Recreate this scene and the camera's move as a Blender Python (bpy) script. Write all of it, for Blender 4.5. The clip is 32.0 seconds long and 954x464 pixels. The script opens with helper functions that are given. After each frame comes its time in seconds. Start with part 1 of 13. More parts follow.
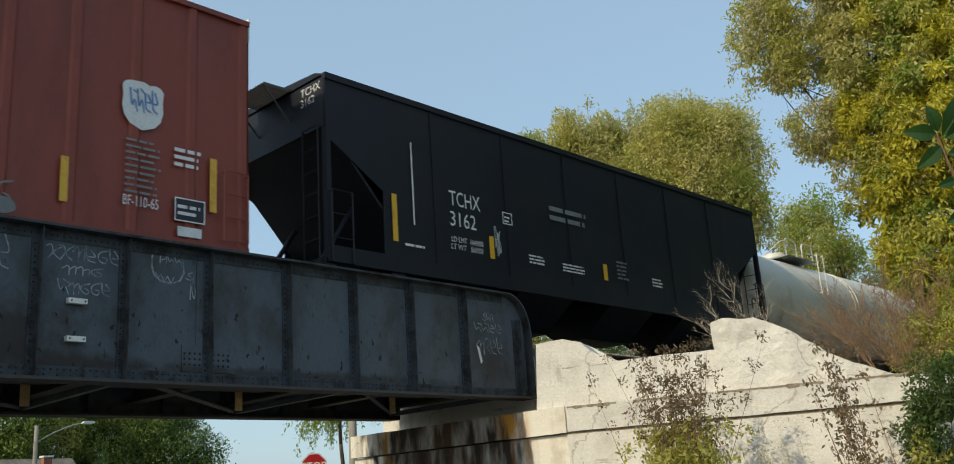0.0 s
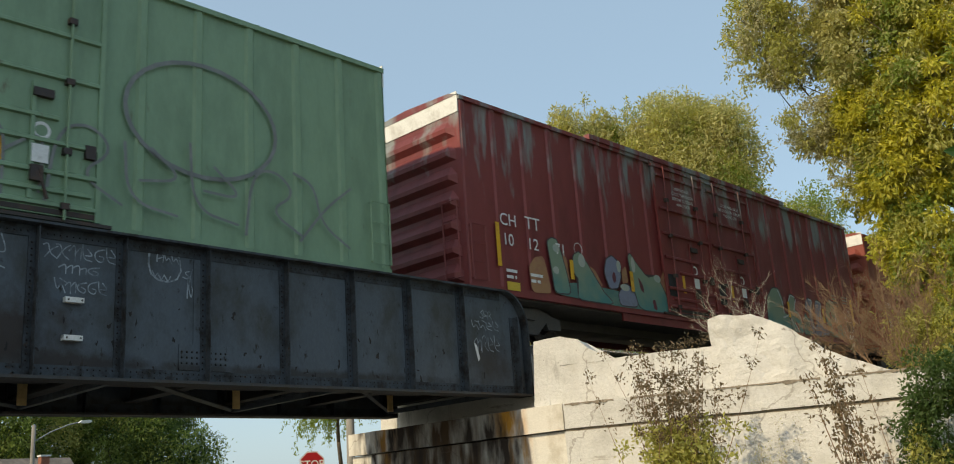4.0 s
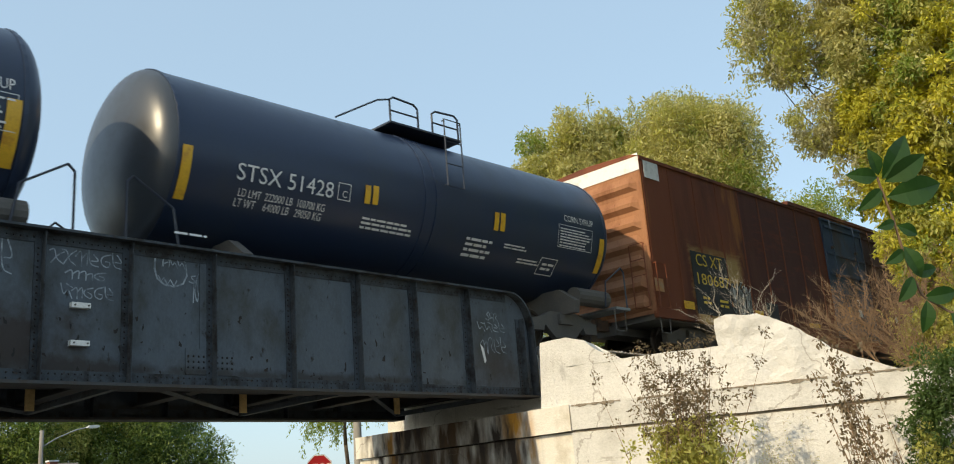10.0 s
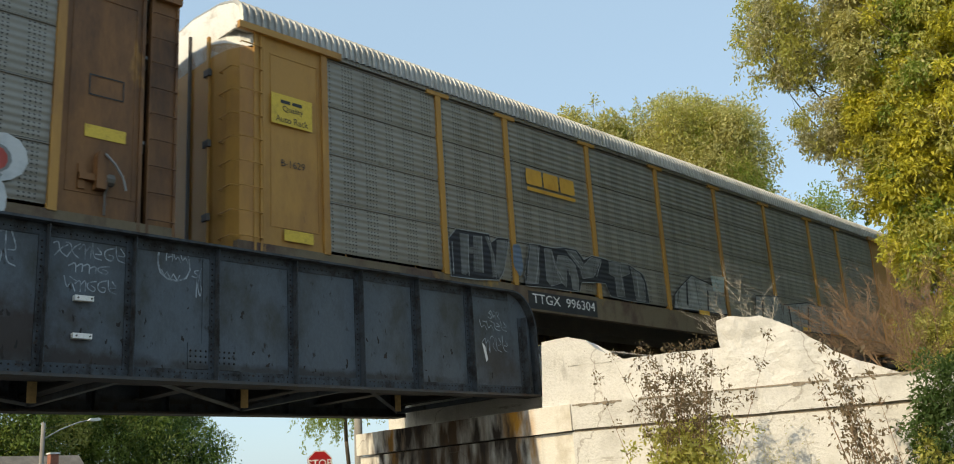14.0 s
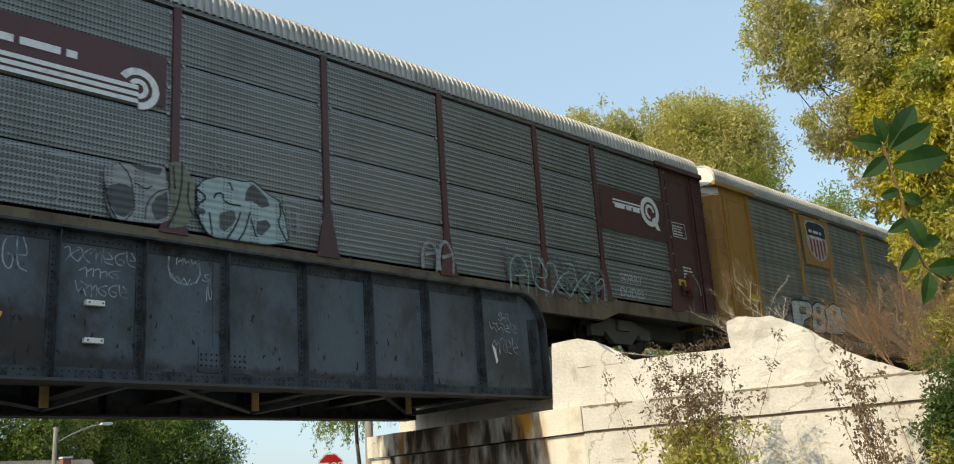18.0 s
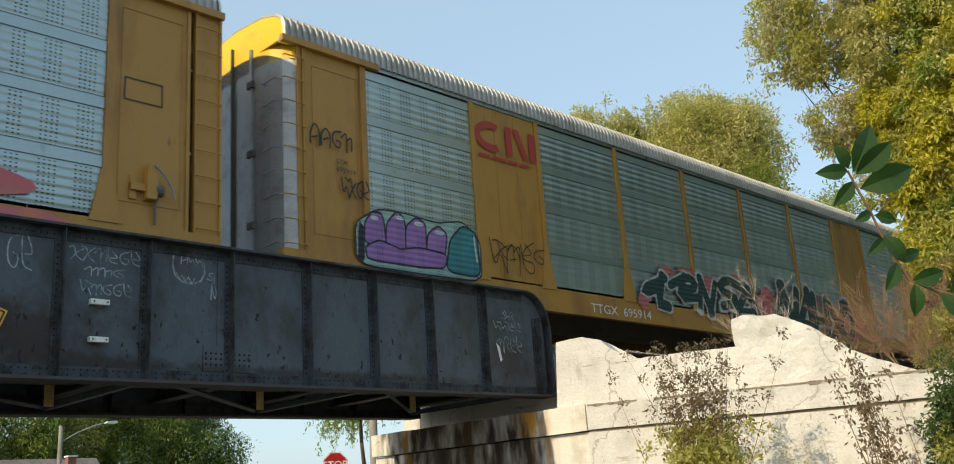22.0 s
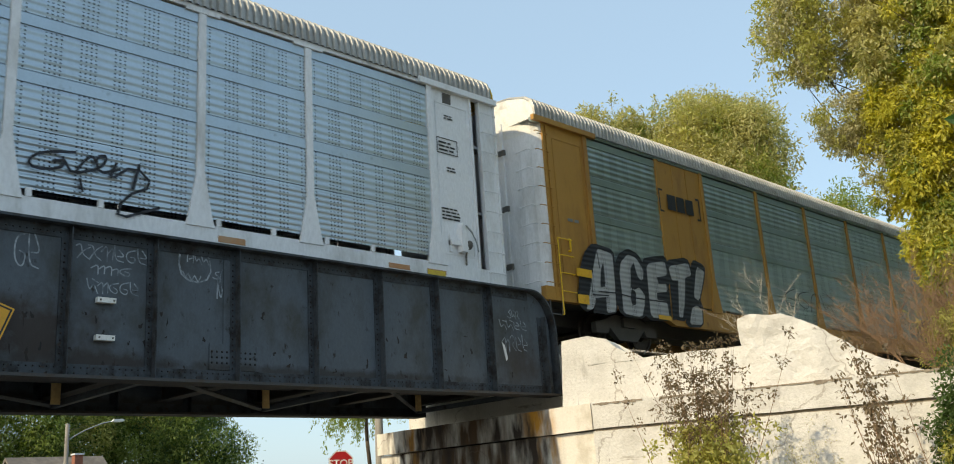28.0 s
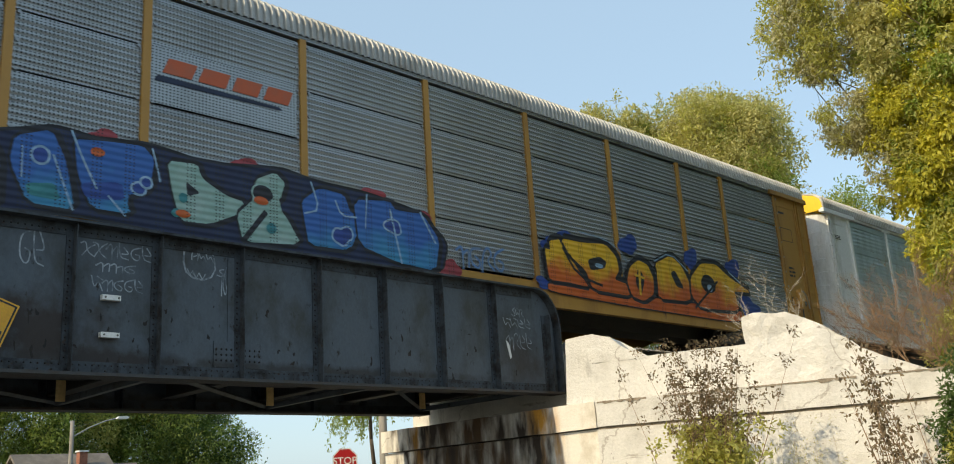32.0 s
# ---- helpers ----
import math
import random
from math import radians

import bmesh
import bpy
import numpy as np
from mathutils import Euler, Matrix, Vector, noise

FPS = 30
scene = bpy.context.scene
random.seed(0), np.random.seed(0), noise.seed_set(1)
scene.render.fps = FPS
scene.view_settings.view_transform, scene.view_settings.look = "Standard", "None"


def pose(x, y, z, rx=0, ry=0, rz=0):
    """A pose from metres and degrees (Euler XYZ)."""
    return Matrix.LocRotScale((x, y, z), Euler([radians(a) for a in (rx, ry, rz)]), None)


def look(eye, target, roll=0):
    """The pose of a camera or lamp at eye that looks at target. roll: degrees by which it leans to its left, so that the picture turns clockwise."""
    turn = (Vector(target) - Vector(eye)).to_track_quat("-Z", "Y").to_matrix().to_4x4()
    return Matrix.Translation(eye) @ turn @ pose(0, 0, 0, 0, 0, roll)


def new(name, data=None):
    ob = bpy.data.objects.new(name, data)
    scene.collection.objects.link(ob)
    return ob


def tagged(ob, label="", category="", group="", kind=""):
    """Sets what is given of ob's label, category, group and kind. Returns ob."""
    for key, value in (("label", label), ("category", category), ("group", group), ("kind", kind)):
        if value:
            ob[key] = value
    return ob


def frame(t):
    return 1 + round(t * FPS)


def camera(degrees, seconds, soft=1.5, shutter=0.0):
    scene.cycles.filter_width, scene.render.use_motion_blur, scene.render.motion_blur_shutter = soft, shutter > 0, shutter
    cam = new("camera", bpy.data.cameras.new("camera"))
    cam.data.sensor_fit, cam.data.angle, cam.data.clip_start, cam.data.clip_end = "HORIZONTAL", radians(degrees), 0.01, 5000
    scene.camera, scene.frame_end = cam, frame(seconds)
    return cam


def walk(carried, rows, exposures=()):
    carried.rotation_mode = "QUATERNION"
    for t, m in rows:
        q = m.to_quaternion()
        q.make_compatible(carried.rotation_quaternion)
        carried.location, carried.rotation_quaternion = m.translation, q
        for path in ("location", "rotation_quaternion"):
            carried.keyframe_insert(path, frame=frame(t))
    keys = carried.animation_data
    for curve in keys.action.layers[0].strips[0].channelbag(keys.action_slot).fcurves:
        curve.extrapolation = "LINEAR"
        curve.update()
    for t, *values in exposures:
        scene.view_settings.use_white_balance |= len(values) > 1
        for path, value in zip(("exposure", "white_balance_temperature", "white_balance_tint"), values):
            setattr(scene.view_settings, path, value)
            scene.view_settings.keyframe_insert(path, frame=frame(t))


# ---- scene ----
# One fixed stand at the roadside, the camera held in the hand and turning a little.
EYE = Vector((0.0, 0.0, 1.6))
cam = camera(53.03, 32.0, soft=1.0, shutter=0.08)
# seconds, heading, tilt, roll in degrees
PATH = [
    (0, -46.631, 15.539, -3.839), (0.5, -46.615, 15.596, -3.861), (1, -46.708, 15.636, -3.828), (1.5, -46.750, 15.579, -3.843), (2, -46.763, 15.558, -3.855),
    (2.5, -46.672, 15.532, -3.842), (3, -46.697, 15.449, -3.900), (3.5, -46.811, 15.402, -4.022), (5.5, -46.709, 15.342, -4.185), (6, -46.649, 15.294, -3.984),
    (6.5, -46.540, 15.295, -4.148), (7, -46.440, 15.292, -4.260), (7.5, -46.376, 15.417, -4.172), (8, -46.312, 15.502, -4.212), (8.5, -46.313, 15.468, -4.436),
    (9, -46.379, 15.472, -4.505), (9.5, -46.448, 15.508, -4.460), (10, -46.493, 15.516, -4.517), (10.5, -46.516, 15.524, -4.261), (11, -46.508, 15.577, -4.072),
    (11.5, -46.441, 15.505, -3.968), (12, -46.430, 15.492, -3.825), (12.5, -46.490, 15.451, -3.721), (13, -46.448, 15.479, -3.689), (13.5, -46.368, 15.385, -3.857),
    (14, -46.278, 15.431, -3.699), (14.5, -46.204, 15.393, -3.716), (16.5, -45.953, 15.583, -3.756), (17, -45.894, 15.595, -3.761), (17.5, -45.858, 15.601, -3.938),
    (18, -45.716, 15.588, -3.973), (18.5, -45.713, 15.626, -4.014), (19, -45.606, 15.634, -4.026), (19.5, -45.669, 15.636, -3.987), (20, -45.605, 15.631, -4.002),
    (20.5, -45.641, 15.557, -3.952), (21, -45.505, 15.524, -4.018), (21.5, -45.428, 15.529, -3.977), (22, -45.458, 15.523, -3.975), (22.5, -45.340, 15.471, -3.922),
    (23, -45.377, 15.510, -3.805), (23.5, -45.429, 15.605, -3.781), (24, -45.502, 15.703, -3.795), (24.5, -45.408, 15.623, -3.874), (25, -45.309, 15.629, -3.848),
    (25.5, -45.341, 15.624, -3.783), (27.5, -45.003, 15.508, -3.745), (28, -45.102, 15.479, -3.833), (28.5, -45.178, 15.460, -3.728), (29, -45.075, 15.477, -3.751),
    (29.5, -44.939, 15.471, -3.712), (30, -44.923, 15.427, -3.692), (30.5, -44.964, 15.465, -3.599), (31, -44.909, 15.404, -3.748), (31.5, -44.856, 15.348, -3.773),
    (32, -44.837, 15.374, -3.692),
]


def ahead(yaw, pitch):
    y, p = radians(yaw), radians(pitch)
    return Vector((-math.sin(y) * math.cos(p), math.cos(y) * math.cos(p), math.sin(p)))


walk(cam, [(t, look(EYE, EYE + ahead(y, p), r)) for t, y, p, r in PATH], exposures=[(0, -0.24, 7300, 2.5), (1, 0.05, 7400, 3), (2, 0.06, 7500, 3.5), (3, -0.22, 7700, 4.2), (6, -0.14, 7750, 4.2), (8, -0.15, 7750, 4.2), (9, 0.0, 7700, 4.2), (10, 0.08, 7700, 4.2), (14.5, 0.06, 7700, 4.2), (17, 0.1, 7700, 4.2), (32, 0.1, 7700, 4.2)])

# ---- world and sun ----
SUN_AZ, SUN_EL = -3.2, 31.0     # degrees: the sun stands along -x, a little on the far side
to_sun = Vector((-math.cos(radians(SUN_AZ)) * math.cos(radians(SUN_EL)),
                 -math.sin(radians(SUN_AZ)) * math.cos(radians(SUN_EL)), math.sin(radians(SUN_EL))))
world = bpy.data.worlds.new("sky")
scene.world = world
world.use_nodes = True
wn = world.node_tree.nodes
sky = wn.new("ShaderNodeTexSky")
sky.sky_type, sky.sun_disc = "NISHITA", False
sky.sun_elevation = radians(SUN_EL)
sky.sun_rotation = math.atan2(to_sun.x, to_sun.y)
sky.air_density, sky.dust_density, sky.ozone_density = 1.0, 1.6, 2.0
wn["Background"].inputs["Strength"].default_value = 0.34
haze = wn.new("ShaderNodeMix")      # an even summer haze over the whole sky
haze.data_type = "RGBA"
haze.inputs[0].default_value = 0.75
haze.inputs[7].default_value = (1.16, 1.70, 2.52, 1)
world.node_tree.links.new(sky.outputs["Color"], haze.inputs[6])
world.node_tree.links.new(haze.outputs[2], wn["Background"].inputs["Color"])
sun_data = bpy.data.lights.new("sun", "SUN")
sun_data.energy, sun_data.angle, sun_data.color = 3.6, radians(0.6), (1.0, 0.87, 0.69)
sun = new("sun", sun_data)
sun.matrix_world = look(to_sun * 300, (0, 0, 0))


# ---- materials ----
def nodes_of(name):
    m = bpy.data.materials.new(name)
    m.use_nodes = True
    nt = m.node_tree
    return m, nt, nt.nodes["Principled BSDF"]


def surface(name, color, rough=0.6, metal=0.0, second=None, amount=0.5, scale=0.6, stretch=(1, 1, 1), fine=0.12,
            fine_scale=30.0, bump=0.15, third=None, third_amount=0.3, third_scale=3.0, spec=0.5, rand=0.0):
    """A worn surface: a base colour, broad stains of a second colour, specks of a third, fine grain and relief."""
    m, nt, b = nodes_of(name)
    n, l = nt.nodes, nt.links
    co = n.new("ShaderNodeTexCoord")
    mp = n.new("ShaderNodeMapping")
    mp.inputs["Scale"].default_value = stretch
    l.new(co.outputs["Object"], mp.inputs["Vector"])
    col = None

    def noise_at(sc, detail=6.0):
        t = n.new("ShaderNodeTexNoise")
        t.inputs["Scale"].default_value, t.inputs["Detail"].default_value = sc, detail
        t.inputs["Roughness"].default_value = 0.65
        l.new(mp.outputs["Vector"], t.inputs["Vector"])
        return t

    def mix(fac, a, c):
        x = n.new("ShaderNodeMix")
        x.data_type = "RGBA"
        l.new(fac, x.inputs[0])
        if isinstance(a, tuple):
            x.inputs[6].default_value = (*a, 1)
        else:
            l.new(a, x.inputs[6])
        x.inputs[7].default_value = (*c, 1)
        return x.outputs[2]

    def ramp(src, lo, hi):
        r = n.new("ShaderNodeMapRange")
        r.inputs["From Min"].default_value, r.inputs["From Max"].default_value = lo, hi
        l.new(src, r.inputs["Value"])
        return r.outputs["Result"]

    col = color
    if second:
        col = mix(ramp(noise_at(scale).outputs["Fac"], 0.62 - 0.3 * amount, 0.82 - 0.3 * amount), col, second)
    if third:
        col = mix(ramp(noise_at(third_scale, 8.0).outputs["Fac"], 0.66 - 0.25 * third_amount, 0.74 - 0.25 * third_amount), col, third)
    g = noise_at(fine_scale, 4.0)
    hsv = n.new("ShaderNodeHueSaturation")
    r = n.new("ShaderNodeMapRange")
    r.inputs["To Min"].default_value, r.inputs["To Max"].default_value = 1 - fine * 2, 1 + fine * 2
    l.new(g.outputs["Fac"], r.inputs["Value"])
    val = r.outputs["Result"]
    if rand:
        oi = n.new("ShaderNodeObjectInfo")
        rr = n.new("ShaderNodeMapRange")
        rr.inputs["To Min"].default_value, rr.inputs["To Max"].default_value = 1 - rand, 1 + rand
        l.new(oi.outputs["Random"], rr.inputs["Value"])
        mm = n.new("ShaderNodeMath")
        mm.operation = "MULTIPLY"
        l.new(val, mm.inputs[0]), l.new(rr.outputs["Result"], mm.inputs[1])
        val = mm.outputs["Value"]
    l.new(val, hsv.inputs["Value"])
    if isinstance(col, tuple):
        hsv.inputs["Color"].default_value = (*col, 1)
    else:
        l.new(col, hsv.inputs["Color"])
    l.new(hsv.outputs["Color"], b.inputs["Base Color"])
    rg = n.new("ShaderNodeMapRange")
    rg.inputs["To Min"].default_value, rg.inputs["To Max"].default_value = max(rough - 0.12, 0.02), min(rough + 0.12, 1)
    l.new(noise_at(scale * 4).outputs["Fac"], rg.inputs["Value"])
    l.new(rg.outputs["Result"], b.inputs["Roughness"])
    b.inputs["Metallic"].default_value = metal
    b.inputs["Specular IOR Level"].default_value = spec
    if bump:
        bp = n.new("ShaderNodeBump")
        bp.inputs["Strength"].default_value, bp.inputs["Distance"].default_value = bump, 0.02
        l.new(g.outputs["Fac"], bp.inputs["Height"])
        l.new(bp.outputs["Normal"], b.inputs["Normal"])
    return m


def leafy(name, color, second, through_col):
    """Leaves: two greens by island, some light passing through."""
    m, nt, b = nodes_of(name)
    n, l = nt.nodes, nt.links
    geo = n.new("ShaderNodeNewGeometry")
    cr = n.new("ShaderNodeMix")
    cr.data_type = "RGBA"
    cr.inputs[6].default_value, cr.inputs[7].default_value = (*color, 1), (*second, 1)
    l.new(geo.outputs["Random Per Island"], cr.inputs[0])
    co = n.new("ShaderNodeTexCoord")
    ns = n.new("ShaderNodeTexNoise")
    ns.inputs["Scale"].default_value = 0.7
    l.new(co.outputs["Object"], ns.inputs["Vector"])
    hs = n.new("ShaderNodeHueSaturation")
    mr = n.new("ShaderNodeMapRange")
    mr.inputs["To Min"].default_value, mr.inputs["To Max"].default_value = 0.55, 1.5
    l.new(ns.outputs["Fac"], mr.inputs["Value"])
    l.new(mr.outputs["Result"], hs.inputs["Value"])
    l.new(cr.outputs[2], hs.inputs["Color"])
    l.new(hs.outputs["Color"], b.inputs["Base Color"])
    b.inputs["Roughness"].default_value = 0.55
    tr = n.new("ShaderNodeBsdfTranslucent")
    tr.inputs["Color"].default_value = (*through_col, 1)
    ms = n.new("ShaderNodeMixShader")
    ms.inputs[0].default_value = 0.40
    l.new(b.outputs[0], ms.inputs[1]), l.new(tr.outputs[0], ms.inputs[2])
    l.new(ms.outputs[0], n["Material Output"].inputs["Surface"])
    return m


M = {}
M["concrete"] = surface("white_concrete", (0.66, 0.64, 0.60), 0.9, second=(0.50, 0.48, 0.44), amount=0.42, scale=0.9, third=(0.20, 0.165, 0.13),
                        third_amount=0.09, third_scale=6.0, bump=0.8, fine=0.09, fine_scale=22)


def cracked(m, dark, scale=0.55, width=0.006):
    """Fine wandering cracks."""
    nt = m.node_tree
    n, l = nt.nodes, nt.links
    b = n["Principled BSDF"]
    src = b.inputs["Base Color"].links[0].from_socket
    co, ns, ad, vo = n.new("ShaderNodeTexCoord"), n.new("ShaderNodeTexNoise"), n.new("ShaderNodeVectorMath"), n.new("ShaderNodeTexVoronoi")
    ns.inputs["Scale"].default_value, ns.inputs["Detail"].default_value = 2.2, 6
    sc = n.new("ShaderNodeVectorMath")
    sc.operation, sc.inputs[3].default_value = "SCALE", 0.7
    l.new(co.outputs["Object"], ns.inputs["Vector"]), l.new(ns.outputs["Color"], sc.inputs[0])
    l.new(co.outputs["Object"], ad.inputs[0]), l.new(sc.outputs[0], ad.inputs[1])
    vo.feature = "DISTANCE_TO_EDGE"
    vo.inputs["Scale"].default_value = scale
    l.new(ad.outputs[0], vo.inputs["Vector"])
    r = n.new("ShaderNodeMapRange")
    r.inputs["From Min"].default_value, r.inputs["From Max"].default_value = width * 0.4, width
    r.inputs["To Min"].default_value, r.inputs["To Max"].default_value = 0.45, 0.0
    l.new(vo.outputs["Distance"], r.inputs["Value"])
    mx = n.new("ShaderNodeMix")
    mx.data_type = "RGBA"
    l.new(r.outputs["Result"], mx.inputs[0]), l.new(src, mx.inputs[6])
    mx.inputs[7].default_value = (*dark, 1)
    l.new(mx.outputs[2], b.inputs["Base Color"])
    return m


def rust_streaked(name, base):
    """The abutment under the bridge: dark runs of soot and rust, and orange runs where the bearings drip."""
    m = surface(name, base, 0.9, second=(0.46, 0.40, 0.31), amount=0.4, scale=0.9, bump=0.4, fine=0.06, fine_scale=22)
    nt = m.node_tree
    n, l = nt.nodes, nt.links
    b = n["Principled BSDF"]
    src = b.inputs["Base Color"].links[0].from_socket
    co, sp = n.new("ShaderNodeTexCoord"), n.new("ShaderNodeSeparateXYZ")
    l.new(co.outputs["Object"], sp.inputs[0])
    for color, sc, lo, hi, y0, y1, y2, y3 in (((0.085, 0.045, 0.018), 2.4, 0.28, 0.56, 12.2, 13.2, 15.0, 15.9), ((0.50, 0.23, 0.025), 3.6, 0.42, 0.60, 11.7, 11.95, 12.35, 12.9),
                                              ((0.48, 0.22, 0.025), 3.4, 0.42, 0.60, 15.3, 15.6, 15.9, 16.3), ((0.035, 0.022, 0.013), 3.0, 0.42, 0.60, 11.6, 12.0, 16.6, 16.9)):
        mp, ns, r, up, mu = n.new("ShaderNodeMapping"), n.new("ShaderNodeTexNoise"), n.new("ShaderNodeMapRange"), n.new("ShaderNodeMapRange"), n.new("ShaderNodeMath")
        mp.inputs["Scale"].default_value = (1, 1, 0.28)
        ns.inputs["Scale"].default_value, ns.inputs["Detail"].default_value = sc, 7
        l.new(co.outputs["Object"], mp.inputs["Vector"]), l.new(mp.outputs["Vector"], ns.inputs["Vector"])
        r.inputs["From Min"].default_value, r.inputs["From Max"].default_value = lo, hi
        l.new(ns.outputs["Fac"], r.inputs["Value"])
        up.inputs["From Min"].default_value, up.inputs["From Max"].default_value = y0, y1
        l.new(sp.outputs["Y"], up.inputs["Value"])
        mu.operation = "MULTIPLY"
        dn, m2 = n.new("ShaderNodeMapRange"), n.new("ShaderNodeMath")
        dn.inputs["From Min"].default_value, dn.inputs["From Max"].default_value = y2, y3
        dn.inputs["To Min"].default_value, dn.inputs["To Max"].default_value = 1.0, 0.0
        l.new(sp.outputs["Y"], dn.inputs["Value"])
        m2.operation = "MULTIPLY"
        l.new(up.outputs["Result"], m2.inputs[0]), l.new(dn.outputs["Result"], m2.inputs[1])
        l.new(r.outputs["Result"], mu.inputs[0]), l.new(m2.outputs[0], mu.inputs[1])
        mx = n.new("ShaderNodeMix")
        mx.data_type = "RGBA"
        l.new(mu.outputs[0], mx.inputs[0]), l.new(src, mx.inputs[6])
        mx.inputs[7].default_value = (*color, 1)
        src = mx.outputs[2]
    l.new(src, b.inputs["Base Color"])
    return m




def streaks(m, color, scale, lo, hi, stretch=(1, 1, 0.22)):
    """Grey water marks that run down a face."""
    nt = m.node_tree
    n, l = nt.nodes, nt.links
    b = n["Principled BSDF"]
    src = b.inputs["Base Color"].links[0].from_socket
    co, mp, ns, r, mx = (n.new("ShaderNode" + k) for k in ("TexCoord", "Mapping", "TexNoise", "MapRange", "Mix"))
    mp.inputs["Scale"].default_value = stretch
    ns.inputs["Scale"].default_value, ns.inputs["Detail"].default_value, ns.inputs["Roughness"].default_value = scale, 8, 0.7
    l.new(co.outputs["Object"], mp.inputs["Vector"]), l.new(mp.outputs["Vector"], ns.inputs["Vector"])
    r.inputs["From Min"].default_value, r.inputs["From Max"].default_value = lo, hi
    r.inputs["To Max"].default_value = 0.75
    l.new(ns.outputs["Fac"], r.inputs["Value"])
    mx.data_type = "RGBA"
    l.new(r.outputs["Result"], mx.inputs[0]), l.new(src, mx.inputs[6])
    mx.inputs[7].default_value = (*color, 1)
    l.new(mx.outputs[2], b.inputs["Base Color"])


streaks(M["concrete"], (0.25, 0.23, 0.21), 2.6, 0.58, 0.72)
streaks(M["concrete"], (0.30, 0.265, 0.22), 1.3, 0.62, 0.68, (0.5, 0.5, 3.2))
cracked(M["concrete"], (0.20, 0.16, 0.12), 0.3, 0.005)
M["joint_dirt"] = surface("grey_brown_dirt", (0.30, 0.25, 0.19), 0.95, second=(0.17, 0.14, 0.105), amount=0.5, scale=5.0, bump=0.5)
M["rusty_concrete"] = cracked(rust_streaked("rust_stained_concrete", (0.72, 0.69, 0.63)), (0.14, 0.11, 0.08), 0.4, 0.005)
M["girder"] = surface("grey_blue_steel", (0.080, 0.098, 0.116), 0.6, second=(0.052, 0.056, 0.054), amount=0.5, scale=1.5, stretch=(1, 1, 0.6), third=(0.024, 0.020, 0.016),
                      third_amount=0.22, third_scale=7.0, bump=0.15, fine=0.12, spec=0.35)


def smudged(m, mid, reach, color, scale=2.2, most=0.9):
    """A soft stain of ragged outline about one place of a wall that faces y."""
    nt = m.node_tree
    n, l = nt.nodes, nt.links
    b = n["Principled BSDF"]
    src = b.inputs["Base Color"].links[0].from_socket
    co, mp, ln, ns, ad, r, mx = (n.new(k) for k in ("ShaderNodeTexCoord", "ShaderNodeMapping", "ShaderNodeVectorMath", "ShaderNodeTexNoise", "ShaderNodeMath", "ShaderNodeMapRange", "ShaderNodeMix"))
    mp.vector_type = "TEXTURE"
    mp.inputs["Location"].default_value = (mid[0], 0, mid[1])
    mp.inputs["Scale"].default_value = (reach[0], 10000, reach[1])
    l.new(co.outputs["Object"], mp.inputs["Vector"])
    ln.operation = "LENGTH"
    l.new(mp.outputs[0], ln.inputs[0])
    ns.inputs["Scale"].default_value, ns.inputs["Detail"].default_value, ns.inputs["Roughness"].default_value = scale, 9, 0.65
    l.new(co.outputs["Object"], ns.inputs["Vector"])
    ad.operation = "MULTIPLY_ADD"
    ad.inputs[1].default_value = 2.4
    l.new(ns.outputs["Fac"], ad.inputs[0]), l.new(ln.outputs["Value"], ad.inputs[2])
    r.inputs["From Min"].default_value, r.inputs["From Max"].default_value = 1.55, 2.35
    r.inputs["To Min"].default_value, r.inputs["To Max"].default_value = most, 0.0
    l.new(ad.outputs[0], r.inputs["Value"])
    mx.data_type = "RGBA"
    l.new(r.outputs["Result"], mx.inputs[0]), l.new(src, mx.inputs[6])
    mx.inputs[7].default_value = (*color, 1)
    l.new(mx.outputs[2], b.inputs["Base Color"])
    return m


smudged(M["girder"], (4.2, 3.95), (1.15, 0.55), (0.036, 0.026, 0.021), 2.6, 0.95)
smudged(M["girder"], (5.3, 3.62), (1.4, 0.14), (0.030, 0.024, 0.021), 3.0)
smudged(M["girder"], (9.0, 3.60), (3.5, 0.10), (0.030, 0.026, 0.023), 3.5, 0.8)
smudged(M["girder"], (13.2, 4.0), (0.6, 0.5), (0.045, 0.036, 0.030), 3.0, 0.7)
M["girder_edge"] = surface("grimy_riveted_steel", (0.052, 0.062, 0.072), 0.7, second=(0.018, 0.016, 0.014), amount=0.55, scale=3.5, third=(0.05, 0.032, 0.02), third_amount=0.2, third_scale=9.0, bump=0.25, fine=0.15, spec=0.3)
M["girder_dark"] = surface("sooty_steel", (0.055, 0.056, 0.056), 0.75, second=(0.06, 0.042, 0.03), amount=0.5, scale=2.0, bump=0.2)
M["steel_rust"] = surface("rusty_steel", (0.10, 0.055, 0.03), 0.8, second=(0.05, 0.035, 0.03), amount=0.5, scale=3.0, bump=0.25)
M["black_steel"] = surface("dusty_running_gear", (0.098, 0.091, 0.083), 0.85, second=(0.13, 0.115, 0.098), amount=0.5, scale=2.0, bump=0.2)
M["rail"] = surface("rail_steel", (0.30, 0.28, 0.26), 0.3, metal=0.9, second=(0.12, 0.06, 0.03), amount=0.3, scale=4)
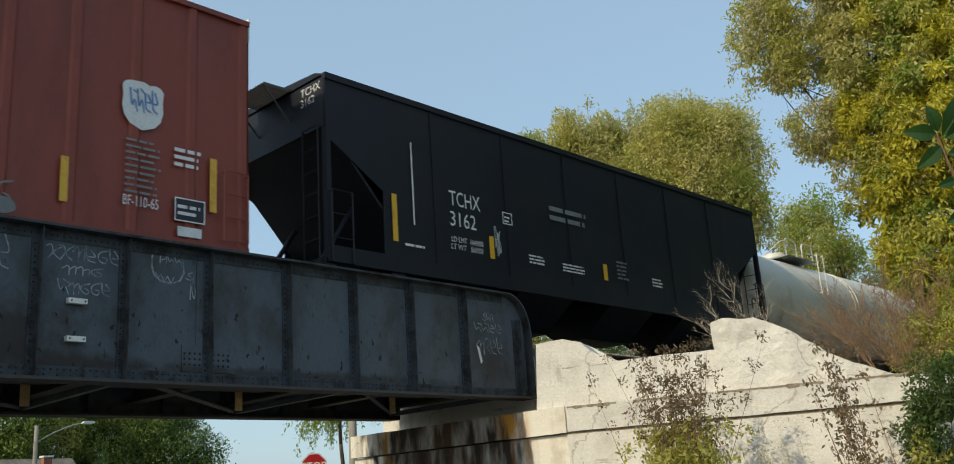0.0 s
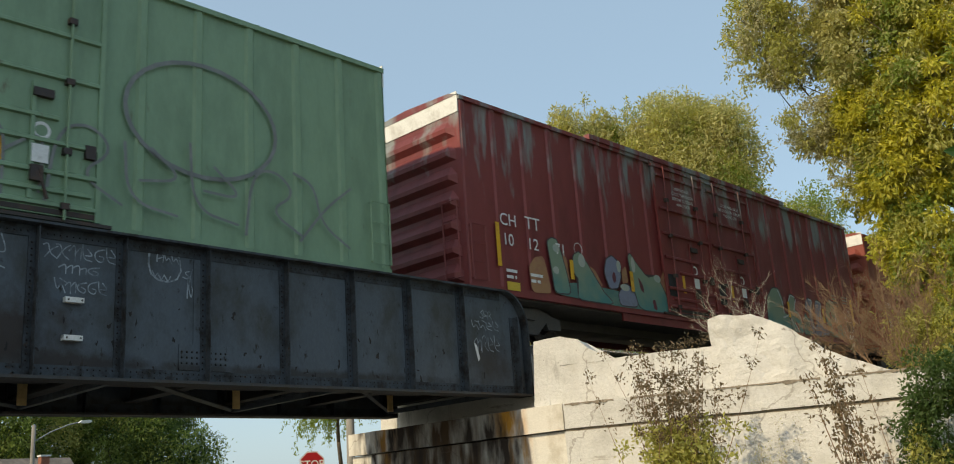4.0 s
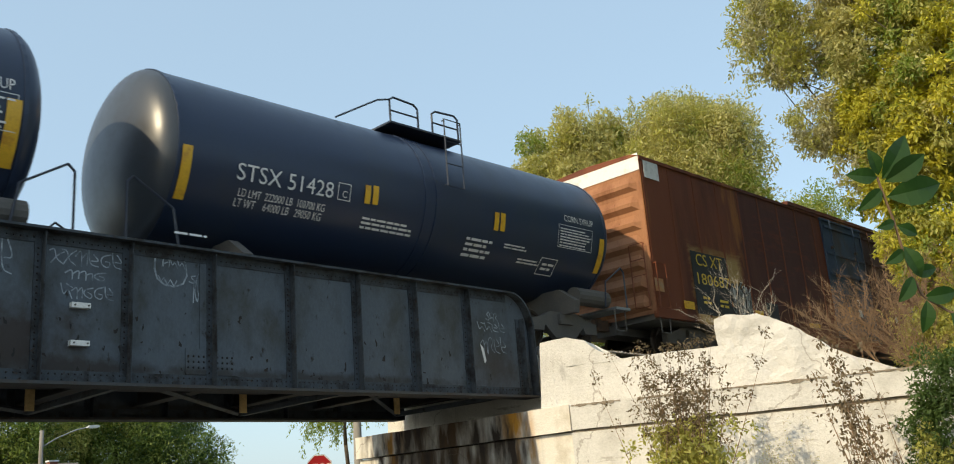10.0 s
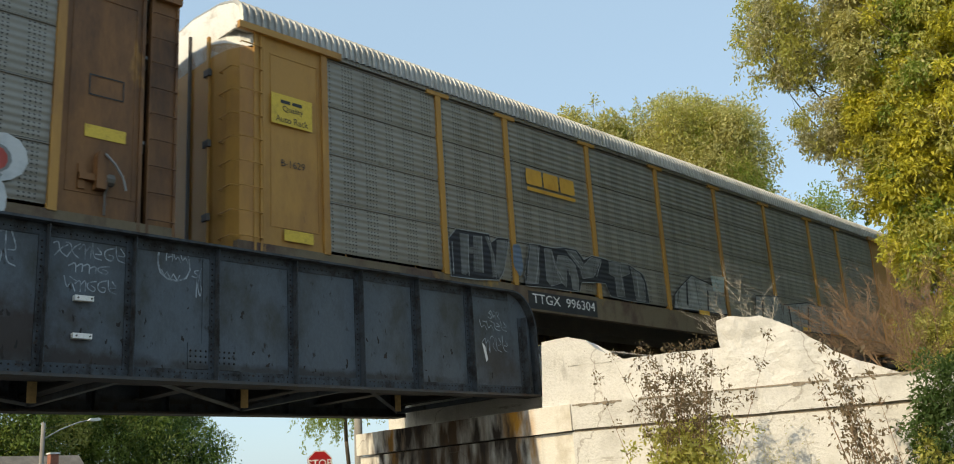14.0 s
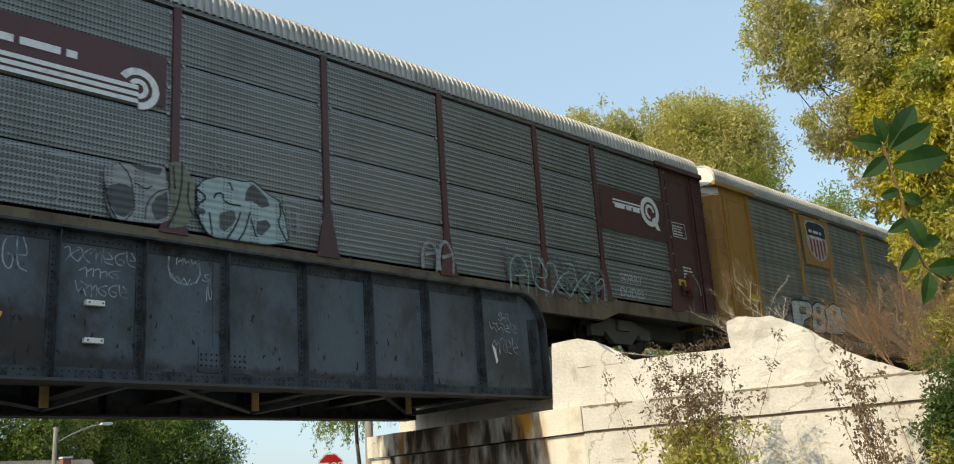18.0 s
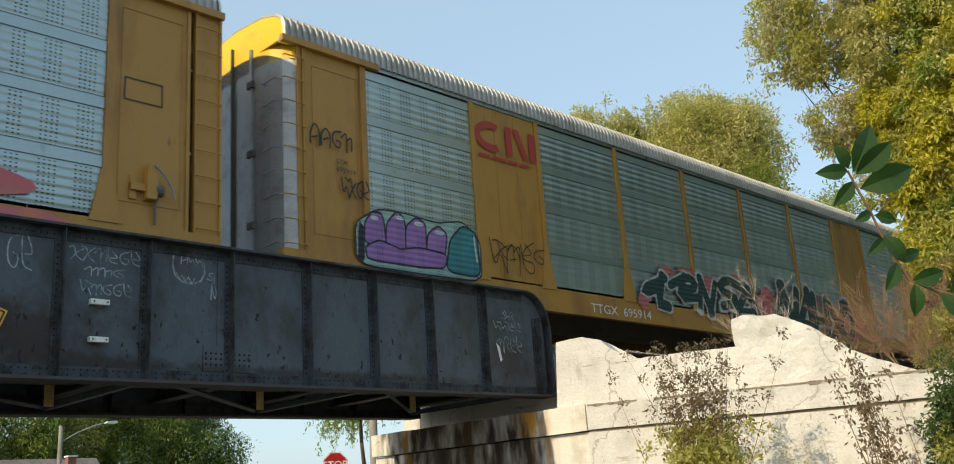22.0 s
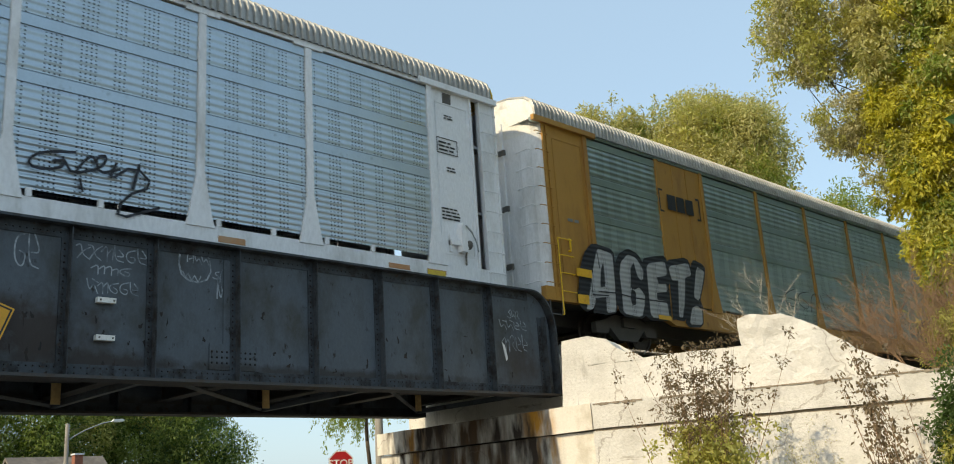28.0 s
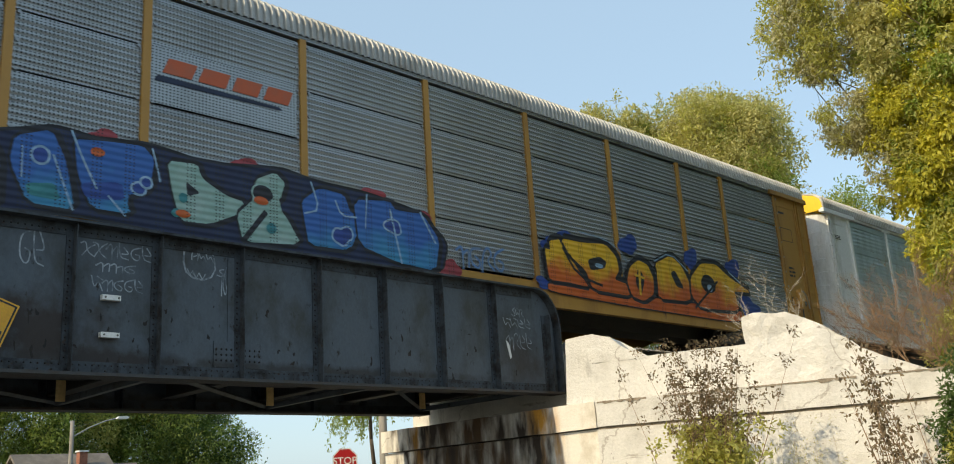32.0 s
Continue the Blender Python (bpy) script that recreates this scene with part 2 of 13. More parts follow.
M["timber"] = surface("creosoted_timber", (0.05, 0.04, 0.03), 0.85, second=(0.10, 0.085, 0.07), amount=0.5, scale=3, stretch=(1, 0.2, 1), bump=0.4)
M["ballast"] = surface("ballast_stone", (0.30, 0.28, 0.26), 0.9, second=(0.10, 0.085, 0.07), amount=0.5, scale=3, third=(0.34, 0.31, 0.28), third_amount=0.4, third_scale=14, bump=0.9, rand=0.0)
M["asphalt"] = surface("asphalt", (0.05, 0.05, 0.05), 0.85, second=(0.075, 0.072, 0.068), amount=0.5, scale=0.5, fine_scale=120, bump=0.3)
M["paving"] = surface("grey_concrete", (0.34, 0.33, 0.31), 0.85, second=(0.24, 0.23, 0.21), amount=0.5, scale=1.0, bump=0.3)
M["soil"] = surface("dry_grass_and_soil", (0.10, 0.085, 0.045), 0.95, second=(0.07, 0.09, 0.03), amount=0.6, scale=0.5, third=(0.16, 0.13, 0.07), third_amount=0.3, third_scale=6, bump=0.8)
M["yellow"] = surface("yellow_paint", (0.75, 0.42, 0.03), 0.55, second=(0.45, 0.24, 0.04), amount=0.3, scale=3)
M["white"] = surface("white_paint", (0.75, 0.74, 0.70), 0.5, second=(0.5, 0.47, 0.42), amount=0.3, scale=2)
M["chalk"] = surface("faded_white_spray", (0.32, 0.36, 0.39), 0.8, second=(0.11, 0.13, 0.15), amount=0.7, scale=9)
M["bark"] = surface("grey_brown_bark", (0.11, 0.085, 0.06), 0.9, second=(0.05, 0.04, 0.03), amount=0.5, scale=6, stretch=(1, 1, 0.2), bump=0.8)
M["twig"] = surface("dead_twig", (0.50, 0.44, 0.36), 0.85, second=(0.32, 0.26, 0.20), amount=0.5, scale=5)
M["brown_twig"] = surface("brown_vine", (0.25, 0.155, 0.09), 0.85, second=(0.17, 0.105, 0.06), amount=0.5, scale=5)
M["leaf_gold"] = leafy("yellowing_leaves", (0.32, 0.33, 0.045), (0.60, 0.52, 0.075), (0.74, 0.69, 0.09))
M["leaf_olive"] = leafy("olive_leaves", (0.27, 0.29, 0.08), (0.48, 0.44, 0.14), (0.64, 0.62, 0.13))
M["leaf_grey"] = leafy("pale_seedy_leaves", (0.38, 0.37, 0.20), (0.54, 0.50, 0.31), (0.62, 0.58, 0.28))
M["leaf_far"] = leafy("dusty_olive_leaves", (0.36, 0.36, 0.15), (0.54, 0.49, 0.22), (0.66, 0.62, 0.20))
M["leaf_green"] = leafy("green_leaves", (0.15, 0.20, 0.045), (0.24, 0.28, 0.075), (0.42, 0.55, 0.08))
M["leaf_dark"] = leafy("deep_green_leaves", (0.04, 0.075, 0.02), (0.07, 0.11, 0.03), (0.12, 0.22, 0.03))
M["leaf_near"] = leafy("fresh_green_leaves", (0.024, 0.064, 0.014), (0.038, 0.086, 0.018), (0.07, 0.17, 0.02))
M["leaf_dry"] = leafy("withered_leaves", (0.15, 0.11, 0.07), (0.25, 0.19, 0.12), (0.2, 0.15, 0.07))


# ---- building helpers ----
def box(bm, x0, x1, y0, y1, z0, z1):
    v = [bm.verts.new((x, y, z)) for z in (z0, z1) for y in (y0, y1) for x in (x0, x1)]
    for f in ((0, 2, 3, 1), (4, 5, 7, 6), (0, 1, 5, 4), (2, 6, 7, 3), (0, 4, 6, 2), (1, 3, 7, 5)):
        bm.faces.new([v[i] for i in f])
    return v


def tube(bm, a, b, r0, r1=None, seg=6, caps=True):
    a, b = Vector(a), Vector(b)
    r1 = r0 if r1 is None else r1
    d = b - a
    if d.length < 1e-6:
        return
    q = d.to_track_quat("Z", "Y")
    ra = [bm.verts.new(a + q @ Vector((math.cos(i * math.tau / seg) * r0, math.sin(i * math.tau / seg) * r0, 0))) for i in range(seg)]
    rb = [bm.verts.new(b + q @ Vector((math.cos(i * math.tau / seg) * r1, math.sin(i * math.tau / seg) * r1, 0))) for i in range(seg)]
    for i in range(seg):
        bm.faces.new((ra[i], ra[(i + 1) % seg], rb[(i + 1) % seg], rb[i]))
    if caps:
        bm.faces.new(ra[::-1]), bm.faces.new(rb)


def pipe(bm, pts, r, seg=6):
    for a, b in zip(pts[:-1], pts[1:]):
        tube(bm, a, b, r, r, seg)


def prism(bm, poly, axis, a, b):
    """A polygon drawn in two axes and pushed along the third from a to b."""
    def at(p, q):
        return {"x": (q, p[0], p[1]), "y": (p[0], q, p[1]), "z": (p[0], p[1], q)}[axis]
    va, vb = [bm.verts.new(at(p, a)) for p in poly], [bm.verts.new(at(p, b)) for p in poly]
    k = len(poly)
    for i in range(k):
        bm.faces.new((va[i], va[(i + 1) % k], vb[(i + 1) % k], vb[i]))
    bm.faces.new(va[::-1]), bm.faces.new(vb)


def mesh_of(name, bm, material, smooth=False, bevel=0.0):
    if bevel:
        es = [e for e in bm.edges if len(e.link_faces) == 2 and e.calc_face_angle(0) > 0.6]
        bmesh.ops.bevel(bm, geom=es, offset=bevel, segments=2, affect="EDGES", clamp_overlap=True)
    bmesh.ops.recalc_face_normals(bm, faces=bm.faces)
    me = bpy.data.meshes.new(name)
    bm.to_mesh(me)
    bm.free()
    me.materials.append(material)
    if smooth:
        me.polygons.foreach_set("use_smooth", [True] * len(me.polygons))
    return me


def link(name, me, parent=None, label="", m=None):
    ob = new(name, me)
    if parent:
        ob.parent = parent
    if m is not None:
        ob.matrix_basis = m
    if label:
        tagged(ob, label=label)
    return ob


def part(name, bm, material, parent, label="", smooth=False, bevel=0.0):
    return link(name, mesh_of(name, bm, material, smooth, bevel), parent, label)


def thing(name, label, category, at=(0, 0, 0), group="", kind=""):
    ob = new(name)
    ob.empty_display_size = 0.2
    ob.location = at
    return tagged(ob, label, category, group, kind)


def solid(name, bm, material, label, category, kind="", group="", smooth=False, bevel=0.0, at=None):
    ob = new(name, mesh_of(name, bm, material, smooth, bevel))
    if at is not None:
        ob.location = at
    return tagged(ob, label, category, group, kind)


def lettering(text, size, material, name="lettering", bold=0.0, wide=1.0, spacing=1.0):
    """A flat mesh of text in the built-in font: x along the line, z up, front towards -y, its lower left corner at 0."""
    cu = bpy.data.curves.new(name, "FONT")
    cu.body, cu.size, cu.offset, cu.space_character, cu.resolution_u = text, 1.0, bold, spacing, 3
    ob = bpy.data.objects.new(name, cu)
    me = bpy.data.meshes.new_from_object(ob)
    bpy.data.objects.remove(ob)
    n = len(me.vertices)
    co = np.zeros(n * 3)
    me.vertices.foreach_get("co", co)
    co = co.reshape(-1, 3)
    lo, hi = co.min(0), co.max(0)
    s = size / max(hi[1] - lo[1], 1e-6)
    out = np.zeros_like(co)
    out[:, 0], out[:, 2] = (co[:, 0] - lo[0]) * s * wide, (co[:, 1] - lo[1]) * s
    me.vertices.foreach_set("co", out.ravel())
    me.materials.clear()
    me.materials.append(material)
    me.update()
    return me


def text_width(me):
    co = np.zeros(len(me.vertices) * 3)
    me.vertices.foreach_get("co", co)
    return co.reshape(-1, 3)[:, 0].max()

# ---- the ground, the street and the bank ----
RAIL, TRACK_Y = 4.65, 14.28     # top of rail, middle of the track
WALL_X, WING_Y = 13.5, 10.9     # face of the abutment, and where its wing wall bends away
WU, WN = Vector((0.371, -0.928, 0)), Vector((0.928, 0.371, 0))   # along the wing wall, and into it


def bank_height(x, y):
    """The height of the ground: the street at 0, the railway bank on both sides of it."""
    if -7.0 < x < 14.6:
        return 0.0
    edge = 0.0
    if x > 14.6 and y < WING_Y:
        edge = 14.2 + (WING_Y - y) * 0.4
        if x < edge:
            return 0.0
    if y > 17.0 and x < 19.0:
        return 0.0
    top = 4.28
    d = max(0.0, 11.9 - y, y - 16.9)
    h = top - d * 0.55
    h += 0.25 * noise.noise((x * 0.3, y * 0.3, 0)) * min(1, d)
    return max(0.02 * noise.noise((x * 0.2, y * 0.2, 3)), h)


def ground():
    xs = sorted({*np.linspace(-900, -60, 15).tolist(), *np.linspace(-60, -8, 20).tolist(), -7.01, -6.99, 0, 4, 8, 14.59, 14.61,
                 *np.linspace(15, 34, 39).tolist(), *np.linspace(36, 90, 22).tolist(), *np.linspace(110, 900, 14).tolist()})
    ys = sorted({*np.linspace(-900, -60, 14).tolist(), *np.linspace(-50, 0, 10).tolist(), *np.linspace(1, 24, 47).tolist(),
                 *np.linspace(26, 90, 18).tolist(), *np.linspace(110, 900, 14).tolist()})
    bm = bmesh.new()
    g = [[bm.verts.new((x, y, bank_height(x, y) - (0.03 if -7 < x < 14.6 else 0))) for x in xs] for y in ys]
    for j in range(len(ys) - 1):
        for i in range(len(xs) - 1):
            bm.faces.new((g[j][i], g[j][i + 1], g[j + 1][i + 1], g[j + 1][i]))
    solid("ground", bm, M["soil"], "weedy ground and grassy railway bank", "ground", "structure", smooth=True)


ground()
bm = bmesh.new()
box(bm, -4.6, 11.6, -300, 400, -0.2, 0.0)
solid("road", bm, M["asphalt"], "worn asphalt street passing under the bridge", "road", "structure")
for x0, x1, k in ((11.75, 13.55, 11.6), (-6.9, -4.75, -4.75)):
    bm = bmesh.new()
    box(bm, x0, x1, -300, 400, -0.2, 0.14)
    solid("pavement", bm, M["paving"], "grey concrete pavement beside the street", "pavement", "structure")
    bm = bmesh.new()
    box(bm, k, k + 0.15, -300, 400, -0.2, 0.15)
    solid("kerb", bm, M["paving"], "grey concrete kerb along the street", "kerb", "structure", bevel=0.02)


# ---- the abutment, whitewashed concrete ----
def wing_pose():
    """Local axes: x along the wing wall, y into it, z up."""
    return Matrix(((WU.x, WN.x, 0, WALL_X), (WU.y, WN.y, 0, WING_Y), (0, 0, 1, 0), (0, 0, 0, 1)))


def rough_up(bm, size, amount, seed, cuts=0):
    for v in bm.verts:
        v.co += Vector(noise.noise_vector(v.co * size + Vector((seed, 0, 0)))) * amount


def block(bm, poly, axis, a, b, step=0.35, amount=0.012, seed=0):
    """A concrete block with slightly uneven faces and worn edges."""
    t = bmesh.new()
    prism(t, poly, axis, a, b)
    bmesh.ops.triangulate(t, faces=t.faces)
    for _ in range(5):
        es = [e for e in t.edges if e.calc_length() > step]
        if not es:
            break
        bmesh.ops.subdivide_edges(t, edges=es, cuts=1)
        bmesh.ops.triangulate(t, faces=t.faces)
    rough_up(t, 2.2, amount, seed)
    rough_up(t, 7.0, amount * 0.5, seed + 9)
    me = bpy.data.meshes.new("tmp")
    t.to_mesh(me), t.free()
    bm.from_mesh(me)
    bpy.data.meshes.remove(me)


abutment = thing("abutment_wall", "whitewashed concrete bridge abutment with rust stains", "abutment", kind="structure")
bm = bmesh.new()
block(bm, [(13.6, 10.9), (15.0, 10.9), (15.0, 17.0), (13.6, 17.0)], "z", -0.3, 2.6, 0.5)
part("lower_wall", bm, M["rusty_concrete"], abutment)
bm = bmesh.new()
block(bm, [(13.5, 10.9), (15.0, 10.9), (15.0, 17.0), (13.5, 17.0)], "z", 2.62, 3.08, 0.3, 0.01, 3)
part("coping", bm, M["rusty_concrete"], abutment, "cracked concrete coping with rust stains")
bm = bmesh.new()
block(bm, [(14.45, 12.36), (15.2, 12.36), (15.2, 17.0), (14.45, 17.0)], "z", 3.06, 4.25, 0.4, 0.012, 5)
part("back_wall", bm, M["concrete"], abutment)

wing = thing("wing_wall", "whitewashed concrete wing wall with a sloping top", "retaining wall", kind="structure")
wing.matrix_basis = wing_pose()
bm = bmesh.new()
block(bm, [(0.0, 0.05), (9.5, 0.05), (9.5, 0.9), (0.0, 0.9)], "z", -0.3, 2.585, 0.45, 0.014, 11)
part("lower_wall", bm, M["concrete"], wing)
bm = bmesh.new()
block(bm, [(0.02, 0.0), (7.2, 0.0), (7.2, 0.9), (0.02, 0.9)], "z", 2.635, 3.07, 0.3, 0.012, 13)
part("coping", bm, M["concrete"], wing, "weathered concrete coping with cracks")
bm = bmesh.new()
box(bm, 0.03, 9.4, 0.058, 0.8, 2.57, 2.65)
part("joint", bm, M["joint_dirt"], wing, "dirty recessed joint under the coping")
rng = random.Random(77)
for x0, x1 in ((0.05, 1.0), (1.25, 2.3), (2.7, 4.4), (4.6, 6.6)):
    bm = bmesh.new()
    n = int((x1 - x0) / 0.05)
    hts = [0.012 + 0.03 * max(0, rng.gauss(0.2, 0.5)) for _ in range(n + 1)]
    top = [bm.verts.new((x0 + 0.05 * i, 0.30, 3.072 + hts[i] * 0.5)) for i in range(n + 1)]
    lip = [bm.verts.new((x0 + 0.05 * i, -0.016, 3.064 + hts[i] * 0.25)) for i in range(n + 1)]
    low = [bm.verts.new((x0 + 0.05 * i, -0.014, 3.06 - hts[i])) for i in range(n + 1)]
    for i in range(n):
        bm.faces.new((top[i], top[i + 1], lip[i + 1], lip[i])), bm.faces.new((lip[i], lip[i + 1], low[i + 1], low[i]))
    part("dirt_crust", bm, M["joint_dirt"], wing, "crust of dirt and moss along the coping's edge")
bm = bmesh.new()
block(bm, [(-0.35, 3.05), (2.72, 3.05), (2.72, 3.83), (0.6, 3.84), (-0.35, 3.88)], "y", 0.36, 1.0, 0.16, 0.022, 15)
part("upper_wall", bm, M["concrete"], wing)
bm = bmesh.new()
block(bm, [(-0.64, 3.05), (-0.34, 3.05), (-0.34, 3.80), (0.95, 3.80), (0.66, 3.86), (0.29, 4.25), (-0.03, 4.34), (-0.55, 4.30)], "y", 0.352, 1.0, 0.14, 0.015, 16)
part("corner_block", bm, M["concrete"], wing, "sloping concrete block beside the girder's end")
bm = bmesh.new()
block(bm, [(2.67, 3.05), (5.7, 3.02), (5.45, 3.06), (4.78, 3.39), (4.09, 3.89), (3.42, 4.31), (2.92, 4.33), (2.69, 4.27)], "y", 0.33, 1.15, 0.14, 0.045, 17)
part("raised_block", bm, M["concrete"], wing, "chipped raised concrete block with a sloping end")


# ---- the girder bridge ----
G_OUT, G_TOP, G_BOT = 12.1, 5.40, 3.37     # outer edge of the near girder's flanges, their top and bottom
WEB_Y = 12.29
STIFF = [-5.2, -3.95, -2.7, -1.45, -0.2, 1.05, 2.3, 3.5, 4.74, 5.92, 7.20, 8.57, 9.88, 11.14, 12.45]
G_END = 14.17


def girder_outline(inset=0.0):
    """The upper edge, from the left end to the rounded right end and down."""
    pts = [(-6.4, G_TOP - inset), (13.55, G_TOP - inset)]
    for i in range(1, 9):
        a = i / 8 * math.pi / 2
        pts.append((13.55 + (G_END - inset - 13.55) * math.sin(a), 4.62 + (G_TOP - inset - 4.62) * math.cos(a)))
    pts.append((G_END - inset, G_BOT + inset))
    return pts


def rivet(bm, p, ny, r=0.017):
    """A low domed rivet head on a face that looks along y (ny -1 or 1)."""
    c = bm.verts.new((p[0], p[1] + ny * r * 0.8, p[2]))
    ring = [bm.verts.new((p[0] + r * math.cos(i * math.pi / 3), p[1] - ny * 0.003, p[2] + r * math.sin(i * math.pi / 3))) for i in range(6)]
    for i in range(6):
        bm.faces.new((c, ring[i], ring[(i + 1) % 6]))


def plate_girder(name, web, side):
    """A riveted plate girder; side -1 has its outer face towards the street's near side."""
    g = thing(name, "grey-blue riveted steel plate girder with chalky graffiti and rust" if side < 0 else "sooty riveted steel plate girder behind the track",
              "plate girder", group="bridge girders")
    xs = [-6.4] + STIFF + [G_END - 0.25]
    for a, b in zip(xs[:-1], xs[1:]):
        bm = bmesh.new()
        if b > 13.6:
            out = [p for p in girder_outline(0.02) if p[0] > a]
            prism(bm, [(a, G_BOT + 0.03), (a, G_TOP - 0.03)] + out[:], "y", web - 0.006, web + 0.006)
        else:
            box(bm, a, b, web - 0.006, web + 0.006, G_BOT + 0.03, G_TOP - 0.03)
        part("web_plate", bm, M["girder"], g)
    # flanges
    for nm, z0, z1 in (("top_flange", G_TOP - 0.035, G_TOP), ("bottom_flange", G_BOT, G_BOT + 0.04)):
        bm = bmesh.new()
        box(bm, -6.4, 13.56 if nm == "top_flange" else G_END, web - 0.19, web + 0.19, z0, z1)
        fl = part(nm, bm, M["girder_edge"] if nm == "top_flange" else M["girder_dark"], g)
        for s in (-1, 1):
            bm = bmesh.new()
            zz = (z0 - 0.15, z0) if nm == "top_flange" else (z1, z1 + 0.16)
            box(bm, -6.4, 13.56 if nm == "top_flange" else G_END - 0.02, web + s * 0.007, web + s * 0.022, *zz)
            part("flange_angle", bm, M["girder_edge"], fl)
    bm = bmesh.new()
    o, i_ = girder_outline(0.0)[1:], girder_outline(0.03)[1:]
    rows = [[bm.verts.new((p[0], yy, p[1])) for p, yy in ((o[k], web - 0.19), (o[k], web + 0.19), (i_[k], web + 0.19), (i_[k], web - 0.19))] for k in range(len(o))]
    for p, q in zip(rows[:-1], rows[1:]):
        for k in range(4):
            bm.faces.new((p[k], p[(k + 1) % 4], q[(k + 1) % 4], q[k]))
    bm.faces.new(rows[0]), bm.faces.new(rows[-1][::-1])
    part("end_flange", bm, M["girder_edge"], g, "curved steel end flange")
    for x in STIFF + [13.9]:
        for s in (-1, 1):
            bm = bmesh.new()
            h = G_TOP - 0.05 if x < 13.7 else 4.9
            box(bm, x - 0.006, x + 0.006, web + s * 0.022, web + s * 0.15, G_BOT + 0.05, h)
            box(bm, x - (0.095 if s < 0 else 0.095), x + 0.006, web + s * 0.008, web + s * 0.024, G_BOT + 0.05, h)
            part("stiffener", bm, M["girder_edge"], g)
    if side < 0:
        for a, b, z0, z1, d in ((6.78, 7.09, 3.58, 3.95, 0.026), (7.25, 7.62, 3.58, 3.95, 0.026), (7.0, 7.42, 3.6, 5.2, 0.02)):
            bm = bmesh.new()
            box(bm, a, b, web - d, web - 0.007, z0, z1)
            part("splice_plate", bm, M["girder"], g, "riveted splice plate")
        bm = bmesh.new()
        y = web - 0.022
        for k in range(int((G_END + 2.0) / 0.085)):
            x = -2.0 + k * 0.085
            rivet(bm, (x, y, G_BOT + 0.155), -1)
            if k % 2:
                rivet(bm, (x, y, G_BOT + 0.085), -1)
            if x < 13.5:
                rivet(bm, (x, y, G_TOP - 0.12), -1)
        for x in STIFF + [13.9]:
            if x < 1:
                continue
            z = G_BOT + 0.24
            while z < (G_TOP - 0.2 if x < 13.7 else 4.8):
                rivet(bm, (x - 0.05, web - 0.024, z), -1, 0.02)
                z += 0.085
        for x0 in (6.82, 7.28):
            for i in range(4):
                for j in range(3):
                    rivet(bm, (x0 + i * 0.08, web - 0.026, 3.68 + j * 0.08), -1, 0.022)
        tagged(part("rivets", bm, M["soot"], g), kind="stuff")
    return g


M["soot"] = surface("soot_and_tar", (0.012, 0.010, 0.009), 0.8, second=(0.03, 0.02, 0.014), amount=0.5, scale=6, bump=0.2)
near_girder = plate_girder("bridge_girder", WEB_Y, -1)
far_girder = plate_girder("bridge_girder", 2 * TRACK_Y - WEB_Y, 1)

floor_sys = thing("bridge_floor", "dark steel floor beams and bracing under the bridge", "bridge deck", kind="structure")
bm = bmesh.new()
box(bm, -6.3, 14.4, WEB_Y + 0.2, 2 * TRACK_Y - WEB_Y - 0.2, 4.22, 4.30)
part("deck_plate", bm, M["girder_dark"], floor_sys)
x = -5.6
while x < 14:
    bm = bmesh.new()
    box(bm, x - 0.006, x + 0.006, WEB_Y + 0.03, 2 * TRACK_Y - WEB_Y - 0.03, 3.62, 4.2)
    for z in (3.6, 4.18):
        box(bm, x - 0.12, x + 0.12, WEB_Y + 0.03, 2 * TRACK_Y - WEB_Y - 0.03, z, z + 0.03)
    part("floor_beam", bm, M["girder_dark"], floor_sys)
    x += 1.95
for s in (-0.75, 0.75):
    bm = bmesh.new()
    box(bm, -6.3, 14.3, TRACK_Y + s - 0.01, TRACK_Y + s + 0.01, 3.75, 4.2)
    box(bm, -6.3, 14.3, TRACK_Y + s - 0.11, TRACK_Y + s + 0.11, 3.72, 3.76)
    part("stringer", bm, M["girder_dark"], floor_sys)
M["tan_primer"] = surface("faded_tan_primer", (0.70, 0.50, 0.22), 0.7, second=(0.50, 0.33, 0.14), amount=0.5, scale=4, bump=0.1)
NY, FY = WEB_Y + 0.15, 2 * TRACK_Y - WEB_Y - 0.15
for x in (-1.7, 2.2, 6.1, 10.05, 13.9):
    bm = bmesh.new()
    prism(bm, [(x - 0.05, 3.44), (x + 0.05, 3.44), (x + 0.05, 3.46), (x - 0.04, 3.46), (x - 0.04, 3.53), (x - 0.05, 3.53)], "y", NY, FY)
    part("strut", bm, M["girder"], floor_sys)
    if x < 13:
        bm = bmesh.new()
        tube(bm, (x, NY, 3.49), (x + 3.9, FY, 3.49), 0.045, seg=4)
        part("diagonal", bm, M["girder"], floor_sys)
    if x > 5:
        bm = bmesh.new()
        box(bm, x * 0.95 - 0.07, x * 0.95 + 0.07, 15.2, 15.23, 3.40, 3.74)
        part("gusset_plate", bm, M["tan_primer"], floor_sys, "tan painted gusset plate")

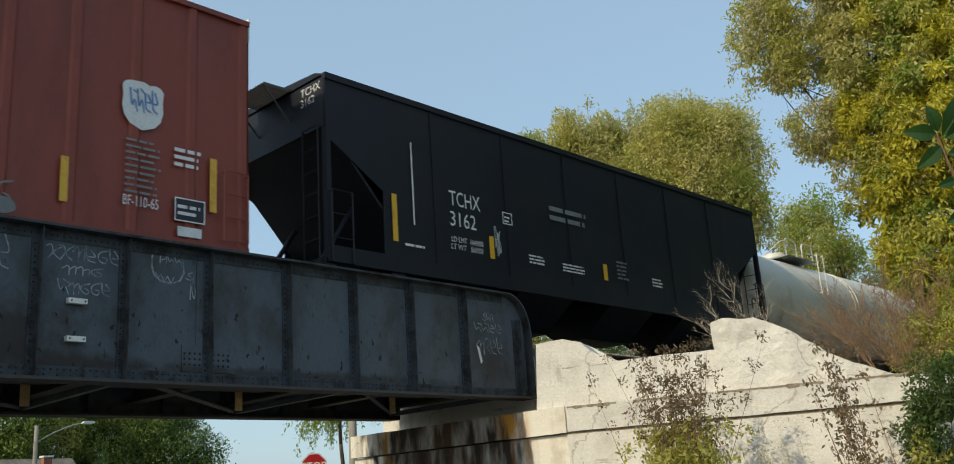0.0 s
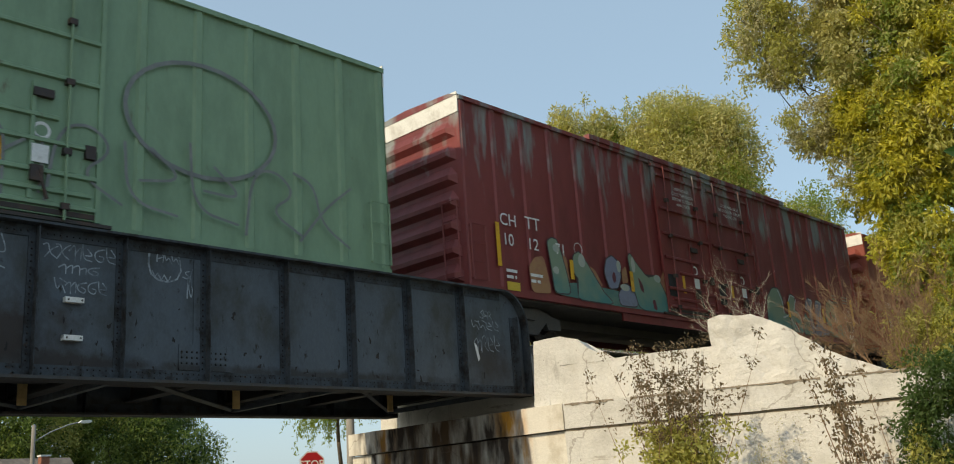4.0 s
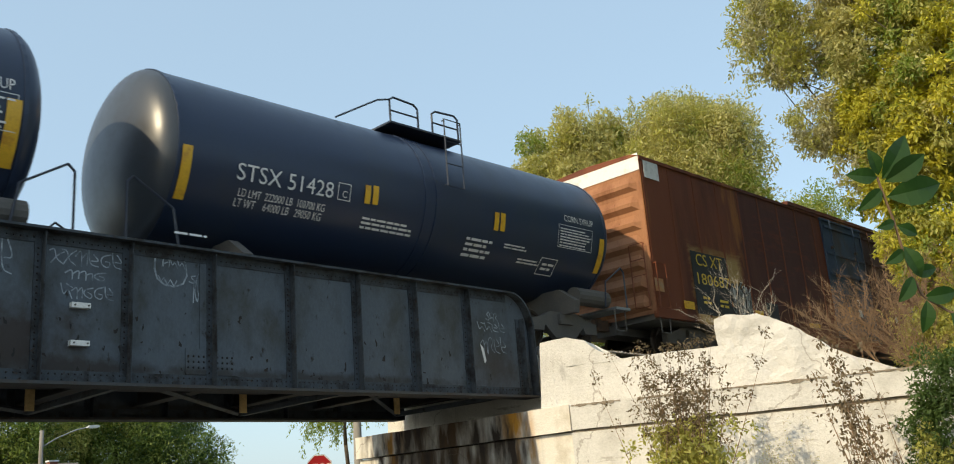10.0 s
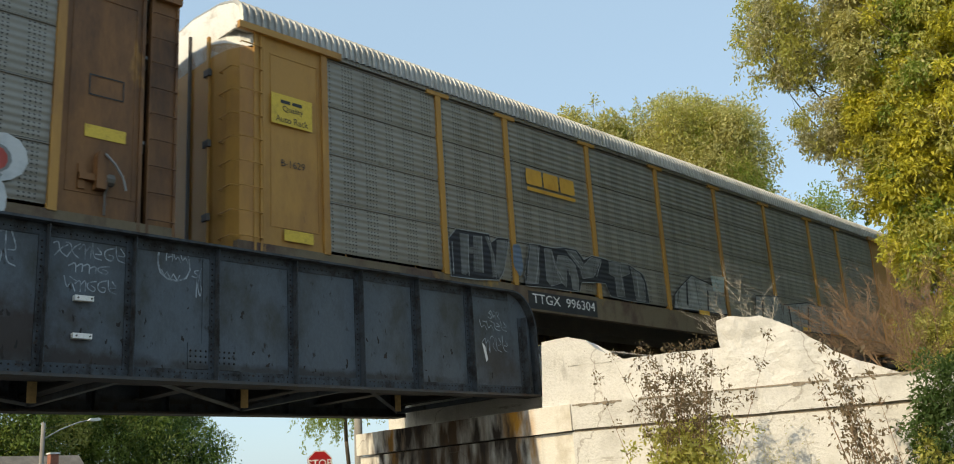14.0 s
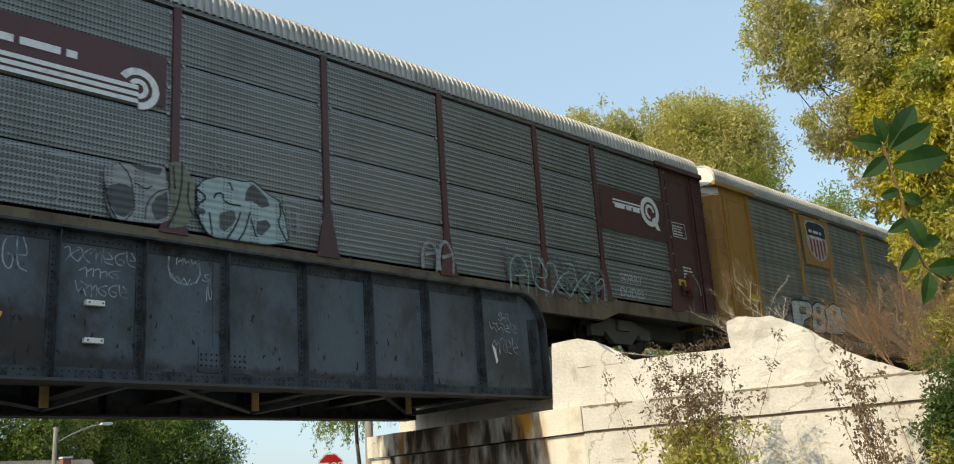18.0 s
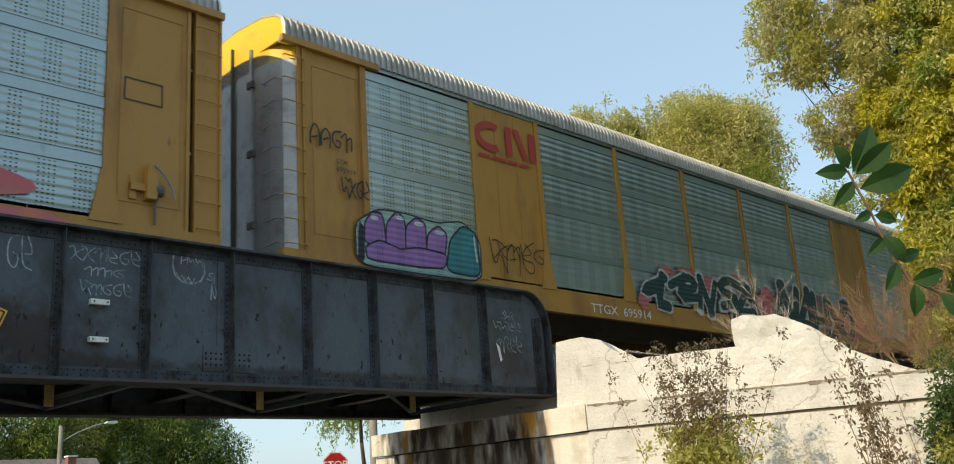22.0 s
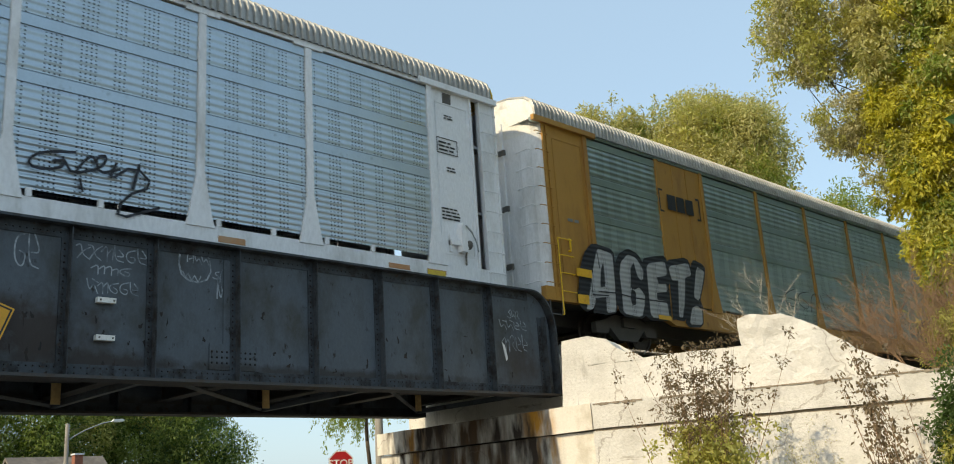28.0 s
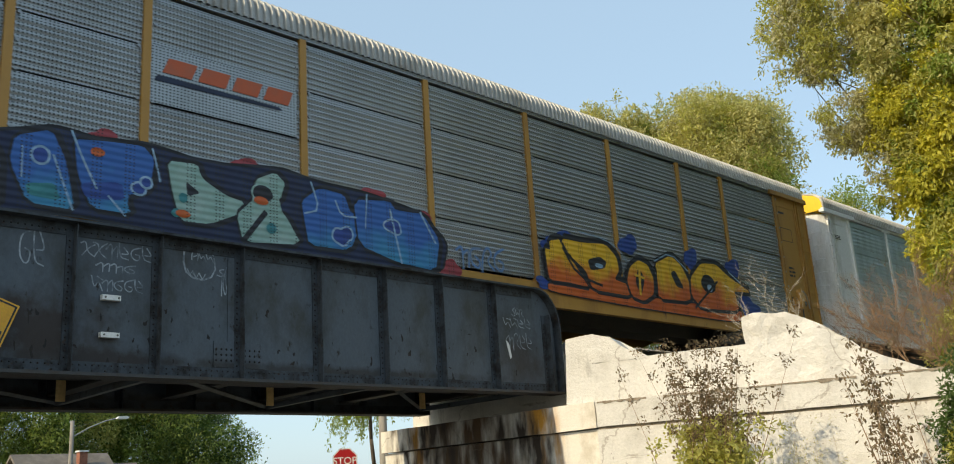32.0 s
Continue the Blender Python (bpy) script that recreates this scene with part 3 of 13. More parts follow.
# small fittings on the near girder
for z in (4.42, 3.92):
    b = thing("wall_bracket", "small white bracket bolted to the grey girder", "bracket", group="girder brackets")
    bm = bmesh.new()
    box(bm, 5.12, 5.37, 12.19, 12.275, z - 0.035, z + 0.035)
    part("body", bm, M["white"], b, bevel=0.008)
    for x in (5.16, 5.34):
        bm = bmesh.new()
        tube(bm, (x, 12.192, z), (x, 12.175, z), 0.012)
        part("bolt", bm, M["black_steel"], b)

# ---- the track ----
for name, y in (("rail", TRACK_Y - 0.75), ("rail", TRACK_Y + 0.75)):
    bm = bmesh.new()
    prism(bm, [(y - 0.075, RAIL - 0.18), (y + 0.075, RAIL - 0.18), (y + 0.07, RAIL - 0.165), (y + 0.01, RAIL - 0.15), (y + 0.01, RAIL - 0.05),
               (y + 0.037, RAIL - 0.04), (y + 0.037, RAIL), (y - 0.037, RAIL), (y - 0.037, RAIL - 0.04), (y - 0.01, RAIL - 0.05),
               (y - 0.01, RAIL - 0.15), (y - 0.07, RAIL - 0.165)], "x", -260, 320)
    solid(name, bm, M["rail"], "worn steel rail with a bright running face", "rail", "structure")
bm = bmesh.new()
for a, b in ((-260, -6.6), (14.5, 320)):
    prism(bm, [(TRACK_Y - 2.9, 4.2), (TRACK_Y + 2.9, 4.2), (TRACK_Y + 1.75, RAIL - 0.21), (TRACK_Y - 1.75, RAIL - 0.21)], "x", a, b)
solid("ballast_bed", bm, M["ballast"], "grey crushed-stone ballast under the track", "ballast", "structure")
tie_me = None
bm = bmesh.new()
box(bm, -0.115, 0.115, -1.3, 1.3, -0.1, 0.075)
tie_me = mesh_of("tie", bm, M["timber"], bevel=0.012)
for i in range(90):
    t = tagged(link("railway_tie", tie_me), "dark creosoted timber railway tie", "railway tie", "ties under the track")
    t.location = (-6.0 + i * 0.52, TRACK_Y, RAIL - 0.26)

# ---- the train: shared pieces ----
def train_at(t):
    """How far the train has come along +x at t seconds."""
    u = (t - 16) / 16
    return 10.7 * (t - 16) - 2.869 * u * u - 0.133 * u ** 3


CARS = []       # car, x of its middle at the train's zero
WHEELS = []     # wheelset, x in its car, the car's x
M["door_soot"] = surface("greasy_dark_steel", (0.035, 0.024, 0.020), 0.6, second=(0.07, 0.035, 0.022), amount=0.5, scale=5, bump=0.15)
M["wheel"] = surface("wheel_steel", (0.06, 0.045, 0.035), 0.5, metal=0.6, second=(0.03, 0.022, 0.018), amount=0.5, scale=5)
M["black_paint"] = surface("black_car_paint", (0.009, 0.011, 0.017), 0.5, second=(0.014, 0.015, 0.019), amount=0.5, scale=0.8, fine=0.05, bump=0.03, spec=0.25)
M["tank_black"] = surface("glossy_black_tank_paint", (0.019, 0.033, 0.068), 0.34, second=(0.026, 0.038, 0.060), amount=0.4, scale=0.5, stretch=(1, 1, 0.4), fine=0.05, bump=0.02, spec=0.42)
# tank black made greyer: the sunlight on the head is put into its colour
M["tank_head"] = surface("sunlit_black_tank_paint", (0.045, 0.052, 0.062), 0.33, second=(0.035, 0.036, 0.038), amount=0.4, scale=1.2, fine=0.05, bump=0.02)
M["box_red"] = surface("oxide_red_paint", (0.25, 0.045, 0.025), 0.55, second=(0.17, 0.034, 0.02), amount=0.5, scale=0.7, stretch=(1, 1, 0.35), bump=0.04, fine=0.05)
M["box_red_peel"] = surface("peeling_oxide_red_paint", (0.215, 0.038, 0.036), 0.55, second=(0.15, 0.028, 0.028), amount=0.45, scale=0.8, stretch=(1, 1, 0.3), bump=0.04, fine=0.05)


def peeling(m, color, z0, z1, scale=1.6):
    """Paint lost in vertical patches high on the side."""
    nt = m.node_tree
    n, l = nt.nodes, nt.links
    b = n["Principled BSDF"]
    src = b.inputs["Base Color"].links[0].from_socket
    co, mp, ns, sp = n.new("ShaderNodeTexCoord"), n.new("ShaderNodeMapping"), n.new("ShaderNodeTexNoise"), n.new("ShaderNodeSeparateXYZ")
    mp.inputs["Scale"].default_value = (1.3, 1, 0.28)
    ns.inputs["Scale"].default_value, ns.inputs["Detail"].default_value = scale, 8
    l.new(co.outputs["Object"], mp.inputs["Vector"]), l.new(mp.outputs["Vector"], ns.inputs["Vector"]), l.new(co.outputs["Object"], sp.inputs[0])
    up, r = n.new("ShaderNodeMapRange"), n.new("ShaderNodeMapRange")
    up.inputs["From Min"].default_value, up.inputs["From Max"].default_value = z0, z1
    l.new(sp.outputs["Z"], up.inputs["Value"])
    ad = n.new("ShaderNodeMath")
    ad.operation = "MULTIPLY_ADD"
    l.new(up.outputs["Result"], ad.inputs[0])
    ad.inputs[1].default_value = 0.26
    l.new(ns.outputs["Fac"], ad.inputs[2])
    r.inputs["From Min"].default_value, r.inputs["From Max"].default_value = 0.72, 0.86
    l.new(ad.outputs[0], r.inputs["Value"])
    mx = n.new("ShaderNodeMix")
    mx.data_type = "RGBA"
    l.new(r.outputs["Result"], mx.inputs[0]), l.new(src, mx.inputs[6])
    mx.inputs[7].default_value = (*color, 1)
    l.new(mx.outputs[2], b.inputs["Base Color"])


peeling(M["box_red_peel"], (0.24, 0.25, 0.24), 2.3, 4.5, 2.1)
M["box_green"] = surface("pale_green_car_paint", (0.21, 0.33, 0.20), 0.55, second=(0.15, 0.24, 0.145), amount=0.45, scale=0.9, stretch=(1, 1, 0.3), bump=0.04, fine=0.05, third=(0.12, 0.09, 0.05), third_amount=0.03, third_scale=4)
M["rust_end"] = surface("orange_rusted_steel", (0.34, 0.15, 0.07), 0.8, second=(0.22, 0.085, 0.035), amount=0.5, scale=1.4, stretch=(1, 1, 0.4), third=(0.12, 0.04, 0.02), third_amount=0.12, third_scale=5, bump=0.15)
M["box_rust"] = surface("heavily_rusted_paint", (0.17, 0.042, 0.013), 0.75, second=(0.075, 0.018, 0.010), amount=0.5, scale=0.6, stretch=(1, 1, 0.18), third=(0.27, 0.095, 0.02), third_amount=0.3, third_scale=1.0, bump=0.08, fine=0.08)


def field(m, color, second, x0, x1, z0, z1, edge=0.12):
    """A worn painted field with ragged soft edges on a side."""
    nt = m.node_tree
    n, l = nt.nodes, nt.links
    b = n["Principled BSDF"]
    src = b.inputs["Base Color"].links[0].from_socket
    co, mp, ns, sp = n.new("ShaderNodeTexCoord"), n.new("ShaderNodeMapping"), n.new("ShaderNodeTexNoise"), n.new("ShaderNodeSeparateXYZ")
    mp.inputs["Scale"].default_value = (0.7, 1, 3.0)
    ns.inputs["Scale"].default_value, ns.inputs["Detail"].default_value, ns.inputs["Roughness"].default_value = 2.2, 8, 0.65
    l.new(co.outputs["Object"], mp.inputs["Vector"]), l.new(mp.outputs["Vector"], ns.inputs["Vector"])
    l.new(co.outputs["Object"], sp.inputs[0])

    def op(kind, a, c=None, d=None):
        x = n.new("ShaderNodeMath")
        x.operation = kind
        for i, v in enumerate((a, c, d)):
            if v is None:
                continue
            if isinstance(v, (int, float)):
                x.inputs[i].default_value = v
            else:
                l.new(v, x.inputs[i])
        return x.outputs[0]
    dx = op("SUBTRACT", (x1 - x0) / 2, op("ABSOLUTE", op("SUBTRACT", sp.outputs["X"], (x0 + x1) / 2)))
    dz = op("SUBTRACT", (z1 - z0) / 2, op("ABSOLUTE", op("SUBTRACT", sp.outputs["Z"], (z0 + z1) / 2)))
    d = op("MINIMUM", dx, dz)
    d = op("ADD", d, op("MULTIPLY", op("SUBTRACT", ns.outputs["Fac"], 0.5), 0.7))
    r = n.new("ShaderNodeMapRange")
    r.inputs["From Min"].default_value, r.inputs["From Max"].default_value = 0.0, edge
    l.new(d, r.inputs["Value"])
    g = n.new("ShaderNodeMapRange")
    g.inputs["From Min"].default_value, g.inputs["From Max"].default_value = 0.52, 0.66
    l.new(ns.outputs["Fac"], g.inputs["Value"])
    tone, mx = n.new("ShaderNodeMix"), n.new("ShaderNodeMix")
    tone.data_type = mx.data_type = "RGBA"
    tone.inputs[6].default_value, tone.inputs[7].default_value = (*color, 1), (*second, 1)
    l.new(g.outputs["Result"], tone.inputs[0])
    l.new(r.outputs["Result"], mx.inputs[0]), l.new(src, mx.inputs[6]), l.new(tone.outputs[2], mx.inputs[7])
    l.new(mx.outputs[2], b.inputs["Base Color"])


field(M["box_rust"], (0.075, 0.019, 0.012), (0.12, 0.026, 0.012), -8.3, -2.95, 0.7, 5.4, 0.9)
field(M["box_rust"], (0.36, 0.17, 0.035), (0.17, 0.075, 0.03), 6.75, 10.85, 2.5, 4.7)
field(M["box_rust"], (0.38, 0.24, 0.085), (0.24, 0.10, 0.025), -11.3, -8.5, 0.2, 2.95, 0.3)
M["hopper_grey"] = surface("light_grey_hopper_paint", (0.62, 0.61, 0.54), 0.30, second=(0.50, 0.48, 0.40), amount=0.4, scale=0.6, stretch=(1, 1, 0.4), bump=0.03, fine=0.04)
M["hopper_sill"] = surface("grimy_grey_sill_paint", (0.46, 0.45, 0.40), 0.6, second=(0.30, 0.28, 0.23), amount=0.5, scale=1.5, bump=0.1)
M["tank_white"] = surface("dirty_white_tank_paint", (0.74, 0.72, 0.66), 0.5, second=(0.36, 0.20, 0.09), amount=0.25, scale=0.8, stretch=(1, 1, 0.5), bump=0.03)
M["rack_yellow"] = surface("rail_yellow_paint", (0.40, 0.205, 0.040), 0.55, second=(0.22, 0.10, 0.03), amount=0.35, scale=0.8, stretch=(1, 1, 0.3), third=(0.14, 0.06, 0.025), third_amount=0.05, third_scale=3, bump=0.04, fine=0.05)
M["rack_brown"] = surface("tuscan_brown_paint", (0.085, 0.025, 0.024), 0.5, second=(0.05, 0.02, 0.02), amount=0.4, scale=0.8, stretch=(1, 1, 0.3), bump=0.04)
M["rack_white"] = surface("chalky_white_rack_paint", (0.74, 0.75, 0.76), 0.55, second=(0.42, 0.41, 0.38), amount=0.35, scale=0.9, stretch=(1, 1, 0.3), bump=0.04)
M["roof_steel"] = surface("galvanised_roof_steel", (0.38, 0.375, 0.35), 0.5, metal=0.35, second=(0.25, 0.235, 0.20), amount=0.4, scale=0.8, bump=0.05)
M["galv"] = surface("galvanised_grating", (0.30, 0.32, 0.33), 0.45, metal=0.5, second=(0.2, 0.2, 0.2), amount=0.4, scale=2)
M["text_white"] = surface("white_stencil_paint", (0.72, 0.72, 0.70), 0.6, second=(0.48, 0.46, 0.44), amount=0.3, scale=6, bump=0)
M["text_black"] = surface("black_stencil_paint", (0.02, 0.02, 0.02), 0.6, second=(0.05, 0.05, 0.045), amount=0.3, scale=6, bump=0)
M["text_yellow"] = surface("yellow_stencil_paint", (0.62, 0.43, 0.05), 0.6, second=(0.42, 0.27, 0.04), amount=0.3, scale=6, bump=0)
M["reflector"] = surface("yellow_reflector", (0.72, 0.40, 0.03), 0.4, second=(0.5, 0.22, 0.03), amount=0.3, scale=5, bump=0)
M["orange_mark"] = surface("faded_orange_reflector", (0.46, 0.22, 0.09), 0.5, second=(0.42, 0.28, 0.17), amount=0.5, scale=5, bump=0)
M["panel_black"] = surface("black_stencil_panel", (0.015, 0.016, 0.02), 0.6, second=(0.03, 0.03, 0.03), amount=0.4, scale=3, bump=0)


def screen(name, color, stain, hole=0.04, amount=0.4, dense=False, metal=0.85, rough=0.38, band_tone=0.92):
    """Corrugated rack siding, perforated with rows of small round holes."""
    m, band = (surface(title, tuple(v * tone for v in color), rough, metal=metal, second=stain, amount=amount, scale=0.6, stretch=(1, 1, 0.5), third=(stain[0] * 0.6, stain[1] * 0.55, stain[2] * 0.5),
                       third_amount=0.15, third_scale=1.8, bump=0.05, fine=0.06) for title, tone in ((name, 1.0), (name.replace("perforated", "flat").replace("round_hole", "flat"), band_tone)))
    nt = m.node_tree
    n, l = nt.nodes, nt.links
    b = n["Principled BSDF"]
    src = b.inputs["Base Color"].links[0].from_socket
    co = n.new("ShaderNodeTexCoord")
    sp = n.new("ShaderNodeSeparateXYZ")
    l.new(co.outputs["Object"], sp.inputs[0])

    def math_node(op, a, v=None):
        x = n.new("ShaderNodeMath")
        x.operation = op
        l.new(a, x.inputs[0])
        if v is not None:
            if isinstance(v, float):
                x.inputs[1].default_value = v
            else:
                l.new(v, x.inputs[1])
        return x.outputs[0]
    fx = math_node("PINGPONG", sp.outputs["X"], 0.03 if dense else 0.036)
    fz = math_node("PINGPONG", sp.outputs["Z"], 0.025 if dense else 0.03)
    # holes come in blocks: columns in groups along the length, rows on the outer faces of the folds
    gx = math_node("PINGPONG", sp.outputs["X"], 0.24)
    gsel = math_node("LESS_THAN", gx, 0.5 if dense else 0.13)
    hx = math_node("LESS_THAN", fx, 0.013)
    hz = math_node("LESS_THAN", fz, 0.011)
    h = math_node("MULTIPLY", math_node("MULTIPLY", hx, hz), gsel)
    mx = n.new("ShaderNodeMix")
    mx.data_type = "RGBA"
    l.new(h, mx.inputs[0]), l.new(src, mx.inputs[6])
    mx.inputs[7].default_value = (hole * 0.4, hole * 0.42, hole * 0.42, 1)
    l.new(mx.outputs[2], b.inputs["Base Color"])
    return m, band


M["screen_old"], M["screen_old_band"] = screen("old_grey_perforated_siding", (0.245, 0.228, 0.192), (0.172, 0.152, 0.12), metal=0.42, rough=0.5)
M["rack_rusty"] = surface("rusted_yellow_paint", (0.20, 0.088, 0.026), 0.65, second=(0.05, 0.024, 0.013), amount=0.68, scale=0.9, stretch=(1, 1, 0.3), third=(0.30, 0.15, 0.035), third_amount=0.2, third_scale=1.6, bump=0.06)
M["screen_green"], M["screen_green_band"] = screen("grey_green_perforated_siding", (0.38, 0.455, 0.45), (0.29, 0.345, 0.335))
M["screen_new"], M["screen_new_band"] = screen("pale_galvanised_perforated_siding", (0.44, 0.52, 0.57), (0.35, 0.41, 0.44), amount=0.3)
M["screen_mesh"], M["screen_mesh_band"] = screen("grey_round_hole_siding", (0.33, 0.355, 0.36), (0.24, 0.255, 0.255), 0.03, dense=True, metal=0.65, rough=0.42)
M["screen_conrail"], M["screen_conrail_band"] = screen("weathered_round_hole_siding", (0.235, 0.248, 0.235), (0.16, 0.16, 0.142), 0.03, dense=True, metal=0.5, rough=0.48)


def lathe_y(bm, prof, seg=20):
    """Turn a profile of (y, r) about the y axis."""
    rings = [[bm.verts.new((r * math.cos(i * math.tau / seg), y, r * math.sin(i * math.tau / seg))) for i in range(seg)] for y, r in prof]
    for a, b in zip(rings[:-1], rings[1:]):
        for i in range(seg):
            bm.faces.new((a[i], a[(i + 1) % seg], b[(i + 1) % seg], b[i]))
    bm.faces.new(rings[0]), bm.faces.new(rings[-1][::-1])


def wheelset_mesh():
    bm = bmesh.new()
    for s in (-1, 1):
        lathe_y(bm, [(s * 0.68, 0.46), (s * 0.70, 0.45), (s * 0.715, 0.425), (s * 0.82, 0.415), (s * 0.825, 0.36), (s * 0.80, 0.33), (s * 0.79, 0.15), (s * 0.84, 0.11), (s * 0.95, 0.09)])
    lathe_y(bm, [(-0.67, 0.085), (0.67, 0.085)], 10)
    # a few cast holes and chalk marks so that the turning shows
    for s in (-1, 1):
        for k in range(3):
            a = k * math.tau / 3
            box(bm, 0.24 * math.cos(a) - 0.03, 0.24 * math.cos(a) + 0.03, s * 0.795, s * 0.812, 0.24 * math.sin(a) - 0.03, 0.24 * math.sin(a) + 0.03)
    return mesh_of("wheelset", bm, M["wheel"])


WHEELSET = wheelset_mesh()


def sideframe_mesh():
    bm = bmesh.new()
    prism(bm, [(-1.15, 0.34), (-1.15, 0.58), (-0.75, 0.66), (-0.45, 0.78), (0.45, 0.78), (0.75, 0.66), (1.15, 0.58), (1.15, 0.34), (0.72, 0.34), (0.66, 0.48),
               (0.34, 0.20), (-0.34, 0.20), (-0.66, 0.48), (-0.72, 0.34)], "y", -0.07, 0.07)
    return mesh_of("side_frame", bm, M["black_steel"], bevel=0.015)


def spring_mesh():
    bm = bmesh.new()
    for x in (-0.16, 0, 0.16):
        for k in range(7):
            tube(bm, (x, 0, 0.27 + k * 0.045), (x, 0, 0.295 + k * 0.045), 0.07, seg=10)
    return mesh_of("springs", bm, M["black_steel"])


SIDEFRAME, SPRINGS = sideframe_mesh(), spring_mesh()


def bolster_mesh():
    bm = bmesh.new()
    box(bm, -0.22, 0.22, -1.15, 1.15, 0.5, 0.72)
    tube(bm, (0, 0, 0.7), (0, 0, 0.95), 0.25, seg=14)
    return mesh_of("truck", bm, M["black_steel"])


BOLSTER = bolster_mesh()
bm = bmesh.new()
box(bm, -0.55, 0.1, -0.09, 0.09, 0.72, 0.98)
prism(bm, [(0.1, -0.13), (0.42, -0.13), (0.5, -0.02), (0.36, 0.02), (0.3, 0.14), (0.1, 0.13)], "z", 0.70, 1.0)
COUPLER = mesh_of("coupler", bm, M["steel_rust"], bevel=0.012)


def running_gear(car, half, truck_at, cx, front=0.0):
    """Two trucks with their wheels, and the couplers at both ends."""
    for s in (-1, 1):
        tr = link("truck", BOLSTER, car, "black cast-steel truck", pose(s * truck_at, 0, 0))
        for y in (-1.0, 1.0):
            link("side_frame", SIDEFRAME, tr, m=pose(0, y, 0))
            link("springs", SPRINGS, tr, m=pose(0, y * 1.0, 0.0))
        for x in (-0.86, 0.86):
            w = link("wheelset", WHEELSET, tr, m=pose(x, 0, 0.42))
            WHEELS.append((w, x, s * truck_at + x + cx))
        link("coupler", COUPLER, car, m=pose(s * (half + 0.22) + (front if s > 0 else 0), 0, 0, 0, 0, 0 if s > 0 else 180))


def new_car(name, label, category, cx):
    car = thing(name, label, category, group="cars of the freight train")
    car.location = (cx, TRACK_Y, RAIL)
    CARS.append((car, cx))
    return car


def put(car, text, x, z, size, mat="text_white", y=-1.62, bold=0.0, wide=1.0, width=None, on=None, label="", spacing=1.0):
    """Stencilled words on a car's near side, from x to the right, z their lower edge."""
    me = lettering(text, size, M[mat], bold=bold, spacing=spacing)
    if width:
        wide = width / text_width(me)
    if wide != 1.0:
        for v in me.vertices:
            v.co.x *= wide
    if on:
        for v in me.vertices:
            v.co.x += x
            v.co.z += z
            v.co.y = on(v.co.z) - 0.012
        me.update()
        return link("lettering", me, car, label)
    return link("lettering", me, car, label, pose(x, y, z))


def bars(car, x, z, w, h, rows=3, mat="text_white", y=-1.62, seed=1, gap=0.5, on=None, name="stencil_print"):
    """Small print that cannot be read: plain bars of its size."""
    rnd = random.Random(seed * 77 + int(x * 10))
    bm = bmesh.new()
    lh = h / rows
    for r in range(rows):
        zz = z + h - (r + 1) * lh
        xx = x
        end = x + w * rnd.uniform(0.75, 1.0)
        while xx < end - 0.02:
            ww = min(rnd.uniform(0.06, 0.2) * max(1, h / rows / 0.06), end - xx)
            box_at(bm, xx, xx + ww, zz, zz + lh * gap, y, on)
            xx += ww + lh * 0.35
    return tagged(part(name, bm, M[mat], car), kind="stuff")


def box_at(bm, x0, x1, z0, z1, y=-1.62, on=None):
    ys = [(on(z) - 0.012 if on else y) for z in (z0, z1)]
    v = [bm.verts.new(p) for p in ((x0, ys[0], z0), (x1, ys[0], z0), (x1, ys[1], z1), (x0, ys[1], z1))]
    bm.faces.new(v)


def patch(car, name, x0, x1, z0, z1, mat, y=-1.62, on=None, label="", depth=0.006):
    """A flat plate or painted field on the near side."""
    bm = bmesh.new()
    if on:
        k = max(1, round((z1 - z0) / 0.08))
        for i in range(k):
            box_at(bm, x0, x1, z0 + (z1 - z0) * i / k, z0 + (z1 - z0) * (i + 1) / k, y, on)
        bmesh.ops.remove_doubles(bm, verts=bm.verts, dist=0.0005)
    else:
        box(bm, x0, x1, y, y + depth, z0, z1)
    return part(name, bm, M[mat], car, label)


def frame_mark(car, x0, x1, z0, z1, mat="text_white", y=-1.62, w=0.02, on=None, name="stencil_frame"):
    bm = bmesh.new()
    for a, b, c, d in ((x0, x1, z0, z0 + w), (x0, x1, z1 - w, z1), (x0, x0 + w, z0 + w, z1 - w), (x1 - w, x1, z0 + w, z1 - w)):
        box_at(bm, a, b, c, d, y, on)
    return part(name, bm, M[mat], car)


def ladder(car, x, z0, z1, y, mat, width=0.42, along="x", n=None, name="ladder"):
    """Grab irons on two rails; along y for a ladder on an end."""
    bm = bmesh.new()
    n = n or max(2, round((z1 - z0) / 0.42))

    def at(u, d, z):
        return (x + u, y + d, z) if along == "x" else (x + d, y + u, z)
    sgn = -1
    for u in (0, width):
        tube(bm, at(u, sgn * 0.06, z0), at(u, sgn * 0.06, z1), 0.016, seg=5)
    for k in range(n + 1):
        z = z0 + (z1 - z0) * k / n
        tube(bm, at(0, sgn * 0.06, z), at(width, sgn * 0.06, z), 0.011, seg=5)
    for z in (z0 + 0.03, z1 - 0.03):
        for u in (0, width):
            tube(bm, at(u, sgn * 0.06, z), at(u, 0.01, z), 0.012, seg=5)
    return part(name, bm, M[mat], car)


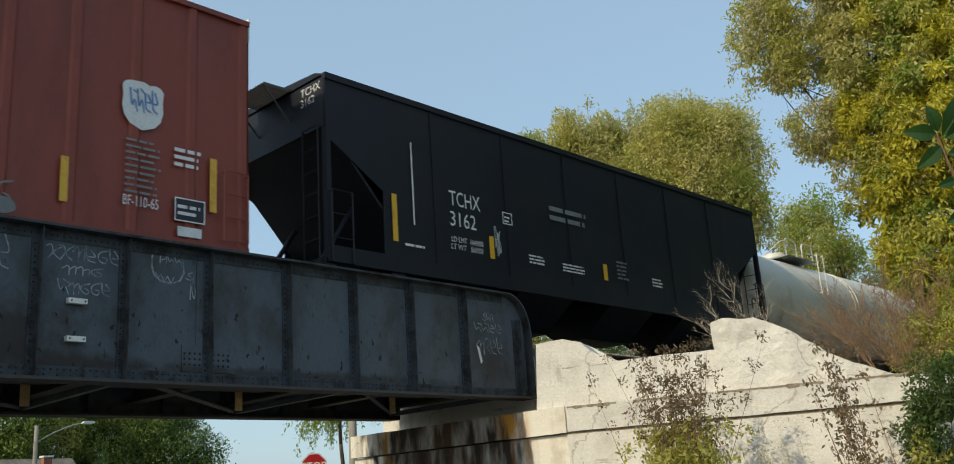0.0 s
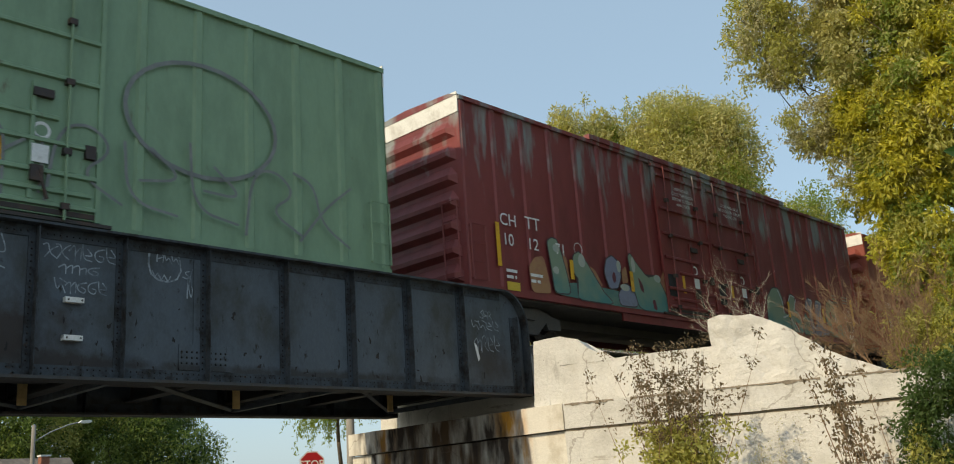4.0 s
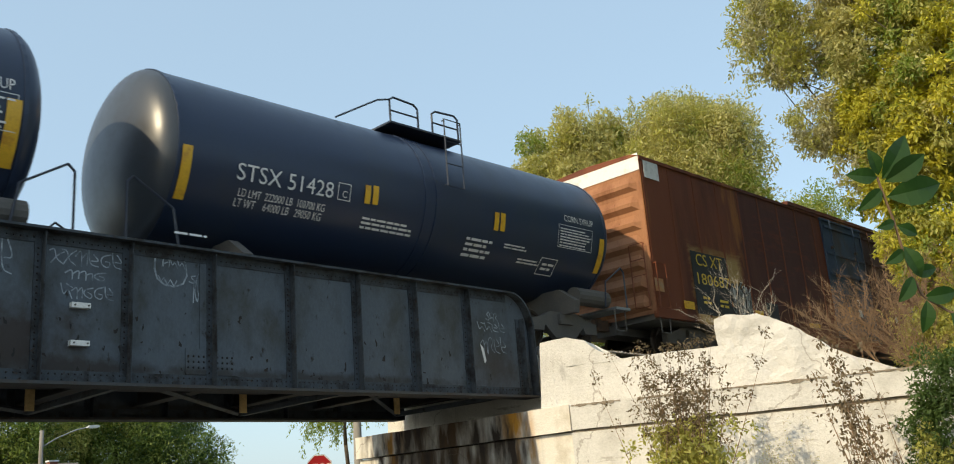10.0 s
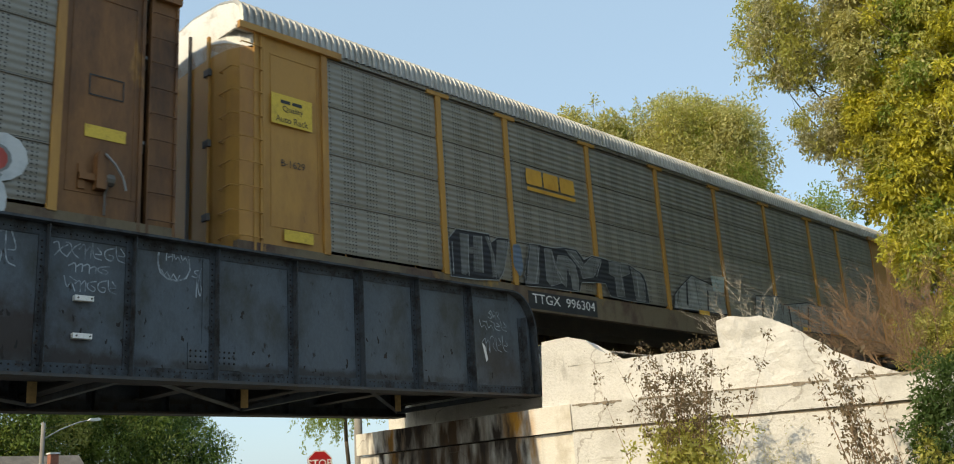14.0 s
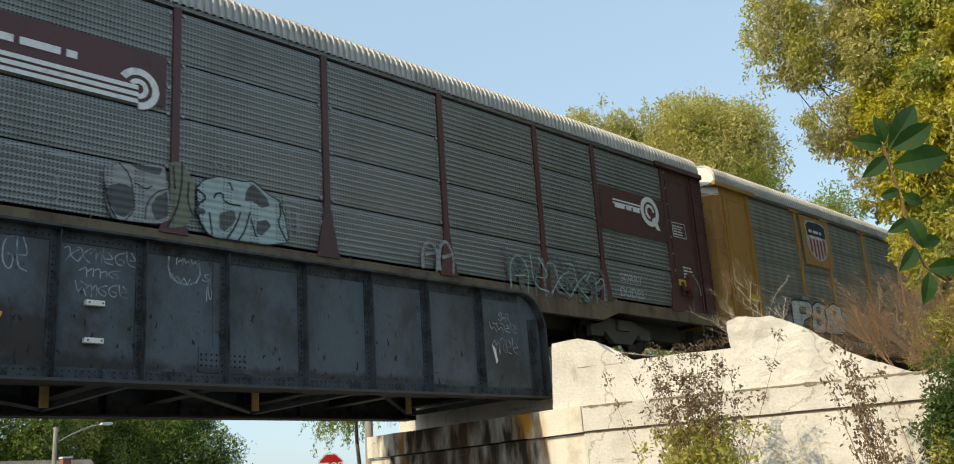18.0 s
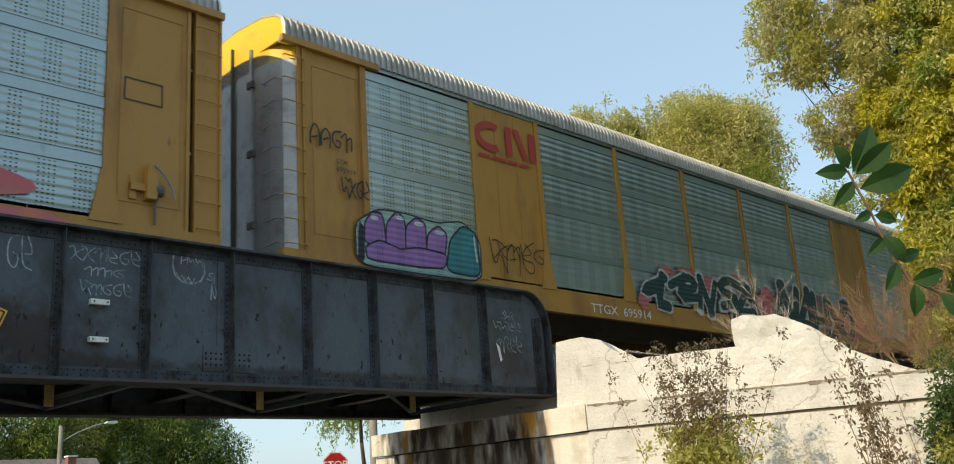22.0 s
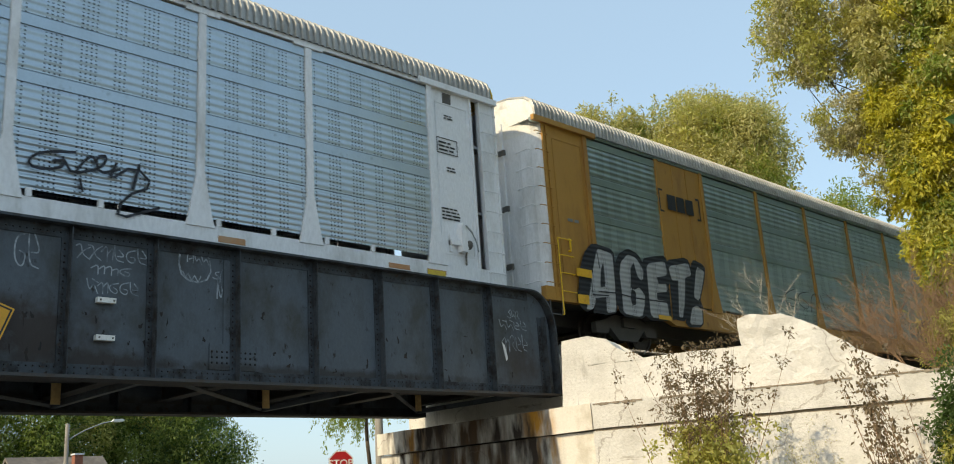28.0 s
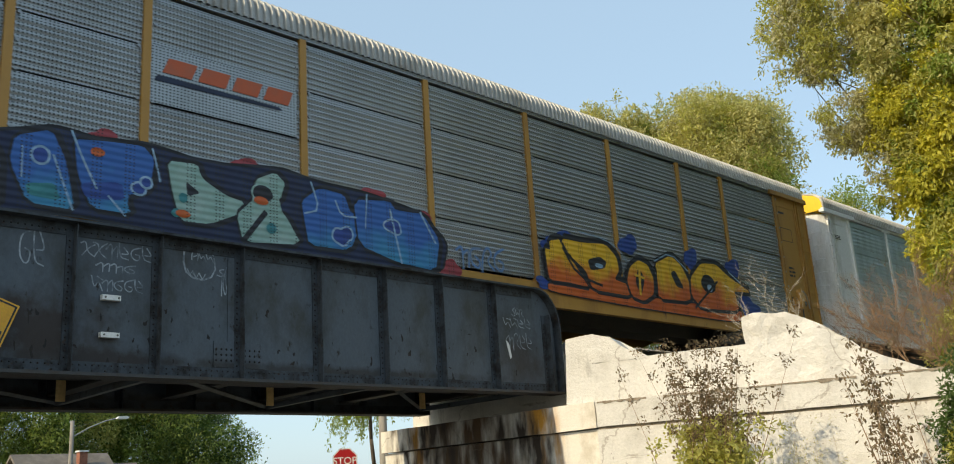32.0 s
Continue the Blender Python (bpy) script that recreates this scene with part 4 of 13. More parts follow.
def end_corrugated(car, x, mat, hw, z0, z1, sign, n=7, top_mat=None, name="end_wall"):
    """A pressed steel end with deep horizontal ribs; sign is the way it looks along x."""
    bm = bmesh.new()
    zt = z1 - (0.45 if top_mat else 0.06)
    prof = [(0.0, z0)]
    step = (zt - z0 - 0.1) / n
    for k in range(n):
        b = z0 + 0.1 + k * step
        prof += [(0.0, b), (0.11, b + step * 0.22), (0.12, b + step * 0.40), (0.0, b + step * 0.80)]
    prof += [(0.0, zt)]
    ys = [-hw, -hw + 0.14, -hw + 0.30, hw - 0.30, hw - 0.14, hw]
    am = [0, 0, 1, 1, 0, 0]
    g = [[bm.verts.new((x + sign * d * a, y, z)) for y, a in zip(ys, am)] for d, z in prof]
    for r in range(len(g) - 1):
        for c in range(5):
            bm.faces.new((g[r][c], g[r][c + 1], g[r + 1][c + 1], g[r + 1][c]))
    part(name, bm, M[mat], car, "ribbed steel car end")
    if top_mat:
        bm = bmesh.new()
        box(bm, min(x, x + sign * 0.02), max(x, x + sign * 0.02), -hw, hw, zt, z1)
        part("end_top", bm, M[top_mat], car, "white-painted top of the car end")


def boxcar(cx, length, label, mat, door=(), door_mat=None, ribs=18, eave=4.97, end_top="white", roof_step=None, hw=1.6, end_mat=None, flat=False, header=None):
    car = new_car("boxcar", label, "boxcar", cx)
    h = length / 2
    sill = 0.93
    for s in (-1, 1):
        bm = bmesh.new()
        y = s * (hw - (0.045 if not flat else 0.014))
        box(bm, -h, h, min(y, y - s * 0.03), max(y, y - s * 0.03), sill, eave)
        part("side_wall", bm, M[mat], car)
        bm = bmesh.new()
        box(bm, -h, h, min(s * hw, s * (hw - 0.12)), max(s * hw, s * (hw - 0.12)), sill - 0.1, sill + 0.06)
        box(bm, -h * 0.45, h * 0.45, s * (hw - 0.1) - 0.02, s * (hw - 0.1) + 0.02, sill - 0.28, sill - 0.09)
        part("side_sill", bm, M[mat], car)
        bm = bmesh.new()
        box(bm, -h, h, min(s * (hw + 0.02), s * (hw - 0.1)), max(s * (hw + 0.02), s * (hw - 0.1)), eave - 0.09, eave)
        part("eave_rail", bm, M[mat], car)
    rib_me = None
    if not flat:
        bm = bmesh.new()
        prism(bm, [(-0.09, 0.0), (-0.05, -0.043), (0.05, -0.043), (0.09, 0.0)], "z", sill + 0.06, eave - 0.09)
        rib_me = mesh_of("rib", bm, M[mat])
    else:
        bm = bmesh.new()
        box(bm, -0.035, 0.035, -0.012, 0.0, sill + 0.06, eave - 0.09)
        rib_me = mesh_of("seam", bm, M[mat])
    for k in range(ribs + 1):
        x = -h + 0.1 + (length - 0.2) * k / ribs
        if any(a - 0.12 < x < b + 0.12 for a, b, *_ in door):
            continue
        for s in (-1, 1):
            m = pose(x, -hw + (0.0145 if flat else 0.046), 0) if s < 0 else pose(x, hw - (0.0145 if flat else 0.046), 0, 0, 0, 180)
            link("rib" if not flat else "seam", rib_me, car, m=m)
    for d in door:
        a, b = d[0], d[1]
        dm = d[2] if len(d) > 2 else (door_mat or mat)
        for s in (-1, 1):
            dr = thing_door(car, a, b, s, hw, sill, eave, dm)
    if header:
        for s in (-1, 1):
            bm = bmesh.new()
            box(bm, header[0], header[1], min(s * (hw - 0.12), s * (hw + 0.05)), max(s * (hw - 0.12), s * (hw + 0.05)), eave + 0.001, eave + header[2])
            part("door_header", bm, M[mat], car, bevel=0.015)
    end_corrugated(car, -h, end_mat or mat, hw - 0.02, sill, eave + 0.08, -1, top_mat=end_top)
    end_corrugated(car, h, end_mat or mat, hw - 0.02, sill, eave + 0.08, 1, top_mat=end_top)
    bm = bmesh.new()
    poly = [(-hw - 0.01, eave), (hw + 0.01, eave), (hw - 0.25, eave + 0.09), (0, eave + 0.16), (-hw + 0.25, eave + 0.09)]
    prism(bm, poly, "x", -h - 0.03, h + 0.03)
    for k in range(int(length / 1.2)):
        x = -h + 0.6 + k * 1.2
        prism(bm, [(-hw + 0.02, eave + 0.03), (hw - 0.02, eave + 0.03), (hw - 0.25, eave + 0.13), (0, eave + 0.2), (-hw + 0.25, eave + 0.13)], "x", x - 0.04, x + 0.04)
    part("roof", bm, M[mat], car)
    bm = bmesh.new()
    box(bm, -h + 0.1, h - 0.1, -hw + 0.15, hw - 0.15, 0.80, 0.95)
    box(bm, -h, h, -0.3, 0.3, 0.6, 0.85)
    part("underframe", bm, M["black_steel"], car)
    ladder(car, -h + 0.06, 1.05, 2.2, -hw, mat, 0.42, n=3)
    ladder(car, h - 0.48, 1.05, 2.2, -hw, mat, 0.42, n=3)
    ladder(car, -h - 0.07, 1.1, 2.7, -hw + 0.12, mat, 0.42, along="y", n=4)
    for s in (-1, 1):
        bm = bmesh.new()
        pipe(bm, [(s * (h - 0.5), -hw + 0.02, 0.9), (s * (h - 0.48), -hw + 0.02, 0.45), (s * (h - 0.1), -hw + 0.02, 0.45), (s * (h - 0.08), -hw + 0.02, 0.9)], 0.014)
        part("sill_step", bm, M["black_steel"], car)
    bm = bmesh.new()
    for i in range(16):
        a, b = i * math.tau / 16, (i + 1) * math.tau / 16
        tube(bm, (-h - 0.28, 0.75 + 0.28 * math.cos(a), 1.9 + 0.28 * math.sin(a)), (-h - 0.28, 0.75 + 0.28 * math.cos(b), 1.9 + 0.28 * math.sin(b)), 0.015, seg=5)
    for i in range(4):
        a = i * math.tau / 8
        tube(bm, (-h - 0.28, 0.75 - 0.28 * math.cos(a), 1.9 - 0.28 * math.sin(a)), (-h - 0.28, 0.75 + 0.28 * math.cos(a), 1.9 + 0.28 * math.sin(a)), 0.01, seg=5)
    tube(bm, (-h - 0.28, 0.75, 1.9), (-h, 0.75, 1.9), 0.03)
    part("brake_wheel", bm, M["black_steel"], car)
    running_gear(car, h, h - 2.2, cx)
    return car


def thing_door(car, a, b, s, hw, sill, eave, mat):
    """A plug door: a raised panel with cross stiffeners, two lock rods, a latch, plates and tracks."""
    w = b - a

    def y_of(d):
        return s * (hw + d)

    def slab(name, x0, x1, z0, z1, d0, d1, m, parent, bevel=0.0):
        bm = bmesh.new()
        box(bm, x0, x1, min(y_of(d0), y_of(d1)), max(y_of(d0), y_of(d1)), z0, z1)
        return part(name, bm, M[m], parent, bevel=bevel)
    d = slab("door", a, b, sill + 0.08, eave - 0.14, -0.03, 0.03, mat, car, 0.02)
    for z, u0, u1 in ((1.16, 0.02, 0.98), (1.36, 0.10, 0.95), (1.62, 0.04, 0.98), (2.06, 0.30, 0.98), (2.42, 0.04, 0.72), (3.05, 0.04, 0.98), (3.72, 0.04, 0.98), (eave - 0.36, 0.04, 0.98)):
        bm = bmesh.new()
        yy = y_of(0.03)
        prism(bm, [(yy, z - 0.045), (yy + s * 0.05, z - 0.03), (yy + s * 0.05, z + 0.02), (yy, z + 0.05)], "x", a + w * u0, a + w * u1)
        part("stiffener", bm, M[mat], d)
    for u in (0.0, 1.0):
        slab("door_edge", a + w * u - 0.035, a + w * u + 0.035, sill + 0.06, eave - 0.12, 0.031, 0.06, mat, d, 0.008)
    slab("upright", a + w * 0.56 - 0.03, a + w * 0.56 + 0.03, 1.2, 2.9, 0.031, 0.065, mat, d)
    for u in (0.18, 0.78):
        bm = bmesh.new()
        x = a + w * u
        tube(bm, (x, y_of(0.09), sill + 0.02), (x, y_of(0.09), eave - 0.1), 0.021, seg=6)
        rod = part("lock_rod", bm, M[mat], d)
        for z in (1.1, 1.9, 2.95, 3.9):
            slab("rod_guide", x - 0.06, x + 0.06, z, z + 0.09, 0.031, 0.12, "door_soot", rod, 0.01)
    x = a + w * 0.06
    slab("placard", x, x + w * 0.17, 1.42, 1.98, 0.031, 0.038, "panel_black", d)
    x = a + w * 0.34
    slab("placard", x, x + 0.11, 1.55, 2.0, 0.0315, 0.0385, "reflector", d)
    x = a + w * 0.62
    slab("placard", x - 0.13, x + 0.10, 1.72, 1.98, 0.067, 0.072, "text_white", d)
    bm = bmesh.new()
    for k in range(18):
        q, r = k * math.tau / 18, (k + 1) * math.tau / 18
        bm.faces.new([bm.verts.new((x + rr * math.cos(t), y_of(0.037), 2.2 + rr * math.sin(t))) for rr, t in ((0.13, q), (0.13, r), (0.085, r), (0.085, q))])
    part("placard_ring", bm, M["text_white"], d)
    slab("latch", a + w * 0.55, a + w * 0.68, 2.68, 2.80, 0.031, 0.11, "door_soot", d, 0.015)
    slab("latch", a + w * 0.55, a + w * 0.63, 1.44, 1.66, 0.06, 0.13, "door_soot", d, 0.015)
    bm = bmesh.new()
    tube(bm, (a + w * 0.6, y_of(0.12), 1.62), (a + w * 0.66, y_of(0.12), 1.2), 0.022)
    part("handle", bm, M["door_soot"], d)
    slab("lock_box", a + w * 0.9, a + w * 0.97, 1.9, 2.1, 0.031, 0.1, "door_soot", d, 0.01)
    slab("upper_track", a - 0.08, b + 0.08, eave - 0.16, eave - 0.09, 0.0, 0.075, mat, d)
    slab("door_rail", a - w * 0.1, b + w * 0.1, sill, sill + 0.05, 0.0, 0.06, "door_soot", d)
    slab("grease_strip", a + 0.03, b - 0.03, sill + 0.1, sill + 0.17, 0.031, 0.045, "door_soot", d)
    return d


# ---- tank cars ----
M["rail_dark"] = surface("black_painted_rail", (0.018, 0.025, 0.042), 0.45, second=(0.04, 0.04, 0.045), amount=0.3, scale=4, bump=0)


def tank_on(R, zc):
    return lambda z: -math.sqrt(max(R * R - (z - zc) ** 2, 0.01))


def tank_car(cx, length, label, mat, R=1.5, zc=2.35, band=0.0, platform=1.0):
    """A tank with domed heads on a short frame, a platform with rails on top."""
    car = new_car("tank_car", label, "tank car", cx)
    h = length / 2
    seg = 40
    prof = [(-h + 0.5 * (1 - math.cos(a)), R * math.sin(a)) for a in [math.pi / 2 * k / 10 for k in range(1, 11)]]
    prof = prof + [(-p[0], p[1]) for p in prof[::-1]]
    half = len(prof) // 2

    def shell(rows, tip=None):
        bm = bmesh.new()
        rings = [[bm.verts.new((x, r * math.cos(i * math.tau / seg), zc + r * math.sin(i * math.tau / seg))) for i in range(seg)] for x, r in rows]
        for a, b in zip(rings[:-1], rings[1:]):
            for i in range(seg):
                bm.faces.new((a[i], a[(i + 1) % seg], b[(i + 1) % seg], b[i]))
        if tip is not None:
            c = bm.verts.new((tip, 0, zc))
            ring = rings[0]
            for i in range(seg):
                bm.faces.new((c, ring[i], ring[(i + 1) % seg]))
        return bm
    part("tank", shell(prof[half - 1:half + 1]), M[mat], car, smooth=True)
    # only a black tank's sun-facing head takes the paint with sunlight in it
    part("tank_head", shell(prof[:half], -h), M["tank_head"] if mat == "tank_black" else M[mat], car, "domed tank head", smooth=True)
    part("tank_head", shell(prof[half:][::-1], h), M[mat], car, "domed tank head", smooth=True)
    for x in (-h + 0.52, h - 0.52, band - 0.14, band + 0.14):
        bm = bmesh.new()
        for i in range(seg):
            a, b = i * math.tau / seg, (i + 1) * math.tau / seg
            v = [bm.verts.new((x + dx, rr * math.cos(q), zc + rr * math.sin(q))) for q in (a, b) for dx, rr in ((-0.03, R), (-0.03, R + 0.018), (0.03, R + 0.018), (0.03, R))]
            for k in range(3):
                bm.faces.new((v[k], v[k + 1], v[k + 5], v[k + 4]))
        bmesh.ops.remove_doubles(bm, verts=bm.verts, dist=0.0005)
        part("band", bm, M[mat], car)
    # platform, rails and the manway on top
    zt = zc + R
    bm = bmesh.new()
    box(bm, platform - 1.0, platform + 1.0, -0.95, 0.95, zt - 0.02, zt + 0.02)
    pl = part("platform", bm, M["galv"] if mat == "tank_white" else M["rail_dark"], car, "grated walkway platform")
    for s in (-1, 1):
        for e in (-1, 1):
            bm = bmesh.new()
            x0 = platform + e * 0.95
            pipe(bm, [(x0, s * 0.9, zt), (x0, s * 0.9, zt + 0.5), (x0 - e * 0.1, s * 0.9, zt + 0.57), (x0 - e * 0.65, s * 0.9, zt + 0.54), (x0 - e * 0.75, s * 0.9, zt + 0.46), (x0 - e * 0.75, s * 0.9, zt)], 0.022)
            tube(bm, (x0, s * 0.9, zt + 0.27), (x0 - e * 0.75, s * 0.9, zt + 0.27), 0.018)
            if e < 0:
                pipe(bm, [(x0, s * 0.9, zt + 0.5), (x0 - 0.3, s * 0.88, zt + 0.42), (x0 - 1.3, s * 0.8, zt - 0.16)], 0.02)
            part("rail", bm, M["white"] if mat == "tank_white" else M["rail_dark"], pl)
    bm = bmesh.new()
    tube(bm, (platform, 0, zt - 0.05), (platform, 0, zt + 0.32), 0.4, seg=18)
    tube(bm, (platform + 0.8, 0, zt - 0.05), (platform + 0.8, 0, zt + 0.25), 0.15, seg=12)
    part("manway", bm, M[mat], pl)
    ladder(car, platform - 0.2, zc + 0.15, zt, -R - 0.03, "rail_dark" if mat != "tank_white" else "white", 0.45)
    # stub sills, bolsters, end platforms
    for s in (-1, 1):
        bm = bmesh.new()
        box(bm, min(s * (h - 3.2), s * (h + 0.25)), max(s * (h - 3.2), s * (h + 0.25)), -0.3, 0.3, 0.62, 0.95)
        prism(bm, [(-1.45, 0.72), (1.45, 0.72), (1.5, 0.98), (1.05, 1.3), (-1.05, 1.3), (-1.5, 0.98)], "x", s * (h - 1.75) - 0.09, s * (h - 1.75) + 0.09)
        part("stub_sill", bm, M["black_steel"], car)
        bm = bmesh.new()
        box(bm, min(s * (h - 0.25), s * (h + 0.3)), max(s * (h - 0.25), s * (h + 0.3)), -1.45, 1.45, 0.92, 0.98)
        ep = part("end_platform", bm, M["galv"], car, "grated end platform")
        for y in (-1.4, 1.4):
            bm = bmesh.new()
            x1 = s * (h + 0.25)
            pipe(bm, [(x1, y, 0.95), (x1, y, 1.85), (x1 - s * 0.1, y, 1.95), (x1 - s * 0.75, y * 1.0, 1.55), (x1 - s * 0.85, y, 0.95)], 0.02)
            part("hand_rail", bm, M["rail_dark"], ep)
        bm = bmesh.new()
        pipe(bm, [(s * (h - 0.3), -1.42, 0.9), (s * (h - 0.3), -1.42, 0.42), (s * (h + 0.1), -1.42, 0.42), (s * (h + 0.1), -1.42, 0.9)], 0.014)
        part("sill_step", bm, M["black_steel"], car)
    bm = bmesh.new()
    tube(bm, (h - 1.5, -1.2, 1.16), (h - 0.35, -1.2, 1.16), 0.2, seg=14)
    part("air_reservoir", bm, M["black_steel"], car)
    running_gear(car, h, h - 1.75, cx)
    return car


# ---- covered hopper ----
CI_PROF = [(-1.60 * max(0.0, 1 - abs((z - 2.85) / 1.78) ** 2.7) ** 0.42, z) for z in (4.37, 4.36, 4.33, 4.28, 4.2, 4.08, 3.92, 3.72, 3.5, 3.25, 3.0, 2.75, 2.5, 2.25, 2.0, 1.8, 1.6, 1.4)]


def ci_on(z):
    p = CI_PROF
    for a, b in zip(p[:-1], p[1:]):
        if b[1] <= z <= a[1]:
            return a[0] + (b[0] - a[0]) * (a[1] - z) / max(a[1] - b[1], 1e-6)
    return -1.57


def covered_hopper(cx, length, label):
    car = new_car("covered_hopper", label, "hopper car", cx)
    h = length / 2
    hb = h - 0.67
    bm = bmesh.new()
    prof = CI_PROF + [(-1.1, 1.15)]
    full = prof + [(-p[0], p[1]) for p in prof[::-1][:-1]]
    stations = []
    for x in np.linspace(-1, 1, 25):
        stations.append(x * hb)
    rings = []
    for x in stations:
        ring = []
        for y, z in full:
            lim = hb - max(0, (3.4 - z)) * 0.43 - max(0, z - 3.5) ** 1.5 * 0.9       # the end sheets slope inwards below
            ring.append(bm.verts.new((max(-lim, min(lim, x)), y, z)))
        rings.append(ring)
    k = len(full)
    for a, b in zip(rings[:-1], rings[1:]):
        for i in range(k - 1):
            bm.faces.new((a[i], a[i + 1], b[i + 1], b[i]))
    for ring in (rings[0], rings[-1]):
        half = k // 2
        for i in range(half):
            j = k - 1 - i
            if j - 1 > i + 1:
                bm.faces.new((ring[i], ring[i + 1], ring[j - 1], ring[j]))
    bmesh.ops.remove_doubles(bm, verts=bm.verts, dist=0.001)
    part("body", bm, M["hopper_grey"], car, smooth=True)
    for s in (-1, 1):
        bm = bmesh.new()
        y = s * 1.45
        box(bm, -h + 0.1, h - 0.1, y - 0.09, y + 0.09, 1.05, 1.32)
        box(bm, -h + 0.1, h - 0.1, y - 0.14, y + 0.14, 1.02, 1.06)
        part("side_sill", bm, M["hopper_sill"], car)
        bm = bmesh.new()
        tube(bm, (-h + 1.6, s * 1.58, 1.22), (h - 1.4, s * 1.58, 1.22), 0.013, seg=6)
        for x in np.arange(-h + 2.2, h - 1.0, 2.1):
            tube(bm, (x - 0.14, s * 1.58, 1.19), (x + 0.06, s * 1.6, 1.24), 0.022, seg=6)
            box(bm, x - 0.03, x + 0.03, min(s * 1.5, s * 1.6), max(s * 1.5, s * 1.6), 1.14, 1.26)
        part("gate_rod", bm, M["black_steel"], car)
        for e in (-1, 1):
            bm = bmesh.new()
            x = e * (h - 0.12)
            box(bm, x - 0.09, x + 0.09, min(s * 1.36, s * 1.52), max(s * 1.36, s * 1.52), 0.95, 4.35)
            part("corner_post", bm, M["hopper_grey"], car)
            bm = bmesh.new()
            prism(bm, [(e * (h - 0.2), 4.05), (e * (h - 1.5), 4.2), (e * (h - 1.0), 3.75), (e * (h - 0.2), 3.7)], "y", min(s * 1.38, s * 1.42), max(s * 1.38, s * 1.42))
            part("corner_brace", bm, M["hopper_grey"], car)
            bm = bmesh.new()
            box(bm, e * (h - 1.75) - 0.14, e * (h - 1.75) + 0.14, min(s * 1.48, s * 1.6), max(s * 1.48, s * 1.6), 1.06, 1.75)
            part("jacking_pad", bm, M["hopper_grey"], car, bevel=0.02)
        # running board
        bm = bmesh.new()
        y0, y1 = s * 1.02, s * 1.5
        z = 4.33
        n = int(length / 0.075)
        for kx in range(n):
            x = -h + kx * 0.075
            box(bm, x, x + 0.012, min(y0, y1), max(y0, y1), z, z + 0.035)
        for yy in np.linspace(y0, y1, 9):
            box(bm, -h, h, yy - 0.005, yy + 0.005, z + 0.005, z + 0.04)
        rb = part("running_board", bm, M["galv"], car, "galvanised grated running board")
        bm = bmesh.new()
        box(bm, -h, h, min(y1, y1 + s * 0.02), max(y1, y1 + s * 0.02), z - 0.07, z + 0.05)
        part("board_edge", bm, M["galv"], rb)
        bm = bmesh.new()
        for x in np.arange(-h, h + 0.1, length / 8):
            box(bm, x - 0.012, x + 0.012, min(s * 0.9, y1), max(s * 0.9, y1), z - 0.06, z)
        part("board_bracket", bm, M["galv"], rb)
        # a low mesh fence along the outer edge of the board
        bm = bmesh.new()
        for x in np.arange(-h, h, 0.11):
            tube(bm, (x, y1, z + 0.03), (x + 0.11, y1, z + 0.30), 0.006, seg=3, caps=False)
            tube(bm, (x + 0.11, y1, z + 0.03), (x, y1, z + 0.30), 0.006, seg=3, caps=False)
        for zz in (z + 0.03, z + 0.30):
            tube(bm, (-h, y1, zz), (h, y1, zz), 0.016, seg=4)
        part("board_mesh", bm, M["galv"], rb)
    for k in range(4):
        bm = bmesh.new()
        x = -hb + hb * 2 * (k + 0.5) / 4
        tube(bm, (x, 0, 4.28), (x, 0, 4.45), 0.4, seg=16)
        part("hatch", bm, M["hopper_grey"], car)
    for e in (-1, 1):
        bm = bmesh.new()
        box(bm, min(e * (h - 1.0), e * h), max(e * (h - 1.0), e * h), -1.45, 1.45, 0.98, 1.06)
        box(bm, min(e * (h - 2.2), e * (h + 0.2)), max(e * (h - 2.2), e * (h + 0.2)), -0.3, 0.3, 0.62, 0.98)
        for y in (-0.85, 0.85):
            tube(bm, (e * (h - 0.2), y, 1.06), (e * (h - 1.25), y, 3.4), 0.06, seg=6)
        part("end_frame", bm, M["hopper_grey"], car)
        ladder(car, e * h - (0.04 if e < 0 else -0.04), 1.0, 4.3, -1.35, "hopper_grey", 0.42, along="y")
    for x in (-2.6, 0.0, 2.6):
        bm = bmesh.new()
        prism(bm, [(-1.2, 1.1), (1.2, 1.1), (0.4, 0.5), (-0.4, 0.5)], "x", x - 0.5, x + 0.5)
        part("outlet_bay", bm, M["hopper_grey"], car)
    running_gear(car, h, h - 1.75, cx)
    return car


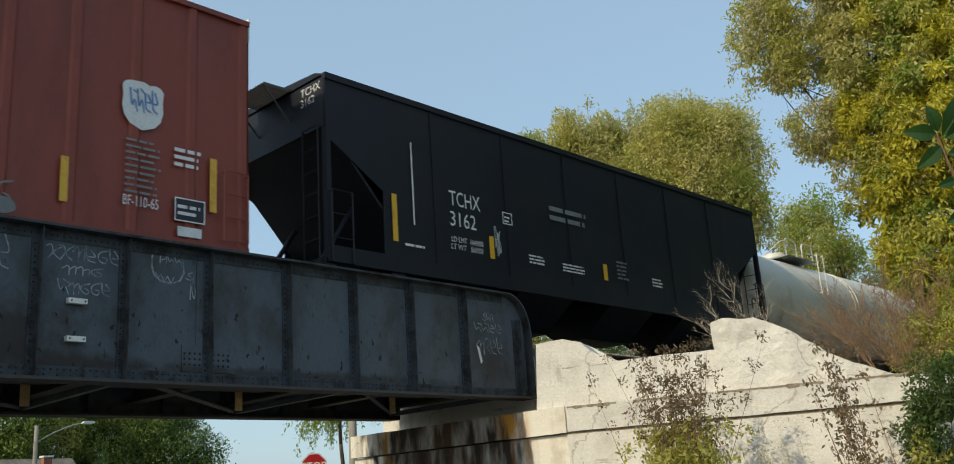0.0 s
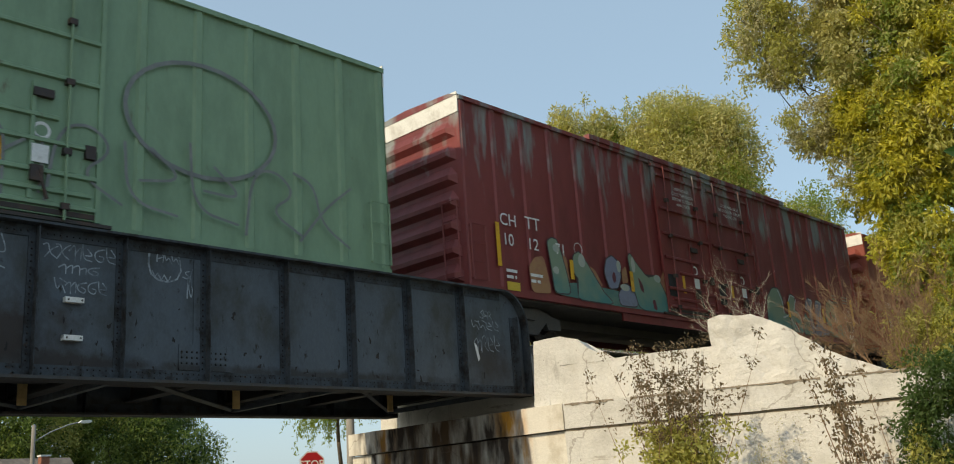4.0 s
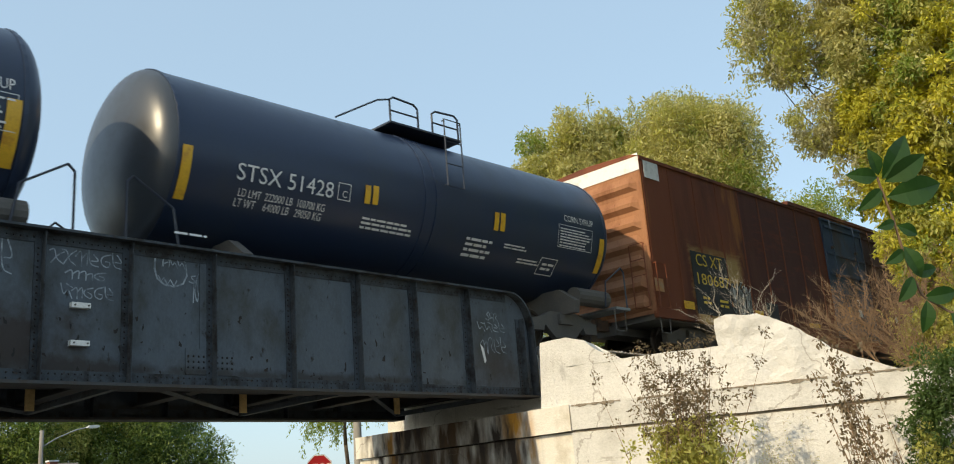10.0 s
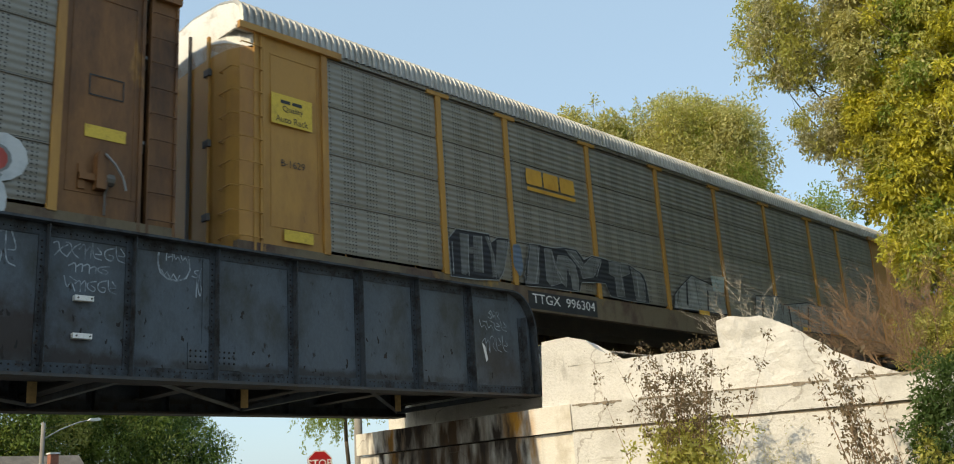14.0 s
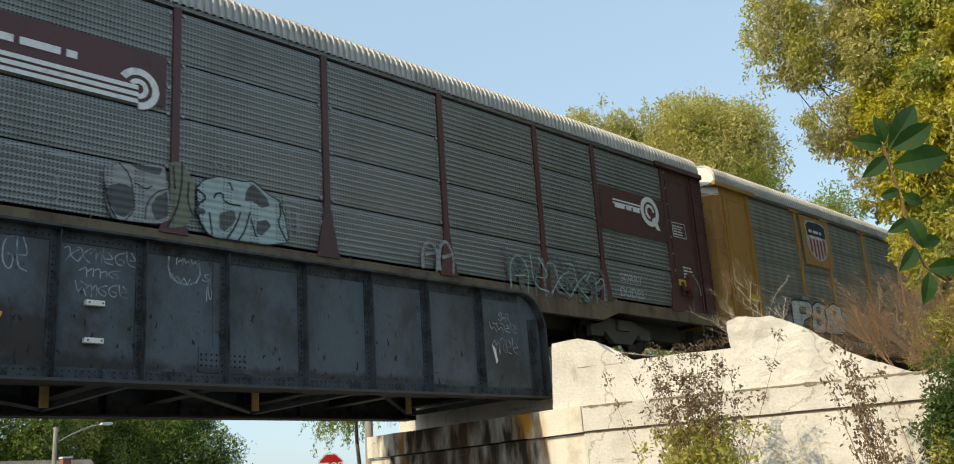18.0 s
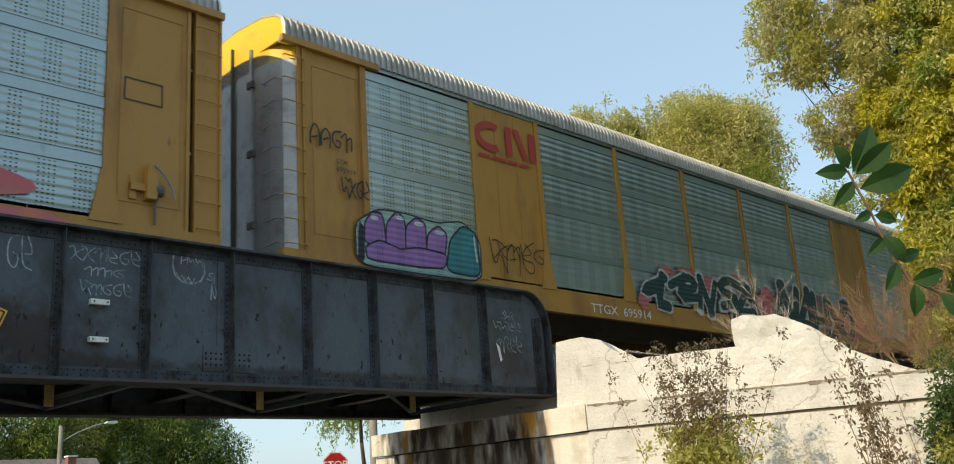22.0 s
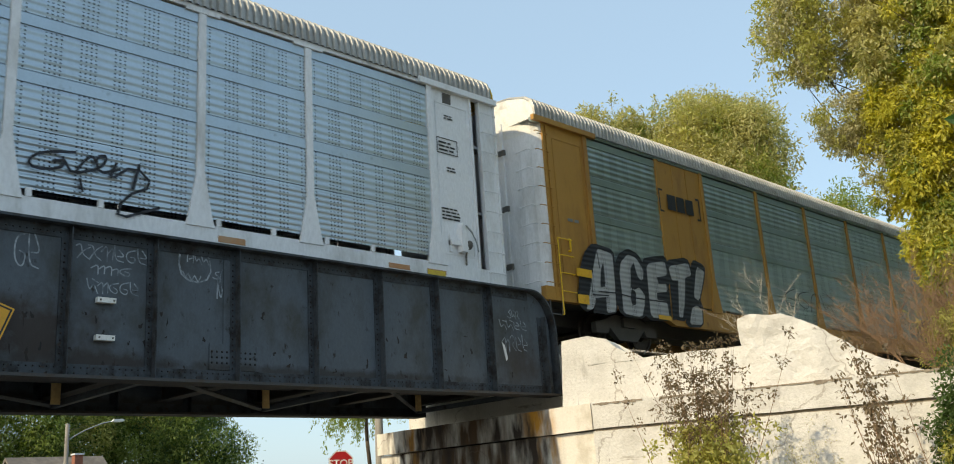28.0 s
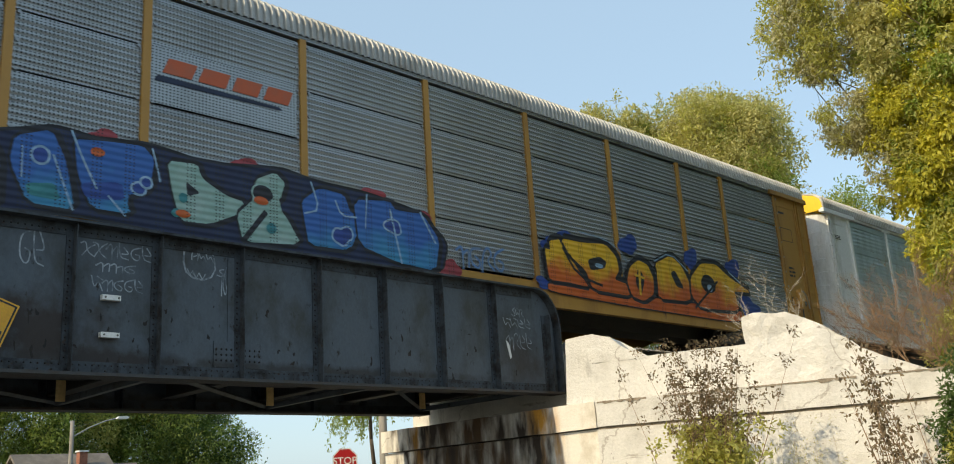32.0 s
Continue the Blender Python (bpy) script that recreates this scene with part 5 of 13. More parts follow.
# ---- black open-ended hopper ----
def black_hopper(cx, length, label):
    car = new_car("hopper_car", label, "hopper car", cx)
    h = length / 2
    for s in (-1, 1):
        bm = bmesh.new()
        y0, y1 = s * 1.55, s * 1.575
        prism(bm, [(-h + 1.3, 1.15), (h - 1.3, 1.15), (h - 1.3, 2.5), (h - 0.03, 3.3), (h - 0.03, 4.45), (-h + 0.03, 4.45), (-h + 0.03, 3.3), (-h + 1.3, 2.5)], "y", min(y0, y1), max(y0, y1))
        part("side_sheet", bm, M["black_paint"], car)
        bm = bmesh.new()
        box(bm, -h, h, min(s * 1.5, s * 1.6), max(s * 1.5, s * 1.6), 1.0, 1.3)
        box(bm, -h, h, min(s * 1.5, s * 1.61), max(s * 1.5, s * 1.61), 4.4, 4.52)
        part("side_sill", bm, M["black_paint"], car)
        for x in np.linspace(-h + 2.6, h - 2.6, 6):
            bm = bmesh.new()
            box(bm, x - 0.03, x + 0.03, min(s * 1.57, s * 1.592), max(s * 1.57, s * 1.592), 1.3, 4.4)
            part("side_seam", bm, M["black_paint"], car)
        for e in (-1, 1):
            bm = bmesh.new()
            for x in (e * (h - 0.06),):
                box(bm, x - 0.05, x + 0.05, min(s * 1.46, s * 1.58), max(s * 1.46, s * 1.58), 1.0, 4.42)
            part("end_post", bm, M["black_paint"], car)
    for e in (-1, 1):
        bm = bmesh.new()
        prism(bm, [(e * (h - 0.02), 3.55), (e * (h - 2.0), 1.35), (e * (h - 2.03), 1.38), (e * (h - 0.05), 3.6)], "y", -1.55, 1.55)
        box(bm, min(e * (h - 0.03), e * h), max(e * (h - 0.03), e * h), -1.55, 1.55, 3.5, 4.45)
        part("slope_sheet", bm, M["black_paint"], car)
        bm = bmesh.new()
        box(bm, min(e * (h - 2.2), e * (h + 0.15)), max(e * (h - 2.2), e * (h + 0.15)), -0.3, 0.3, 0.65, 1.0)
        box(bm, min(e * (h - 0.2), e * (h + 0.05)), max(e * (h - 0.2), e * (h + 0.05)), -1.55, 1.55, 0.95, 1.1)
        for y in (-0.9, 0.9):
            tube(bm, (e * (h - 0.3), y, 1.1), (e * (h - 1.1), y, 2.3), 0.05, seg=6)
        part("end_frame", bm, M["black_paint"], car)
        ladder(car, e * h - (0.05 if e < 0 else -0.05), 1.0, 3.5, -1.5, "black_paint", 0.45, along="y")
        ladder(car, e * (h - 0.3) - 0.23, 1.0, 2.3, -1.58, "black_paint", 0.45)
        bm = bmesh.new()
        for k in range(12):
            x = e * (h + 0.02 + k * 0.05)
            box(bm, x - 0.006, x + 0.006, -0.55, 0.55, 4.5, 4.54)
        for y in np.linspace(-0.55, 0.55, 14):
            box(bm, min(e * h, e * (h + 0.6)), max(e * h, e * (h + 0.6)), y - 0.005, y + 0.005, 4.5, 4.54)
        for y in (-0.5, 0.5):
            tube(bm, (e * h, y, 3.9), (e * (h + 0.55), y, 4.5), 0.02)
        tagged(part("brake_step", bm, M["black_steel"], car, "perforated steel step"), kind="stuff")
    bm = bmesh.new()
    prism(bm, [(-1.56, 4.5), (1.56, 4.5), (1.3, 4.6), (0, 4.68), (-1.3, 4.6)], "x", -h, h)
    part("roof", bm, M["black_paint"], car)
    for x in np.linspace(-h + 3, h - 3, 4):
        bm = bmesh.new()
        prism(bm, [(-1.4, 1.2), (1.4, 1.2), (0.4, 0.45), (-0.4, 0.45)], "x", x - 0.9, x + 0.9)
        part("outlet_bay", bm, M["black_paint"], car)
    running_gear(car, h, h - 1.75, cx)
    return car


# ---- autoracks ----
POSTS = [1.6, 4.41, 6.43, 9.25, 12.04, 14.86, 17.68, 20.49, 22.46, 25.26]     # from the front end
RACK_L, RACK_W, FRONT = 27.0, 1.56, 0.22
Z_SILL, Z_ROOF = 0.84, 4.80


def rack_panel_mesh(width, z0, z1, mat, mesh_like):
    """One corrugated siding sheet, x from 0 to width, folds running along it."""
    bm = bmesh.new()
    prof = [(0.0, z0)]
    if mesh_like:
        p = 0.098
        z = z0 + 0.03
        while z + p < z1 - 0.02:
            prof += [(0.0, z), (-0.014, z + 0.028), (-0.014, z + 0.052), (0.0, z + 0.08)]
            z += p
    else:
        lap = 0.03 if mat == "screen_old" else 0.19
        p = (z1 - lap - 0.02 - z0) / max(1, round((z1 - lap - 0.02 - z0) / 0.128))
        z = z0 + 0.01
        while z + p <= z1 - lap:
            prof += [(-0.0056 * (1 - math.cos(j / 8 * math.tau)), z + p * j / 8) for j in range(8)]
            z += p
    if mesh_like:
        prof += [(0.0, z1)]
    else:       # each sheet laps over the one above
        prof += [(0.0, z1 - lap), (-0.020, z1 - lap + 0.004), (-0.024, z1 - 0.02), (-0.01, z1)]
    # a sheet bellies out a little between its fastenings
    prof = [(y - 0.011 * math.sin((z - z0) / (z1 - z0) * math.pi), z) for y, z in prof]
    va = [bm.verts.new((0, y, z)) for y, z in prof]
    vb = [bm.verts.new((width, y, z)) for y, z in prof]
    for i in range(len(prof) - 1):
        f = bm.faces.new((va[i], vb[i], vb[i + 1], va[i + 1]))
        f.material_index = int(not mesh_like and i >= len(prof) - 4)
    me = mesh_of("siding_panel", bm, M[mat])
    me.materials.append(M[mat + "_band"])
    return me


ROOFS = {}
ROOF_ARC = [(-1.0, 0.0), (-0.995, 0.2), (-0.96, 0.36), (-0.85, 0.50), (-0.55, 0.64), (0.0, 0.72), (0.55, 0.64), (0.85, 0.50), (0.96, 0.36), (0.995, 0.2), (1.0, 0.0)]


def rack_roof(mat):
    """An arched roof pressed in ribs across the car."""
    if mat in ROOFS:
        return ROOFS[mat]
    bm = bmesh.new()
    arc = ROOF_ARC
    xs = []
    x = -RACK_L / 2 + 0.02
    while x < RACK_L / 2 + FRONT - 0.15:
        xs += [(x, 0), (x + 0.025, 1), (x + 0.07, 1), (x + 0.095, 0)]
        x += 0.135
    rows = [[bm.verts.new((x, a * (RACK_W + 0.02 + 0.045 * up), Z_ROOF + 0.04 + b + 0.045 * up * (b > 0.05))) for a, b in arc] for x, up in xs]
    for r in range(len(rows) - 1):
        for c in range(len(arc) - 1):
            bm.faces.new((rows[r][c], rows[r][c + 1], rows[r + 1][c + 1], rows[r + 1][c]))
    ROOFS[mat] = mesh_of("roof", bm, M[mat])
    return ROOFS[mat]


def rack_end_mesh(mat_name, z0, z1, bow=0.18):
    """The rounded end doors, seen from above as two bowed leaves; looks along -x at x=0."""
    bm = bmesh.new()
    pts = []
    for k in range(13):
        if bow > 0.2:       # the corners run round into the sides
            y = 1.53 * math.sin((k - 6) / 12 * math.pi)
            pts.append((bow * abs(y / 1.53) ** 5, y))
            continue
        y = -1.42 + 2.84 * k / 12
        pts.append((0.16 - 0.18 * math.cos(y / 1.42 * math.pi / 2) ** 0.6 if abs(y) < 1.42 else 0.16, y))
    va = [bm.verts.new((x, y, z0)) for x, y in pts]
    vb = [bm.verts.new((x, y, z1 + 0.30 * (1 - abs(y / 1.42) ** 2.2))) if z1 > 4.5 else bm.verts.new((x, y, z1)) for x, y in pts]
    for i in range(12):
        bm.faces.new((va[i], va[i + 1], vb[i + 1], vb[i]))
    return mesh_of("end_door", bm, M[mat_name])


def autorack(cx, label, paint, siding, roof="roof_steel", end_top="white", mesh_like=False, solid_bays=(), end_paint=None, flare=False, post_paint=None, panels=4, cap=True, sill_paint=None, zs=1.1, end_low=None, low_mesh=False, slot=0.0, rear_paint=None, gable=None, split=4.55, sill_low=0.58):
    """A covered car carrier: posts, stacked siding sheets, solid end panels, ribbed roof and rounded end doors."""
    car = new_car("autorack_car", label, "autorack", cx)
    h = RACK_L / 2
    hf = h + FRONT      # the front end reaches further
    post_paint = post_paint or paint
    end_paint = end_paint or paint
    sill_paint = sill_paint or paint
    rear_paint = rear_paint or end_paint
    xs = [h - p for p in POSTS]         # from the front
    widths = {}
    for s in (-1, 1):
        turn = pose(0, 0, 0) if s < 0 else pose(FRONT, 0, 0, 0, 0, 180)
        bm = bmesh.new()
        prism(bm, [(-h, zs - 0.02), (-h, Z_SILL - 0.05), (-9.5, Z_SILL - 0.05), (-8.9, sill_low), (8.9, sill_low), (9.5, Z_SILL - 0.05), (hf, Z_SILL - 0.05), (hf, zs - 0.02)], "y",
              min(s * RACK_W, s * (RACK_W - 0.14)), max(s * RACK_W, s * (RACK_W - 0.14)))
        part("side_sill", bm, M[sill_paint], car, bevel=0.012)
        bm = bmesh.new()
        box(bm, -h, hf, min(s * (RACK_W + 0.01), s * (RACK_W - 0.1)), max(s * (RACK_W + 0.01), s * (RACK_W - 0.1)), Z_ROOF - 0.03, Z_ROOF + 0.05)
        part("roof_rail", bm, M[paint if paint == "rack_white" else siding], car)
        for e in (-1, 1):
            bm = bmesh.new()
            box(bm, hf - 2.1 if e > 0 else -h - 0.02, hf + 0.02 if e > 0 else -h + 2.1, min(s * (RACK_W - 0.02), s * (RACK_W + 0.07)), max(s * (RACK_W - 0.02), s * (RACK_W + 0.07)), Z_ROOF - 0.04, Z_ROOF + 0.08)
            part("end_beam", bm, M[end_paint if e > 0 else rear_paint], car, bevel=0.012)
        z_bot = zs + (0.08 if low_mesh else 0.03)
        for i in range(len(xs) - 1):
            x1, x0 = xs[i] - 0.07, xs[i + 1] + 0.07
            w = round(x1 - x0, 2)
            if i in solid_bays and s < 0 or (8 - i) in solid_bays and s > 0:
                bm = bmesh.new()
                box(bm, x0, x1, -RACK_W + 0.012, -RACK_W + 0.03, zs + 0.02, Z_ROOF - 0.04)
                ob = part("solid_panel", bm, M[paint], car, "plain riveted steel side panel")
                ob.matrix_basis = turn
                for xx in (x0 + w * 0.33, x0 + w * 0.67):
                    bm = bmesh.new()
                    box(bm, xx - 0.03, xx + 0.03, -RACK_W + 0.002, -RACK_W + 0.012, zs + 0.02, Z_ROOF - 0.04)
                    part("panel_seam", bm, M[paint], ob)
                continue
            hh = (Z_ROOF - 0.06 - z_bot) / panels
            for k in range(panels):
                key = (w, k)
                if key not in widths:
                    widths[key] = rack_panel_mesh(w, z_bot + k * hh + 0.012, z_bot + (k + 1) * hh - 0.016 * (mesh_like), siding, mesh_like or low_mesh and k == 0)
                link("siding_panel", widths[key], car, m=turn @ pose(x0, -RACK_W + 0.035, 0))
        for i, x in enumerate(xs):
            bm = bmesh.new()
            y0 = -RACK_W
            box(bm, x - 0.065, x + 0.065, y0 - 0.02, y0 + 0.08, zs - 0.04, Z_ROOF - 0.02)
            if flare:
                prism(bm, [(x - 0.24, zs - 0.06), (x + 0.24, zs - 0.06), (x + 0.2, zs + 0.08), (x + 0.066, zs + 0.8), (x - 0.066, zs + 0.8), (x - 0.2, zs + 0.08)], "y", y0 - 0.022, y0 + 0.02)
            if cap and 0 < i < 9:
                box(bm, x - 0.3, x + 0.3, y0 - 0.03, y0 + 0.03, Z_ROOF - 0.08, Z_ROOF - 0.0)
            ob = part("post", bm, M[post_paint], car)
            ob.matrix_basis = turn
            if low_mesh and 0 < i < 9:
                bm = bmesh.new()
                for dx in (0.32, 1.3):
                    box(bm, x + dx - 0.04, x + dx + 0.04, y0 - 0.01, y0 + 0.03, zs - 0.02, zs + 0.1)
                ob = part("siding_clip", bm, M[paint], car, "pair of small white siding clips")
                ob.matrix_basis = turn
            if mesh_like:
                bm = bmesh.new()
                for k in range(9):
                    z = zs + 0.12 + k * 0.43
                    for dx in (-0.12, 0.12):
                        tube(bm, (x + dx, y0 + 0.035, z), (x + dx, y0 - 0.005, z), 0.03, seg=6)
                ob = tagged(part("clip_row", bm, M["galv"], car), kind="stuff")
                ob.matrix_basis = turn
        # solid end panels, with their framed doors
        for e in (-1, 1):
            bm = bmesh.new()
            a, b = (xs[0] + 0.065, hf - 0.60 - slot) if e > 0 else (-h + 0.53, xs[-1] - 0.065)
            box(bm, a, b, -RACK_W + 0.03, -RACK_W + 0.06, zs - 0.02, Z_ROOF - 0.03)
            ob = part("end_panel", bm, M[end_paint if e > 0 else rear_paint], car, "solid painted end panel")
            ob.matrix_basis = turn
            bm = bmesh.new()
            x0 = hf - 0.46 if e > 0 else -h
            box(bm, x0 + (0.32 if e < 0 else 0), x0 + 0.46, -RACK_W + 0.03, -RACK_W + 0.10, Z_SILL - 0.05, Z_ROOF - 0.02)
            ob = part("corner_post", bm, M[end_paint if e > 0 else rear_paint], car, "corner panel with grab irons")
            ob.matrix_basis = turn
            for xx in (x0 + (0.30 if e < 0 else 0), x0 + 0.42):
                bm = bmesh.new()
                box(bm, xx, xx + 0.04, -RACK_W - 0.005, -RACK_W + 0.029, Z_SILL - 0.05, Z_ROOF - 0.03)
                part("edge_strip", bm, M[end_paint if e > 0 else rear_paint], ob)
            for k in range(9):
                bm = bmesh.new()
                zz = 1.15 + k * 0.42
                pipe(bm, [(x0 + 0.03, -RACK_W + 0.0, zz), (x0 + 0.03, -RACK_W - 0.05, zz), (x0 + 0.43, -RACK_W - 0.05, zz), (x0 + 0.43, -RACK_W + 0.0, zz)], 0.011, 5)
                o2 = part("grab_iron", bm, M[end_paint if e > 0 else rear_paint], ob)
            bm = bmesh.new()
            xb = hf - 0.60 - slot if e > 0 else -h + 0.47
            box(bm, xb, xb + 0.055, -RACK_W + 0.0, -RACK_W + 0.08, Z_SILL, Z_ROOF - 0.03)
            ob = part("door_post", bm, M[end_paint if e > 0 else rear_paint], car)
            ob.matrix_basis = turn
            if e > 0 and s < 0:
                bm = bmesh.new()
                box(bm, hf - 1.48, hf - 1.24, -RACK_W - 0.06, -RACK_W + 0.03, 1.58, 1.68)
                box(bm, hf - 1.48, hf - 1.38, -RACK_W - 0.01, -RACK_W + 0.03, 1.45, 1.81)
                prism(bm, [(hf - 1.26, 1.46), (hf - 1.12, 1.46), (hf - 1.09, 1.6), (hf - 1.1, 1.94), (hf - 1.15, 2.03), (hf - 1.22, 2.03), (hf - 1.26, 1.94)], "y", -RACK_W - 0.12, -RACK_W + 0.03)
                bb = part("brake_box", bm, M[end_paint if e > 0 else rear_paint], car, "hand-brake box on a bracket", bevel=0.012)
                bm = bmesh.new()
                pipe(bm, [(hf - 1.16, -RACK_W - 0.14, 1.98), (hf - 1.02, -RACK_W - 0.15, 1.85), (hf - 0.88, -RACK_W - 0.12, 1.68), (hf - 0.82, -RACK_W - 0.1, 1.5)], 0.016)
                part("lever", bm, M["galv"], bb)
                bm = bmesh.new()
                tube(bm, (hf - 1.12, -RACK_W - 0.05, 1.62), (hf - 1.0, -RACK_W - 0.05, 1.62), 0.09, seg=10)
                pipe(bm, [(hf - 1.06, -RACK_W - 0.05, 1.6), (hf - 1.1, -RACK_W - 0.03, 1.4), (hf - 1.1, -RACK_W - 0.03, zs)], 0.02)
                part("chain", bm, M["black_steel"], bb, "greasy black chain and sheave")
            # thin raised frame of the service door
            bm = bmesh.new()
            a2, b2 = a + 0.1, b - 0.06
            for p, q, u, v in ((a2, a2 + 0.025, 1.4, 4.5), (b2 - 0.025, b2, 1.4, 4.5), (a2 + 0.025, b2 - 0.025, 4.475, 4.5), (a2 + 0.025, b2 - 0.025, 1.4, 1.425)):
                box(bm, p, q, -RACK_W + 0.018, -RACK_W + 0.031, u, v)
            ob = part("panel_frame", bm, M[end_paint if e > 0 else rear_paint], car)
            ob.matrix_basis = turn
    for e in (-1, 1):
        for zz0, zz1, mm, lab in ((Z_SILL + 0.05, split, end_low or (end_paint if e > 0 else rear_paint), "rounded steel end doors"), (split, 5.06, end_top, "painted top of the car end")):
            link("end_door", rack_end_mesh(mm, zz0, zz1, 0.34 if e < 0 else 0.18), car, lab, pose(-h + 0.0, 0, 0) if e < 0 else pose(hf, 0, 0, 0, 0, 180))
        bm = bmesh.new()
        box(bm, -h - 0.05 if e < 0 else hf - 0.06, -h + 0.06 if e < 0 else hf + 0.05, -0.02, 0.02, 1.1, 5.2)
        part("door_seam", bm, M["black_steel"], car)
        bm = bmesh.new()
        prism(bm, [(p * (RACK_W + 0.02), Z_ROOF + 0.03 + q) for p, q in ROOF_ARC], "x", -h + 0.02 if e < 0 else hf - 0.06, -h + 0.06 if e < 0 else hf - 0.02)
        part("gable", bm, M[gable or end_top], car, "arched top of the car end")
    for y in (-0.62, 0.62):
        bm = bmesh.new()
        box(bm, -h - 0.035, -h + 0.02, y - 0.035, y + 0.035, 1.15, 4.95)
        hb = part("lock_bar", bm, M[end_low or rear_paint], car)
        for z in (1.6, 2.9, 4.2):
            bm = bmesh.new()
            box(bm, -h - 0.06, -h + 0.0, y - 0.09, y + 0.09, z, z + 0.12)
            part("bracket", bm, M["black_steel"], hb)
    for k in range(8):
        bm = bmesh.new()
        z = 1.2 + k * 0.42
        pipe(bm, [(-h + 0.12, -1.38, z), (-h - 0.02, -1.38, z), (-h - 0.02, -1.0, z), (-h + 0.08, -1.0, z)], 0.012, 5)
        part("grab_iron", bm, M[end_low or rear_paint], car)
    link("roof", rack_roof(roof), car, "ribbed galvanised arched roof")
    bm = bmesh.new()
    box(bm, -h + 0.2, hf - 0.2, -RACK_W + 0.15, RACK_W - 0.15, 0.95, 1.1)
    box(bm, -h, hf, -0.35, 0.35, 0.55, 0.95)
    part("underframe", bm, M["black_steel"], car)
    for z in (2.35, 3.75):
        bm = bmesh.new()
        box(bm, -h + 0.3, hf - 0.3, -RACK_W + 0.1, RACK_W - 0.1, z, z + 0.05)
        part("deck", bm, M["galv"], car)
    for s in (-1, 1):
        bm = bmesh.new()
        pipe(bm, [(s * (h - 0.5), -RACK_W + 0.02, 0.95), (s * (h - 0.48), -RACK_W + 0.02, 0.5), (s * (h - 0.12), -RACK_W + 0.02, 0.5), (s * (h - 0.1), -RACK_W + 0.02, 0.95)], 0.014)
        part("sill_step", bm, M["black_steel"], car)
    running_gear(car, h, h - 3.3, cx, FRONT)
    return car


# ---- the cars, from the head of what is seen to its tail ----
c0 = tank_car(206.0, 14.0, "dirty white tank car with rust streaks", "tank_white", R=1.45, zc=2.36, platform=-2.6)
c1 = black_hopper(191.4, 15.5, "black hopper car with white stencilled lettering")
c2 = boxcar(172.73, 18.7, "oxide-red boxcar with a white shield emblem", "box_red", door=((-2.45, -0.05), (0.05, 2.45)), ribs=20, header=(-5.0, 4.85, 0.13))
c3 = boxcar(152.55, 18.75, "peeling red boxcar with pastel graffiti", "box_red_peel", door=((-2.4, -0.05), (0.05, 2.4)), ribs=20, header=(-5.0, 4.85, 0.13))
c4 = boxcar(133.45, 15.4, "pale green boxcar with yellow and blue graffiti", "box_green", door=((-2.35, -0.05), (0.05, 2.2)), ribs=16, eave=4.95)
c5 = covered_hopper(117.38, 12.95, "light grey covered hopper with black lettering")
M["door_blue"] = surface("blue_black_door_paint", (0.024, 0.046, 0.088), 0.6, second=(0.05, 0.03, 0.02), amount=0.35, scale=1.0, stretch=(1, 1, 0.4), bump=0.05)
M["door_brown"] = surface("rusty_brown_door_paint", (0.075, 0.026, 0.014), 0.7, second=(0.04, 0.014, 0.01), amount=0.5, scale=1.0, stretch=(1, 1, 0.4), bump=0.06)
c6 = boxcar(97.08, 26.0, "long rusted boxcar with mismatched doors", "box_rust", door=((-2.95, 0.0, "door_blue"), (0.05, 3.0, "door_brown")), ribs=22, flat=True, end_mat="rust_end", header=(-5.14, 5.14, 0.12))
c7 = tank_car(76.92, 11.85, "black tank car with white stencilled lettering", "tank_black", band=-0.1, platform=0.47, R=1.56, zc=2.74)
c8 = tank_car(63.80, 11.85, "black tank car with a graffiti scribble", "tank_black", band=-0.3, platform=0.1, R=1.56, zc=2.74)
M["sill_dirt"] = surface("dirt_caked_sill_paint", (0.15, 0.115, 0.07), 0.85, second=(0.07, 0.035, 0.028), amount=0.55, scale=1.4, stretch=(1, 1, 0.5), third=(0.34, 0.20, 0.05), third_amount=0.22, third_scale=1.1, bump=0.2)
M["gable_yellow"] = surface("bright_yellow_end_paint", (0.80, 0.50, 0.015), 0.5, second=(0.62, 0.36, 0.03), amount=0.35, scale=1.2, bump=0.04)
c9 = autorack(42.8, "yellow autorack with dull perforated siding", "rack_yellow", "screen_old", sill_paint="sill_dirt")
c10 = autorack(14.5, "yellow autorack with a shield emblem panel", "rack_yellow", "screen_old", end_paint="rack_rusty", rear_paint="rack_yellow", sill_paint="sill_dirt")
c11 = autorack(-13.4, "brown autorack with grey mesh siding", "rack_brown", "screen_conrail", mesh_like=True, cap=False, flare=True, sill_paint="sill_dirt")
c12 = autorack(-41.84, "yellow autorack with pale green-grey siding", "rack_yellow", "screen_green", solid_bays=(1, 7), cap=False, end_top="gable_yellow", end_low="galv", flare=True)
c13 = autorack(-70.2, "yellow autorack with bright blue graffiti", "rack_yellow", "screen_green", flare=True)
c14 = autorack(-98.55, "yellow autorack with solid panels and graffiti", "rack_yellow", "screen_green", solid_bays=(1, 7), cap=False, end_low="rack_white", flare=True)
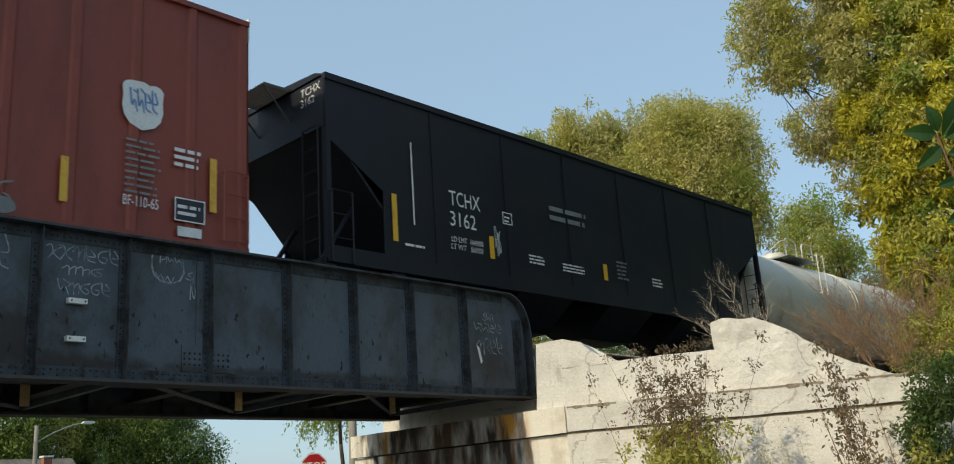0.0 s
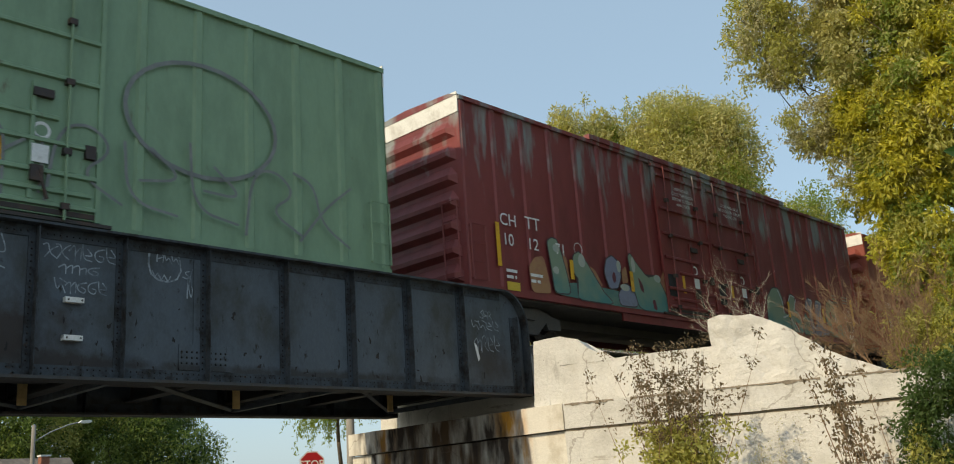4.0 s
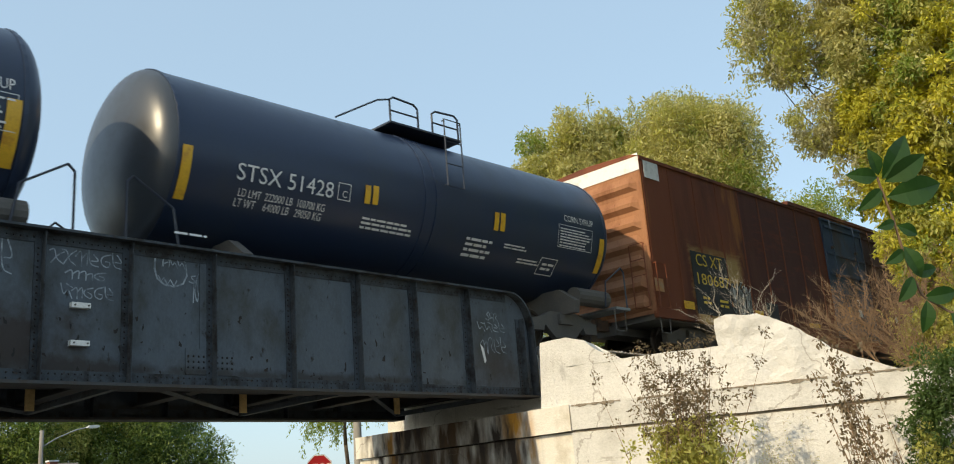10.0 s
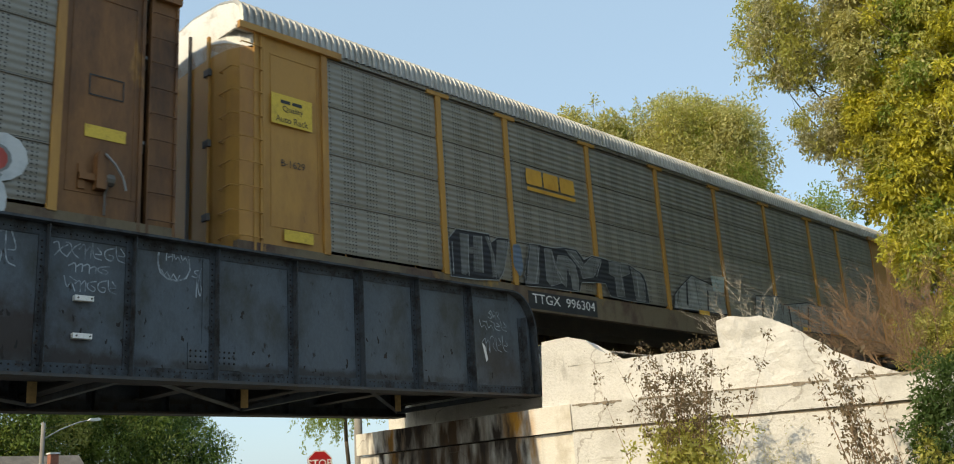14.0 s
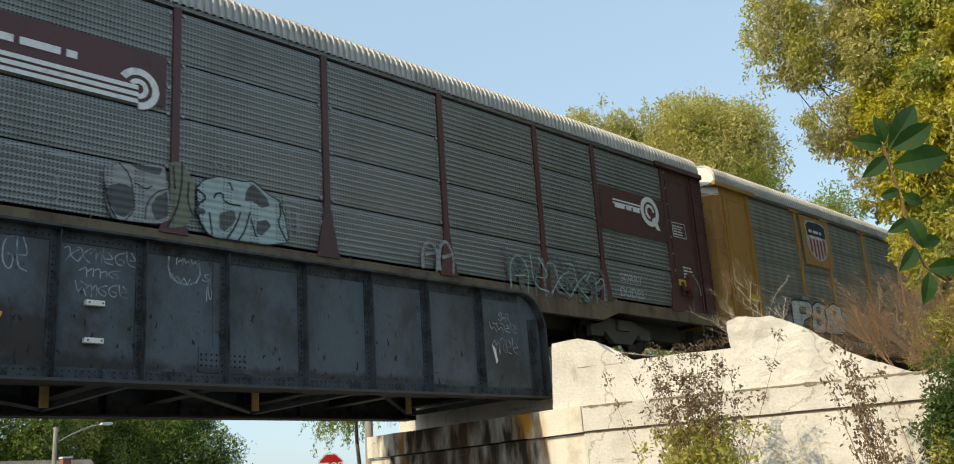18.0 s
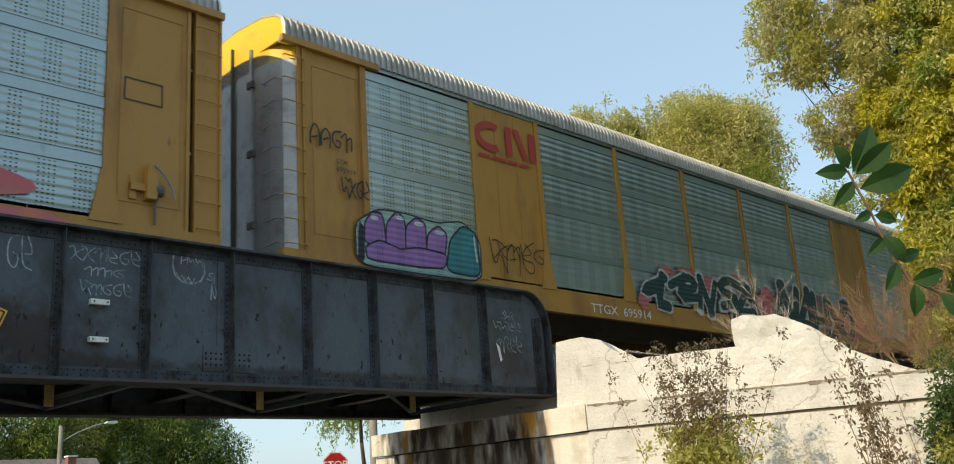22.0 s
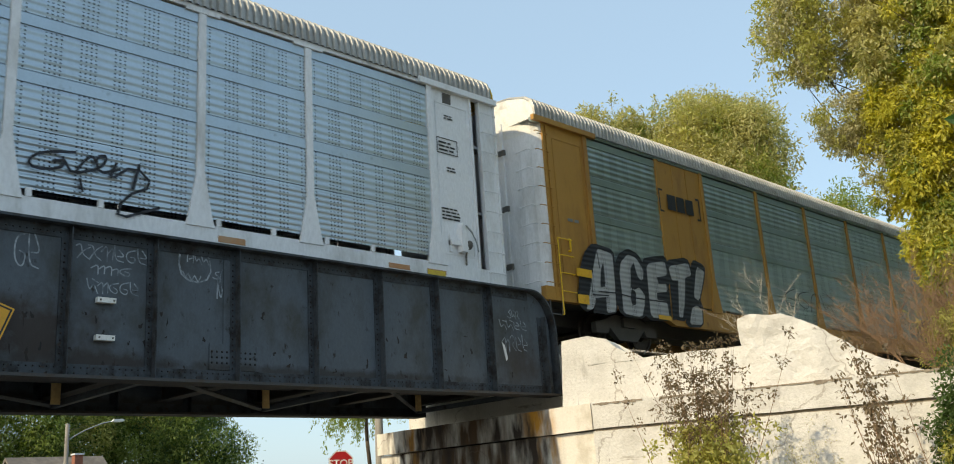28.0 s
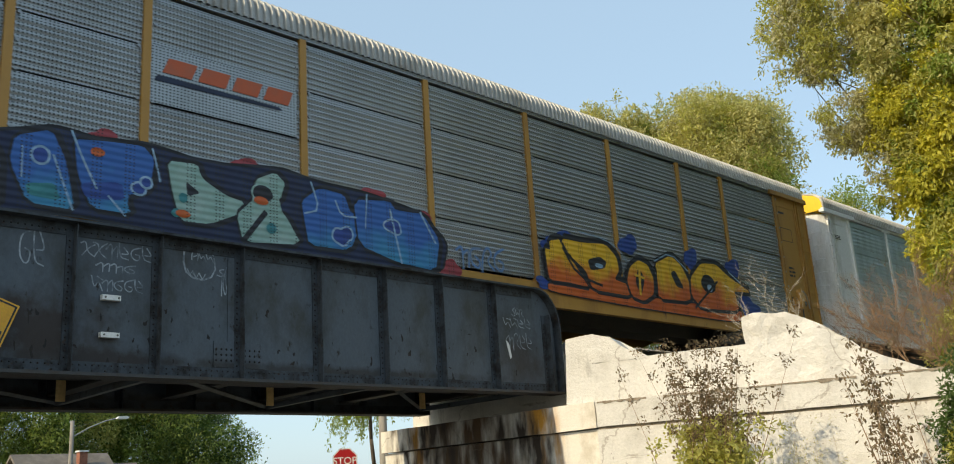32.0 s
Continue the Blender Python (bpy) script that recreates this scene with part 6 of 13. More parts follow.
c15 = autorack(-126.95, "white autorack with pale galvanised siding", "rack_white", "screen_new", flare=True, end_top="gable_yellow", end_low="rack_white", split=4.75, sill_low=0.80, zs=1.22, low_mesh=True, slot=0.13)
c16 = autorack(-155.35, "yellow autorack with mesh siding and bold graffiti", "rack_yellow", "screen_mesh", mesh_like=True, roof="roof_steel", cap=False)


# ---- trees and weeds ----
def leaf_cloud(name, centres, radii, per, size, mat, parent, label="", seed=0, flat=0.35, droop=0.0):
    """Many small folded leaves, scattered about clump centres; one mesh."""
    rng = np.random.default_rng(seed)
    c = np.repeat(np.asarray(centres, float), per, 0)
    r = np.repeat(np.asarray(radii, float), per)[:, None]
    n = len(c)
    d = rng.normal(size=(n, 3))
    d /= np.linalg.norm(d, axis=1)[:, None]
    p = c + d * r * (rng.random((n, 1)) ** 0.45)
    ax = rng.normal(size=(n, 3)) + d * 0.6
    ax[:, 2] -= droop
    ax /= np.linalg.norm(ax, axis=1)[:, None]
    up = rng.normal(size=(n, 3)) * flat * 2 + np.array([0, 0, 1.0])
    side = np.cross(ax, up)
    side /= np.linalg.norm(side, axis=1)[:, None] + 1e-9
    nn = np.cross(side, ax)
    s = size * rng.uniform(0.6, 1.35, (n, 1))
    v = np.empty((n, 4, 3))
    v[:, 0] = p
    v[:, 1] = p + ax * s * 0.5 + side * s * 0.24 + nn * s * 0.08
    v[:, 2] = p + ax * s
    v[:, 3] = p + ax * s * 0.5 - side * s * 0.24 + nn * s * 0.08
    idx = np.arange(n)[:, None] * 4
    f = np.concatenate([idx + [0, 1, 2], idx + [0, 2, 3]], 1).reshape(-1, 3)
    me = bpy.data.meshes.new(name)
    me.from_pydata(v.reshape(-1, 3).tolist(), [], f.tolist())
    me.materials.append(M[mat])
    ob = link(name, me, parent, label)
    return ob


def crown(parent, name, groups, per, size, mats, seed, lump=0.3, droop=0.4, low=-0.7):
    """Leaves on the shells of many uneven lumps that fill the ellipsoids of a crown; one mesh for each kind of leaf."""
    rng = np.random.default_rng(seed)
    cs, rs = [], []
    for c, r, count in groups:
        d = rng.normal(size=(count * 3, 3))
        d /= np.linalg.norm(d, axis=1)[:, None]
        d = d[d[:, 2] > low][:count]
        q = rng.uniform(0.25, 1.0, (len(d), 1)) ** 0.45
        cs.append(np.asarray(c) + d * np.asarray(r) * q * (1 - lump * 0.6))
        rs.append(min(r) * lump * rng.uniform(0.6, 1.5, len(d)))
    cs, rs = np.concatenate(cs), np.concatenate(rs)
    which = rng.random(len(cs))
    lo = 0.0
    mean = rs.mean()
    for mat, share in mats:
        sel = np.where((which >= lo) & (which < lo + share))[0]
        lo += share
        vs = []
        for i in sel:
            n = int(per * (rs[i] / mean) ** 2)
            d = rng.normal(size=(n, 3))
            d /= np.linalg.norm(d, axis=1)[:, None]
            k = rng.normal(size=(5, 3)) * 3.0
            ph = rng.uniform(0, 6.3, 5)
            uneven = 1 + 0.12 * np.sin(d @ k.T + ph).sum(1)[:, None]
            p = cs[i] + d * rs[i] * uneven * (0.45 + 0.65 * rng.random((n, 1)) ** 0.6)
            vs.append(leaf_quads(rng, p, d, size, droop))
        if not vs:
            continue
        v = np.concatenate(vs)
        leaf_mesh(name, v, mat, parent)
    return cs


def leaf_quads(rng, p, d, size, droop, flat=0.5):
    """Four corners of a folded leaf at each point p, turned more or less outwards."""
    n = len(p)
    ax = rng.normal(size=(n, 3)) + d * 0.7
    ax[:, 2] -= droop
    ax /= np.linalg.norm(ax, axis=1)[:, None]
    up = rng.normal(size=(n, 3)) * flat + np.array([0, 0, 0.9]) + d * 0.5
    side = np.cross(ax, up)
    side /= np.linalg.norm(side, axis=1)[:, None] + 1e-9
    nn = np.cross(side, ax)
    s = size * rng.uniform(0.6, 1.35, (n, 1))
    v = np.empty((n, 4, 3))
    v[:, 0], v[:, 2] = p, p + ax * s
    v[:, 1] = p + ax * s * 0.5 + side * s * 0.19 + nn * s * 0.08
    v[:, 3] = p + ax * s * 0.5 - side * s * 0.19 + nn * s * 0.08
    return v


def leaf_mesh(name, v, mat, parent):
    n = len(v)
    idx = np.arange(n)[:, None] * 4
    f = np.concatenate([idx + [0, 1, 2], idx + [0, 2, 3]], 1).reshape(-1, 3)
    me = bpy.data.meshes.new(name)
    me.from_pydata(v.reshape(-1, 3).tolist(), [], f.tolist())
    me.materials.append(M[mat])
    return link(name, me, parent)


def limbs(parent, base, fork, tips, r0, mat="bark", seed=0, name="limb", trunk=True, thin=1.0):
    """A tapered trunk to the fork and bent limbs to the tips, each a part."""
    rnd = random.Random(seed)
    if trunk:
        bm = bmesh.new()
        b, f = Vector(base), Vector(fork)
        pts = [b + (f - b) * k / 5 + Vector((rnd.uniform(-1, 1), rnd.uniform(-1, 1), 0)) * r0 * 0.5 * (0 < k < 5) for k in range(6)]
        for k in range(5):
            tube(bm, pts[k], pts[k + 1], r0 * (1 - 0.09 * k) * (1.25 if k == 0 else 1), r0 * (1 - 0.09 * (k + 1)), 10)
        part("trunk", bm, M[mat], parent, smooth=True)
    for t in tips:
        bm = bmesh.new()
        a, c = Vector(fork), Vector(t)
        n = 6
        off = Vector((rnd.uniform(-1, 1), rnd.uniform(-1, 1), rnd.uniform(-0.2, 0.8))) * (c - a).length * 0.14
        pts = [a + (c - a) * k / n + off * math.sin(k / n * math.pi) for k in range(n + 1)]
        rr = r0 * rnd.uniform(0.2, 0.36) * thin
        for k in range(n):
            tube(bm, pts[k], pts[k + 1], rr * (1 - k / n * 0.88), rr * (1 - (k + 1) / n * 0.88), 6, caps=False)
            for _ in range(2):
                q = pts[k + 1] + Vector((rnd.uniform(-1, 1), rnd.uniform(-1, 1), rnd.uniform(-0.3, 0.9))) * (c - a).length * 0.10
                tube(bm, pts[k + 1], q, rr * 0.25 * (1 - k / n), 0.003, 4, caps=False)
        part(name, bm, M[mat], parent)


def sprays(parent, groups, count, size, mat, seed, reach):
    """Loose twigs that stand out of a crown, with leaves along them."""
    rng = np.random.default_rng(seed)
    bm = bmesh.new()
    vs = []
    for c, r, _ in groups:
        d = rng.normal(size=(count, 3))
        d /= np.linalg.norm(d, axis=1)[:, None]
        for q in d:
            a = np.asarray(c) + q * np.asarray(r) * rng.uniform(0.7, 0.95)
            ax = q + rng.normal(size=3) * 0.45 + np.array((0, 0, 0.15))
            ax /= np.linalg.norm(ax)
            ln = reach * rng.uniform(0.45, 1.0)
            tip = a + ax * ln + np.array((0, 0, -0.12 * ln))
            tube(bm, tuple(a), tuple(tip), size * 0.06, size * 0.02, 3, caps=False)
            n = int(30 * ln / reach)
            u = rng.uniform(0.25, 1.05, (n, 1))
            vs.append(leaf_quads(rng, a + (tip - a) * u + rng.normal(size=(n, 3)) * size * 0.55, np.repeat(ax[None], n, 0), size, 0.5))
    part("twig_spray", bm, M["bark"], parent)
    tagged(parent.children[-1], kind="stuff")
    leaf_mesh("crown", np.concatenate(vs), mat, parent)


def tree(label, base, fork, groups, per, size, mats, seed, r0=0.25, lump=0.3, n_limbs=14, low=-0.7, loose=0):
    t = thing("tree", label, "tree")
    cs = crown(t, "crown", groups, per, size, mats, seed, lump, 0.4, low)
    rng = np.random.default_rng(seed + 5)
    limbs(t, base, fork, [tuple(p) for p in cs[rng.choice(len(cs), n_limbs, replace=False)]], r0, seed=seed)
    if loose:
        sprays(t, groups, loose, size, mats[0][0], seed + 9, min(groups[0][1]) * 0.22)
    return t


# the big yellowing tree on the bank in front of the train
big = thing("tree", "tall yellowing tree on the bank beside the track", "tree")
rng = np.random.default_rng(8)
tips = []
for k, (groups, per, size, mats, lump) in enumerate((
        ([((18.5, 7.6, 11.1), (1.3, 1.4, 1.85), 170), ((18.7, 8.5, 10.8), (0.8, 0.9, 1.1), 80)], 72, 0.105, (("leaf_olive", 0.5), ("leaf_grey", 0.5)), 0.13),
        ([((18.5, 7.55, 8.5), (0.7, 0.85, 0.65), 90), ((18.6, 6.95, 7.5), (0.5, 0.6, 0.65), 46)], 70, 0.085, (("leaf_grey", 0.7), ("leaf_olive", 0.3)), 0.20),
        ([((19.0, 6.2, 9.9), (1.6, 1.3, 2.6), 190)], 175, 0.11, (("leaf_far", 0.45), ("leaf_olive", 0.25), ("leaf_gold", 0.12), ("leaf_green", 0.18)), 0.17),
        ([((18.8, 5.2, 8.6), (1.4, 1.15, 2.5), 170), ((18.7, 5.9, 7.3), (0.8, 0.75, 1.0), 46)], 150, 0.12, (("leaf_gold", 0.45), ("leaf_far", 0.2), ("leaf_olive", 0.18), ("leaf_green", 0.17)), 0.18),
        ([((19.6, 4.4, 12.5), (3.0, 2.6, 2.4), 120), ((19.9, 3.6, 8.0), (1.6, 1.3, 3.6), 90)], 170, 0.13, (("leaf_olive", 0.5), ("leaf_gold", 0.5)), 0.18),
        ([((18.5, 6.45, 8.3), (0.85, 0.85, 1.1), 80), ((18.5, 6.05, 6.9), (0.85, 0.8, 0.95), 80), ((18.4, 6.3, 5.7), (0.75, 0.62, 0.75), 50), ((18.6, 7.05, 6.7), (0.4, 0.4, 0.5), 16)], 150, 0.11, (("leaf_gold", 0.62), ("leaf_olive", 0.26), ("leaf_green", 0.12)), 0.22),
        ([((18.4, 5.75, 5.1), (0.9, 0.95, 1.25), 90), ((18.3, 5.0, 4.6), (0.9, 0.9, 1.6), 60)], 150, 0.11, (("leaf_gold", 0.5), ("leaf_olive", 0.25), ("leaf_green", 0.25)), 0.21))):
    cs = crown(big, "crown", groups, per, size, mats, 40 + k, lump, 0.7, -1.1)
    if k in (0, 2, 3):
        sprays(big, groups, 40, size, mats[0][0], 70 + k, 0.42)
    tips += [tuple(p) for p in cs[rng.choice(len(cs), 4, replace=False)]]
limbs(big, (20.2, 5.0, 1.2), (19.5, 5.3, 6.2), tips, 0.17, seed=4)

# undergrowth at the foot of the big tree, over the end of the wing wall
for k, (label, c, r, mats, lumps) in enumerate((
        ("shady green bush before the end of the wing wall", (15.05, 5.0, 2.2), (0.5, 0.72, 1.3), (("leaf_olive", 0.2), ("leaf_dark", 0.8)), 44),
        ("low dark bush at the foot of the wing wall", (14.9, 4.75, 0.8), (0.55, 0.7, 0.9), (("leaf_dark", 0.7), ("leaf_green", 0.3)), 30),
        ("dark leafy bush behind the wing wall", (17.0, 5.75, 3.6), (0.6, 0.62, 0.6), (("leaf_dark", 0.4), ("leaf_olive", 0.6)), 24),
        ("yellow-green bush under the tree on the bank", (17.7, 5.4, 3.3), (0.9, 0.8, 1.3), (("leaf_gold", 0.5), ("leaf_green", 0.5)), 34),
        ("tangled olive bush on the bank", (20.5, 6.6, 3.6), (1.2, 0.9, 1.3), (("leaf_olive", 1.0),), 30))):
    b = thing("bush", label, "bush")
    cs = crown(b, "foliage", [(c, r, lumps)], 200, 0.085, mats, 210 + k, 0.36, 0.4, -1.1)
    limbs(b, c, (c[0], c[1], max(bank_height(c[0], c[1]), c[2] - r[2] - 0.5)), [tuple(p) for p in cs[::6]], 0.06, seed=k, name="stem", trunk=False)

# the wooded bank goes on out of view: trees added to darken siding reflections
for k, (x, y, h, r) in enumerate(((26.5, 1.0, 21.0, 4.0), (33.0, 1.6, 24.0, 4.8), (40.0, 2.0, 26.0, 5.0), (48.0, 2.6, 26.0, 5.2), (57.0, 3.0, 24.0, 5.4), (67.0, 3.4, 23.0, 5.6))):
    tree("unseen leafy tree added on the bank to darken the siding's reflections", (x, y, 0), (x, y, 3.0), [((x, y, h * 0.55), (r, r, h * 0.46), 90)], 190, 0.32, (("leaf_green", 0.45), ("leaf_dark", 0.55)), 380 + k, 0.25, 0.3, 8)

# trees beyond the railway
tree("broad olive tree beyond the railway", (37.0, 22.5, 0), (37.0, 22.3, 8.0), [((37.0, 21.9, 14.0), (4.2, 4.3, 5.1), 230), ((36.6, 23.6, 16.2), (2.4, 2.2, 2.9), 60)],
     330, 0.18, (("leaf_far", 0.70), ("leaf_olive", 0.22), ("leaf_green", 0.08)), 301, 0.4, 0.16, low=-0.5, loose=110)
tree("rounded olive tree beyond the railway", (33.0, 25.5, 0), (33.0, 25.3, 7.0), [((32.9, 25.4, 13.7), (2.9, 3.0, 4.9), 150), ((34.6, 24.4, 14.2), (2.0, 2.0, 5.0), 90)], 260, 0.18,
     (("leaf_far", 0.70), ("leaf_olive", 0.24), ("leaf_green", 0.06)), 302, 0.35, 0.17, low=-0.5, loose=90)
tree("distant green tree beyond the railway", (56, 25, 0), (56, 25, 7), [((56, 24.6, 14.3), (3.2, 2.9, 5.3), 50)], 330, 0.24, (("leaf_olive", 0.5), ("leaf_green", 0.5)), 303, 0.35, 0.3)
tree("distant green tree beside the line", (63, 20.5, 0), (63, 20.5, 6), [((63, 21.5, 11.5), (4.0, 4.6, 5.6), 60)], 330, 0.26, (("leaf_olive", 0.7), ("leaf_grey", 0.3)), 304, 0.35, 0.28)
for k, (x, y, h, r) in enumerate(((24.0, 70, 14.0, 4.6), (28.6, 71, 13.0, 4.4), (33.2, 70, 12.5, 4.3), (37.4, 69.5, 11.0, 4.4), (20.0, 72, 13.0, 5.0))):
    tree("full green street tree behind the bridge", (x, y, 0), (x, y, 2.5), [((x, y, h * 0.52), (r, r, h * 0.5), 70)], 560, 0.24,
         (("leaf_green", 0.6), ("leaf_dark", 0.3), ("leaf_olive", 0.1)), 310 + k, 0.3, 0.28, 10, -0.95)
willow = thing("tree", "thin drooping tree behind the abutment", "tree")
rng = np.random.default_rng(330)
v = []
for k in range(120):
    top = np.array((20.3, 26.8, 5.4)) + rng.normal(size=3) * np.array((0.4, 0.75, 0.35))
    ln = rng.uniform(0.5, 1.5)
    n = int(ln * 46)
    u = rng.random((n, 1))
    p = top + np.array((0, 0, -1.0)) * u * ln + rng.normal(size=(n, 3)) * 0.05 + np.array((0, 0.35, 0)) * (u ** 2) * rng.uniform(-0.6, 1.0)
    v.append(leaf_quads(rng, p, rng.normal(size=(n, 3)), 0.11, 1.6))
leaf_mesh("crown", np.concatenate(v), "leaf_green", willow)
limbs(willow, (20.7, 26.5, 0), (20.6, 26.5, 4.6), [(20.3 + rng.normal() * 0.3, 26.8 + rng.normal() * 0.6, 5.5) for _ in range(9)], 0.10, seed=9)


# low dark scrub on the far shoulder of the track
for k in range(13):
    x = 13.6 + k * 2.5
    b = thing("bush", "low dusty green scrub behind the track", "bush", group="scrub behind the track")
    h = 0.95 + 0.25 * math.sin(k * 2.3)
    crown(b, "foliage", [((x, 18.6 + 0.3 * (k % 2), 5.2), (1.7, 0.9, h + 1.6), 80)], 130, 0.12, (("leaf_green", 0.4), ("leaf_far", 0.6)), 360 + k, 0.36, 0.3, -0.6)


# weeds in front of the wing wall
def weed(label, base, tips, leaf_mat, stem_mat, seed, per=26, size=0.045, spread=0.10, low_mat=None, low_per=0, droop=0.3, along=0.35):
    w = thing("weed", label, "weed", group="weeds along the wall")
    rnd = random.Random(seed)
    cl, rr, lowc = [], [], []
    for tip in tips:
        bm = bmesh.new()
        a, c = Vector(base) + Vector((rnd.uniform(-0.15, 0.15), rnd.uniform(-0.2, 0.2), 0)), Vector(tip)
        bend = Vector((rnd.uniform(-0.1, 0.1), rnd.uniform(-0.15, 0.15), 0))
        pts = [a + (c - a) * k / 8 + bend * math.sin(k / 8 * math.pi) for k in range(9)]
        for k in range(8):
            tube(bm, pts[k], pts[k + 1], 0.011 * (1 - k / 9), 0.011 * (1 - (k + 1) / 9), 5, caps=False)
        for k in range(3, 9):
            for _ in range(3):
                q = pts[k] + Vector((rnd.uniform(-1, 1), rnd.uniform(-1, 1), rnd.uniform(0.1, 1.0))) * 0.22 * (1.15 - k / 9)
                tube(bm, pts[k], q, 0.004, 0.002, 3, caps=False)
                (cl if k / 8 > along else lowc).append(q)
                rr.append(spread)
        part("stem", bm, M[stem_mat], w)
    if cl:
        leaf_cloud("foliage", [tuple(p) for p in cl], [spread] * len(cl), per // 3, size, leaf_mat, w, seed=seed, droop=droop)
    if lowc and low_mat:
        leaf_cloud("low_foliage", [tuple(p) for p in lowc], [spread * 1.3] * len(lowc), low_per, size * 1.5, low_mat, w, seed=seed + 1)
    return w


rnd = random.Random(5)
LEFT, RIGHT, MID = (12.50, 7.90), (13.40, 5.59), (13.50, 7.17)      # where the three stands of weeds grow
for k in range(8):
    bx, by = LEFT[0] + rnd.uniform(-0.2, 0.2), LEFT[1] + rnd.uniform(-0.25, 0.25)
    tips = [(bx + rnd.uniform(-0.3, 0.3), by + rnd.gauss(0, 0.5), rnd.uniform(2.6, 3.65)) for _ in range(6)]
    weed("tall withered weed with small brown leaves beside the wall", (bx, by, 0.1), tips, "leaf_dry", "brown_twig", 400 + k, per=32, size=0.055, low_mat="leaf_olive", low_per=20, along=0.66)
for k in range(6):
    bx, by = RIGHT[0] + 0.05 * k, RIGHT[1] - 0.6 + 0.14 * k
    tips = [(bx + rnd.uniform(-0.3, 0.2), by + rnd.uniform(0.1, 1.0), rnd.uniform(2.2, 3.5)) for _ in range(3)]
    weed("leaning dead weed with curled brown leaves", (bx, by, 0.1), tips, "leaf_dry", "brown_twig", 430 + k, per=12, size=0.075, spread=0.085, droop=1.2, along=0.3)
for k in range(6):
    bx, by = MID[0] + 0.03 * k, MID[1] + 0.3 - 0.14 * k
    tips = [(bx + rnd.uniform(-0.2, 0.1), by + rnd.uniform(-0.3, 0.3), rnd.uniform(1.5, 2.35)) for _ in range(4)]
    weed("pale dried weed against the white wall", (bx, by, 0.1), tips, "leaf_grey", "twig", 450 + k, per=15, size=0.035, spread=0.1, along=0.3)


# bare shrubs on top of the wall and a brown tangle behind it
def bare_shrub(label, base, tips, mat, seed, twigs=9, r=0.016, depth=2):
    s = thing("bare_shrub", label, "shrub")
    rn = random.Random(seed)

    def grow(bm, a, c, rad, lvl):
        n = 5
        bend = Vector((rn.uniform(-1, 1), rn.uniform(-1, 1), rn.uniform(-0.4, 0.6))) * (c - a).length * 0.12
        pts = [a + (c - a) * k / n + bend * math.sin(k / n * math.pi) for k in range(n + 1)]
        for k in range(n):
            tube(bm, pts[k], pts[k + 1], rad * (1 - 0.8 * k / n), rad * (1 - 0.8 * (k + 1) / n), 4, caps=False)
        if lvl:
            for _ in range(twigs):
                k = rn.randint(1, n)
                ln = (c - a).length * rn.uniform(0.25, 0.5)
                dr = ((c - a).normalized() + Vector((rn.uniform(-1, 1), rn.uniform(-1, 1), rn.uniform(-0.5, 0.9))) * 0.9).normalized()
                grow(bm, pts[k], pts[k] + dr * ln, rad * 0.5, lvl - 1)
    for t in tips:
        bm = bmesh.new()
        grow(bm, Vector(base), Vector(t), r, depth)
        part("branch", bm, M[mat], s)
    return s


bare_shrub("bare pale twiggy shrub on top of the wall", (15.6, 8.2, 3.6), [(15.1, 9.0, 4.4), (15.2, 8.7, 4.7), (15.5, 8.4, 4.9), (15.7, 8.0, 4.75), (15.35, 8.8, 4.3), (15.75, 7.9, 4.5)], "twig", 501, 11, 0.0055)
for k, (b, ts) in enumerate((((16.4, 6.4, 3.2), [(16.1, 7.2, 4.2), (16.3, 6.9, 4.5), (16.6, 6.5, 4.5), (16.2, 6.8, 4.0)]), ((16.7, 6.0, 3.0), [(16.2, 6.4, 4.2), (16.5, 6.1, 4.7), (16.9, 5.8, 4.6), (16.5, 6.5, 4.0)]),
                             ((16.5, 5.6, 2.8), [(16.2, 5.7, 3.9), (16.5, 5.5, 4.3), (16.7, 5.9, 4.3), (16.2, 6.1, 3.6)]), ((17.2, 6.2, 3.2), [(16.8, 6.9, 4.2), (17.2, 6.4, 4.5), (17.0, 5.8, 4.3), (16.7, 7.3, 4.0)]),
                             ((16.9, 6.9, 3.3), [(16.4, 7.5, 4.2), (16.7, 7.0, 4.5), (17.0, 6.6, 4.4), (16.2, 7.4, 3.9)]), ((17.3, 5.4, 3.0), [(17.0, 5.6, 4.2), (17.3, 5.3, 4.5), (17.5, 5.9, 4.3), (17.0, 5.0, 4.0)]))):
    bare_shrub("tangle of brown dead vines on the bank", b, ts, "brown_twig", 510 + k, 17, 0.0075)


# ---- lettering, emblems and graffiti on the cars ----
def spray(name, a, b, scale=2.5, amount=0.5):
    return surface(name, a, 0.6, second=b, amount=amount, scale=scale, bump=0, fine=0.04)


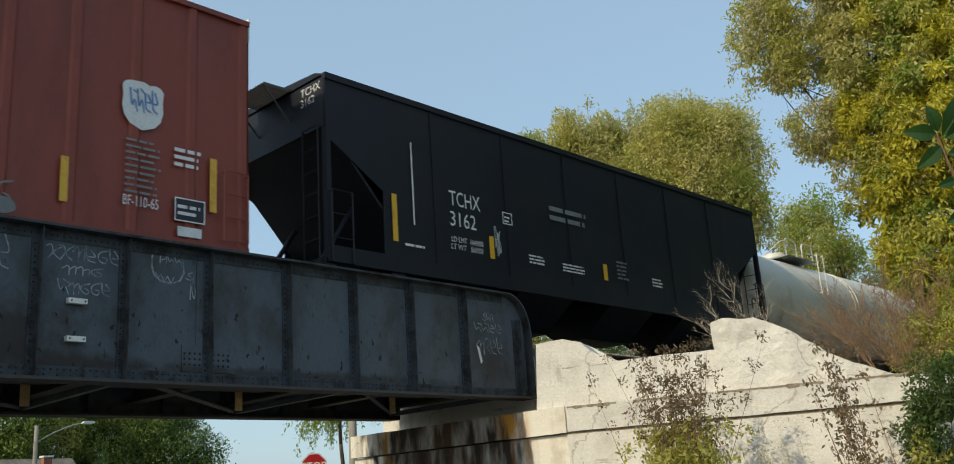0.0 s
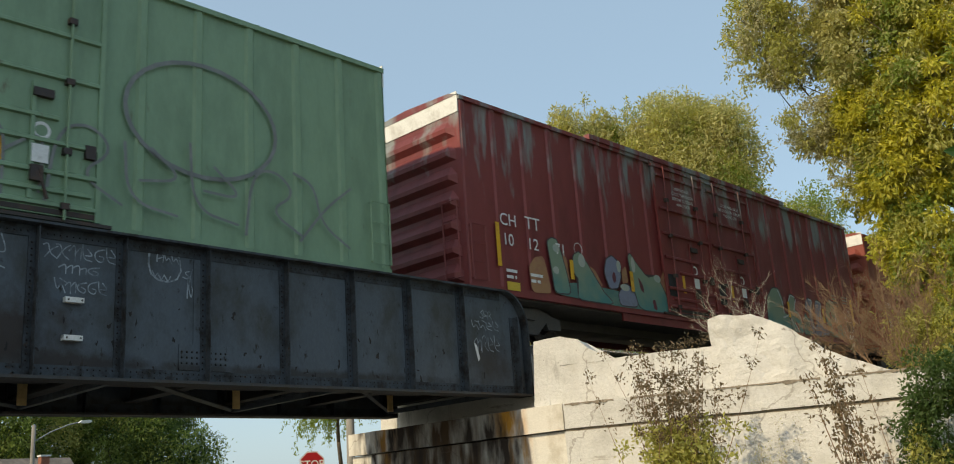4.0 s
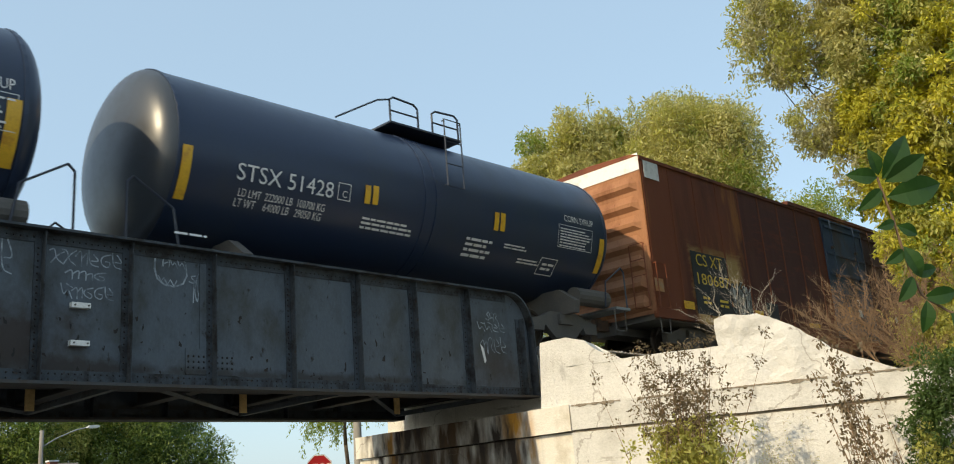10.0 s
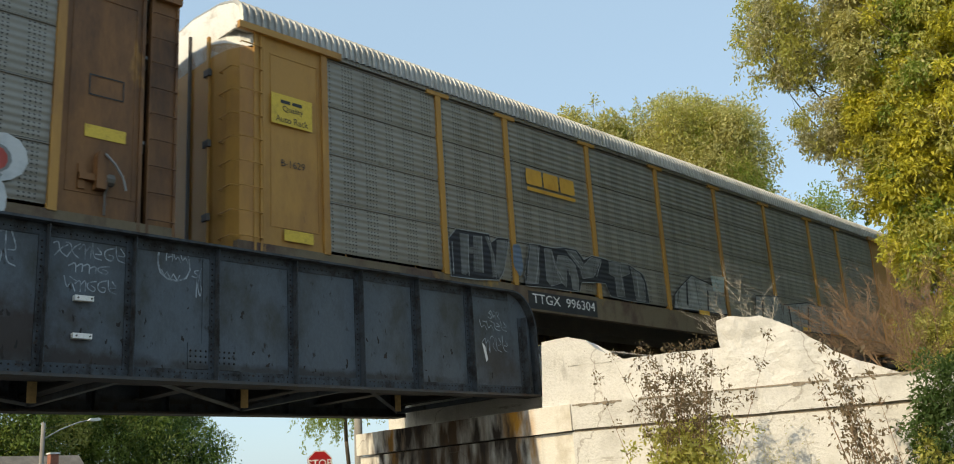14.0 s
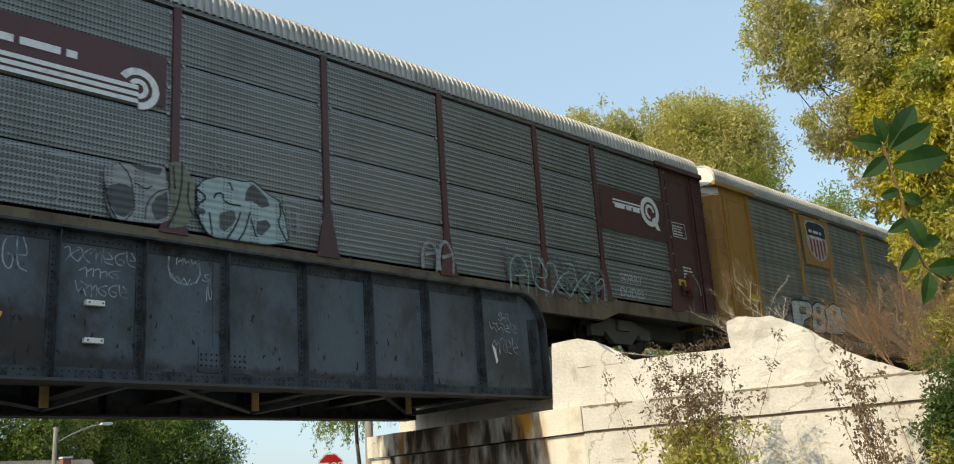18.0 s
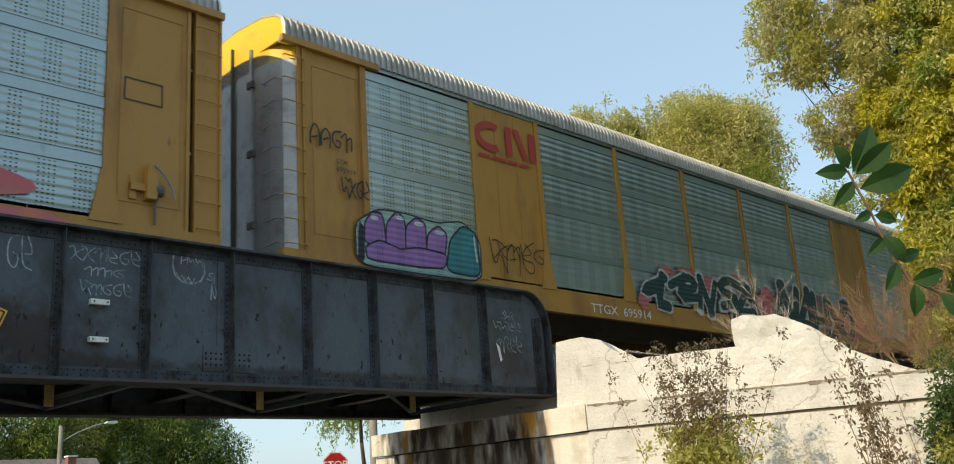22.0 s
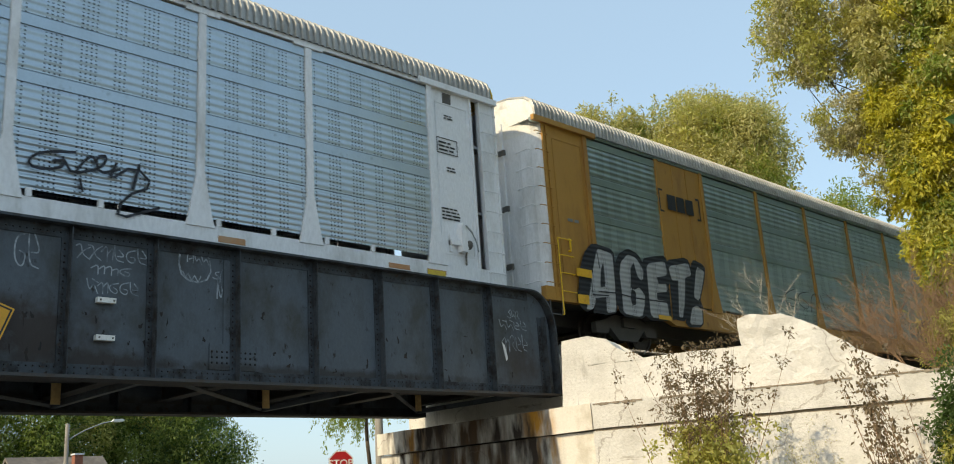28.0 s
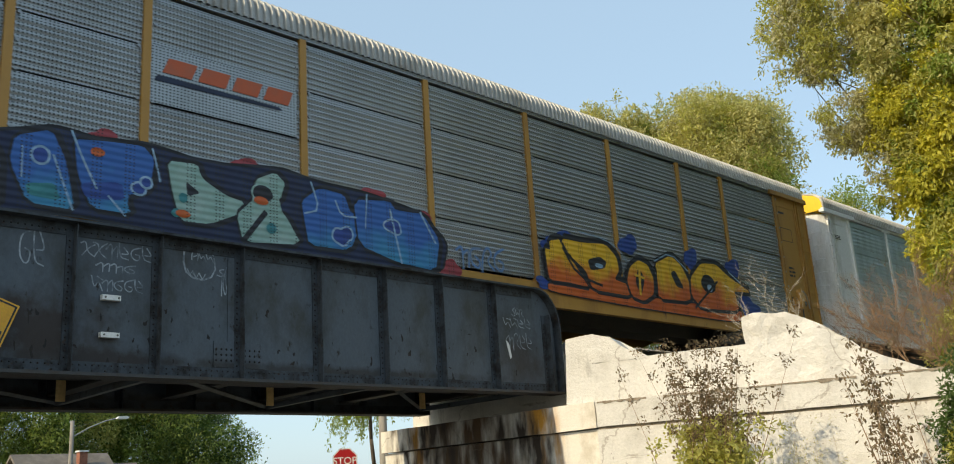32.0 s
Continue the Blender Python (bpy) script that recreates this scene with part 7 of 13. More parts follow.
for key, a, b in (("g_navy", (0.005, 0.012, 0.035), (0.008, 0.022, 0.06)), ("g_pink", (0.50, 0.12, 0.13), (0.40, 0.18, 0.16)), ("g_red", (0.36, 0.05, 0.035), (0.46, 0.10, 0.06)),
                  ("g_black", (0.010, 0.010, 0.012), (0.02, 0.02, 0.025)), ("g_white", (0.50, 0.52, 0.52), (0.36, 0.39, 0.40)), ("g_silver", (0.26, 0.275, 0.27), (0.19, 0.205, 0.20)),
                  ("g_yellow", (0.60, 0.36, 0.03), (0.66, 0.24, 0.03)), ("g_mint", (0.15, 0.25, 0.20), (0.22, 0.27, 0.25)), ("g_purple", (0.20, 0.10, 0.30), (0.26, 0.16, 0.36)),
                  ("g_ash", (0.17, 0.18, 0.175), (0.24, 0.25, 0.24)), ("g_sky", (0.10, 0.22, 0.45), (0.14, 0.20, 0.28)), ("g_tan", (0.36, 0.19, 0.09), (0.30, 0.12, 0.08)),
                  ("g_cream", (0.40, 0.42, 0.36), (0.28, 0.36, 0.33)), ("logo_red", (0.40, 0.035, 0.025), (0.32, 0.05, 0.04)), ("logo_gold", (0.56, 0.30, 0.035), (0.44, 0.22, 0.03)),
                  ("logo_orange", (0.46, 0.09, 0.03), (0.36, 0.10, 0.05))):
    M[key] = spray("paint_" + key, a, b)
RACK_Y = -RACK_W - 0.024


def layer(car, name, pieces, mat, y, lean=0.0, x0=0.0, z0=0.0, wob=0.0, seed=0, label=""):
    """Joins flat pieces (lists of outline points) into one painted layer."""
    bm = bmesh.new()
    for poly in pieces:
        vs = []
        for x, z in poly:
            q = noise.noise_vector(Vector((x * 1.7, z * 1.7, seed))) * wob
            vs.append(bm.verts.new((x + (z - z0) * lean + q.x, y, z + q.y)))
        if len(vs) > 2:
            try:
                bm.faces.new(vs)
            except ValueError:
                pass
    bmesh.ops.triangulate(bm, faces=bm.faces, ngon_method="EAR_CLIP")
    return part(name, bm, M[mat], car, label)


def arc(cx, cz, rx, rz, a0, a1, n=8):
    return [(cx + rx * math.cos(radians(a0 + (a1 - a0) * k / n)), cz + rz * math.sin(radians(a0 + (a1 - a0) * k / n))) for k in range(n + 1)]


# letter forms as brush strokes in a unit cell; the small keys are forms that read as nothing
GLYPH = {
    "A": [[(0.0, 0), (0.4, 1), (0.6, 1), (1, 0)], [(0.22, 0.36), (0.8, 0.36)]],
    "B": [[(0.12, 0), (0.12, 1)], [(0.1, 1)] + arc(0.45, 0.76, 0.4, 0.24, 90, -90) + [(0.2, 0.52)], [(0.2, 0.5)] + arc(0.5, 0.25, 0.45, 0.25, 90, -90) + [(0.1, 0)]],
    "C": [arc(0.58, 0.5, 0.5, 0.5, 48, 312)], "D": [[(0.12, 0), (0.12, 1)], [(0.1, 1)] + arc(0.35, 0.5, 0.6, 0.5, 90, -90) + [(0.1, 0)]],
    "E": [[(0.95, 1), (0.12, 1), (0.12, 0), (0.98, 0)], [(0.12, 0.5), (0.8, 0.5)]], "G": [arc(0.55, 0.5, 0.5, 0.5, 50, 335) + [(1.0, 0.45), (0.62, 0.42)]],
    "H": [[(0.12, 0), (0.16, 1)], [(0.88, 0), (0.92, 1)], [(0.12, 0.5), (0.9, 0.5)]], "I": [[(0.45, 0), (0.55, 1)]],
    "K": [[(0.12, 0), (0.12, 1)], [(0.95, 1), (0.25, 0.5), (1, 0)]], "L": [[(0.15, 1), (0.15, 0), (0.95, 0.02)]], "M": [[(0.05, 0), (0.15, 1), (0.5, 0.35), (0.85, 1), (0.95, 0)]], "N": [[(0.1, 0), (0.12, 1), (0.85, 0), (0.9, 1)]],
    "O": [arc(0.5, 0.5, 0.45, 0.5, 0, 360, 14)], "P": [[(0.12, 0), (0.12, 1)], [(0.1, 1)] + arc(0.5, 0.72, 0.42, 0.28, 90, -90) + [(0.15, 0.44)]],
    "R": [[(0.12, 0), (0.12, 1)], [(0.1, 1)] + arc(0.5, 0.73, 0.42, 0.27, 90, -90) + [(0.3, 0.46), (0.98, 0)]],
    "S": [arc(0.5, 0.74, 0.42, 0.26, 20, 260) + arc(0.5, 0.26, 0.45, 0.26, 80, -160)], "T": [[(0.0, 0.95), (1, 1)], [(0.5, 0), (0.5, 0.97)]],
    "U": [[(0.12, 1)] + arc(0.5, 0.35, 0.38, 0.35, 180, 360) + [(0.9, 1)]], "Y": [[(0.05, 1), (0.5, 0.45), (0.95, 1)], [(0.5, 0.5), (0.5, 0)]],
    "8": [arc(0.5, 0.75, 0.36, 0.25, 0, 360, 12), arc(0.5, 0.25, 0.44, 0.26, 0, 360, 12)], "2": [arc(0.5, 0.7, 0.4, 0.3, 160, -40) + [(0.1, 0), (0.98, 0.02)]],
    "!": [[(0.4, 0.3), (0.6, 1)], [(0.36, 0), (0.42, 0.14)]],
    "a": [[(0, 0.9), (0.35, 1), (0.45, 0.35), (0.95, 0.05)], [(0.1, 0.05), (0.55, 0.6), (1.0, 0.85)]],
    "b": [[(0.1, 0), (0.2, 0.8), (0.6, 1), (0.9, 0.7), (0.45, 0.45), (1.0, 0.1)]], "c": [[(0.9, 0.95), (0.2, 0.8), (0.15, 0.3), (0.7, 0.05), (0.9, 0.4), (0.5, 0.5)]],
    "d": [[(0.05, 1), (0.3, 0.1), (0.6, 0.7), (0.95, 0.0)], [(0.5, 1), (1.0, 0.75)]], "e": [[(0.1, 0.05), (0.1, 0.7), (0.5, 1), (0.9, 0.6), (0.8, 0)], [(0.3, 0.4), (0.7, 0.5)]],
    "f": [[(0, 0.2), (0.5, 0), (0.9, 0.3), (0.5, 0.55), (0.15, 0.8), (0.8, 1.0)]], "g": [[(0.15, 1), (0.2, 0.2), (0.85, 0.1)], [(0.5, 0.9), (0.95, 0.5), (0.35, 0.45)]],
    "h": [[(0.05, 0.6), (0.5, 1), (0.5, 0.0)], [(0.5, 0.5), (0.95, 0.9), (0.9, 0.1)]]}


def floor_of(x, y):
    """The lowest height that paint can have on a side: the edge of the sill."""
    return 0.60 if abs(x) < 8.9 else 0.80


def smooth_line(pts, rounds):
    """Cuts the corners of a line so that it runs in curves; its ends stay."""
    for _ in range(rounds):
        out = [pts[0]]
        for (a, b), (c, d) in zip(pts[:-1], pts[1:]):
            out += [(a * 0.75 + c * 0.25, b * 0.75 + d * 0.25), (a * 0.25 + c * 0.75, b * 0.25 + d * 0.75)]
        pts = out + [pts[-1]]
    return pts


def strip(bm, pts, w0, w1, y, flare=1.0, round_ends=False):
    """One brush stroke: a band along the points, its width going from w0 to w1, a little wider at the ends."""
    n = len(pts)
    row = []
    for i, (x, z) in enumerate(pts):
        ax, az = pts[max(i - 1, 0)]
        bx, bz = pts[min(i + 1, n - 1)]
        dx, dz = bx - ax, bz - az
        l = math.hypot(dx, dz) or 1
        w = (w0 + (w1 - w0) * i / max(n - 1, 1)) / 2
        if 0 < i < n - 1:
            ux, uz = x - ax, z - az
            vx, vz = bx - x, bz - z
            c = (ux * vx + uz * vz) / ((math.hypot(ux, uz) * math.hypot(vx, vz)) or 1)
            w *= min(1.45, 1 / max(math.sqrt(max((1 + c) / 2, 0.0)), 0.2))
        else:
            w *= flare
            x, z = (x - dx / l * w * 0.7, z - dz / l * w * 0.7) if i == 0 else (x + dx / l * w * 0.7, z + dz / l * w * 0.7)
        nx, nz = -dz / l * w, dx / l * w
        row.append([bm.verts.new((x + s * nx, y, max(z + s * nz, floor_of(x, y)))) for s in (-1, 1)])
    for p, q in zip(row[:-1], row[1:]):
        bm.faces.new((p[0], q[0], q[1], p[1]))
    if round_ends:
        for (p, q), (ax, az) in ((row[0], pts[1]), (row[-1], pts[-2])):
            cx, cz = (p.co.x + q.co.x) / 2, (p.co.z + q.co.z) / 2
            ux, uz = p.co.x - cx, p.co.z - cz
            vx, vz = cx - ax, cz - az
            l = math.hypot(vx, vz) or 1
            rr = math.hypot(ux, uz)
            vx, vz = vx / l * rr, vz / l * rr
            arc_v = [bm.verts.new((cx + ux * math.cos(k * math.pi / 6) + vx * math.sin(k * math.pi / 6), y, max(cz + uz * math.cos(k * math.pi / 6) + vz * math.sin(k * math.pi / 6), floor_of(cx, y)))) for k in range(1, 6)]
            bm.faces.new([p] + arc_v + [q])


def fade(name, top, low, z0, z1):
    """Spray paint blended from one colour to another up the side, with cloudy edges."""
    m = surface(name, top, 0.55, bump=0, fine=0.05)
    nt = m.node_tree
    n, l = nt.nodes, nt.links
    b = n["Principled BSDF"]
    co, sp, ns, ad, r, mx = (n.new("ShaderNode" + k) for k in ("TexCoord", "SeparateXYZ", "TexNoise", "Math", "MapRange", "Mix"))
    ns.inputs["Scale"].default_value, ns.inputs["Detail"].default_value = 2.2, 5
    l.new(co.outputs["Object"], sp.inputs[0]), l.new(co.outputs["Object"], ns.inputs["Vector"])
    ad.operation, ad.inputs[1].default_value = "MULTIPLY_ADD", 1.3
    l.new(ns.outputs["Fac"], ad.inputs[0]), l.new(sp.outputs["Z"], ad.inputs[2])
    r.inputs["From Min"].default_value, r.inputs["From Max"].default_value = z0 + 0.65, z1 + 0.65
    l.new(ad.outputs[0], r.inputs["Value"])
    mx.data_type = "RGBA"
    mx.inputs[6].default_value, mx.inputs[7].default_value = (*low, 1), (*top, 1)
    l.new(r.outputs["Result"], mx.inputs[0]), l.new(mx.outputs[2], b.inputs["Base Color"])
    return m




def brush_letter(car, name, strokes, x, z, cw, h, thick, mat, y, lean, wob, seed, dx=0.0, dz=0.0):
    bm = bmesh.new()
    rnd = random.Random(seed)
    for k, st in enumerate(strokes):
        if thick[0] > 0.02:
            st = smooth_line(st, 2)
        pts = []
        for u, v in st:
            px, pz = x + u * cw, z + v * h
            q = noise.noise_vector(Vector((px * 1.1, pz * 1.1, seed * 3.1))) * wob
            pts.append((px + (pz - z) * lean + q.x + dx, pz + q.y * 0.8 + dz))
        a, b = thick[0] * rnd.uniform(0.85, 1.15), thick[0] * rnd.uniform(0.85, 1.25)
        strip(bm, pts, a + thick[1], b + thick[1], y - 0.0005 * k, 1.05, thick[0] > 0.2)
    return part(name, bm, M[mat], car)


def piece(car, keys, x, z, w, h, fills, outline, halo, y, lean, wob, seed, shine, fat=0.30, hw=0.30):
    """A sprayed piece, letter by letter: cloud behind, drop shadow, outline, fill and shines."""
    rnd = random.Random(seed)
    n = len(keys)
    weight = [0.6 if k in "I!" else 1.0 for k in keys]
    cell = w / sum(weight)
    xx = x
    for i, key in enumerate(keys):
        cw = cell * weight[i]
        st = GLYPH.get(key)
        hh = h * rnd.uniform(0.88, 1.06)
        zz = z + h * rnd.uniform(-0.03, 0.06)
        ln = lean + rnd.uniform(-0.12, 0.12)
        t = fat * min(cw, hh * 0.8)
        in_x, in_z = t * 0.45, t * 0.45
        box_ = (xx + in_x - cw * 0.06, zz + in_z, cw * 1.16 - 2 * in_x, hh - 2 * in_z)
        xx += cw
        if not st:
            continue
        yy = y - 0.0035 * (i % 2)
        sd = seed * 31 + i
        if halo:
            brush_letter(car, "graffiti_halo", st, *box_, (t, hw), halo, y + 0.001 - 0.0004 * (i % 3), ln, wob, sd)
        brush_letter(car, "graffiti_shadow", st, *box_, (t, 0.03), outline, yy - 0.0015, ln, wob, sd, -0.05, -0.05)
        brush_letter(car, "graffiti_outline", st, *box_, (t, 0.055), outline, yy - 0.0035, ln, wob, sd)
        brush_letter(car, "graffiti_fill", st, *box_, (t, -0.005), fills[i % len(fills)], yy - 0.0072, ln, wob, sd)
        if shine:
            brush_letter(car, "graffiti_shine", [s[:max(2, len(s) // 2 + 1)] for s in st[:2]], *box_, (0.022, 0), shine, yy - 0.0108, ln, wob, sd, t * 0.28, t * 0.26)


def graffiti(car, text, x, z, w, h, fills, outline="g_black", halo=None, y=RACK_Y, lean=0.08, wob=0.10, seed=1, shine="g_white", fat=0.36, wild=(), hw=0.30, base=None):
    if wild:
        rnd = random.Random(seed + 1)
        piece(car, [rnd.choice("abcdefgh") for _ in range(len(text) * 2)], x - 0.2, z - 0.05, w + 0.4, h * 1.08, list(wild), outline, None, y + 0.008, lean, wob, seed + 5, None, 0.5)
    if base:
        rnd = random.Random(seed + 2)
        for nm, mat, grow, dy in (("graffiti_outline", outline, 0.07, 0.0035), ("graffiti_base", base, 0.0, 0.0025)):
            top = [(x + w * k / 12, z + h * (0.26 + 0.10 * math.sin(k * 1.9 + seed)) + grow) for k in range(12, -1, -1)]
            layer(car, nm, [[(x - grow, z - 0.16 - grow), (x + w + grow, z - 0.16 - grow)] + top], mat, y + dy)
    piece(car, text, x, z, w, h, fills, outline, halo, y, lean, wob, seed, shine, fat, hw)


def blob(cx, cz, rx, rz, seed, n=22, rough=0.25):
    rnd = random.Random(seed)
    ph = [rnd.uniform(0, 6.28) for _ in range(3)]
    out = []
    for k in range(n):
        a = k / n * math.tau
        r = 1 + rough * (0.5 * math.sin(2 * a + ph[0]) + 0.35 * math.sin(3 * a + ph[1]) + 0.2 * math.sin(5 * a + ph[2]))
        out.append((cx + rx * r * math.cos(a), cz + rz * r * math.sin(a)))
    return out


def bubble(car, x, z, w, h, n, fills, outline="g_black", halo=None, y=RACK_Y, seed=1, inner="g_white", fat=0.34):
    """A throw-up that cannot be read: fat overlapping brush forms."""
    rnd = random.Random(seed)
    piece(car, [rnd.choice("abcdefgh") for _ in range(n)], x, z, w, h * 0.96, fills, outline, halo, y + 0.006, 0.0, 0.12, seed, None, fat * 1.5)
    piece(car, [rnd.choice("abcdefgh") for _ in range(n + 2)], x, z, w, h, fills[::-1], outline, None, y - 0.004, 0.0, 0.14, seed + 3, None, fat * 0.7)


def scribble(car, x, z, w, h, mat, seed, turns=6, t=0.025, y=RACK_Y, name="scribble"):
    """A thin quick tag that cannot be read."""
    rnd = random.Random(seed)
    bm = bmesh.new()
    for i in range(turns):
        cw = w / turns
        for st in GLYPH[rnd.choice("abcdefgh")]:
            pts = smooth_line([(x + (i - 0.05 + u * 1.15) * cw, z + v * h * rnd.uniform(0.8, 1.05)) for u, v in st], 3)
            strip(bm, pts, t, t * 0.8, y - 0.0003 * (i % 3))
    return part(name, bm, M[mat], car)


def ring(car, cx, cz, rx, rz, t, mat, y=RACK_Y, a0=0, a1=360, name="emblem_ring", n=28):
    bm = bmesh.new()
    for k in range(n):
        p = [radians(a0 + (a1 - a0) * (k + e) / n) for e in (0, 1)]
        q = [(cx + rx * math.cos(a), cz + rz * math.sin(a)) for a in p] + [(cx + (rx - t) * math.cos(a), cz + (rz - t) * math.sin(a)) for a in p[::-1]]
        bm.faces.new([bm.verts.new((u, y, v)) for u, v in q])
    return part(name, bm, M[mat], car)


def shape(car, name, poly, mat, y=RACK_Y, label=""):
    return layer(car, name, [poly], mat, y, label=label)


def shield_poly(cx, z0, w, h):
    pts = [(0, 0), (0.12, 0.04), (0.3, 0.1), (0.44, 0.25), (0.5, 0.45), (0.48, 0.62), (0.42, 0.74), (0.5, 0.86), (0.42, 0.95), (0.3, 0.98), (0.15, 0.95), (0, 1.0)]
    full = pts + [(-x, z) for x, z in pts[::-1][1:-1]]
    return [(cx + x * w, z0 + z * h) for x, z in full]


def sheeted(m):
    """Paint on rack siding: it follows the folds of the sheets, and the small holes go through it."""
    nt = m.node_tree
    n, l = nt.nodes, nt.links
    b = n["Principled BSDF"]
    src = b.inputs["Base Color"].links[0].from_socket
    co, sp = n.new("ShaderNodeTexCoord"), n.new("ShaderNodeSeparateXYZ")
    l.new(co.outputs["Object"], sp.inputs[0])

    def op(kind, a, v):
        x = n.new("ShaderNodeMath")
        x.operation = kind
        l.new(a, x.inputs[0])
        if isinstance(v, float):
            x.inputs[1].default_value = v
        else:
            l.new(v, x.inputs[1])
        return x.outputs[0]
    hx = op("LESS_THAN", op("PINGPONG", sp.outputs["X"], 0.03), 0.011)
    hz = op("LESS_THAN", op("PINGPONG", sp.outputs["Z"], 0.025), 0.010)
    gs = op("LESS_THAN", op("PINGPONG", sp.outputs["X"], 0.24), 0.10)
    mx = n.new("ShaderNodeMix")
    mx.data_type = "RGBA"
    l.new(op("MULTIPLY", op("MULTIPLY", hx, hz), gs), mx.inputs[0]), l.new(src, mx.inputs[6])
    mx.inputs[7].default_value = (0.015, 0.016, 0.017, 1)
    l.new(mx.outputs[2], b.inputs["Base Color"])
    bp = n.new("ShaderNodeBump")
    bp.inputs["Strength"].default_value, bp.inputs["Distance"].default_value = 0.4, 0.012
    l.new(op("SINE", op("MULTIPLY", sp.outputs["Z"], 57.0), 0.0), bp.inputs["Height"])
    l.new(bp.outputs["Normal"], b.inputs["Normal"])
    return m


def closed_line(pts, rounds):
    """Rounds the corners of a closed outline."""
    for _ in range(rounds):
        out = []
        for (a, b), (c, d) in zip(pts, pts[1:] + pts[:1]):
            out += [(a * 0.86 + c * 0.14, b * 0.86 + d * 0.14), (a * 0.14 + c * 0.86, b * 0.14 + d * 0.86)]
        pts = out
    return pts


def swollen(pts, d):
    """The outline moved outwards by d."""
    area = sum(a * q - c * b for (a, b), (c, q) in zip(pts, pts[1:] + pts[:1]))
    sg = 1 if area > 0 else -1
    out = []
    n = len(pts)
    for i, (x, z) in enumerate(pts):
        (a, b), (c, e) = pts[i - 1], pts[(i + 1) % n]
        dx, dz = c - a, e - b
        ln = math.hypot(dx, dz) or 1
        out.append((x + sg * dz / ln * d, z - sg * dx / ln * d))
    return out


def flat_face(car, name, pts, mat, y):
    bm = bmesh.new()
    bm.faces.new([bm.verts.new((x, y, z)) for x, z in pts])
    bmesh.ops.triangulate(bm, faces=bm.faces, ngon_method="EAR_CLIP")
    return part(name, bm, M[mat], car)


def fat(car, pts, fill, y, outline=None, ow=0.06, shift=(0, 0), rounds=2):
    """One fat sprayed form with its outline, which may be thrown to one side like a shadow."""
    pts = closed_line(pts, rounds)
    if outline:
        flat_face(car, "graffiti_outline", [(x + shift[0], z + shift[1]) for x, z in swollen(pts, ow)], outline, y + 0.00015)
    flat_face(car, "graffiti_fill", pts, fill, y)


def mark(car, pts, width, mat, y, rounds=2, name="graffiti_shine"):
    """One sprayed line."""
    bm = bmesh.new()
    strip(bm, smooth_line(pts, rounds) if len(pts) > 2 else pts, width, width, y, 1.0, width > 0.2)
    part(name, bm, M[mat], car)


def dot(car, x, z, rx, rz, mat, y, outline=None, ow=0.03):
    """A sprayed spot or cloud."""
    rough = 0.35 if mat[2:] in ("pink", "coral", "salmon", "blue", "red") and rx > 0.12 else 0.06
    pts = blob(x, z, rx, rz, int(x * 100) + int(z * 37), 26, rough)
    if outline:
        flat_face(car, "graffiti_outline", swollen(pts, ow), outline, y + 0.00015)
    flat_face(car, "graffiti_fill", pts, mat, y)


for key, a, b in (("g_coral", (0.55, 0.10, 0.07), (0.45, 0.07, 0.06)), ("g_cobalt", (0.010, 0.035, 0.25), (0.016, 0.055, 0.33)), ("g_violet", (0.075, 0.035, 0.21), (0.05, 0.04, 0.24)),
                  ("g_salmon", (0.36, 0.13, 0.12), (0.30, 0.10, 0.09)), ("g_lichen", (0.07, 0.17, 0.15), (0.13, 0.22, 0.17)), ("g_mauve", (0.20, 0.22, 0.30), (0.17, 0.17, 0.22)),
                  ("g_shade", (0.06, 0.05, 0.055), (0.10, 0.06, 0.06)), ("g_wine", (0.11, 0.020, 0.03), (0.14, 0.03, 0.04))):
    M[key] = spray("paint_" + key, a, b)
M["f_pastel"] = fade("pale_green_to_teal_spray", (0.20, 0.27, 0.19), (0.06, 0.21, 0.20), 0.95, 1.55)
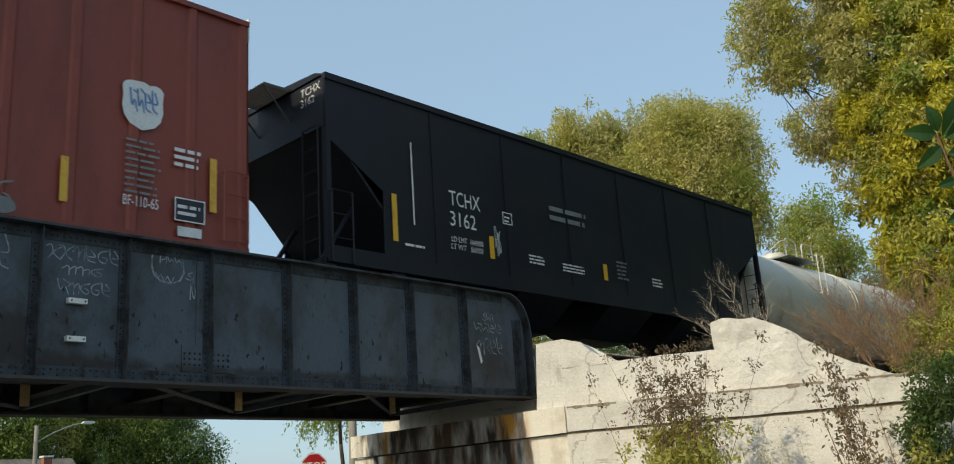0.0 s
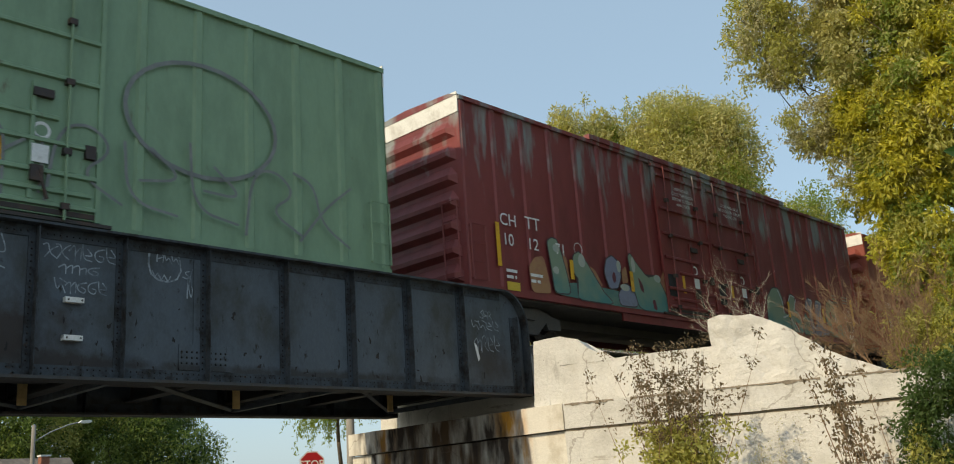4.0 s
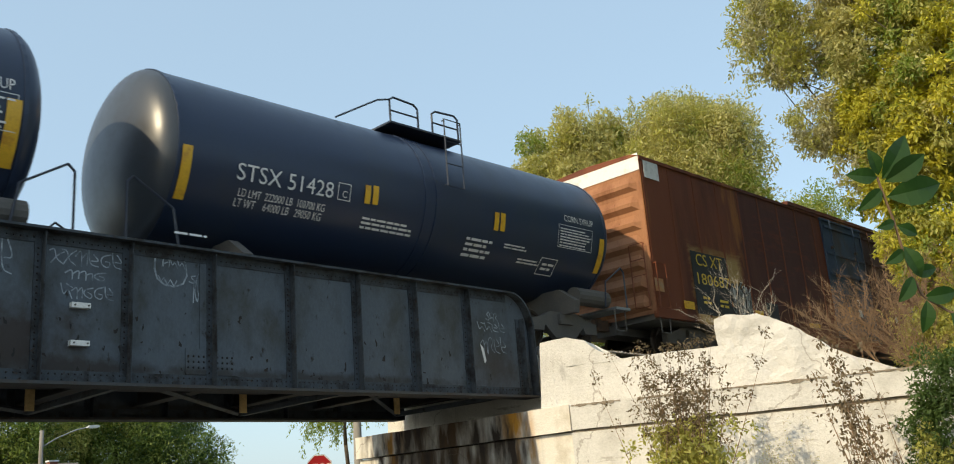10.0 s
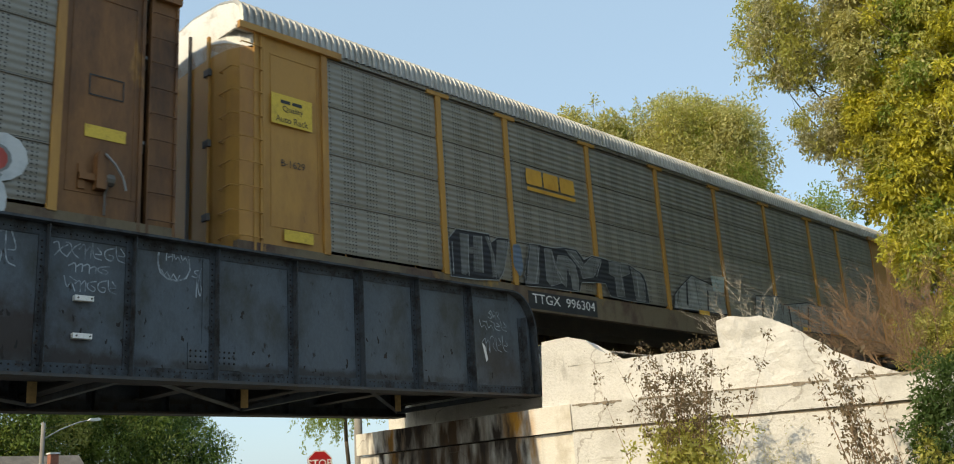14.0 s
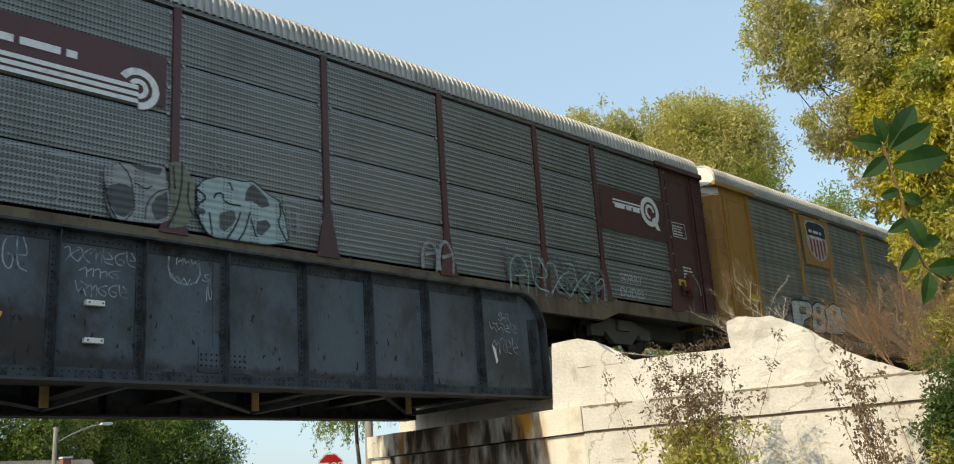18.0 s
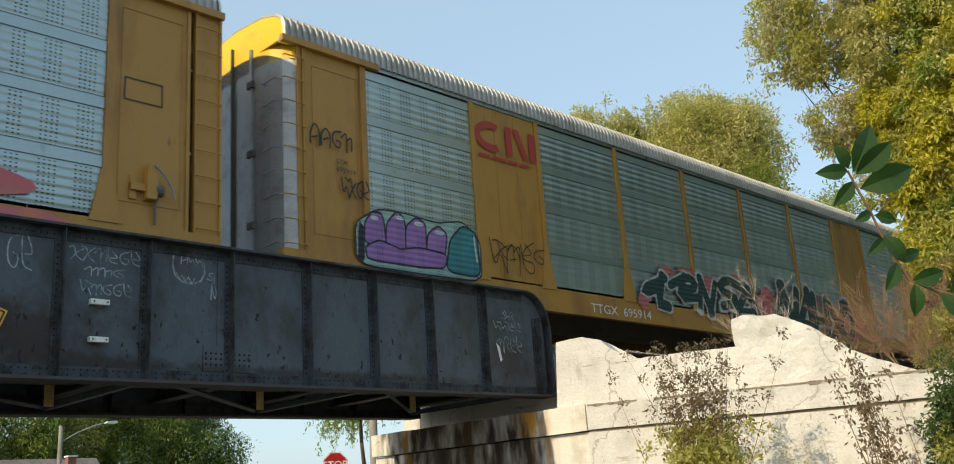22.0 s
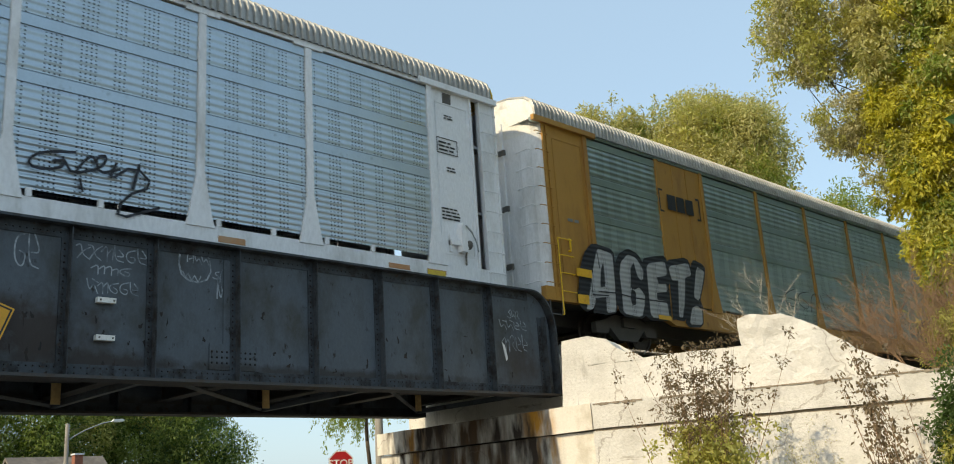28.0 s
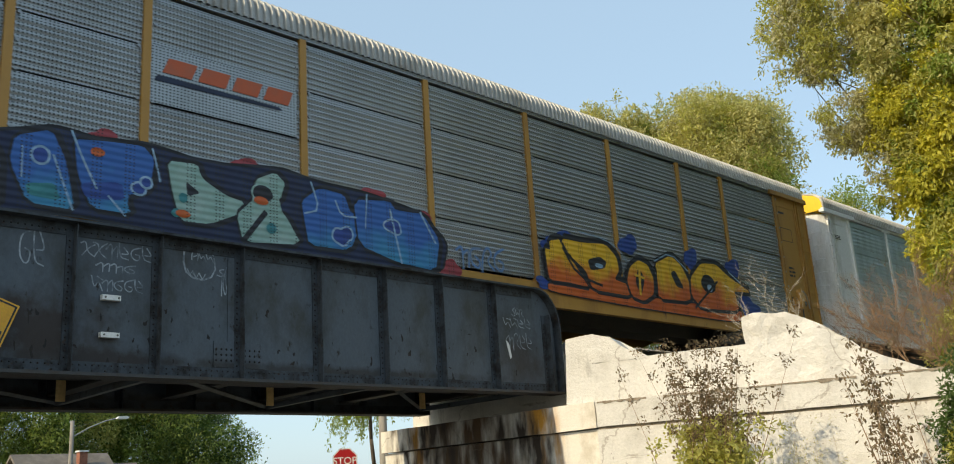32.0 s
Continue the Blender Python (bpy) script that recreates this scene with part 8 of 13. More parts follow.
for key, a, b in (("pink", (0.50, 0.12, 0.13), (0.40, 0.15, 0.14)), ("blue", (0.012, 0.045, 0.22), (0.02, 0.08, 0.30)), ("navy", (0.005, 0.012, 0.045), (0.008, 0.02, 0.06)), ("mint", (0.22, 0.36, 0.31), (0.30, 0.42, 0.38)),
                  ("white", (0.52, 0.55, 0.55), (0.40, 0.44, 0.45)), ("teal", (0.02, 0.17, 0.19), (0.04, 0.24, 0.24)), ("deep", (0.008, 0.06, 0.16), (0.012, 0.08, 0.18)), ("green", (0.007, 0.042, 0.040), (0.010, 0.060, 0.050)),
                  ("purple", (0.25, 0.12, 0.34), (0.30, 0.17, 0.38)), ("black", (0.008, 0.009, 0.013), (0.012, 0.014, 0.022)), ("violet", (0.10, 0.07, 0.28), (0.13, 0.10, 0.32)), ("orange", (0.50, 0.10, 0.015), (0.42, 0.07, 0.012)),
                  ("sky", (0.22, 0.36, 0.50), (0.30, 0.42, 0.52)), ("yellow", (0.66, 0.42, 0.03), (0.60, 0.32, 0.03)), ("red", (0.30, 0.04, 0.05), (0.24, 0.03, 0.04)), ("smoke", (0.10, 0.103, 0.10), (0.17, 0.175, 0.17)),
                  ("ash", (0.26, 0.275, 0.27), (0.19, 0.20, 0.20)), ("dusky", (0.06, 0.065, 0.066), (0.09, 0.095, 0.09)), ("lichen", (0.14, 0.15, 0.10), (0.19, 0.19, 0.13)), ("dusk", (0.10, 0.14, 0.20), (0.13, 0.17, 0.21)), ("pale", (0.21, 0.22, 0.21), (0.30, 0.31, 0.30)), ("chrome", (0.37, 0.38, 0.375), (0.30, 0.31, 0.31)), ("cream", (0.30, 0.38, 0.38), (0.25, 0.30, 0.30))):
    M["r_" + key] = sheeted(spray("siding_paint_" + key, a, b))
M["r_lukes"] = sheeted(fade("teal_to_blue_siding_spray", (0.03, 0.25, 0.25), (0.012, 0.10, 0.30), 0.95, 1.3))
M["r_gints"] = sheeted(fade("blue_to_teal_siding_spray", (0.010, 0.055, 0.33), (0.02, 0.33, 0.38), 1.45, 1.7))
M["r_aboc"] = sheeted(fade("yellow_to_orange_siding_spray", (0.66, 0.38, 0.02), (0.50, 0.10, 0.015), 1.3, 1.75))
M["r_perish"] = sheeted(fade("teal_to_aqua_siding_spray", (0.015, 0.10, 0.34), (0.025, 0.22, 0.38), 0.9, 1.5))


# words and marks, each at its place on its car: x along the car from its middle, z from the rail
put(c1, "TCHX", -4.77, 2.53, 0.31, "text_white", width=0.87, y=-1.6)
put(c1, "3162", -4.77, 2.11, 0.30, "text_white", width=0.72, y=-1.6)
put(c1, "LD LMT  164000", -4.77, 1.79, 0.11, "text_white", width=0.89, y=-1.6)
put(c1, "LT WT   56000", -4.78, 1.64, 0.11, "text_white", width=0.88, y=-1.6)
frame_mark(c1, -3.24, -2.95, 2.39, 2.65, "text_white", y=-1.6)
bars(c1, -3.2, 2.44, 0.21, 0.16, 2, "text_white", y=-1.6)
bars(c1, -1.69, 2.74, 1.49, 0.42, 2, "g_ash", y=-1.6)
patch(c1, "reflector", -6.27, -6.15, 1.58, 2.49, "reflector", y=-1.6)
patch(c1, "reflector", -3.69, -3.56, 1.59, 2.06, "reflector", y=-1.6)
patch(c1, "reflector", 0.11, 0.25, 1.58, 1.96, "reflector", y=-1.6)
bars(c1, -2.49, 1.65, 0.50, 0.22, 3, "text_white", y=-1.6)
bars(c1, -1.38, 1.61, 0.83, 0.21, 3, "text_white", y=-1.6)
bars(c1, 0.64, 1.67, 0.47, 0.48, 5, "g_ash", y=-1.6)
bars(c1, 2.06, 1.65, 0.48, 0.24, 3, "text_white", y=-1.6)
bars(c1, -5.99, 1.53, 0.62, 0.09, 1, "text_white", y=-1.6)
scribble(c1, -3.52, 1.67, 0.17, 0.65, "g_white", 3, 3, y=-1.6, t=0.02)
link("lettering", lettering("TCHX", 0.15, M["text_white"]), c1, m=pose(-7.756, -0.88, 4.24, 0, 0, -90))
link("lettering", lettering("3162", 0.15, M["text_white"]), c1, m=pose(-7.756, -0.88, 4.04, 0, 0, -90))
bm = bmesh.new()
tube(bm, (-5.75, -1.62, 1.95), (-5.75, -1.62, 3.6), 0.014)
part("grab_rail", bm, M["text_white"], c1)
shape(c2, "emblem", shield_poly(7.50, 2.56, 0.66, 0.79), "text_white", -1.606, "faded white shield emblem")
scribble(c2, 7.29, 2.85, 0.45, 0.39, "g_sky", 8, 4, y=-1.611, t=0.03)
bars(c2, 7.25, 1.56, 0.56, 0.90, 9, "g_ash", gap=0.35)
bars(c2, 8.02, 2.12, 0.50, 0.35, 3, "text_white")
put(c2, "BF-110-65", 7.23, 1.36, 0.16, "text_white", width=0.55)
patch(c2, "stencil_panel", 8.04, 8.55, 1.25, 1.62, "panel_black")
frame_mark(c2, 8.04, 8.55, 1.25, 1.62, "text_white", y=-1.626)
bars(c2, 8.09, 1.35, 0.41, 0.21, 2, "text_white", y=-1.626)
patch(c2, "placard", 8.1, 8.5, 1.02, 1.17, "text_white")
patch(c2, "reflector", 6.32, 6.43, 1.25, 1.91, "reflector")
patch(c2, "reflector", 8.63, 8.75, 1.48, 2.36, "reflector")
for k in range(11):
    dot(c2, 2.9 + k * 0.27, 1.18 + 0.12 * math.sin(k * 1.7), 0.17, 0.16 + 0.07 * math.sin(k * 2.9), ("g_ash", "g_cream", "g_shade", "g_silver", "g_lichen")[k % 5], -1.6075 - 0.0006 * k, "g_shade" if k % 2 else None, 0.025)
for k in range(3):
    scribble(c2, 3.0 + k * 0.9, 1.05, 0.9, 0.4, ("g_white", "g_black", "g_ash")[k], 12 + k, 4, t=0.03, y=-1.6155 - 0.0005 * k)
put(c2, "UP", -8.36, 2.25, 0.32, "text_white", width=0.40)
put(c2, "96", -8.32, 1.7, 0.32, "text_white", width=0.37)
put(c2, "13", -7.52, 1.7, 0.36, "text_white", width=0.30)
put(c2, "25", -6.72, 1.71, 0.35, "text_white", width=0.38)
bars(c2, -8.27, 1.27, 0.33, 0.24, 2, "text_white")
bars(c2, -7.53, 1.24, 0.41, 0.25, 2, "text_white")
put(c2, "-IMPORTANT-", -1.73, 4.29, 0.071, "text_white", width=0.72, y=-1.705)
put(c2, "CLOSE THIS DOOR", -1.86, 4.17, 0.071, "text_white", width=0.98, y=-1.705)
put(c2, "BEFORE CLOSING", -1.83, 4.06, 0.071, "text_white", width=0.91, y=-1.705)
put(c2, "MAIN DOOR", -1.66, 3.94, 0.071, "text_white", width=0.59, y=-1.705)
put(c2, "CLOSE AND LOCK", 0.64, 4.26, 0.076, "text_white", width=0.91, y=-1.705)
put(c2, "BOTH DOORS BEFORE", 0.54, 4.13, 0.076, "text_white", width=1.10, y=-1.705)
put(c2, "MOVING CAR", 0.77, 4.01, 0.076, "text_white", width=0.65, y=-1.705)
ring(c2, -5.88, 2.15, 0.15, 0.15, 0.015, "text_white", -1.615)
patch(c2, "reflector", -8.54, -8.41, 1.51, 2.37, "reflector")
patch(c2, "reflector", -6.23, -6.11, 1.45, 1.9, "reflector")
patch(c2, "placard", -8.27, -7.88, 1.04, 1.17, "text_white")
for k in range(8):
    dot(c2, -6.8 + k * 0.28, 1.08 + 0.1 * math.sin(k * 2.1), 0.16, 0.20 + 0.06 * math.sin(k * 1.3), ("g_silver", "g_ash", "g_shade", "g_cream")[k % 4], -1.6075 - 0.0006 * k, "g_shade" if k % 2 else None, 0.025)
scribble(c2, -6.9, 0.85, 2.2, 0.5, "g_white", 13, 6, t=0.03, y=-1.6155)
scribble(c2, -8.37, 1.23, 0.36, 0.55, "g_white", 5, 4, y=-1.62, t=0.02)
put(c3, "CH", -8.39, 2.32, 0.26, "text_white", width=0.49)
put(c3, "TT", -7.6, 2.35, 0.27, "text_white", width=0.48)
put(c3, "10", -8.28, 1.89, 0.26, "text_white", width=0.27)
put(c3, "12", -7.51, 1.9, 0.25, "text_white", width=0.30)
put(c3, "71", -6.63, 1.91, 0.25, "text_white", width=0.27)
bars(c3, -8.31, 1.19, 0.35, 0.26, 2, "text_white")
bars(c3, -7.55, 1.18, 0.40, 0.26, 2, "text_white")
patch(c3, "placard", -8.31, -7.92, 0.94, 1.12, "text_yellow")
patch(c3, "reflector", -8.54, -8.43, 1.42, 2.35, "reflector")
patch(c3, "reflector", -6.22, -6.1, 1.39, 1.83, "reflector", y=-1.65)
patch(c3, "reflector", -3.95, -3.82, 1.35, 1.84, "reflector", y=-1.65)
put(c3, "-IMPORTANT-", -1.59, 4.28, 0.087, "text_white", width=0.76, y=-1.705)
put(c3, "CLOSE THIS DOOR", -1.73, 4.14, 0.087, "text_white", width=1.04, y=-1.705)
put(c3, "BEFORE CLOSING", -1.70, 4.00, 0.087, "text_white", width=0.97, y=-1.705)
put(c3, "MAIN DOOR", -1.52, 3.86, 0.087, "text_white", width=0.62, y=-1.705)
put(c3, "CLOSE AND LOCK", 0.74, 4.23, 0.087, "text_white", width=0.99, y=-1.705)
put(c3, "BOTH DOORS BEFORE", 0.63, 4.09, 0.087, "text_white", width=1.20, y=-1.705)
put(c3, "MOVING CAR", 0.88, 3.95, 0.087, "text_white", width=0.71, y=-1.705)
ring(c3, -5.83, 2.13, 0.15, 0.15, 0.015, "text_white", -1.615)
patch(c3, "stencil_panel", 8.11, 8.57, 1.24, 1.59, "panel_black")
frame_mark(c3, 8.11, 8.57, 1.24, 1.59, "text_white", y=-1.626)
patch(c3, "reflector", 8.66, 8.81, 1.47, 2.37, "reflector")
bars(c3, 7.28, 1.91, 0.51, 0.55, 5, "g_ash")
bars(c3, 8.08, 2.17, 0.50, 0.29, 3, "g_ash")
scribble(c3, 8.04, 1.68, 0.54, 0.34, "g_white", 7, 3, y=-1.615, t=0.02)
patch(c3, "reflector", 4.03, 4.15, 1.39, 1.86, "reflector", y=-1.66)
patch(c3, "reflector", 6.36, 6.48, 1.4, 1.85, "reflector", y=-1.66)
patch(c3, "placard", 8.15, 8.55, 1.0, 1.15, "text_white")
patch(c4, "stencil_panel", -7.05, -5.64, 1.82, 2.8, "panel_black")
patch(c4, "stencil_panel", -7.0, -5.31, 1.24, 1.84, "panel_black", y=-1.619)
put(c4, "TO", -6.77, 2.49, 0.25, "text_white", width=0.38, y=-1.632)
put(c4, "E", -5.99, 2.52, 0.24, "text_white", width=0.20, y=-1.632)
put(c4, "22", -6.76, 2.15, 0.25, "text_white", width=0.39, y=-1.632)
put(c4, "45", -6.01, 2.17, 0.26, "text_white", width=0.36, y=-1.632)
bars(c4, -6.9, 1.54, 0.76, 0.31, 2, "text_white", y=-1.632)
patch(c4, "reflector", -6.68, -6.24, 1.36, 1.54, "reflector", y=-1.634)
bubble(c4, -7.65, 1.45, 7.13, 0.94, 8, ["g_sky"], "g_sky", y=-1.606, seed=41, inner=None, fat=0.22)
bubble(c4, -7.41, 0.46, 6.87, 1.42, 9, ["g_tan", "g_yellow", "g_tan", "g_ash"], "g_navy", y=-1.634, seed=42)
ring(c4, 3.90, 2.95, 1.36, 0.98, 0.07, "g_ash", -1.615)
scribble(c4, 0.34, 1.18, 6.31, 1.32, "g_ash", 9, 6, y=-1.66, t=0.05)
put(c5, "CITX", -3.54, 2.65, 0.26, "text_black", width=0.70, on=ci_on, bold=0.01)
put(c5, "200782", -3.75, 2.32, 0.24, "text_black", width=1.17, on=ci_on, bold=0.01)
put(c5, "LD LMT  230100", -3.78, 2.07, 0.09, "text_black", width=0.91, on=ci_on)
put(c5, "LT  WT    55900", -3.79, 1.92, 0.09, "text_black", width=0.90, on=ci_on)
frame_mark(c5, -2.03, -1.77, 2.38, 2.67, "text_black", on=ci_on, w=0.015)
put(c5, "C", -1.95, 2.43, 0.13, "text_black", width=0.10, on=ci_on)
bars(c5, -1.99, 2.59, 0.18, 0.06, 1, "text_black", on=ci_on)
patch(c5, "stencil_panel", 2.7, 3.15, 1.66, 1.98, "panel_black", on=ci_on)
patch(c5, "orange_mark", -4.29, -3.4, 1.52, 1.61, "orange_mark", on=ci_on)
patch(c5, "orange_mark", -2.13, -1.66, 1.59, 1.68, "orange_mark", on=ci_on)
patch(c5, "orange_mark", -0.01, 0.45, 1.6, 1.69, "orange_mark", on=ci_on)
patch(c5, "orange_mark", 2.09, 2.58, 1.59, 1.67, "orange_mark", on=ci_on)
patch(c5, "orange_mark", 3.82, 4.65, 1.59, 1.69, "orange_mark", on=ci_on)
bars(c5, 3.37, 1.69, 0.72, 0.25, 3, "text_black", on=ci_on)
bars(c5, -3.01, 1.23, 1.04, 0.11, 2, "text_black", y=-1.56)
bars(c5, -4.28, 1.28, 0.42, 0.07, 1, "text_black", y=-1.56)
put(c5, "I", -4.75, 1.2, 0.14, "text_black", y=-1.61)
patch(c6, "stencil_panel", -11.19, -9.42, 1.05, 2.72, "panel_black", y=-1.612)
put(c6, "CS XT", -10.97, 2.35, 0.32, "text_yellow", width=1.31)
put(c6, "180687", -11.0, 1.85, 0.30, "text_yellow", width=1.60)
bars(c6, -10.85, 1.34, 0.42, 0.25, 2, "text_yellow")
bars(c6, -10.04, 1.31, 0.44, 0.26, 2, "text_yellow")
patch(c6, "reflector", -11.81, -11.34, 1.13, 1.33, "reflector")
patch(c6, "reflector", -8.2, -7.74, 1.24, 1.38, "reflector")
patch(c6, "reflector", -4.95, -4.25, 1.12, 1.26, "reflector")
patch(c6, "placard", -12.99, -12.62, 1.47, 1.8, "orange_mark", y=-1.61)
patch(c6, "stencil_panel", -7.46, -6.8, 1.19, 1.67, "panel_black", y=-1.611)
scribble(c6, -9.41, 1.12, 1.10, 1.01, "g_white", 11, 3, y=-1.611, t=0.07)
bubble(c6, -9.37, 1.16, 1.03, 0.90, 3, ["g_silver", "g_ash"], "g_black", y=-1.604, seed=61)
scribble(c6, -7.82, 0.88, 3.67, 0.81, "g_tan", 12, 7, y=-1.609, t=0.03)
patch(c6, "reflector", 5.01, 5.48, 1.15, 1.27, "reflector", y=-1.64)
patch(c6, "reflector", 8.6, 9.07, 1.16, 1.29, "reflector", y=-1.64)
patch(c6, "reflector", 11.4, 11.85, 1.15, 1.53, "reflector", y=-1.64)
patch(c6, "placard", 12.41, 12.94, 4.52, 4.96, "text_white", y=-1.61)
put(c7, "STSX 51428", -4.37, 2.2, 0.27, "text_white", width=1.92, on=tank_on(1.57, 2.74))
put(c7, "LD LMT  222000 LB  100700 KG", -4.29, 1.96, 0.12, "text_white", width=1.72, on=tank_on(1.57, 2.74))
put(c7, "LT WT    64000 LB   29050 KG", -4.32, 1.81, 0.12, "text_white", width=1.72, on=tank_on(1.57, 2.74))
put(c7, "CORN SYRUP", 3.91, 2.74, 0.15, "text_white", width=1.03, on=tank_on(1.57, 2.74))
put(c8, "STSX 3146", -4.31, 2.48, 0.24, "text_white", width=1.73, on=tank_on(1.57, 2.74))
put(c8, "LD LMT   198300 LBS  89950 KGS", -4.31, 2.04, 0.10, "text_white", width=1.78, on=tank_on(1.57, 2.74))
put(c8, "LT WT     64700 LBS  29350 KGS", -4.32, 1.88, 0.11, "text_white", width=1.77, on=tank_on(1.57, 2.74))
put(c8, "6-95 NEW", -4.36, 1.73, 0.09, "text_white", width=0.55, on=tank_on(1.57, 2.74))
put(c8, "CORN SYRUP", 4.19, 2.79, 0.17, "text_white", width=1.05, on=tank_on(1.57, 2.74))
frame_mark(c7, -2.35, -2.07, 2.2, 2.5, "text_white", on=tank_on(1.57, 2.74), w=0.015)
put(c7, "C", -2.25, 2.25, 0.12, "text_white", width=0.10, on=tank_on(1.57, 2.74))
patch(c7, "reflector", -1.75, -1.62, 2.23, 2.56, "reflector", on=tank_on(1.57, 2.74))
patch(c7, "reflector", -1.57, -1.44, 2.24, 2.58, "reflector", on=tank_on(1.57, 2.74))
patch(c7, "reflector", 1.65, 1.78, 2.22, 2.59, "reflector", on=tank_on(1.57, 2.74))
patch(c7, "reflector", 1.83, 1.97, 2.23, 2.6, "reflector", on=tank_on(1.57, 2.74))
patch(c7, "reflector", -5.36, -5.19, 1.77, 2.57, "reflector", on=tank_on(1.57, 2.74))
patch(c7, "reflector", 5.17, 5.35, 1.76, 2.51, "reflector", on=tank_on(1.57, 2.74))
bars(c7, -1.72, 1.82, 1.29, 0.22, 3, "text_white", on=tank_on(1.57, 2.74))
bars(c7, 0.95, 1.67, 0.79, 0.38, 4, "text_white", on=tank_on(1.57, 2.74))
bars(c7, 2.06, 1.93, 0.78, 0.11, 2, "text_white", on=tank_on(1.57, 2.74))
bars(c7, 2.58, 1.71, 0.81, 0.11, 2, "text_white", on=tank_on(1.57, 2.74))
frame_mark(c7, 3.3, 3.85, 1.57, 1.89, "text_white", on=tank_on(1.57, 2.74), w=0.015)
bars(c7, 3.39, 1.66, 0.39, 0.17, 2, "text_white", on=tank_on(1.57, 2.74))
frame_mark(c7, 3.71, 4.91, 2.15, 2.65, "text_white", on=tank_on(1.57, 2.74), w=0.012)
bars(c7, 3.76, 2.18, 1.10, 0.43, 7, "text_white", on=tank_on(1.57, 2.74), gap=0.45)
bars(c7, -5.46, 1.13, 0.56, 0.07, 1, "text_white", y=-1.5)
frame_mark(c8, -2.41, -2.13, 2.44, 2.72, "text_white", on=tank_on(1.57, 2.74), w=0.015)
put(c8, "C", -2.31, 2.5, 0.10, "text_white", width=0.09, on=tank_on(1.57, 2.74))
patch(c8, "reflector", -1.81, -1.69, 2.25, 2.73, "reflector", on=tank_on(1.57, 2.74))
patch(c8, "reflector", -1.63, -1.5, 2.25, 2.74, "reflector", on=tank_on(1.57, 2.74))
patch(c8, "reflector", 1.61, 1.75, 2.24, 2.72, "reflector", on=tank_on(1.57, 2.74))
patch(c8, "reflector", 1.83, 1.95, 2.26, 2.73, "reflector", on=tank_on(1.57, 2.74))
patch(c8, "reflector", -5.36, -5.16, 1.8, 2.72, "reflector", on=tank_on(1.57, 2.74))
patch(c8, "reflector", 5.15, 5.35, 1.77, 2.67, "reflector", on=tank_on(1.57, 2.74))
bars(c8, -2.19, 1.9, 1.28, 0.25, 4, "text_white", on=tank_on(1.57, 2.74))
bars(c8, 0.62, 1.73, 0.74, 0.41, 5, "text_white", on=tank_on(1.57, 2.74))
bars(c8, 2.15, 2.19, 0.92, 0.15, 2, "text_white", on=tank_on(1.57, 2.74))
bars(c8, 0.06, 1.4, 1.20, 0.19, 4, "text_white", on=tank_on(1.57, 2.74))
patch(c8, "brand_block", 0.97, 1.2, 2.93, 3.24, "text_white", on=tank_on(1.57, 2.74))
patch(c8, "brand_block", 1.27, 1.5, 2.95, 3.25, "text_white", on=tank_on(1.57, 2.74))
patch(c8, "brand_block", 1.56, 1.8, 2.94, 3.25, "text_white", on=tank_on(1.57, 2.74))
patch(c8, "brand_block", 1.86, 2.1, 2.95, 3.27, "text_white", on=tank_on(1.57, 2.74))
patch(c8, "brand_block", 2.26, 2.56, 2.94, 3.26, "text_white", on=tank_on(1.57, 2.74))
patch(c8, "brand_block", 2.79, 3.05, 2.95, 3.28, "text_white", on=tank_on(1.57, 2.74))
patch(c8, "brand_block", 3.13, 3.38, 2.95, 3.27, "text_white", on=tank_on(1.57, 2.74))
patch(c8, "brand_block", 3.47, 3.74, 2.97, 3.28, "text_white", on=tank_on(1.57, 2.74))
patch(c8, "brand_block", 3.83, 4.15, 2.98, 3.28, "text_white", on=tank_on(1.57, 2.74))
frame_mark(c8, 3.83, 4.31, 1.78, 2.12, "text_white", on=tank_on(1.57, 2.74), w=0.015)
frame_mark(c8, 4.19, 5.3, 2.21, 2.74, "text_white", on=tank_on(1.57, 2.74), w=0.012)
bars(c8, 4.23, 2.24, 1.04, 0.46, 7, "text_white", on=tank_on(1.57, 2.74), gap=0.45)
scribble(c8, 1.35, 1.49, 1.40, 0.57, "g_white", 81, 5, y=-1.56, t=0.04)
shape(c9, "emblem", [(-6.43, 3.36), (-5.94, 3.36), (-5.92, 3.47), (-5.94, 3.72), (-6.43, 3.72), (-6.45, 3.52)], "logo_gold")
shape(c9, "emblem", [(-5.86, 3.36), (-5.37, 3.36), (-5.36, 3.47), (-5.37, 3.72), (-5.86, 3.72), (-5.88, 3.52)], "logo_gold")
shape(c9, "emblem", [(-5.30, 3.36), (-4.81, 3.36), (-4.79, 3.47), (-4.81, 3.72), (-5.30, 3.72), (-5.31, 3.52)], "logo_gold")
shape(c9, "emblem_bar", [(-6.43, 3.22), (-4.79, 3.22), (-4.79, 3.30), (-6.43, 3.30)], "logo_gold")
patch(c9, "placard", -12.88, -12.05, 3.21, 3.76, "text_yellow", y=RACK_Y)
bars(c9, -12.7, 3.6, 0.5, 0.12, 1, "text_black", y=RACK_Y - 0.006)
put(c9, "Quality", -12.66, 3.43, 0.13, "text_black", width=0.42, y=RACK_Y - 0.006)
